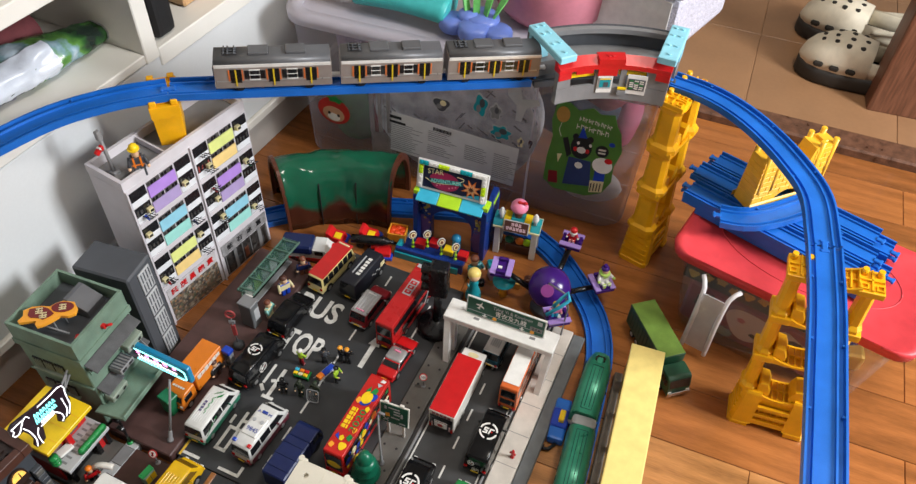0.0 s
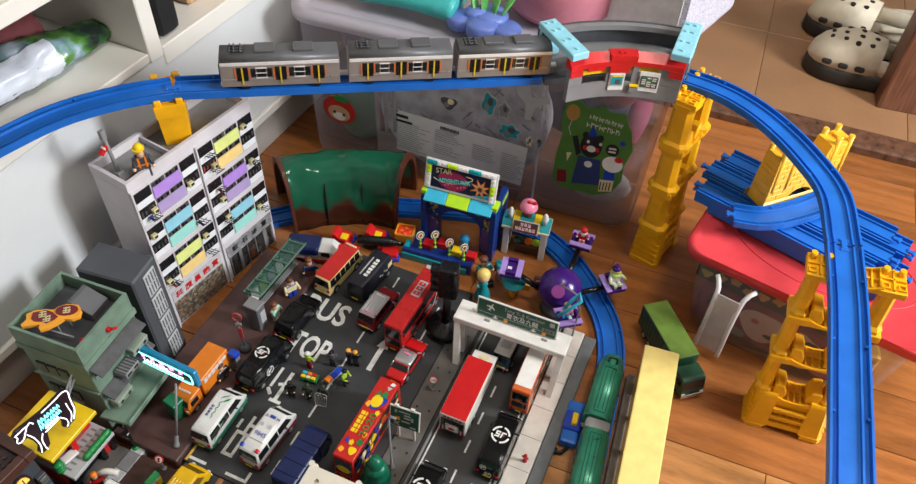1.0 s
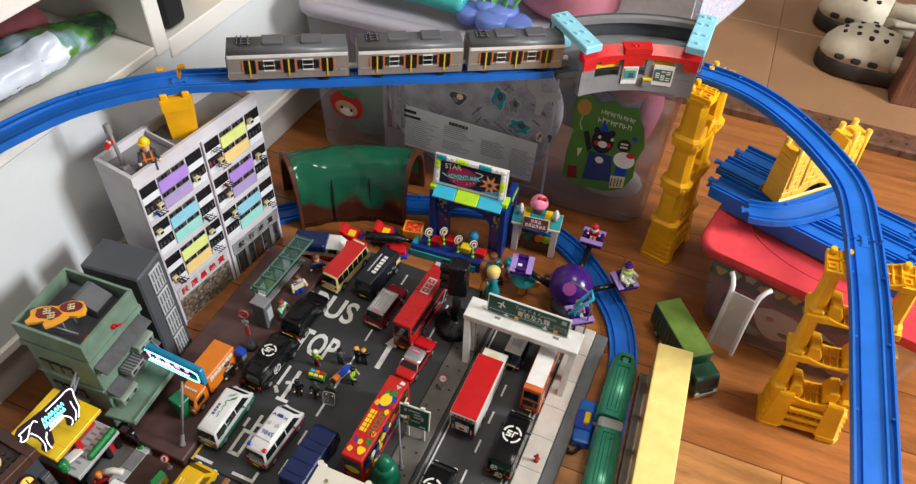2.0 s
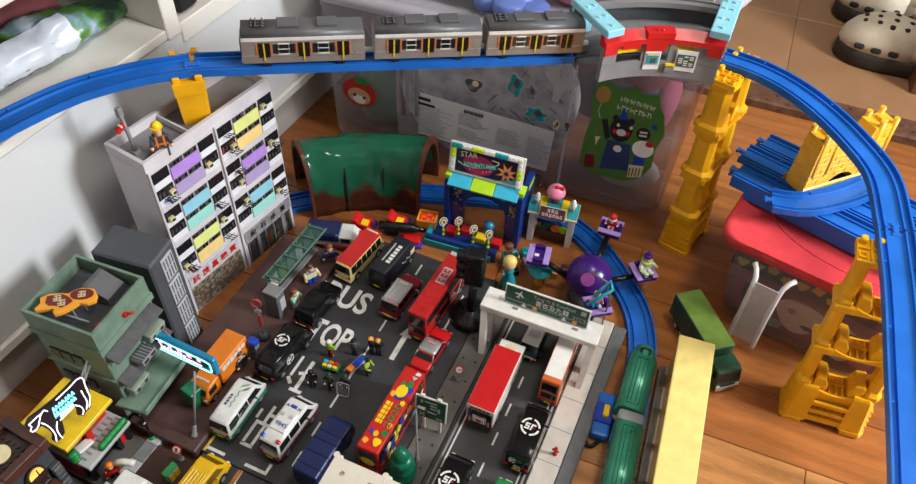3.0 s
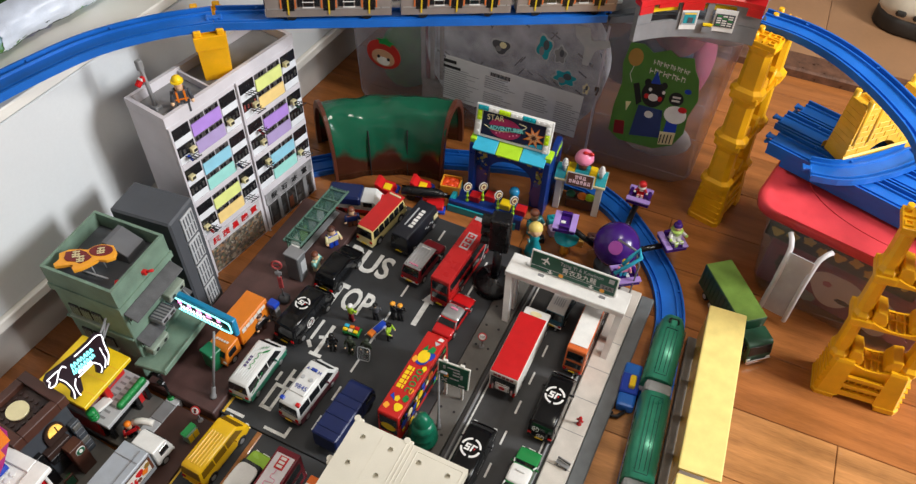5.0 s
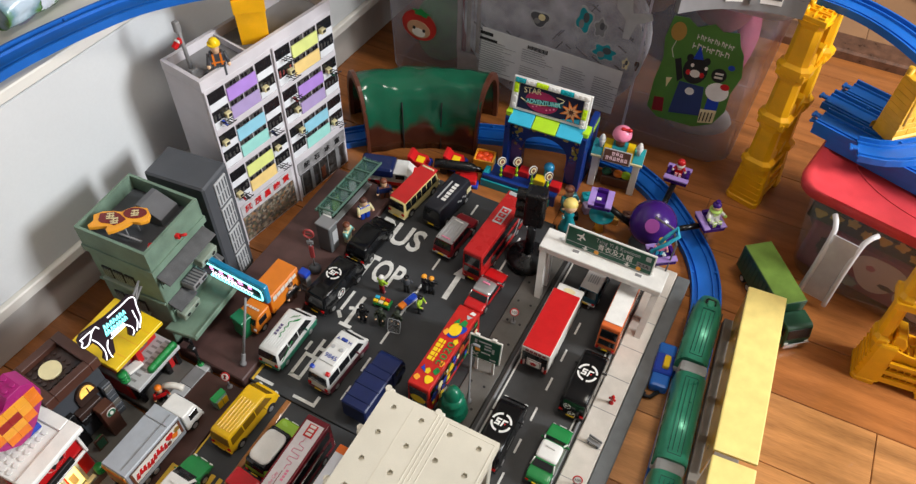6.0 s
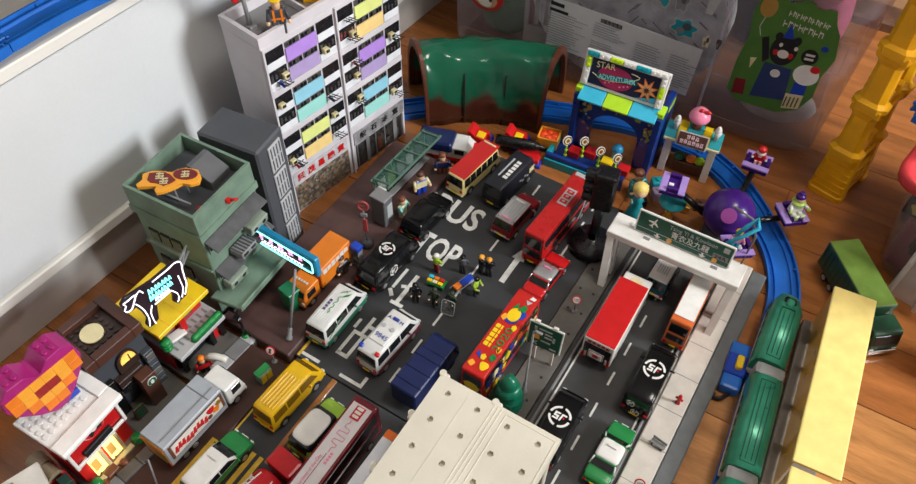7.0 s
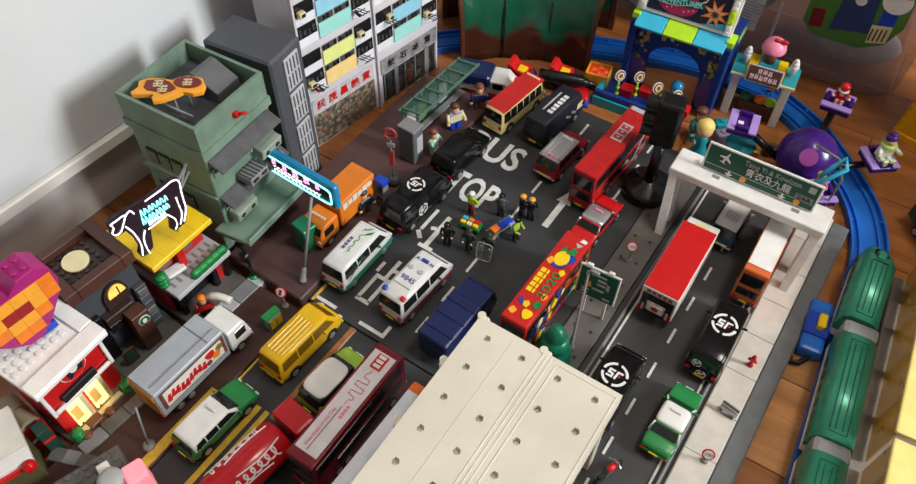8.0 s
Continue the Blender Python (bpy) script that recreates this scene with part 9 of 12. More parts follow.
def round_sign(x, y, z, h, r, label, turn=0, bars=0, text=""):
    ob = thing("road_sign", pose(x, y, z, 0, 0, turn), label, "toy road sign")
    bm = fresh()
    lathe(bm, [(0, 0), (0.0036, 0), (0.0034, 0.0010), (0.001, 0.0016), (0, 0.0016)], n=14)
    cyl(bm, (0, 0, 0.001), (0, 0, h), 0.0008, n=8)
    part("post", bm, GREY, ob)
    m = Matrix.Translation((0, -0.0008, h + r * 0.6)) @ Matrix.Rotation(radians(62), 4, "X")
    bm = fresh()
    prism(bm, oval(r, r, 24), 0.0008, m)
    part("disc", bm, RED, ob, "red-rimmed disc")
    bm = fresh()
    prism(bm, oval(r * 0.76, r * 0.76, 24), 0.0004, m @ Matrix.Translation((0, 0, 0.0008)))
    part("disc_face", bm, WHITE, ob)
    if text:
        words("sign_lettering", text, r * 0.85, MBLACK, ob, m @ Matrix.Translation((0, 0, 0.0013)), "", 0.0001, width=r * 1.15)
    for k in range(bars):
        bm = fresh()
        bx(bm, (0, 0, 0.0014), (r * 0.32, r * 1.0, 0.0003), 0, rot=rotz(35 * k - 15))
        bm.transform(m)
        part("symbol_bar", bm, MBLACK if k == 0 else RED, ob)
    return ob


round_sign(0.257, 0.206, 0.0015, 0.021, 0.0058, "toy speed limit sign on the median", 12, 0, "100")
round_sign(-0.0185, -0.038, 0.0, 0.022, 0.0062, "toy no-turn road sign on a post", 10, 2)
round_sign(0.4085, 0.033, 0.002, 0.012, 0.0058, "low toy road sign on the pale pavement", 12, 0, "100")
gb = thing("direction_sign", pose(0.2525, 0.121, 0.0015, 0, 0, 2), "green toy direction board with a white edge on two posts", "toy road sign")
for x in (-0.010, 0.012):
    bm = fresh()
    bx(bm, (x, 0.0, 0.018), (0.0034, 0.0026, 0.036), 0.0004)
    part("post", bm, OFFW, gb)
m = Matrix.Translation((0, -0.001, 0.053)) @ Matrix.Rotation(radians(84), 4, "X")
bm = fresh()
bx(bm, (0, 0, 0), (0.042, 0.041, 0.0024), 0.0006)
for x in (-0.012, 0.010):
    bx(bm, (x, 0.021, -0.001), (0.006, 0.0024, 0.004), 0.0006)
bm.transform(m)
part("board", bm, OFFW, gb)
bm = fresh()
bx(bm, (0, 0, 0.0014), (0.0385, 0.0375, 0.0008))
bm.transform(m)
fc = part("board_face", bm, SGN, gb, "green face")
for dx, dy, w, h in ((0.000, 0.013, 0.016, 0.0020), (0.004, 0.0075, 0.009, 0.0026), (0.004, 0.002, 0.009, 0.0026), (0.002, -0.006, 0.012, 0.0022), (-0.012, 0.012, 0.003, 0.006), (0.012, -0.0145, 0.008, 0.0024), (0.011, 0.002, 0.003, 0.008)):
    bm = fresh()
    bx(bm, (dx, dy, 0.0020), (w, h, 0.0003))
    bm.transform(m)
    part("lettering_bar", bm, LGREY, fc)
for ang in (40, -45):
    bm = fresh()
    bx(bm, (-0.011, -0.0125, 0.0020), (0.010, 0.0018, 0.0003), 0, rot=rotz(ang))
    bm.transform(m)
    part("emblem", bm, LGREY, fc)
bm = fresh()
bx(bm, (-0.009, -0.002, 0.0020), (0.006, 0.007, 0.0003), 0, rot=rotz(8))
bm.transform(m)
part("emblem", bm, LORNG, fc)


def street_lamp(x, y, z, h, arm, turn, label):
    ob = thing("street_lamp", pose(x, y, z, 0, 0, turn), label, "toy street lamp")
    bm = fresh()
    lathe(bm, [(0, 0), (0.0040, 0), (0.0040, 0.003), (0.0024, 0.004), (0.0021, 0.020), (0.0014, 0.022), (0.0011, h), (0, h)], n=14)
    part("pole", bm, GREY, ob)
    bm = fresh()
    tube(bm, [(0, 0, h - 0.004), (0.0005, 0, h), (arm * 0.6, 0, h + 0.003), (arm, 0, h + 0.003)], 0.0010, 8)
    part("arm", bm, GREY, ob)
    bm = fresh()
    bx(bm, (arm + 0.003, 0, h + 0.0028), (0.0080, 0.0034, 0.0024), 0.0010, seg=2)
    part("lamp_head", bm, GREY, ob)
    return ob


sp_ = thing("sign_pole", pose(-0.018, -0.009, PV, -19, 0, -3), "tall grey toy pole leaning under the neon sign", "toy pole")
bm = fresh()
cyl(bm, (0, 0, 0.012), (0, 0, 0.106), 0.0019, 0.0015, n=12)
part("pole", bm, GREY, sp_)
bm = fresh()
lathe(bm, [(0, 0.001), (0.0042, 0.001), (0.0042, 0.004), (0.0030, 0.005), (0.0027, 0.018), (0.0019, 0.020), (0, 0.020)], n=14)
part("foot", bm, GREY, sp_)
street_lamp(0.2535, 0.0740, 0.0015, 0.128, 0.003, -2, "grey toy street lamp beside the direction board")
# stacked-cone tree
tr = thing("toy_tree", pose(0.2435, 0.050, 0.0015), "dark green moulded plastic toy tree", "toy tree")
bm = fresh()
cyl(bm, (0, 0, 0), (0, 0, 0.012), 0.004, n=12)
part("trunk", bm, BROWN, tr)
bm = fresh()
prof = [(0.0, 0.008)]
for k, (r0, z0) in enumerate(((0.0185, 0.010), (0.0165, 0.022), (0.014, 0.034), (0.0105, 0.045))):
    prof += [(r0, z0), (r0 * 1.02, z0 + 0.003), (r0 * 0.78, z0 + 0.011)]
prof += [(0.005, 0.060), (0.0, 0.062)]
lathe(bm, prof, n=28)
for v in bm.verts:
    v.co += Vector((v.co.x, v.co.y, 0)) * 0.10 * noise.noise(v.co * 160)
part("crown", bm, plastic("tree_green", (0.006, 0.13, 0.07), 0.3), tr)
# post bin, box, hydrant, bench, red stand, news stand
bm = fresh()
bx(bm, (0, 0, 0.016), (0.020, 0.016, 0.032), 0.002, seg=2)
bx(bm, (0, 0, 0.033), (0.0215, 0.0175, 0.004), 0.001)
whole("utility_box", bm, plastic("bin_green", (0.01, 0.15, 0.06), 0.35), "green toy utility box standing on the pavement", "toy box", pose(-0.0445, 0.033, PV, 0, 0, -12))
bb = thing("litter_bin", pose(-0.0110, 0.1265, PV, 0, 0, -5), "grey toy litter bin with a blue lid", "toy bin")
for q in (-1, 1):
    bm = fresh()
    bx(bm, (q * 0.0052, 0, 0.0155), (0.0010, 0.0090, 0.031), 0.0003)
    part("side_panel", bm, GREY, bb)
for zz in (0.0025, 0.0135):
    bm = fresh()
    bx(bm, (0, 0, zz), (0.0092, 0.0088, 0.0026), 0.0004)
    part("tray", bm, GREY, bb)
bm = fresh()
bx(bm, (0, 0.0036, 0.0155), (0.0092, 0.0010, 0.031))
part("back_panel", bm, DGREY, bb)
bm = fresh()
bx(bm, (0, 0, 0.0350), (0.0135, 0.0115, 0.0078), 0.0020, seg=2)
part("lid", bm, RBLUE, bb, "blue lid")
rs = thing("stop_stand", pose(-0.0190, 0.1585, PV, 0, 0, 20), "red toy bus-stop stand on a round grey base", "toy bus stop")
bm = fresh()
lathe(bm, [(0, 0), (0.0085, 0), (0.0085, 0.006), (0.0062, 0.0095), (0.0030, 0.0105), (0, 0.0105)], n=20)
part("base", bm, DGREY, rs)
FRED = plastic("faded_red", (0.33, 0.05, 0.05), 0.45)
bm = fresh()
cyl(bm, (0, 0, 0.010), (0, 0, 0.070), 0.0010, n=8)
part("post", bm, GREY, rs, "grey post")
bm = fresh()
bx(bm, (0, 0, 0.0400), (0.0062, 0.0030, 0.0240), 0.0007)
part("timetable", bm, FRED, rs)
bm = fresh()
bx(bm, (0, -0.0004, 0.0600), (0.0090, 0.0028, 0.0060), 0.0006)
part("plate", bm, GREY, rs, "grey plate")
bm = fresh()
tube(bm, [(0.0064 * math.cos(a), 0.0, 0.0765 + 0.0075 * math.sin(a)) for a in np.linspace(0, 2 * math.pi, 25)], 0.0015, 8)
part("ring", bm, FRED, rs, "red ring")
bm = fresh()
bx(bm, (0, 0, 0.0765), (0.0120, 0.0012, 0.0020))
part("ring_bar", bm, FRED, rs)
bm = fresh()
lathe(bm, [(0, 0), (0.0032, 0), (0.0030, 0.001), (0.0018, 0.0015), (0.0020, 0.0065), (0.0026, 0.007), (0.0024, 0.010), (0.0010, 0.0125), (0, 0.0127)], n=14)
cyl(bm, (-0.0045, 0, 0.0062), (0.0045, 0, 0.0062), 0.0013, n=8)
whole("fire_hydrant", bm, TRED, "tiny red toy fire hydrant on the pale pavement", "toy hydrant", pose(0.4115, 0.150, 0.002, 0, 0, -10) @ Matrix.Diagonal((1.0, 1.0, 1.45, 1)))
be = thing("park_bench", pose(0.410, 0.088, 0.002, 0, 0, -12), "small grey-green toy bench on the pale pavement", "toy bench")
bm = fresh()
bx(bm, (0, 0, 0.0062), (0.017, 0.0055, 0.0012), 0.0003)
part("seat", bm, GREY, be)
bm = fresh()
bx(bm, (0, 0.003, 0.0100), (0.017, 0.0012, 0.0048), 0.0003)
part("backrest", bm, GREY, be)
for s in (-1, 1):
    bm = fresh()
    bx(bm, (s * 0.006, 0, 0.003), (0.0014, 0.0048, 0.006))
    part("leg", bm, DGREY, be)
ns = thing("news_stand", pose(-0.014, -0.061, 0.0, 0, 0, -8), "green toy news stand with yellow posters", "toy stand")
bm = fresh()
bx(bm, (0, 0, 0.0085), (0.011, 0.017, 0.017), 0.0006)
part("body", bm, SAGE, ns)
bm = fresh()
bx(bm, (-0.001, 0, 0.0178), (0.0085, 0.019, 0.0018), 0.0005, rot=roty(12))
part("roof", bm, GREEN, ns, "green roof")
for k in range(2):
    bm = fresh()
    bx(bm, (0.0058, -0.004 + k * 0.008, 0.0095), (0.0006, 0.0068, 0.0125))
    part("poster", bm, BYEL, ns)
bm = fresh()
cyl(bm, (0, 0, 0.003), (-0.010, 0.012, 0.046), 0.0011, n=8)
lathe(bm, [(0, 0), (0.0060, 0), (0.0060, 0.002), (0.003, 0.0035), (0, 0.0035)], n=18)
whole("leaning_post", bm, GREY, "thin grey toy post leaning on a round base", "toy post", pose(-0.024, -0.222, 0.0))

# ---- tiny people-like figures, crate and stretcher on the road ----
HV = plastic("hi_vis", (0.35, 0.55, 0.03), 0.5)
def slim_figure(m, mats, label, hat):
    """A slender scale figure as one plain shape."""
    bm = fresh()
    for s in (-1, 1):
        cyl(bm, (s * 0.0022, -0.0004 * s, 0), (s * 0.0016, 0, 0.0128), 0.0013, 0.0018, n=8, mi=0)
        bx(bm, (s * 0.0022, -0.0010 - 0.0004 * s, 0.0007), (0.0023, 0.0042, 0.0014), 0.0004, mi=0)
        cyl(bm, (s * 0.0040, 0, 0.0208), (s * 0.0055, -0.0012, 0.0160), 0.0012, n=8, mi=1)
        cyl(bm, (s * 0.0055, -0.0012, 0.0160), (s * 0.0040, -0.0046, 0.0142), 0.0010, n=8, mi=1)
        ball(bm, (s * 0.0038, -0.0050, 0.0140), 0.0010, n=6, mi=2)
    ball(bm, (0, 0, 0.0168), 0.0040, (1.0, 0.62, 1.35), 12, mi=1)
    ball(bm, (0, 0, 0.0201), 0.0036, (1.2, 0.6, 0.5), 10, mi=1)
    cyl(bm, (0, 0, 0.0205), (0, 0, 0.0235), 0.0011, n=8, mi=2)
    ball(bm, (0, -0.0002, 0.0245), 0.0021, (0.92, 1, 1.15), 10, mi=2)
    ball(bm, (0, 0.0002, 0.0256), 0.0025, (1, 1.1, 0.75), 10, mi=3)
    cyl(bm, (0, -0.0006, 0.0251), (0, -0.0006, 0.0255), 0.0029, n=12, mi=3)
    return whole("toy_figure", bm, [mats[0], mats[1], SKIN, hat], label, "toy figure", m)


OLIVE = plastic("olive_drab", (0.025, 0.035, 0.02), 0.6)
for x, y, tt, m0, m1, hat, lab in ((0.079, 0.120, 30, MBLACK, BLACK, BLACK, "tiny toy officer figure in black standing on the road"),
                                   (0.103, 0.126, 10, OLIVE, OLIVE, OLIVE, "tiny toy soldier figure in dark olive standing on the road"),
                                   (0.124, 0.132, 0, OLIVE, OLIVE, OLIVE, "tiny toy guard figure in olive behind a clear shield"),
                                   (0.128, 0.199, 150, MBLACK, BLACK, LORNG, "tiny toy firefighter figure in black with a yellow helmet"),
                                   (0.139, 0.200, 200, MBLACK, BLACK, LORNG, "tiny toy firefighter figure with a yellow helmet and white boots"),
                                   (0.078, 0.172, 170, DRED, HV, WHITE, "tiny toy worker figure in a lime vest and white helmet"),
                                   (0.139, 0.166, 90, MBLACK, HV, BLACK, "tiny toy medic figure in a lime and black jacket"),
                                   (0.108, 0.187, 200, MBLACK, DGREY, BLACK, "tiny toy figure in black leaning over the road")):
    slim_figure(pose(x, y, 0.0006, 0, 0, tt) @ Matrix.Scale(1.3, 4), (m0, m1), lab, hat)
def squared(a, b, n=32):
    return [(a * math.copysign(abs(math.cos(q)) ** 0.35, math.cos(q)), b * math.copysign(abs(math.sin(q)) ** 0.35, math.sin(q))) for q in np.linspace(0, 2 * math.pi, n, endpoint=False)]


rsd = thing("riot_shield", pose(0.1235, 0.1235, 0.0006, 0, 0, 8), "clear upright toy riot shield with a grey rim", "toy shield")
bm = fresh()
prism(bm, squared(0.0085, 0.0120), 0.0005, pose(0, 0, 0.0125, 78, 0, 0))
part("pane", bm, plastic("clear_shield", (0.5, 0.52, 0.52), 0.15, alpha=0.14), rsd)
bm = fresh()
rim = [pose(0, 0, 0.0125, 78, 0, 0) @ Vector((x, y, 0.0002)) for x, y in squared(0.0085, 0.0120)]
tube(bm, rim + rim[:2], 0.0005, 6)
part("rim", bm, LGREY, rsd, "grey rim")
cr = thing("supply_crate", pose(0.0895, 0.154, 0.0006, 0, 0, 4), "green toy market table with coloured packets", "toy table")
bm = fresh()
bx(bm, (0, 0, 0.0055), (0.024, 0.013, 0.0035), 0.0006)
part("tray", bm, GREEN, cr)
for s in (-1, 1):
    for q in (-1, 1):
        bm = fresh()
        bx(bm, (s * 0.010, q * 0.005, 0.002), (0.002, 0.002, 0.004))
        part("leg", bm, GREEN, cr)
for k, mt in enumerate((BYEL, CREAM, BYEL, AZUR, ORNG, RED)):
    bm = fresh()
    bx(bm, (-0.009 + (k % 3) * 0.0075, -0.003 + (k // 3) * 0.006, 0.0090), (0.0062, 0.0048, 0.0035), 0.0006)
    part("packet", bm, mt, cr)
st = thing("stretcher", pose(0.1205, 0.167, 0.0006, 0, 0, -18), "toy stretcher with a blue sheet and orange bag", "toy stretcher")
bm = fresh()
for s in (-1, 1):
    cyl(bm, (s * 0.0055, -0.018, 0.010), (s * 0.0055, 0.018, 0.010), 0.0006, n=6)
    for yy in (-0.010, 0.010):
        cyl(bm, (s * 0.0055, yy, 0.010), (s * 0.0055, yy, 0.001), 0.0006, n=6)
part("frame", bm, LGREY, st)
bm = fresh()
bx(bm, (0, 0.005, 0.0108), (0.010, 0.020, 0.0022), 0.0006)
part("sheet", bm, RBLUE, st, "blue sheet")
bm = fresh()
bx(bm, (0, -0.010, 0.0120), (0.009, 0.010, 0.0050), 0.0016, seg=2)
part("bag", bm, ORNG, st, "orange bag")
# figures at the shelter
figure(pose(-0.008, 0.274, PV, 0, 0, 60), (RBLUE, CREAM), "toy child figure in blue dungarees and yellow sleeves", 0.040, hair=BROWN)
figure(pose(-0.007, 0.226, PV, 0, 0, 100), (CREAM, plastic("mint_plastic", (0.25, 0.55, 0.50), 0.4)), "toy child figure bending in a mint shirt with red hair", 0.036, hair=LBROWN)
figure(pose(-0.002, 0.322, PV, 0, 0, 40), (LBROWN, DBLUE), "toy child figure in a navy shirt with red hair", 0.038, hair=LBROWN)
figure(pose(-0.020, 0.104, PV, 0, 0, 80), (BROWN, MBLACK), "toy figure in dark clothes beside the orange lorry", 0.036, hair=BROWN)

# ---- beige deck on posts in the foreground ----
dk = thing("toy_deck", pose(0.1945, -0.0100, -0.002, 0, 0, -1.7), "beige plastic toy deck plate with hexagonal holes", "toy deck")
BEI = plastic("beige_plastic", (0.64, 0.60, 0.50), 0.45, vary=0.05, scale=20)
DZ = 0.122


def deck_slab():
    """The plate with real hexagonal holes, made cell by cell."""
    bm = fresh()
    cell, pit, nx, ny = 0.0331, 0.0316, 4, 12
    hx = [(0.0034 * math.cos(a), 0.0034 * math.sin(a)) for a in np.radians(np.arange(0, 360, 60))]
    for i in range(nx):
        for j in range(ny):
            cx, cy = cell * (i + 0.5), -pit * (j + 0.5)
            sq = []
            for a in np.radians(np.arange(0, 360, 60)):
                c, s = math.cos(a), math.sin(a)
                k = cell / 2 / max(abs(c), abs(s))
                sq.append((k * c, k * s * pit / cell))
            corners = [(cell / 2, pit / 2), (-cell / 2, pit / 2), (-cell / 2, -pit / 2), (cell / 2, -pit / 2)]
            top = [bm.verts.new((cx + x, cy + y, DZ)) for x, y in hx]
            low = [bm.verts.new((cx + x * 0.9, cy + y * 0.9, DZ - 0.005)) for x, y in hx]
            rim = [bm.verts.new((cx + x, cy + y, DZ)) for x, y in sq]
            cor = [bm.verts.new((cx + x, cy + y, DZ)) for x, y in corners]
            ring = [rim[0], cor[0], rim[1], rim[2], cor[1], rim[3], cor[2], rim[4], rim[5], cor[3]]
            inner = [top[0], None, top[1], top[2], None, top[3], None, top[4], top[5], None]
            bm.faces.new((rim[0], cor[0], rim[1], top[1], top[0]))
            bm.faces.new((rim[1], rim[2], top[2], top[1]))
            bm.faces.new((rim[2], cor[1], rim[3], top[3], top[2]))
            bm.faces.new((rim[3], cor[2], rim[4], top[4], top[3]))
            bm.faces.new((rim[4], rim[5], top[5], top[4]))
            bm.faces.new((rim[5], cor[3], rim[0], top[0], top[5]))
            for q in range(6):
                bm.faces.new((top[q], top[(q + 1) % 6], low[(q + 1) % 6], low[q]))
            bm.faces.new(low)
    bmesh.ops.remove_doubles(bm, verts=bm.verts[:], dist=1e-5)
    return bm


bm = deck_slab()
part("plate", bm, BEI, dk)
bm = fresh()
w, ln = 0.0331 * 4, 0.0316 * 12
for c, s in (((w / 2, -0.001, DZ - 0.006), (w, 0.002, 0.0116)), ((0.001, -ln / 2, DZ - 0.006), (0.002, ln, 0.0116)), ((w - 0.001, -ln / 2, DZ - 0.006), (0.002, ln, 0.0116))):
    bx(bm, c, s)
part("skirt", bm, BEI, dk)
for k in range(3):
    bm = fresh()
    bx(bm, (w * 0.5 - 0.004 + k * 0.004, -ln / 2, DZ + 0.0001), (0.0011, ln - 0.004, 0.0006), 0.0002)
    part("rib", bm, BEI, dk)
bm = fresh()
bx(bm, (w * 0.27, -ln / 2, DZ + 0.00005), (0.0005, ln - 0.01, 0.0005))
part("seam", bm, BEI, dk)
# shallow moulded border round the panel beside the ribs
bm = fresh()
for c, s in (((w * 0.78, -0.005, DZ + 0.0001), (w * 0.40, 0.0012, 0.0007)), ((w * 0.975, -ln / 2, DZ + 0.0001), (0.0012, ln - 0.010, 0.0007)), ((w * 0.575, -ln / 2, DZ + 0.0001), (0.0012, ln - 0.010, 0.0007))):
    bx(bm, c, s, 0.0003)
part("panel_border", bm, BEI, dk)
for x, y, hh in ((0.001, 0.001, 0.0012), (-0.0030, -0.050, -0.0032), (-0.0030, -0.112, -0.0032), (w * 0.46, 0.0012, 0.0006)):
    bm = fresh()
    cyl(bm, (x, y, DZ - 0.010), (x, y, DZ + hh), 0.0036, n=16)
    bx(bm, (x + 0.003, y - 0.002, DZ - 0.0055), (0.008, 0.010, 0.0075), 0.0012)
    part("corner_peg", bm, BEI, dk)
for x, y in ((0.008, -0.012), (w - 0.008, -0.012), (0.008, -0.20), (w - 0.008, -0.20), (0.008, -0.34), (w - 0.008, -0.34)):
    bm = fresh()
    bx(bm, (x, y, (DZ - 0.012) / 2), (0.010, 0.010, DZ - 0.012), 0.001)
    part("post", bm, BEI, dk)

# ---- tunnel ----
tn = thing("toy_tunnel", pose(-0.035, 0.510, FLOOR, 0, 0, 26), "green and brown moulded plastic toy tunnel over the rail", "toy tunnel")


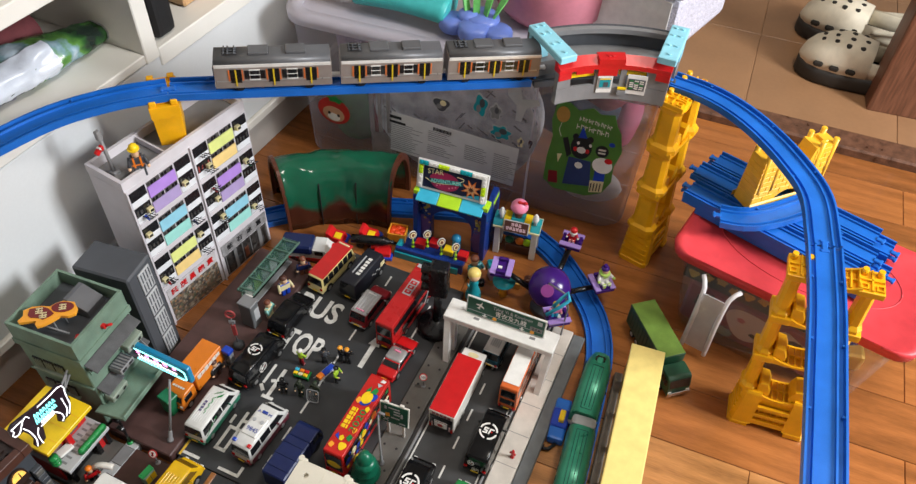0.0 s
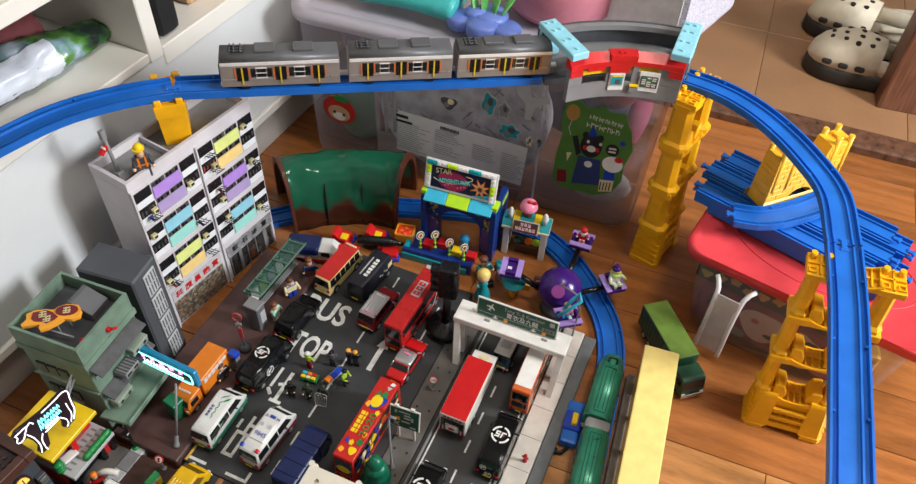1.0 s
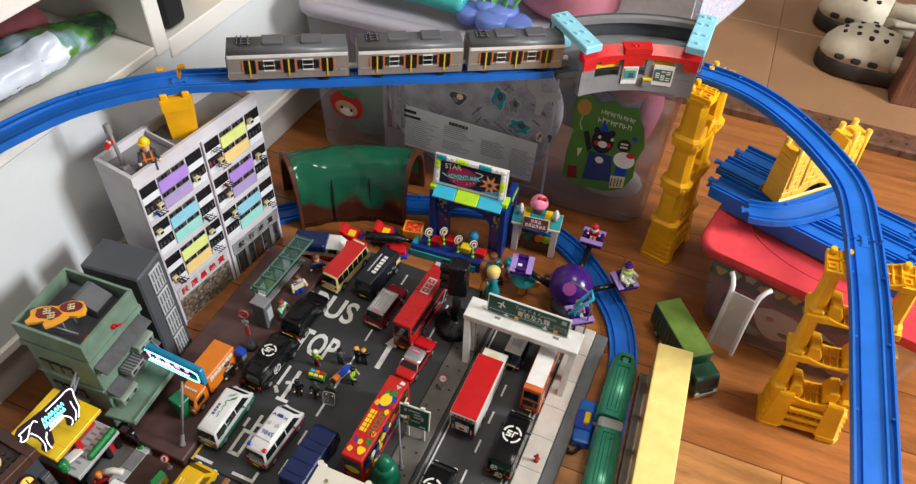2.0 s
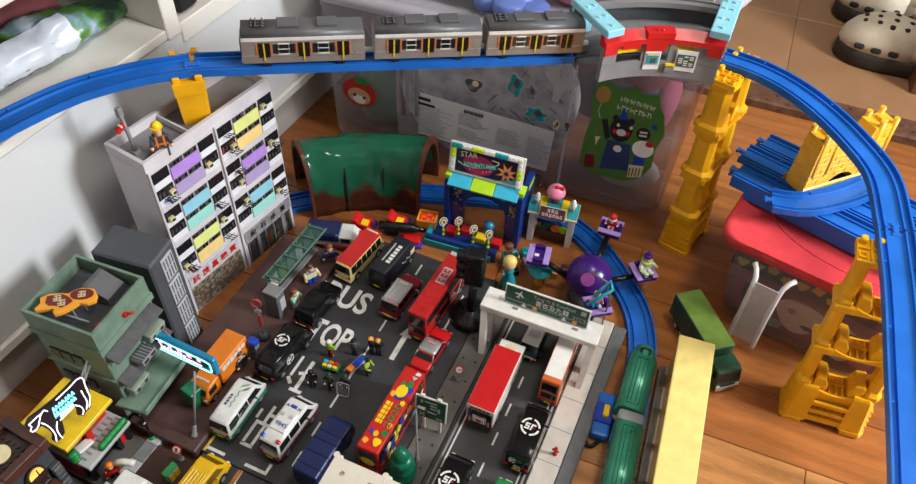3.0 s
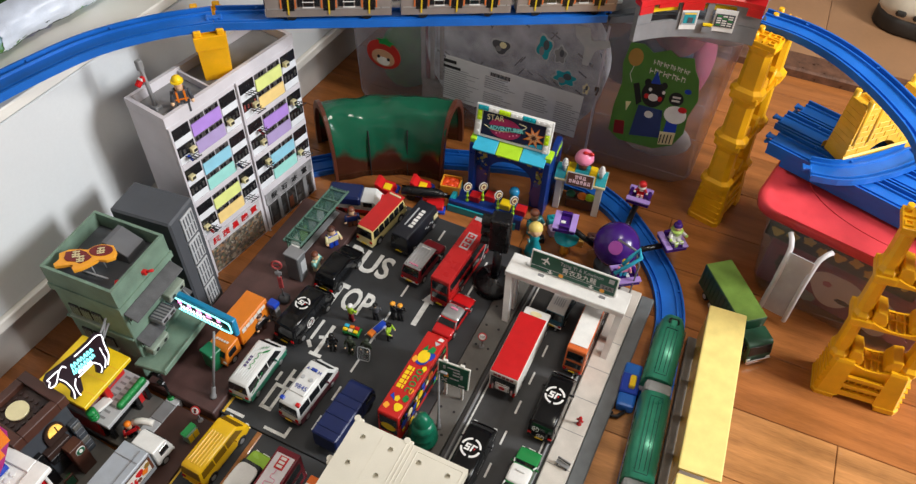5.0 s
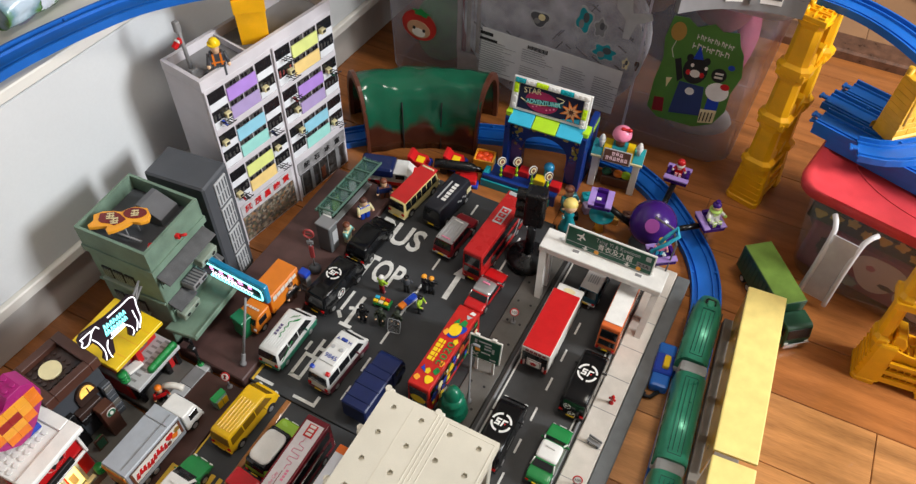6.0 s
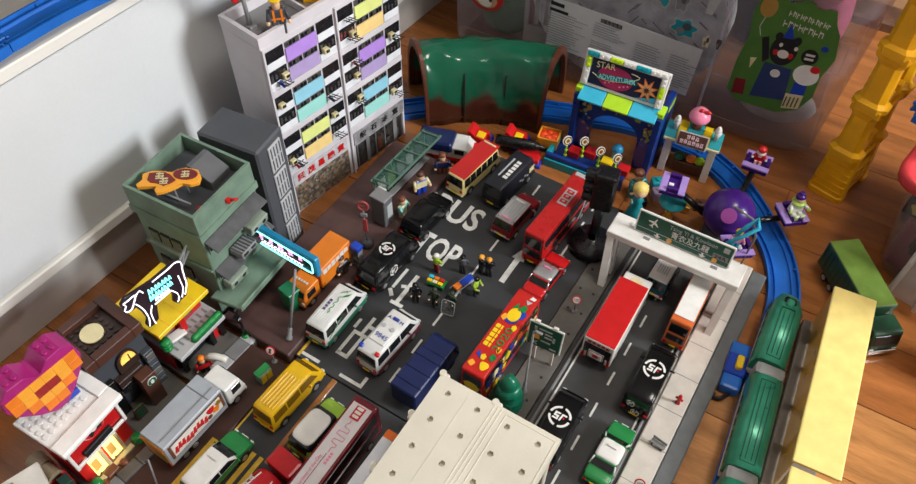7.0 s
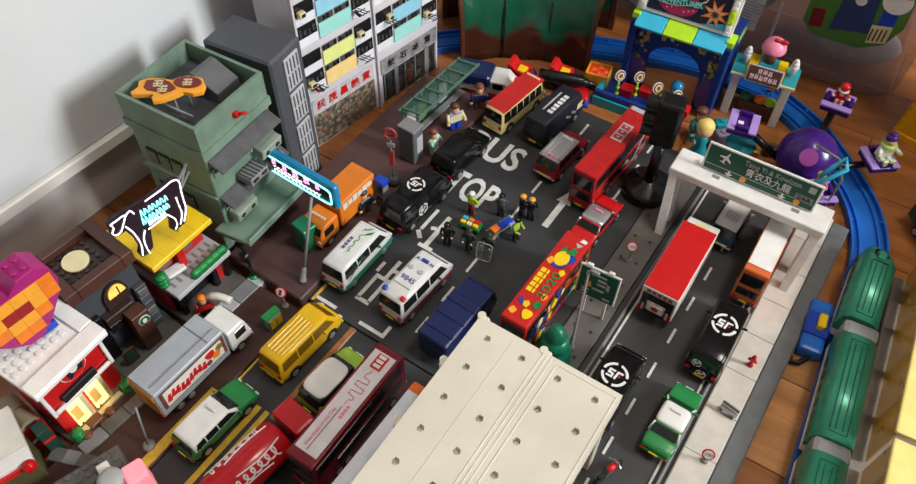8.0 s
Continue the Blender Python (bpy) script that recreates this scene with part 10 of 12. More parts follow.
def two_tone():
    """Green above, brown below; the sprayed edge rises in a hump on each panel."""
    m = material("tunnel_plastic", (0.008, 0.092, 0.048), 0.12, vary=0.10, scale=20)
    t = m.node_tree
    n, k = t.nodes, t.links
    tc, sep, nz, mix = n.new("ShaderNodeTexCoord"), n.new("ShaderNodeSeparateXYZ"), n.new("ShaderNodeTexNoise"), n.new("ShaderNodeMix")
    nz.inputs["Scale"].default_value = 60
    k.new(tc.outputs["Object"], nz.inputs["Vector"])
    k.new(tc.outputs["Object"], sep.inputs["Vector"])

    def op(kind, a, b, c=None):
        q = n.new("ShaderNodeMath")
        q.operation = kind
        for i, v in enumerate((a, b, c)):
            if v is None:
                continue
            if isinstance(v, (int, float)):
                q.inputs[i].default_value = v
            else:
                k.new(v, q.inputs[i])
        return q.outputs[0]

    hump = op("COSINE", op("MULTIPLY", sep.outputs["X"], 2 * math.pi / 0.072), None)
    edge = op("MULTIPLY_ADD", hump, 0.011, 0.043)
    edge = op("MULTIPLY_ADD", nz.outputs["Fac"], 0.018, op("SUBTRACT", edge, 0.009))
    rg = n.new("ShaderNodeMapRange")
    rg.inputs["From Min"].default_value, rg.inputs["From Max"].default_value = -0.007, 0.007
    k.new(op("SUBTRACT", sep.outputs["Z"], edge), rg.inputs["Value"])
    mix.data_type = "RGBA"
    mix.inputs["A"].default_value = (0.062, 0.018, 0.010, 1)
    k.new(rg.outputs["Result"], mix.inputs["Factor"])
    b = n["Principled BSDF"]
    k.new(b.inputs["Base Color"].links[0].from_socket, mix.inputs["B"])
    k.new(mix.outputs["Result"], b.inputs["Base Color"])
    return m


def tunnel_shell():
    bm = fresh()
    n, L = 22, 0.215
    outer, inner = [], []
    xs = np.linspace(-L / 2, L / 2, 25)
    for xx in xs:
        flare = 1 + 0.05 * (abs(xx) / (L / 2)) ** 4
        ro, ri = [], []
        for j in range(n + 1):
            a = math.pi * j / n
            wob = 1 + 0.085 * noise.noise(Vector((xx * 21, a * 1.8, 0))) + 0.05 * noise.noise(Vector((xx * 40, a * 3.0, 4)))
            c, s = math.copysign(abs(math.cos(a)) ** 0.8, math.cos(a)), math.sin(a) ** 0.85
            ro.append((xx, 0.053 * c * flare * wob, 0.108 * s * flare * wob))
            ri.append((xx, 0.047 * c * flare, 0.100 * s * flare))
        outer.append(ro)
        inner.append(ri)
    ov = [[bm.verts.new(p) for p in r] for r in outer]
    iv = [[bm.verts.new(p) for p in r] for r in inner]
    for va, flip in ((ov, False), (iv, True)):
        for a, b in zip(va, va[1:]):
            for j in range(n):
                f = bm.faces.new((a[j], a[j + 1], b[j + 1], b[j]))
                f.smooth = True
    for e in (0, -1):
        for j in range(n):
            bm.faces.new((ov[e][j], ov[e][j + 1], iv[e][j + 1], iv[e][j]))
    for j in (0, n):
        for i in range(len(xs) - 1):
            bm.faces.new((ov[i][j], ov[i + 1][j], iv[i + 1][j], iv[i][j]))
    return bm


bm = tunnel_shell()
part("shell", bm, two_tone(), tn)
for xx in (-0.036, 0.036):
    bm = fresh()
    tube(bm, [(xx, -0.0545 * math.cos(a) ** 0.8, 0.1105 * math.sin(a) ** 0.85) for a in np.radians([0.5, 8, 16, 24, 32, 40, 47])], 0.0013, 6)
    part("slot", bm, MBLACK, tn)
for xx in (-0.105, 0.105):
    bm = fresh()
    pts = [(0.0570 * math.copysign(abs(math.cos(a)) ** 0.8, math.cos(a)), 0.115 * math.sin(a) ** 0.85) for a in np.linspace(0, math.pi, 23)] + [(0.0485 * math.copysign(abs(math.cos(a)) ** 0.8, math.cos(a)), 0.103 * math.sin(a) ** 0.85) for a in np.linspace(math.pi, 0, 23)]
    prism(bm, pts, 0.006, Matrix.Translation((xx - 0.003, 0, 0)) @ Matrix(((0, 0, 1, 0), (1, 0, 0, 0), (0, 1, 0, 0), (0, 0, 0, 1))))
    part("portal_ring", bm, plastic("tunnel_brown", (0.10, 0.028, 0.014), 0.35), tn, "brown portal ring")

# the whole tunnel follows the curved rail
for piece in tn.children:
    for v in piece.data.vertices:
        a, r = v.co.x / 0.30, 0.30 + v.co.y
        v.co.x, v.co.y = r * math.sin(a), r * math.cos(a) - 0.30

# ---- fairground arch with sign ----
ar = thing("fairground_arch", pose(0.184, 0.497, FLOOR, 0, 0, 2), "blue brick-built fairground arch with a starry sign", "toy building")
ABL = plastic("arch_blue", (0.007, 0.034, 0.21), 0.3)
pts = [(-0.060, 0), (-0.036, 0), (-0.036, 0.05)] + [(0.036 * math.cos(a), 0.05 + 0.030 * math.sin(a)) for a in np.linspace(math.pi, 0, 11)][1:-1] + [(0.036, 0.05), (0.036, 0), (0.060, 0), (0.060, 0.105), (0.036, 0.122), (-0.036, 0.122), (-0.060, 0.105)]
bm = fresh()
prism(bm, pts, 0.014, pose(0, 0.007, 0, 90, 0, 0), 0.0005)
part("arch_wall", bm, ABL, ar)
for s in (-1, 1):
    bm = fresh()
    bx(bm, (s * 0.0585, -0.004, 0.055), (0.009, 0.034, 0.110), 0.0008)
    part("side_pillar", bm, ABL, ar)
    bm = fresh()
    bx(bm, (s * 0.0585, -0.008, 0.1145), (0.0095, 0.020, 0.0085), 0.0008)
    part("lime_brick", bm, LIME, ar, "lime brick")
    bm = fresh()
    prism(bm, oval(0.010, 0.022, 18, s * 0.047, 0.035, 0.12, 4), 0.0006, pose(0, -0.0072, 0, 90, 0, 0))
    part("cloud_print", bm, plastic("muted_purple", (0.12, 0.07, 0.22), 0.5), ar)
bm = fresh()
prism(bm, [(0.0, 0.0), (0.042, 0.0), (0.042, 0.098), (0.030, 0.118), (0.010, 0.118), (0.0, 0.108)], 0.008, Matrix.Translation((0.0560, 0.0085, 0)) @ Matrix(((0, 0, 1, 0), (1, 0, 0, 0), (0, 1, 0, 0), (0, 0, 0, 1))), 0.0006)
part("return_wall", bm, ABL, ar)
bm = fresh()
bx(bm, (0.0600, 0.028, 0.1025), (0.0090, 0.030, 0.0085), 0.0008)
part("lime_band", bm, LIME, ar, "lime band")
for s_, cl in ((-1, ((0, 0.020, 0.011), (0.004, 0.036, 0.009), (-0.003, 0.049, 0.0075), (0.006, 0.012, 0.008))), (1, ((0, 0.014, 0.011), (-0.004, 0.028, 0.010), (0.003, 0.042, 0.0080)))):
    for k, (dx, z, r) in enumerate(cl):
        bm = fresh()
        prism(bm, oval(r * 0.95, r, 20, s_ * 0.0485 + dx, z, 0.10, 5), 0.0006 + 0.00008 * k, pose(0, -0.0074, 0, 90, 0, 0))
        part("cloud_print", bm, PL["muted_purple"], ar)
for s_, x, z in ((-1, -0.030, 0.097), (-1, -0.052, 0.068), (1, 0.044, 0.050), (-1, -0.043, 0.062)):
    bm = fresh()
    tube(bm, [(x + 0.0045 * math.cos(a), -0.0078, z + 0.0032 * math.sin(a)) for a in np.linspace(0.2, 5.4, 14)], 0.0007, 6)
    part("swirl_print", bm, plastic("mid_blue_print", (0.02, 0.12, 0.42), 0.4), ar)
LEAFY = plastic("olive_yellow_print", (0.40, 0.36, 0.07), 0.5)
lr = random.Random(5)
for cx, cz in ((0.047, 0.074), (0.045, 0.060), (0.049, 0.088), (-0.047, 0.080), (-0.044, 0.094), (0.030, 0.092), (-0.020, 0.094)):
    for k in range(6):
        bm = fresh()
        a = lr.uniform(0, 6.28)
        prism(bm, oval(lr.uniform(0.0018, 0.0030), lr.uniform(0.0026, 0.0042), 8, cx + 0.0045 * math.cos(a), cz + 0.006 * math.sin(a)), 0.0005 + 0.00004 * k, pose(0, -0.0072, 0, 90, 0, 0))
        part("leaf_print", bm, LEAFY, ar)
rnd = random.Random(21)
for k in range(26):
    bm = fresh()
    x = rnd.choice([-1, 1]) * rnd.uniform(0.037, 0.054) if k % 2 else rnd.uniform(-0.05, 0.05)
    z = rnd.uniform(0.03, 0.10) if k % 2 else rnd.uniform(0.083, 0.10)
    r = rnd.uniform(0.0016, 0.0034)
    prism(bm, [(x + r * (1 if i % 2 else 0.45) * math.cos(math.pi * i / 5), z + r * (1 if i % 2 else 0.45) * math.sin(math.pi * i / 5)) for i in range(10)], 0.0005, pose(0, -0.0080, 0, 90, 0, 0))
    part("star_print", bm, GOLD if k % 3 else CREAM, ar)
for x0, x1, mt in ((-0.056, -0.020, AZUR), (-0.0195, 0.0175, LIME), (0.018, 0.056, AZUR)):
    bm = fresh()
    bx(bm, ((x0 + x1) / 2, -0.018, 0.113), (x1 - x0 - 0.0005, 0.024, 0.0045), 0.0006, rot=rotx(28))
    part("awning_tile", bm, mt, ar)
sm = Matrix.Translation((-0.002, -0.004, 0.146)) @ Matrix.Rotation(radians(78), 4, "X")
bm = fresh()
bx(bm, (0, 0, 0), (0.118, 0.052, 0.005), 0.0008)
bm.transform(sm)
sg = part("sign_frame", bm, WHITE, ar, "white studded frame")
bm = fresh()
bx(bm, (0, -0.002, 0.0028), (0.096, 0.038, 0.0010))
bm.transform(sm)
part("sign_face", bm, plastic("night_print", (0.008, 0.015, 0.05), 0.35), sg, "dark starry face")
def sign_brick(x0, y0, x1, y1, mat, studs=2):
    """A short brick of the sign's border with round studs on its face."""
    bm = fresh()
    bx(bm, ((x0 + x1) / 2, (y0 + y1) / 2, 0.0040), (x1 - x0 - 0.0004, y1 - y0 - 0.0004, 0.0034), 0.0005)
    for q in range(studs):
        u = (q + 0.5) / studs
        x, y = (x0 + (x1 - x0) * u, (y0 + y1) / 2) if x1 - x0 > y1 - y0 else ((x0 + x1) / 2, y0 + (y1 - y0) * u)
        cyl(bm, (x, y, 0.0055), (x, y, 0.0072), 0.0024, n=10)
    bm.transform(sm)
    part("border_brick", bm, mat, sg)


TTEAL = plastic("clear_teal_brick", (0.01, 0.34, 0.40), 0.15)
TLIME = plastic("clear_lime_brick", (0.55, 0.78, 0.02), 0.15)
for x0, x1, mt in ((-0.0560, -0.0400, TTEAL), (-0.0400, -0.0240, WHITE), (-0.0240, -0.0060, TLIME), (-0.0060, 0.0120, WHITE), (0.0120, 0.0320, TTEAL), (0.0320, 0.0560, WHITE)):
    sign_brick(x0, 0.0185, x1, 0.0255, mt, 3 if x1 - x0 > 0.017 else 2)
for x, y0, y1, mt in ((-0.0560, 0.0020, 0.0180, TLIME), (-0.0560, -0.0230, 0.0015, WHITE), (0.0490, 0.0060, 0.0180, WHITE), (0.0490, -0.0110, 0.0055, TLIME), (0.0490, -0.0250, -0.0115, WHITE)):
    sign_brick(x, y0, x + 0.0070, y1, mt, 2)
bm = fresh()
prism(bm, oval(0.025, 0.0165, 26, -0.012, -0.0035), 0.0004, sm @ Matrix.Translation((0, 0, 0.0033)))
part("planet_print", bm, plastic("crimson_print", (0.34, 0.02, 0.09), 0.4), sg)
for k in range(7):
    bm = fresh()
    prism(bm, oval(0.0013, 0.0013, 10, -0.024 + 0.0052 * k, -0.013 + 0.0022 * ((k * 5) % 4)), 0.0003, sm @ Matrix.Translation((0, 0, 0.0036)))
    part("planet_spot", bm, PINK, sg)
bm = fresh()
tube(bm, smooth_path([sm @ Vector((x, y, 0.0040)) for x, y in ((-0.044, -0.004), (-0.030, -0.009), (-0.006, -0.006), (0.014, 0.003), (0.020, 0.009), (0.008, 0.011))], 0.004), 0.0006, 6)
part("orbit_print", bm, CREAM, sg)
bm = fresh()
prism(bm, [(-0.038, -0.0105), (0.020, -0.0030), (0.0185, 0.0050), (-0.0375, -0.0025)], 0.0003, sm @ Matrix.Translation((0, 0, 0.0041)))
part("banner_print", bm, plastic("dark_teal_print", (0.008, 0.07, 0.09), 0.4), sg)
words("sign_lettering", "STAR", 0.0125, CREAM, sg, sm @ Matrix.Translation((-0.028, 0.0105, 0.0040)) @ rotz(6), "", 0.0002, width=0.026)
words("sign_lettering", "ADVENTURER", 0.0090, plastic("aqua_print", (0.20, 0.62, 0.60), 0.4), sg, sm @ Matrix.Translation((-0.0095, -0.0030, 0.0047)) @ rotz(7), "", 0.0002, width=0.052, bold=0.0002)
for r0, r1, mt, z in ((0.0175, 0.0075, ORNG, 0.0033), (0.0130, 0.0055, plastic("peach_print", (0.80, 0.42, 0.20), 0.4), 0.0038), (0.0058, 0.0026, BROWN, 0.0043)):
    bm = fresh()
    prism(bm, [(0.033 + (r0 if i % 2 else r1) * math.cos(math.pi * i / 8), -0.0050 + (r0 if i % 2 else r1) * math.sin(math.pi * i / 8)) for i in range(16)], 0.0004, sm @ Matrix.Translation((0, 0, z)))
    part("star_burst", bm, mt, sg)
bm = fresh()
prism(bm, [(0.020, -0.0205), (0.0475, -0.0205), (0.0475, -0.0125), (0.034, -0.0165)], 0.0003, sm @ Matrix.Translation((0, 0, 0.0032)))
part("blue_print", bm, AZUR, sg)
# game counter in front
gc = thing("game_counter", pose(0.166, 0.459, FLOOR, 0, 0, 2), "blue brick-built game counter with mirrors on green stalks", "toy counter")
bm = fresh()
bx(bm, (0, 0.0, 0.004), (0.112, 0.048, 0.008), 0.0008)
part("floor_plate", bm, ABL, gc)
bm = fresh()
bx(bm, (0, -0.023, 0.011), (0.118, 0.006, 0.022), 0.0008)
part("front_wall", bm, ABL, gc)
bm = fresh()
bx(bm, (-0.004, -0.0275, 0.007), (0.112, 0.003, 0.014), 0.0006)
part("teal_plate", bm, TEAL, gc, "teal plate")
bm = fresh()
bx(bm, (-0.057, 0.0, 0.014), (0.007, 0.046, 0.012), 0.0008)
part("end_wall", bm, TEAL, gc)
for k, (x, y) in enumerate(((-0.036, -0.004), (-0.014, 0.006), (0.014, -0.002), (0.040, -0.004))):
    bm = fresh()
    cyl(bm, (x, y, 0.008), (x, y, 0.036), 0.0014, n=8)
    ball(bm, (x, y, 0.020), 0.0026, n=8)
    ball(bm, (x, y, 0.010), 0.0030, n=8)
    part("stalk", bm, LIME, gc, "lime stalk")
    mm = Matrix.Translation((x, y - 0.002, 0.041)) @ Matrix.Rotation(radians(52), 4, "Z") @ Matrix.Rotation(radians(76), 4, "X")
    bm = fresh()
    prism(bm, oval(0.0074, 0.0074, 20), 0.0018, mm)
    tg = part("target", bm, WHITE, gc, "round target")
    for q, (rr, mt) in enumerate(((0.0066, BROWN), (0.0055, LBROWN), (0.0046, CREAM), (0.0030, LBROWN))):
        bm = fresh()
        prism(bm, oval(rr, rr, 18), 0.0003, mm @ Matrix.Translation((0, 0, 0.0018 + 0.0003 * q)))
        part("target_ring", bm, mt, tg)
    bm = fresh()
    bx(bm, (x + 0.011, y + 0.008, 0.014), (0.017, 0.015, 0.012), 0.001)
    part("seat", bm, BYEL if k in (2,) else RED, gc)
bm = fresh()
bx(bm, (0.034, 0.018, 0.020), (0.012, 0.012, 0.024), 0.001)
ball(bm, (0.034, 0.016, 0.037), 0.0085, n=12)
part("blue_robot", bm, plastic("clear_blue", (0.02, 0.22, 0.42), 0.2), gc)

# ---- ice-cream stall ----
ic = thing("ice_cream_stall", pose(0.288, 0.524, FLOOR, 0, 0, 6), "brick-built ice-cream stall with a pink scoop on top", "toy building")
for x in (-0.030, 0.032):
    bm = fresh()
    bx(bm, (x, -0.010, 0.031), (0.0100, 0.010, 0.062), 0.0006)
    part("column", bm, OFFW, ic)
    bm = fresh()
    bx(bm, (x, 0.014, 0.031), (0.0100, 0.010, 0.062), 0.0006)
    part("column", bm, OFFW, ic)
bm = fresh()
bx(bm, (0.001, 0.002, 0.0645), (0.078, 0.040, 0.004), 0.0006)
part("lintel", bm, CREAM, ic)
for x0, x1, mt in ((-0.038, -0.022, TEAL), (-0.0215, -0.010, BYEL), (-0.0095, 0.012, TEAL), (0.0125, 0.0235, BYEL), (0.024, 0.040, TEAL)):
    bm = fresh()
    h = 0.016 if abs((x0 + x1) / 2) < 0.02 else 0.011
    prism(bm, [(-0.018, 0), (0.018, 0), (0.006, h), (-0.010, h)], x1 - x0 - 0.0004, Matrix.Translation((x0, 0.002, 0.0667)) @ Matrix(((0, 0, 1, 0), (1, 0, 0, 0), (0, 1, 0, 0), (0, 0, 0, 1))))
    part("roof_slope", bm, plastic("aqua_brick", (0.03, 0.36, 0.42), 0.35) if mt is TEAL else mt, ic)
mm = Matrix.Translation((0.001, -0.019, 0.074)) @ Matrix.Rotation(radians(66), 4, "X")
bm = fresh()
bx(bm, (0, 0, 0), (0.042, 0.021, 0.002), 0.0005)
bm.transform(mm)
sgn = part("stall_sign", bm, LGREY, ic, "grey stall sign")
bm = fresh()
bx(bm, (0, 0, 0.0012), (0.039, 0.0185, 0.0006))
bm.transform(mm)
part("sign_face", bm, BROWN, sgn)
for r, n, w in ((0.0042, 3, 0.0052), (-0.0034, 6, 0.0048)):
    for k in range(n):
        for q in range(2):
            bm = fresh()
            bx(bm, ((k - (n - 1) / 2) * (w + 0.0008) + (q - 0.5) * 0.0022, r + 0.0005 * (k % 2), 0.0018), (0.0014, 0.0058, 0.0004))
            bm.transform(mm)
            part("lettering_bar", bm, plastic("pale_pink_print", (0.62, 0.42, 0.46), 0.5), sgn)
        bm = fresh()
        bx(bm, ((k - (n - 1) / 2) * (w + 0.0008), r + 0.0016 * (1 - k % 3), 0.0021), (w, 0.0013, 0.0004))
        bm.transform(mm)
        part("lettering_bar", bm, PL["pale_pink_print"], sgn)
bm = fresh()
lathe(bm, [(0, 0.080), (0.0062, 0.080), (0.0085, 0.0985), (0, 0.0985)], n=16)
part("cone", bm, LBROWN, ic, "brown cone")
bm = fresh()
lathe(bm, [(0, 0.0990), (0.0132, 0.0985)] + [(0.0145 * math.cos(a) ** 0.9, 0.1010 + 0.0150 * math.sin(a)) for a in np.linspace(0, math.pi / 2 - 0.02, 9)] + [(0, 0.1160)], n=26)
part("scoop", bm, PINK, ic, "pink scoop")
bm = fresh()
for dx in (-0.0045, 0.0045):
    ball(bm, (0.005 + dx, -0.004, 0.1160), 0.0042, (1, 0.7, 0.7), 10)
ball(bm, (0.005, -0.004, 0.1160), 0.0022, n=8)
part("bow", bm, RED, ic, "red bow")
for x in (-0.026, 0.030):
    bm = fresh()
    lathe(bm, [(0, 0.078), (0.0026, 0.078), (0.0034, 0.0850), (0.0042, 0.0862), (0.0030, 0.0876), (0.0052, 0.0892), (0.0054, 0.0912), (0.0034, 0.0928), (0.0046, 0.0944), (0.0042, 0.0962), (0.0026, 0.0974), (0.0032, 0.0988), (0.0016, 0.1012), (0, 0.1018)], (x, -0.008, 0), 16)
    part("soft_ice", bm, WHITE, ic, "white soft ice")
bm = fresh()
bx(bm, (0.006, 0.004, 0.010), (0.044, 0.022, 0.020), 0.0015)
part("counter", bm, BROWN, ic)
for x, mt in ((-0.010, DGREEN), (0.008, ORNG), (0.020, LIME)):
    bm = fresh()
    ball(bm, (x, -0.002, 0.026), 0.008, (1, 0.8, 0.8), 12)
    part("tub_scoop", bm, mt, ic)

# ---- purple roundabout ride ----
rd = thing("roundabout_ride", pose(0.375, 0.426, FLOOR), "glossy purple ball ride with three lavender seats on arms", "toy ride")
bm = fresh()
lathe(bm, [(0, 0), (0.026, 0), (0.024, 0.010), (0.012, 0.014), (0.010, 0.022), (0, 0.022)], n=24)
part("base", bm, DGREY, rd)
bm = fresh()
ball(bm, (0, 0, 0.049), 0.0335, n=40)
part("ball", bm, PURP, rd)
bm = fresh()
prism(bm, oval(0.010, 0.010, 20), 0.002, Matrix.Translation((0.002, -0.0252, 0.0698)) @ Matrix.Rotation(radians(50), 4, "X"))
part("pink_cap", bm, plastic("mauve_plastic", (0.30, 0.06, 0.28), 0.3), rd, "mauve cap")
for ang, ln, zz in ((87, 0.106, 0.046), (33, 0.086, 0.036), (180, 0.079, 0.052), (-60, 0.052, 0.036)):
    a = radians(ang)
    bm = fresh()
    cyl(bm, (0.026 * math.cos(a), 0.026 * math.sin(a), 0.030), ((ln - 0.012) * math.cos(a), (ln - 0.012) * math.sin(a), zz), 0.0045, n=10)
    part("arm", bm, BLACK, rd, "black arm")
    m2 = Matrix.Translation((ln * math.cos(a), ln * math.sin(a), zz + 0.006)) @ rotz(ang + (8 if ang > 90 else 4))
    bm = fresh()
    bx(bm, (0, 0, 0), (0.032, 0.034, 0.007), 0.0008)
    bm.transform(m2)
    se = part("seat", bm, PURP, rd, "purple seat")
    for k in (-1, 1):
        bm = fresh()
        bx(bm, (k * 0.0125, 0, 0.0048), (0.0090, 0.036, 0.0028), 0.0005)
        bm.transform(m2)
        part("lavender_plate", bm, LILA, se, "lavender plate")
        bm = fresh()
        bx(bm, (0, k * 0.0135, 0.0068), (0.0155, 0.0050, 0.0066), 0.0012, seg=2)
        bm.transform(m2)
        part("seat_side", bm, PURP, se)
    bm = fresh()
    bx(bm, (0.003, 0.002, 0.0045), (0.0065, 0.0050, 0.0020), 0.0003)
    bm.transform(m2)
    part("white_tile", bm, WHITE, se)


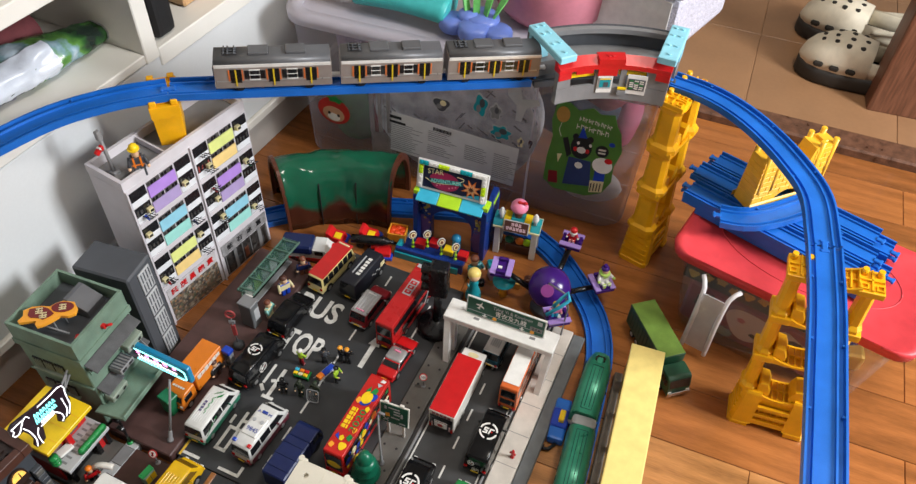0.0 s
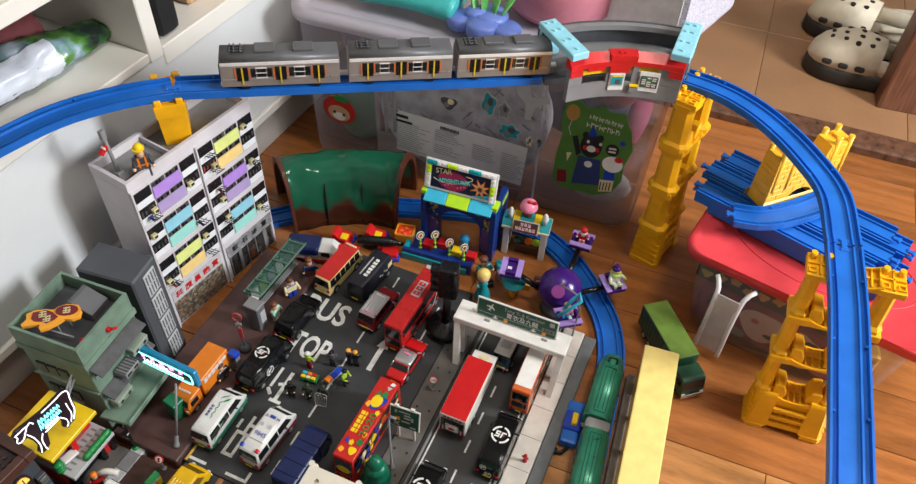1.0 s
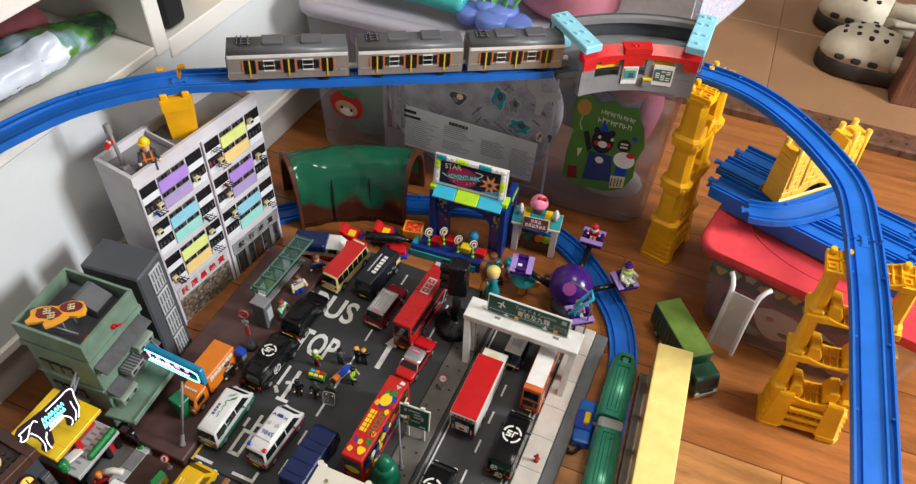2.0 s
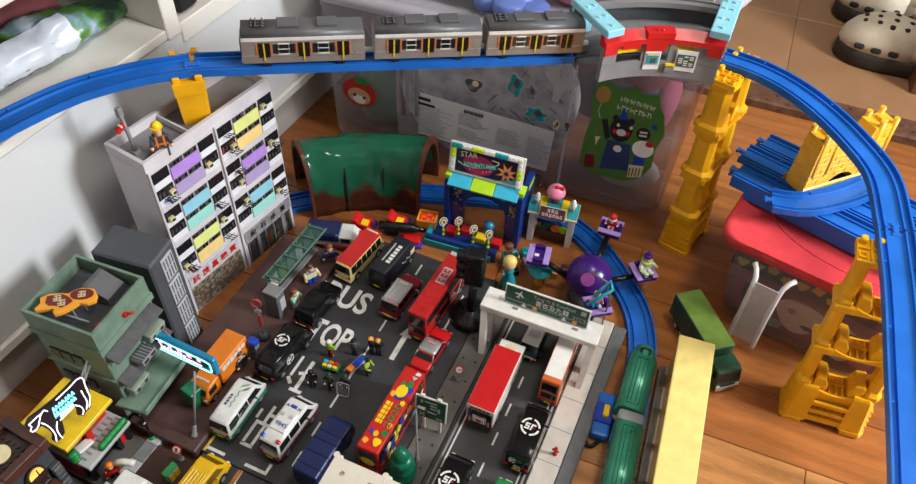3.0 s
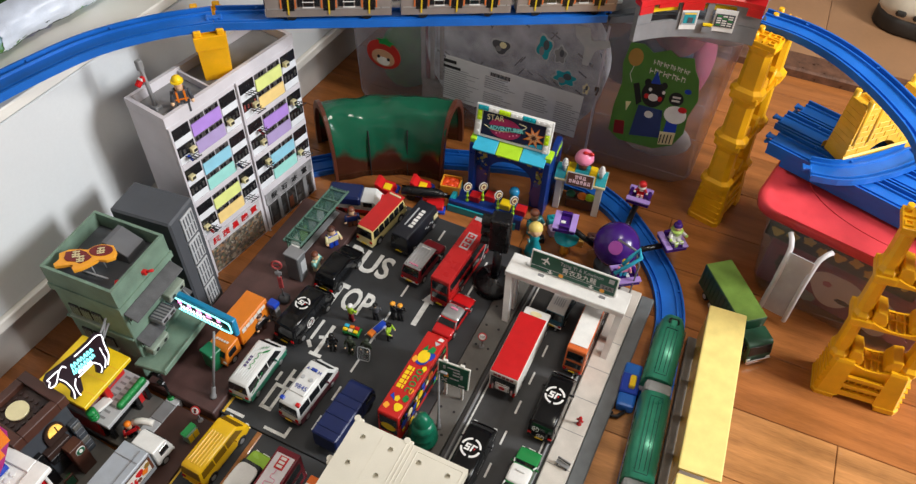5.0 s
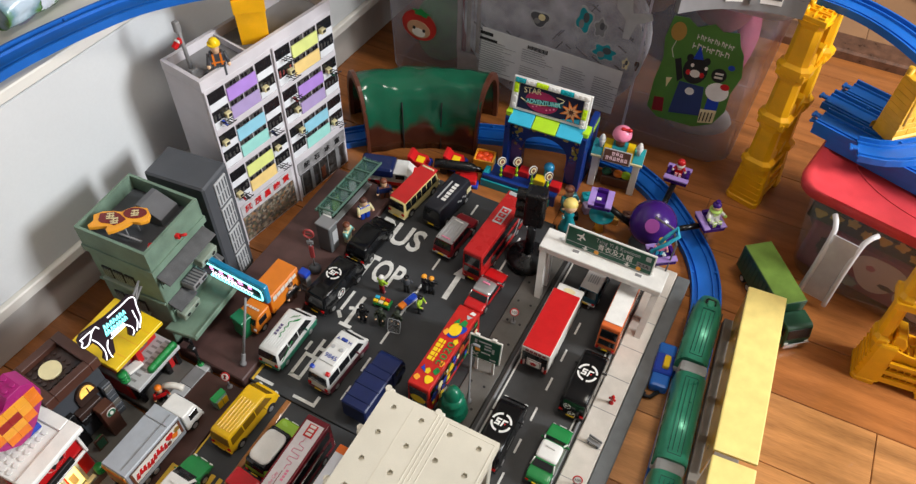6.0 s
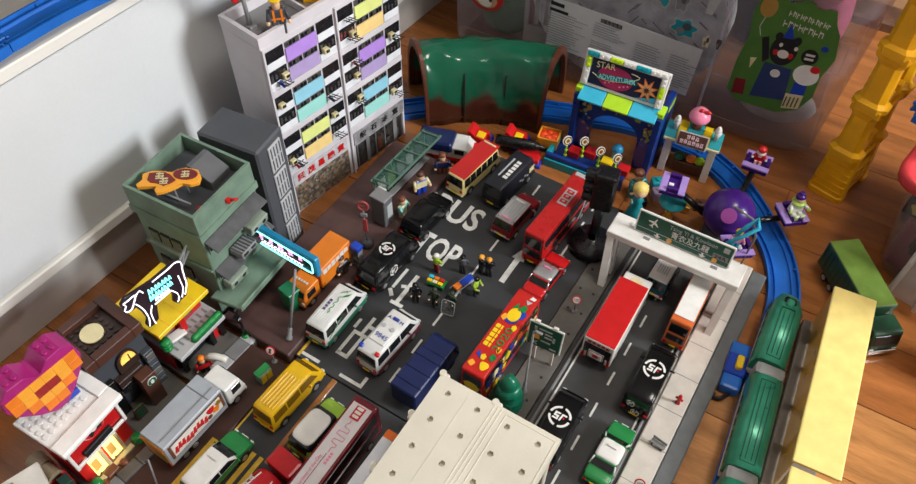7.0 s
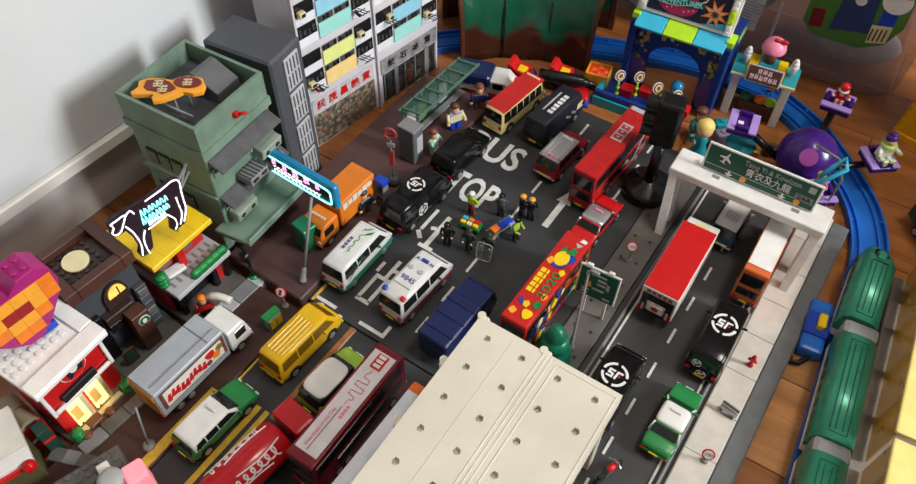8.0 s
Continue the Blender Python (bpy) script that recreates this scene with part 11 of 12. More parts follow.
def seated(m, mats, label, hat, round_hat=False):
    """A seated toy figure: bent legs, tapered body with a collar, raised arms, head with a cap."""
    bm = fresh()
    for q in (-1, 1):
        bx(bm, (q * 0.0042, -0.006, 0.0035), (0.0066, 0.015, 0.0062), 0.0012, mi=0)
        bx(bm, (q * 0.0042, -0.0125, 0.0045), (0.0068, 0.0045, 0.0085), 0.0010, mi=1)
        cyl(bm, (q * 0.0075, 0, 0.0175), (q * 0.0125, -0.007, 0.0130), 0.0024, n=8, mi=0)
        ball(bm, (q * 0.0130, -0.0085, 0.0128), 0.0026, n=8, mi=1)
    loft(bm, [[(x * w, y * 0.0045, z) for x, y in ((-1, -1), (1, -1), (1, 1), (-1, 1))] for z, w in ((0.005, 0.0085), (0.012, 0.0080), (0.0205, 0.0068))], True, False, mi=0)
    bx(bm, (0, -0.0042, 0.0150), (0.0090, 0.0022, 0.0055), 0.0008, mi=1)
    lathe(bm, [(0, 0.0200), (0.0088, 0.0205), (0.0092, 0.0222), (0.0050, 0.0238), (0, 0.0238)], n=16, mi=1)
    ball(bm, (0, -0.0006, 0.0278), 0.0058, (1, 1, 1.05), 14, mi=2)
    ball(bm, (0, 0.0008, 0.0305 if not round_hat else 0.0290), 0.0066 if not round_hat else 0.0088, (1, 1, 0.85), 16, mi=3)
    if not round_hat:
        cyl(bm, (0, 0.001, 0.033), (0, 0.001, 0.0385), 0.0042, 0.0030, n=10, mi=3)
    return whole("toy_figure", bm, [mats[0], mats[1], SKIN, hat], label, "toy figure", m)


seated(pose(0.3805, 0.533, FLOOR + 0.0575, 0, 0, 4) @ Matrix.Scale(0.70, 4), (RED, OFFW), "toy figure in red with a round helmet, on a seat", RED, True)
seated(pose(0.4485, 0.4725, FLOOR + 0.0470, 0, 0, 42), (WHITE, plastic("spaceman_lime", (0.42, 0.62, 0.12), 0.35)), "toy spaceman figure in white and lime with a purple cap", PURP)
figure(pose(0.397, 0.379, FLOOR + 0.044, 0, 0, 30), (AZUR, PINK), "toy figure with yellow hair on the ride seat", 0.032, hair=BYEL)
bm = fresh()
tube(bm, [(0.414, 0.372, FLOOR), (0.416, 0.372, 0.070), (0.405, 0.384, 0.084), (0.378, 0.395, 0.082)], 0.0016)
whole("bent_wire", bm, GREY, "bent grey plastic pole beside the ride", "toy pole")
bm = fresh()
tube(bm, [(0.388, 0.360, 0.052), (0.405, 0.372, 0.066), (0.416, 0.376, 0.082), (0.411, 0.382, 0.090), (0.403, 0.377, 0.078), (0.395, 0.370, 0.064)], 0.0028)
whole("azure_loop", bm, AZUR, "azure plastic loop hooked on the pole", "toy loop")
# doll-like figures by the gantry
bm = fresh()
lathe(bm, [(0, 0), (0.013, 0), (0.011, 0.012), (0.006, 0.026), (0.0075, 0.032), (0.004, 0.040), (0, 0.041)], n=18, mi=0)
ball(bm, (0, 0, 0.048), 0.0095, (1, 1, 1.05), 16, mi=1)
ball(bm, (0, 0.002, 0.051), 0.0105, (1.02, 1, 0.95), 16, mi=2)
ball(bm, (0.006, 0.005, 0.040), 0.005, (0.8, 0.8, 1.7), 10, mi=2)
bx(bm, (-0.009, -0.004, 0.031), (0.004, 0.008, 0.004), 0.0015, mi=1)
whole("toy_doll", bm, [TEAL, SKIN, plastic("blonde_hair", (0.75, 0.58, 0.16), 0.4)], "small toy doll in teal with yellow hair", "doll", pose(0.262, 0.393, 0.0, 0, 0, 25))
figure(pose(0.246, 0.440, FLOOR, 0, 0, 60), (TEAL, plastic("deep_teal", (0.02, 0.13, 0.14), 0.4)), "toy figure in teal with brown hair", 0.050, hair=LBROWN)
for x, y, mt, r in ((0.276, 0.452, plastic("clear_lilac", (0.30, 0.22, 0.34), 0.2), 0.010), (0.262, 0.428, BLACK, 0.007), (0.268, 0.470, TEAL, 0.010), (0.335, 0.462, BROWN, 0.009), (0.318, 0.448, GOLD, 0.008)):
    bm = fresh()
    bx(bm, (0, 0, r * 0.8), (r * 1.8, r * 1.5, r * 1.6), r * 0.3, seg=2)
    cyl(bm, (0, 0, r * 1.5), (0, 0, r * 1.85), r * 0.35, n=10)
    whole("loose_brick", bm, mt, "loose toy brick piece on the floor", "toy brick", pose(x, y, FLOOR, 0, 0, x * 900 % 70))
tb = thing("round_table", pose(0.302, 0.425, FLOOR), "teal toy dish on a yellow stem under the seat", "toy table")
bm = fresh()
lathe(bm, [(0, 0), (0.008, 0), (0.006, 0.004), (0.006, 0.020), (0, 0.020)], n=16)
part("stem", bm, LORNG, tb)
bm = fresh()
lathe(bm, [(0, 0.020), (0.008, 0.020), (0.018, 0.030), (0.0185, 0.032), (0, 0.032)], n=22)
part("dish", bm, TEAL, tb)

# ---- toy wagons in front of the tunnel ----
for x, y, tt in ((0.006, 0.416, 8), (0.055, 0.442, 8)):
    w = thing("toy_kart", pose(x, y, FLOOR, 0, 0, tt), "red and blue chunky toy kart with a yellow panel", "toy kart")
    bm = fresh()
    bx(bm, (0, 0, 0.009), (0.036, 0.026, 0.008), 0.0015)
    part("chassis", bm, RBLUE, w, "blue chassis")
    bm = fresh()
    prism(bm, [(-0.015, 0), (0.015, 0), (0.012, 0.010), (-0.004, 0.012), (-0.010, 0.020), (-0.015, 0.020)], 0.022, pose(0, 0.011, 0.013, 90, 0, 0), 0.001)
    part("body", bm, RED, w)
    bm = fresh()
    bx(bm, (0.004, -0.002, 0.0245), (0.012, 0.013, 0.002), 0.0005, rot=roty(7))
    part("yellow_panel", bm, BYEL, w, "yellow panel")
    for s in (-1, 1):
        for u in (-0.012, 0.012):
            bm = fresh()
            cyl(bm, (u, s * 0.0125, 0.0065), (u, s * 0.0175, 0.0065), 0.0065, n=14)
            part("wheel", bm, RBLUE if u > 0 else MBLACK, w)
cn = thing("toy_cannon", pose(0.068, 0.428, FLOOR, 0, 0, 16), "black toy barrel on a red cradle", "toy cannon")
bm = fresh()
lathe(bm, [(0, -0.036), (0.0075, -0.036), (0.008, -0.02), (0.0082, 0.018), (0.0060, 0.026), (0.0030, 0.030), (0.0030, 0.036), (0, 0.036)], n=20, m=Matrix.Translation((0, 0, 0.024)) @ Matrix.Rotation(radians(90), 4, "Y"))
part("barrel", bm, BLACK, cn)
bm = fresh()
bx(bm, (0.018, -0.008, 0.009), (0.028, 0.022, 0.010), 0.0015)
bx(bm, (0.004, 0.0, 0.011), (0.014, 0.010, 0.008), 0.001)
part("cradle", bm, RED, cn, "red cradle")
bm = fresh()
bx(bm, (0.022, -0.014, 0.003), (0.026, 0.016, 0.006), 0.001)
part("foot", bm, RBLUE, cn)
oc = thing("ore_cart", pose(0.097, 0.466, FLOOR, 0, 0, 10), "yellow toy tray filled with orange lumps", "toy cart")
bm = fresh()
for c, s in (((0, 0, 0.010), (0.030, 0.026, 0.004)), ((-0.0145, 0, 0.019), (0.0025, 0.026, 0.016)), ((0.0145, 0, 0.019), (0.0025, 0.026, 0.016)), ((0, -0.0125, 0.019), (0.0265, 0.0025, 0.016)), ((0, 0.0125, 0.019), (0.0265, 0.0025, 0.016))):
    bx(bm, c, s, 0.0005)
part("tray", bm, LORNG, oc)
bm = fresh()
for k in range(9):
    ball(bm, (-0.008 + (k % 3) * 0.008, -0.006 + (k // 3) * 0.006, 0.021 + 0.002 * (k % 2)), 0.0060, (1.2, 1, 0.8), 8)
part("lumps", bm, plastic("hot_orange", (0.80, 0.07, 0.01), 0.35), oc, "orange lumps")
for s in (-1, 1):
    bm = fresh()
    cyl(bm, (-0.012, s * 0.010, 0.004), (0.012, s * 0.010, 0.004), 0.004, n=12)
    part("axle_roller", bm, MBLACK, oc)

# ---- shops along the cabinet ----
NEONW = material("white_neon_tube", (0.95, 0.95, 1.0), 0.4, emit=2.0)
NEONC = material("cyan_neon_tube", (0.25, 0.95, 1.0), 0.4, emit=2.6)
NEONP = material("pink_neon_tube", (1.0, 0.28, 0.62), 0.4, emit=2.6)
STUDG = plastic("stone_grey_brick", (0.12, 0.115, 0.105), 0.45)


def studs(bm, x0, y0, x1, y1, z, step=0.008, r=0.0025, h=0.0017, mi=0):
    for i in range(max(1, int((x1 - x0) / step))):
        for j in range(max(1, int((y1 - y0) / step))):
            x, y = x0 + step * (i + 0.5), y0 + step * (j + 0.5)
            cyl(bm, (x, y, z), (x, y, z + h), r, n=10, mi=mi)


def bbox_part(name, lo, hi, mat, parent, label="", bev=0.0006):
    bm = fresh()
    bx(bm, [(a + b) / 2 for a, b in zip(lo, hi)], [b - a for a, b in zip(lo, hi)], bev)
    return part(name, bm, mat, parent, label)


# yellow-roofed red shop
ys = thing("red_shop", pose(-0.135, -0.071, FLOOR, 0, 0, -2), "brick-built red shop with a yellow roof and grey terrace", "toy building")
bbox_part("base", (-0.035, -0.034, 0), (0.066, 0.040, 0.012), STUDG, ys)
bbox_part("ground_wall", (-0.033, -0.032, 0.0122), (0.026, 0.033, 0.054), RED, ys)
bbox_part("upper_wall", (-0.033, -0.030, 0.0605), (0.020, 0.032, 0.091), RED, ys)
bbox_part("terrace", (-0.030, -0.034, 0.0542), (0.052, 0.036, 0.0602), LGREY, ys, "pale grey terrace")
bbox_part("roof", (-0.037, -0.037, 0.0912), (0.036, 0.038, 0.0972), BYEL, ys, "bright yellow roof")
for k in range(3):
    bbox_part("roof_tile_seam", (-0.036, -0.020 + k * 0.019, 0.0972), (0.0355, -0.0196 + k * 0.019, 0.0975), LORNG, ys, "", 0)
for k in range(16):
    bbox_part("terrace_tile", (0.0235 + 0.0095 * (k % 2), -0.032 + 0.0042 * k, 0.0602), (0.0315 + 0.0095 * (k % 2), -0.0292 + 0.0042 * k, 0.0606), GREY, ys, "", 0)
for y in (-0.018, 0.010):
    bbox_part("shop_window", (0.0202, y - 0.008, 0.066), (0.0214, y + 0.008, 0.086), plastic("dull_glass", (0.20, 0.10, 0.10), 0.15), ys)
bbox_part("door_frame", (0.0202, -0.006, 0.0605), (0.030, 0.0015, 0.0905), RED, ys)
for y in (-0.026, 0.018, 0.034):
    bbox_part("column", (0.036, y - 0.003, 0.0122), (0.041, y + 0.003, 0.054), BLACK, ys)
bbox_part("street_wall", (0.0262, -0.030, 0.0122), (0.030, 0.030, 0.052), BLACK, ys)
bbox_part("red_pillar", (0.0302, 0.020, 0.0122), (0.036, 0.030, 0.052), RED, ys)
for k in range(5):
    bm = fresh()
    for q in range(3):
        lathe(bm, [(0, 0), (0.0048, 0), (0.0044, 0.003), (0.0048, 0.0032), (0.003, 0.007), (0, 0.0075)], (0.047, -0.006 + k * 0.0082 + q * 0.0022, 0.0605), 10)
    part("hedge_clump", bm, GREEN, ys, "green brick hedge")
bm = fresh()
for z in (0.0605, 0.066, 0.0715):
    lathe(bm, [(0, z), (0.0056, z), (0.0060, z + 0.0025), (0.0056, z + 0.0052), (0, z + 0.0053)], (0.030, -0.031, 0), 14)
part("bush", bm, GREEN, ys, "green brick bush")
bm = fresh()
bx(bm, (0.028, -0.014, 0.0645), (0.012, 0.020, 0.004), 0.001, rot=rotz(-12))
part("white_bench", bm, WHITE, ys)
# neon cow-shaped sign on the roof
cw = thing("cow_sign", pose(-0.107, -0.105, 0.138, 0, 0, -10), "black cow-shaped sign with white neon outline", "sign")
CW = Matrix(((0, 0, 1, 0), (1, 0, 0, 0), (0, 1, 0, 0), (0, 0, 0, 1)))
bm = fresh()
prism(bm, [(-0.0183, 0.018), (-0.0123, 0.0232), (-0.0038, 0.0222), (0.0049, 0.0212), (0.0194, 0.0201), (0.0373, 0.0219), (0.0485, 0.024), (0.0546, 0.0192), (0.054, 0.0048), (0.0538, -0.0124), (0.0459, -0.0338), (0.04, -0.0339), (0.0339, -0.036), (0.0303, -0.0294), (0.0326, -0.0207), (0.0329, -0.0137), (0.027, -0.0122), (0.0132, -0.0143), (0.009, -0.0367), (0.002, -0.0406), (-0.0044, -0.0398), (-0.0056, -0.0332), (-0.0019, -0.0258), (-0.0031, -0.0106), (-0.0063, 0.0013), (-0.0109, -0.0), (-0.0167, 0.0006), (-0.0193, 0.0062)], 0.0034, CW @ Matrix.Translation((0, 0, -0.0036)), 0.0004)
part("panel", bm, plastic("plum_black", (0.020, 0.008, 0.016), 0.35), cw)
for line in [[(0.019, 0.0188), (0.0367, 0.0201), (0.0486, 0.0219), (0.0539, 0.0171), (0.0524, 0.0046), (0.0516, -0.0061)], [(-0.016, 0.0174), (-0.0102, 0.0177), (-0.0016, 0.018), (-0.0063, 0.0093), (-0.0108, 0.0034), (-0.0157, 0.0032), (-0.0179, 0.0075), (-0.0147, 0.012), (-0.016, 0.0174)], [(-0.0018, 0.0162), (0.0037, 0.0193), (0.0061, 0.0135)], [(-0.0052, 0.0058), (-0.0014, -0.007), (-0.0003, -0.0246), (-0.0033, -0.0373)], [(0.0082, -0.0114), (0.0039, -0.0208), (0.003, -0.0348), (0.0037, -0.0401)], [(0.0326, -0.0106), (0.0372, -0.0205), (0.0371, -0.0295), (0.0339, -0.033)], [(0.0459, 0.002), (0.0456, -0.0082), (0.0454, -0.0194), (0.0404, -0.031)], [(0.0514, -0.0066), (0.0506, -0.0173), (0.0445, -0.0306)], [(0.0115, -0.0129), (0.0312, -0.011)]]:
    bm = fresh()
    tube(bm, smooth_path([(0.0002, y, z) for y, z in line], 0.003), 0.00062, 6)
    part("neon_line", bm, NEONW, cw, "white neon line")
for r, (x0, n, z, mt) in enumerate(((0.0120, 7, 0.0086, NEONC), (0.0105, 8, -0.0007, NEONC), (0.0150, 6, -0.0070, NEONW))):
    step = (0.0290 if r < 2 else 0.0185) / n
    for k in range(n):
        bm = fresh()
        yy, hh = x0 + k * step, (0.0068 if r < 2 else 0.0040) * (1.25 if k == 0 else 1)
        tube(bm, smooth_path([(0.0002, yy - step * 0.3, z - hh / 2), (0.0002, yy - step * 0.15 * (k % 2), z + hh / 2), (0.0002, yy + step * 0.25, z + hh * 0.1 * (k % 3 - 1)), (0.0002, yy + step * 0.30, z - hh / 2)], 0.002), 0.00048, 5)
        part("lettering_bar", bm, mt, cw)
bm = fresh()
for z in (0.004, -0.006):
    cyl(bm, (-0.003, 0.044, z), (-0.020, 0.074, z + 0.006), 0.0013, n=6)
cyl(bm, (-0.008, 0.052, -0.006), (-0.016, 0.070, 0.010), 0.0009, n=6)
cyl(bm, (-0.004, 0.006, -0.020), (-0.004, 0.006, -0.0400), 0.0016, n=8)
cyl(bm, (-0.004, 0.036, -0.020), (-0.004, 0.036, -0.0400), 0.0016, n=8)
part("bracket", bm, GREY, cw, "grey bracket")
bm = fresh()
tube(bm, smooth_path([(-0.142, -0.125, 0.088), (-0.168, -0.120, 0.092), (-0.195, -0.145, 0.085), (-0.205, -0.175, 0.05), (-0.20, -0.20, 0.0)], 0.01), 0.0009, 6)
whole("sign_wire", bm, LGREY, "thin white wire running from the sign", "wire")
bm = fresh()
tube(bm, smooth_path([(-0.150, -0.100, 0.080), (-0.176, -0.104, 0.070), (-0.200, -0.140, 0.050), (-0.208, -0.170, 0.02), (-0.206, -0.20, FLOOR + 0.001)], 0.01), 0.0008, 6)
whole("sign_wire", bm, RBLUE, "thin blue wire running behind the brown cafe", "wire")

# dark brown cafe
cf = thing("brown_cafe", pose(-0.1475, -0.143, FLOOR, 0, 0, -6), "dark brown brick-built cafe with an amber arched window", "toy building")
DB = plastic("dark_brown_brick", (0.035, 0.018, 0.014), 0.4)
SLAT = plastic("blue_grey_brick", (0.055, 0.062, 0.073), 0.45)
bbox_part("base", (-0.034, -0.036, 0), (0.070, 0.036, 0.012), STUDG, cf)
bbox_part("wall", (-0.031, -0.033, 0.0122), (0.026, 0.030, 0.105), SLAT, cf)
bbox_part("corner_wall", (0.0262, -0.033, 0.0122), (0.033, -0.020, 0.076), BLACK, cf)
bbox_part("corner_wall", (0.0262, 0.018, 0.0122), (0.033, 0.030, 0.076), SLAT, cf)
for c in (((-0.034, -0.036, 0.1052), (0.030, -0.024, 0.120)), ((-0.034, 0.022, 0.1052), (0.030, 0.034, 0.120)), ((-0.034, -0.0238, 0.1052), (-0.024, 0.0218, 0.120)), ((0.020, -0.0238, 0.1052), (0.030, 0.0218, 0.120))):
    bbox_part("roof_edge", c[0], c[1], BROWN, cf)
bm = fresh()
bx(bm, (-0.002, -0.001, 0.1090), (0.0435, 0.0452, 0.007))
studs(bm, -0.024, -0.023, 0.020, 0.022, 0.1125)
part("roof_plate", bm, DB, cf, "dark studded roof plate")
bm = fresh()
cyl(bm, (-0.004, -0.004, 0.1126), (-0.004, -0.004, 0.1162), 0.0120, n=28)
part("round_tile", bm, CREAM, cf, "round tan tile")
bm = fresh()
aw = [(0.0088 * math.cos(a), 0.0125 * math.sin(a)) for a in np.linspace(0, math.pi, 13)]
prism(bm, [(-0.0125, -0.012), (0.0125, -0.012)] + [(0.0125 * math.cos(a), 0.0165 * math.sin(a)) for a in np.linspace(0, math.pi, 13)], 0.0035, Matrix.Translation((0.0262, 0.003, 0.083)) @ CW)
part("arch_surround", bm, DB, cf)
# translucent amber pane; the emission is added, no lamp stands behind it
bm = fresh()
prism(bm, aw, 0.0015, Matrix.Translation((0.0299, 0.004, 0.085)) @ CW)
part("arched_window", bm, material("amber_glow_pane", (0.85, 0.50, 0.10), 0.3, emit=0.9, vary=0.4, scale=120), cf, "translucent amber window with an added glow")
bbox_part("window_bar", (0.0316, 0.0052, 0.085), (0.0322, 0.0066, 0.096), DB, cf)
bbox_part("awning", (0.0262, -0.019, 0.060), (0.036, 0.012, 0.070), DB, cf)
bbox_part("awning", (0.0262, -0.019, 0.048), (0.0362, 0.012, 0.0595), BLACK, cf)
bbox_part("sign_block", (0.0364, -0.003, 0.0122), (0.0505, 0.015, 0.066), BROWN, cf)
bm = fresh()
prism(bm, oval(0.0058, 0.0058, 22), 0.0010, Matrix.Translation((0.0507, 0.0075, 0.056)) @ CW)
rd2 = part("round_badge", bm, WHITE, cf, "round green badge")
bm = fresh()
prism(bm, oval(0.0052, 0.0052, 22), 0.0006, Matrix.Translation((0.0515, 0.0075, 0.056)) @ CW)
part("badge_face", bm, DGREEN, rd2)
bm = fresh()
prism(bm, oval(0.0022, 0.0032, 14), 0.0005, Matrix.Translation((0.0519, 0.0075, 0.056)) @ CW)
part("badge_mark", bm, OFFW, rd2)
for k in range(6):
    bbox_part("stone_tile", (0.0264, 0.0182 + 0.0008 * (k % 2), 0.014 + k * 0.010), (0.0345, 0.029, 0.0225 + k * 0.010), [SLAT, DGREY, STUDG][k % 3], cf)
bbox_part("menu_board", (0.048, -0.026, 0.0122), (0.050, -0.012, 0.034), BROWN, cf)
bbox_part("menu_face", (0.0502, -0.024, 0.016), (0.0508, -0.014, 0.031), DGREEN, cf)
bbox_part("green_seat", (0.040, -0.020, 0.0122), (0.047, -0.012, 0.024), GREEN, cf)
bbox_part("side_window", (-0.006, -0.0342, 0.045), (0.010, -0.0331, 0.085), LGREY, cf)
bbox_part("side_window_pane", (-0.004, -0.0350, 0.048), (0.008, -0.0343, 0.082), MBLACK, cf)

# white-roofed red restaurant
kr = thing("red_restaurant", pose(-0.096, -0.2195, FLOOR, 0, 0, 1), "red brick-built restaurant with a white studded roof", "toy building")
bbox_part("base", (-0.046, -0.037, 0), (0.040, 0.036, 0.010), STUDG, kr)
bbox_part("wall", (-0.044, -0.033, 0.0102), (0.0, 0.033, 0.056), RED, kr)
bbox_part("front_gable", (-0.044, -0.033, 0.0562), (0.003, 0.033, 0.100), TRED, kr)
for y in (-0.034, 0.0305):
    bbox_part("corner_trim", (0.0032, y, 0.050), (0.0068, y + 0.0035, 0.100), WHITE, kr, "white trim")
bbox_part("trim_rail", (0.0032, -0.0303, 0.050), (0.0062, 0.0303, 0.0545), WHITE, kr)
bbox_part("black_awning", (0.0034, -0.020, 0.0565), (0.0075, 0.016, 0.066), MBLACK, kr)
bm = fresh()
prism(bm, oval(0.0135, 0.0125, 26, 0.002, 0.0), 0.0010, Matrix.Translation((0.0032, 0, 0.082)) @ CW)
bd = part("round_logo", bm, OFFW, kr, "plain round logo")
bm = fresh()
prism(bm, oval(0.0125, 0.0115, 26, 0.002, 0.0), 0.0005, Matrix.Translation((0.0043, 0, 0.082)) @ CW)
part("logo_face", bm, RED, bd)
bm = fresh()
prism(bm, [(-0.004, 0.006), (0.004, 0.008), (0.010, 0.002), (0.008, -0.006), (0.0, -0.004), (-0.006, -0.009), (-0.008, 0.0)], 0.0005, Matrix.Translation((0.0049, 0.002, 0.082)) @ CW)
part("logo_mark", bm, MBLACK, bd)
bm = fresh()
prism(bm, oval(0.004, 0.005, 12, 0.002, 0.002), 0.0004, Matrix.Translation((0.0055, 0, 0.082)) @ CW)
part("logo_mark", bm, WHITE, bd)
rf = Matrix.Translation((-0.014, 0, 0.1065)) @ Matrix.Rotation(radians(6), 4, "Y")
bm = fresh()
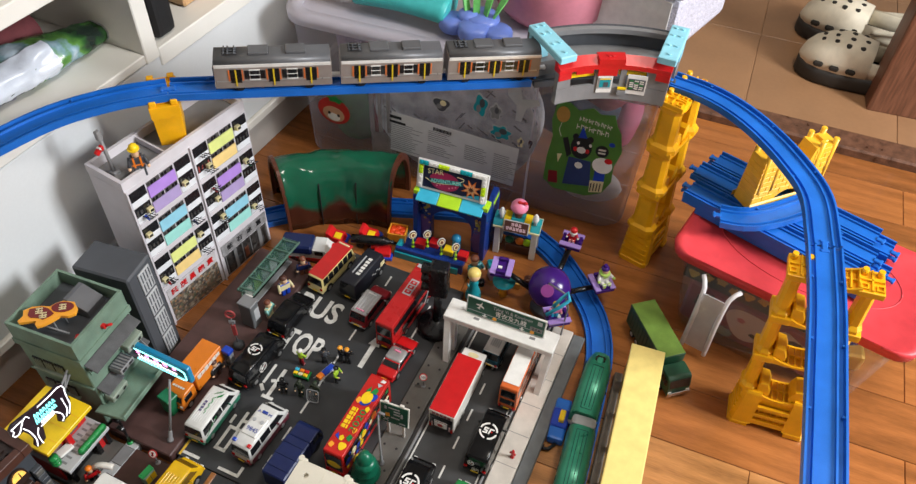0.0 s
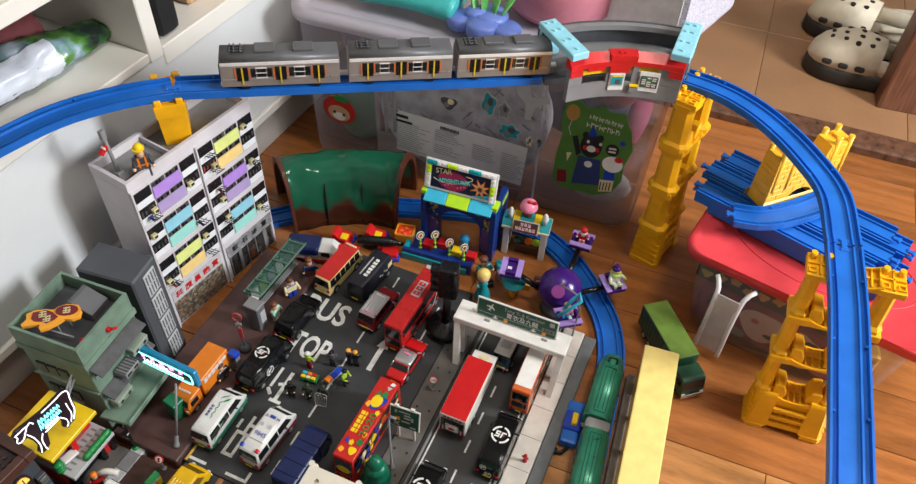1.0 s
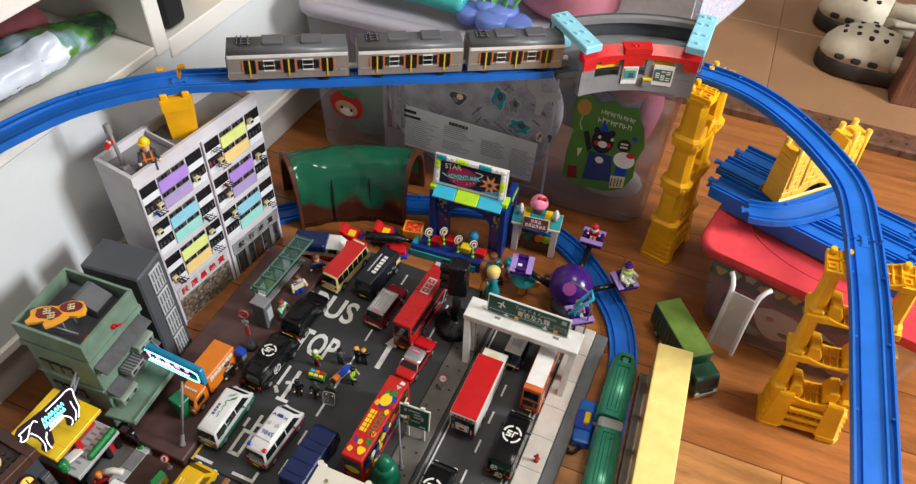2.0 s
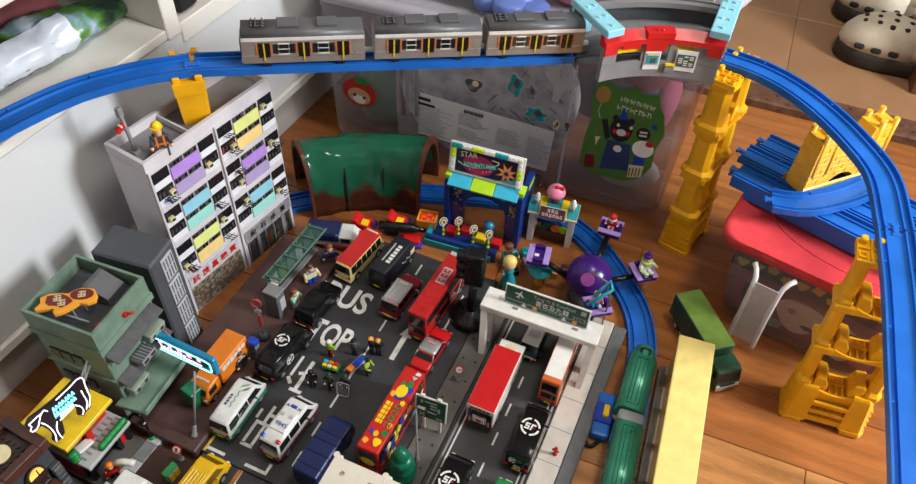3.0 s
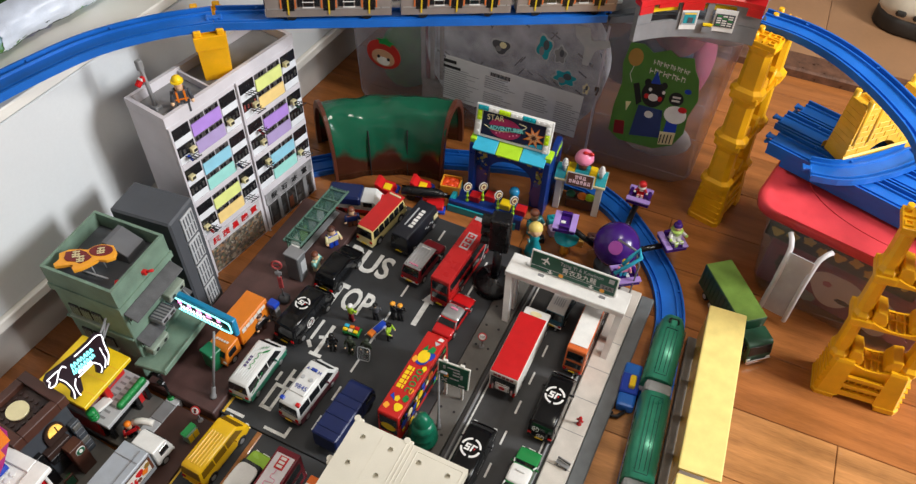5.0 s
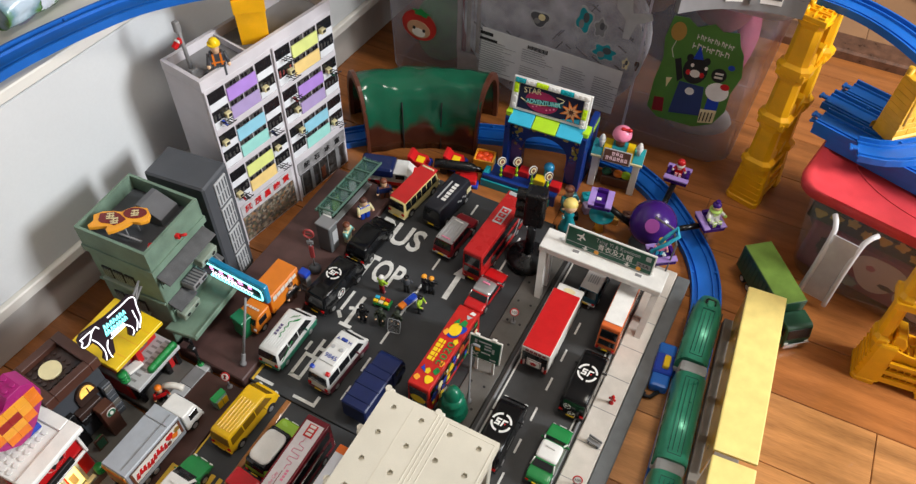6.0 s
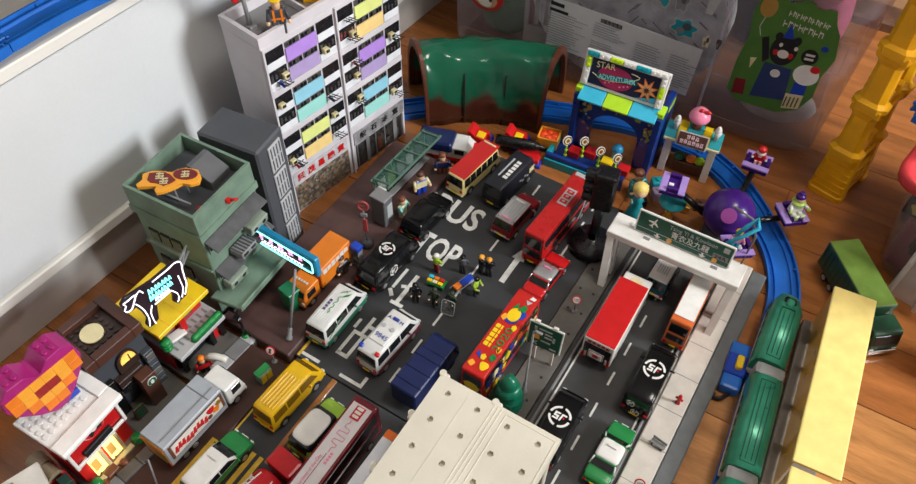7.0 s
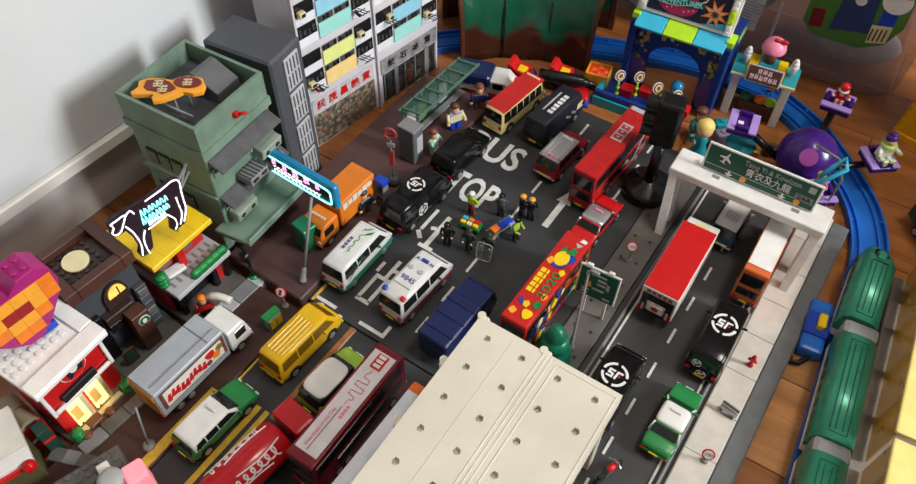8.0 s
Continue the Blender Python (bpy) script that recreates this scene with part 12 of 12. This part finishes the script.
bx(bm, (0, 0, 0), (0.066, 0.076, 0.006), 0.0008)
bm.transform(rf)
part("roof", bm, WHITE, kr, "white roof")
for i in range(5):
    for j in range(7):
        bm = fresh()
        cyl(bm, (-0.028 + i * 0.008, -0.032 + j * 0.008, 0.003), (-0.028 + i * 0.008, -0.032 + j * 0.008, 0.0047), 0.0026, n=12)
        bm.transform(rf)
        part("stud", bm, WHITE, kr)
bm = fresh()
bx(bm, (0.0245, 0, 0.0042), (0.0165, 0.076, 0.0032), 0.0008)
bx(bm, (-0.0085, 0.0310, 0.0042), (0.0490, 0.0140, 0.0032), 0.0008)
bm.transform(rf)
part("roof_edge", bm, WHITE, kr)
for y in (-0.013, 0.008):
    bbox_part("doorway", (0.0002, y - 0.009, 0.0102), (0.003, y + 0.009, 0.0495), material("lit_doorway", (1.0, 0.78, 0.25), 0.4, emit=1.8) if y < 0 else bpy.data.materials["lit_doorway"], kr, "warmly lit doorway")
    bbox_part("door_post", (0.0032, y + 0.0045, 0.0102), (0.0065, y + 0.0085, 0.0495), CREAM, kr)
    bbox_part("door_pane", (0.0032, y - 0.008, 0.020), (0.0040, y + 0.000, 0.040), material("amber_door_pane", (0.75, 0.42, 0.10), 0.3, emit=0.5) if y < 0 else bpy.data.materials["amber_door_pane"], kr)
    bm = fresh()
    ball(bm, (0.0050, y - 0.006, 0.014), 0.0012, n=8)
    part("door_knob", bm, DRED, kr)
bbox_part("doorstep", (0.0067, -0.026, 0.0102), (0.0125, 0.022, 0.0130), CREAM, kr)
for y in (-0.030, 0.029):
    bm = fresh()
    for z in (0.0102, 0.0145, 0.0185):
        lathe(bm, [(0, z), (0.0050, z), (0.0058, z + 0.002), (0.0048, z + 0.004), (0, z + 0.0041)], (0.012, y, 0), 14)
    part("bush", bm, GREEN, kr, "round green bush")
bbox_part("table_top", (0.0130, -0.020, 0.022), (0.0225, -0.006, 0.0245), LBROWN, kr)
bbox_part("table_leg", (0.0165, -0.0145, 0.0102), (0.0195, -0.0115, 0.0218), BROWN, kr)
for y in (-0.0255, 0.002):
    bm = fresh()
    lathe(bm, [(0, 0.0102), (0.0045, 0.0102), (0.0050, 0.015), (0.0042, 0.0165), (0, 0.0165)], (0.0175, y, 0), 14)
    part("stool", bm, LBROWN, kr)
# pale paving tiles in front of the shops
pv = thing("shop_pavement", pose(-0.067, -0.215, FLOOR, 0, 0, -5), "grey brick-built pavement strip before the shops", "toy pavement")
for k in range(6):
    bbox_part("paving_tile", (-0.007, -0.043 + k * 0.025, 0.0), (0.007, -0.0185 + k * 0.025, 0.0145 + 0.0004 * (k % 2)), [GREY, PAVEG, GREY][k % 3], pv)
pv3 = thing("shop_pavement", pose(-0.074, -0.2665, FLOOR, 0, 0, 20), "grey brick-built pavement slabs beside the food stall", "toy pavement")
for k in range(3):
    bbox_part("paving_tile", (-0.021 + k * 0.0142, -0.007, 0.0), (-0.0072 + k * 0.0142, 0.006, 0.0142 + 0.0004 * (k % 2)), [PAVEG, GREY, PAVEG][k], pv3)
# red and tan brick wall between the restaurant and the food stall
bwl = thing("brick_wall_corner", pose(-0.126, -0.267, FLOOR, 0, 0, -4), "red brick-built wall corner with tan curved bricks", "toy wall")
TANB = plastic("tan_brick", (0.28, 0.225, 0.14), 0.45)
bbox_part("red_wall", (-0.020, -0.010, 0), (0.016, 0.010, 0.040), TRED, bwl)
bbox_part("white_tile", (0.0162, -0.010, 0.018), (0.0182, 0.004, 0.021), WHITE, bwl)
bbox_part("olive_wall", (0.0162, -0.012, 0), (0.0235, -0.0102, 0.034), plastic("olive_brick", (0.10, 0.085, 0.035), 0.45), bwl)
for x0, x1, zz, rr in ((-0.020, -0.002, 0.0402, 0.010), (-0.0015, 0.0155, 0.0402, 0.0085)):
    bm = fresh()
    prism(bm, [(rr * math.cos(a), rr * math.sin(a)) for a in np.linspace(0, math.pi, 13)], x1 - x0, Matrix(((0, 0, 1, x0), (1, 0, 0, 0), (0, 1, 0, zz), (0, 0, 0, 1))))
    part("curved_brick", bm, TANB, bwl, "tan curved brick")
pv2 = thing("shop_pavement", pose(-0.076, -0.050, FLOOR, 0, 0, -4), "grey brick-built pavement before the red shop", "toy pavement")
for k in range(3):
    bbox_part("paving_tile", (0.0, -0.036 + k * 0.026, 0.0), (0.018, -0.0104 + k * 0.026, 0.0135), [LGREY, GREY, LGREY][k], pv2)
for x, y in ((-0.083, -0.020), (-0.070, -0.028)):
    p = thing("plant_post", pose(x, y, FLOOR + 0.0, 0, 0, 0), "dark toy lamp post in a green pot", "toy post")
    bm = fresh()
    lathe(bm, [(0, 0), (0.0045, 0), (0.0052, 0.012), (0.0040, 0.016), (0, 0.016)], n=14)
    part("pot", bm, GREEN, p, "green pot")
    bm = fresh()
    cyl(bm, (0, 0, 0.015), (0, 0, 0.052), 0.0018, n=8)
    bx(bm, (0.0, -0.003, 0.054), (0.010, 0.006, 0.006), 0.0012)
    part("post", bm, BLACK, p)
# fallen white figure pieces by the grey lorry
bm = fresh()
tube(bm, smooth_path([(-0.075, -0.082, 0.026), (-0.065, -0.078, 0.030), (-0.052, -0.074, 0.027)], 0.004), 0.0042, 10)
whole("white_baguette", bm, OFFW, "white rounded toy piece lying by the lorry", "toy piece")
figure(pose(-0.079, -0.088, 0.0015, 0, 0, 60), (BLACK, RED), "toy figure with a red top and yellow face", 0.030, hair=ORNG)

# brick-built heart on the roof
ht = thing("heart_sign", pose(-0.124, -0.219, FLOOR + 0.1165, 0, 0, -6), "magenta brick-built heart sign with an orange diamond", "sign")
hp = [(-0.006, 0.0), (0.006, 0.0), (0.020, 0.012), (0.034, 0.030), (0.040, 0.046), (0.038, 0.062), (0.028, 0.071), (0.012, 0.070), (0.002, 0.060), (-0.002, 0.060), (-0.012, 0.070), (-0.028, 0.071), (-0.038, 0.062), (-0.040, 0.046), (-0.034, 0.030), (-0.020, 0.012)]
bm = fresh()
prism(bm, hp, 0.026, Matrix.Translation((-0.013, 0, 0)) @ CW, 0.0006)
part("body", bm, MAG, ht)
for s in (-1, 1):
    for k in range(2):
        for q in (-0.006, 0.006):
            bm = fresh()
            y = s * (0.016 + k * 0.008)
            cyl(bm, (q, y, 0.070), (q, y, 0.0728), 0.0026, n=10)
            part("stud", bm, MAG, ht)
CELL = 0.0122
for row, cols in ((1, "OLLLLO"), (0, "OLRRLO"), (-1, " OLLO "), (-2, "  OO  ")):
    for k, c in enumerate(cols):
        if c == " ":
            continue
        bm = fresh()
        bx(bm, (0.0136, (k - 2.5) * CELL, 0.040 + row * CELL), (0.0014, CELL - 0.0001, CELL - 0.0001), 0.0002)
        part("diamond_tile", bm, {"O": ORNG, "L": LORNG, "R": plastic("brick_dark_red", (0.30, 0.014, 0.014), 0.4)}[c], ht)
bbox_part("blue_foot", (-0.010, 0.004, -0.002), (0.012, 0.020, 0.006), RBLUE, ht, "blue foot")

# corner of a burger stall and pieces at the board's near corner
bs = thing("burger_stall", pose(-0.101, -0.316, FLOOR, 0, 0, -20), "white-topped brick-built food stall with red edge", "toy building")
bbox_part("body", (-0.040, -0.035, 0), (0.012, 0.034, 0.052), plastic("olive_brick", (0.10, 0.085, 0.035), 0.45), bs)
bbox_part("roof", (0.0042, -0.036, 0.0525), (0.018, 0.036, 0.060), WHITE, bs, "white roof")
bbox_part("roof_board", (-0.042, -0.036, 0.0525), (0.004, 0.036, 0.0595), OFFW, bs, "white roof board")
bbox_part("red_edge", (0.0182, -0.036, 0.050), (0.021, 0.036, 0.056), RED, bs, "red edge")
for k in range(4):
    bbox_part("bread_tile", (-0.034 + k * 0.004, -0.018 + k * 0.003, 0.060 + k * 0.004), (-0.010 + k * 0.002, 0.010, 0.0638 + k * 0.004), [GOLD, LBROWN, DGREEN, GOLD][k], bs)
bbox_part("cream_counter", (0.024, -0.030, 0.0), (0.046, 0.002, 0.040), CREAM, bs, "cream counter")
bm = fresh()
ball(bm, (0.022, 0.031, 0.056), 0.006, n=14)
part("red_lamp", bm, TAILR, bs, "red lamp")
gb2 = thing("green_bin", pose(-0.0985, -0.2665, FLOOR, 0, 0, -10), "dark green brick-built bin with a red band", "toy bin")
bbox_part("body", (-0.0065, -0.0055, 0), (0.0065, 0.0055, 0.046), plastic("pine_brick", (0.012, 0.05, 0.035), 0.4), gb2)
bbox_part("red_band", (0.0067, -0.0055, 0.029), (0.0075, 0.0055, 0.033), RED, gb2)
gp = thing("grey_plate", pose(-0.024, -0.274, FLOOR, 0, 0, -20), "dark grey studded toy plate with loose pieces", "toy plate")
bbox_part("plate", (-0.026, -0.030, 0), (0.022, 0.028, 0.030), STUDG, gp)
bm = fresh()
studs(bm, -0.026, -0.030, 0.022, 0.028, 0.030)
part("stud", bm, STUDG, gp)
bbox_part("white_brick", (-0.012, 0.006, 0.0302), (-0.002, 0.016, 0.040), WHITE, gp)
bm = fresh()
lathe(bm, [(0, 0.0302), (0.0115, 0.0302), (0.012, 0.034), (0.0105, 0.044), (0.006, 0.046), (0, 0.046)], (0.008, 0.012, 0), 22)
part("round_cap", bm, LGREY, gp)
bm = fresh()
bx(bm, (0, 0, 0.022), (0.020, 0.018, 0.044), 0.002)
lp = whole("pink_light_block", bm, material("glowing_pink_block", (1.0, 0.30, 0.36), 0.35, emit=0.55), "glowing pink toy light block", "toy light", pose(0.000, -0.250, FLOOR, 0, 0, -20))

# hanging neon restaurant sign of the green tenement
nsn = thing("neon_sign", pose(-0.056, 0.053, 0.093, 0, 0, -4), "hanging blue-framed neon sign with pink and white bars", "sign")
NB2 = plastic("neon_case_blue", (0.01, 0.22, 0.42), 0.3)
bm = fresh()
bx(bm, (0, 0, 0), (0.104, 0.008, 0.032), 0.003, seg=3)
part("case", bm, NB2, nsn)
bm = fresh()
bx(bm, (0, -0.0042, 0), (0.097, 0.0010, 0.025), 0.0004)
part("face", bm, plastic("neon_face_black", (0.006, 0.006, 0.012), 0.3), nsn, "black face")
pts = [(0.047 * math.copysign(abs(math.cos(a)) ** 0.25, math.cos(a)), -0.0054, 0.011 * math.copysign(abs(math.sin(a)) ** 0.25, math.sin(a))) for a in np.linspace(0, 2 * math.pi, 40)]
bm = fresh()
tube(bm, pts, 0.0009, 6)
part("neon_outline", bm, NEONC, nsn, "cyan neon outline")
for k in range(5):
    bm = fresh()
    x, g = -0.031 + k * 0.0150, 1.0 + 0.40 * (k in (2, 3))
    for dx, dz, w, h in ((0, 0.0018, 0.0050, 0.0007), (0, -0.0014, 0.0056, 0.0007), (-0.0010, 0, 0.0007, 0.0060), (0.0016, 0.0004, 0.0007, 0.0046)):
        bx(bm, (x + dx * g, -0.0050, 0.0044 + dz * g), (w * g, 0.0006, h * g))
    part("pink_bar", bm, NEONP, nsn)
for k in range(9):
    bm = fresh()
    bx(bm, (-0.036 + k * 0.0052, -0.0050, -0.0012), (0.0030, 0.0006, 0.0012))
    part("white_bar", bm, NEONW, nsn)
bm = fresh()
tube(bm, [(-0.034 + 0.066 * u + 0.0012 * math.sin(2 * math.pi * 13 * u), -0.0052, -0.0062 + (0.0020 + 0.0014 * (u < 0.05 or 0.5 < u < 0.56)) * math.cos(2 * math.pi * 13 * u)) for u in np.linspace(0, 1, 150)], 0.00042, 5)
part("white_script", bm, NEONW, nsn, "white neon script")
bm = fresh()
for x in (-0.02, -0.042):
    cyl(bm, (x, 0.006, 0.006), (-0.060, 0.006 + 0.01, 0.006), 0.0011, n=6)
cyl(bm, (-0.045, 0.005, -0.004), (-0.062, 0.012, -0.004), 0.0016, n=8)
part("bracket", bm, GREY, nsn, "grey bracket")

# ---- floor boards and tiles ----
# light timber, its pale tone also carrying the glare on the near floor
LIGHTB = wood("pale_glare_floor_board", (0.50, 0.225, 0.075), 0.24, (0.7, 7, 7))
rnd = random.Random(4)
PLANKS = {}


def plank(x0, x1, y0, y1, mat, parent, name="plank", z=FLOOR):
    key = (round(x1 - x0, 3), round(y1 - y0, 3), mat.name)
    if key not in PLANKS:
        bm = fresh()
        w, d = x1 - x0 - 0.0008, y1 - y0 - 0.0008
        b = 0.0008
        lo = [(-w / 2, -d / 2), (w / 2, -d / 2), (w / 2, d / 2), (-w / 2, d / 2)]
        rings = [[(x, y, -0.0024) for x, y in lo], [(x, y, -b) for x, y in lo], [(x * (1 - 2 * b / w), y * (1 - 2 * b / d), 0) for x, y in lo]]
        loft(bm, rings, True, False)
        ob = finish(name, bm, mat)
        PLANKS[key] = ob.data
    else:
        ob = new(name, PLANKS[key])
    ob.location = ((x0 + x1) / 2, (y0 + y1) / 2, z)
    ob.parent = parent
    return ob


y = -0.836
row = 0
while y < 1.03:
    y1 = min(y + 0.1, 1.03)
    x = -0.7 + (0.717 + 0.7 - 0.48 * 6) % 0.48 - 0.48 + (0 if row % 2 == 0 else 0.2)
    while x < 1.7:
        # pale boards only at the near side, where lit-floor brightness is put into colour
        plank(max(x, -0.74), min(x + 0.48, 1.7), y, y1, LIGHTB if rnd.random() < 0.75 and x > -0.1 and y < 0.17 else PARQ, subfloor)
        x += 0.48
    y = y1
    row += 1
tiles = bpy.data.objects["tiled_floor"]
for i in range(7):
    for j in range(5):
        plank(-0.30 + i * 0.3, i * 0.3, 1.09 + j * 0.3, 1.39 + j * 0.3, TILE, tiles, "tile", 0.0026)
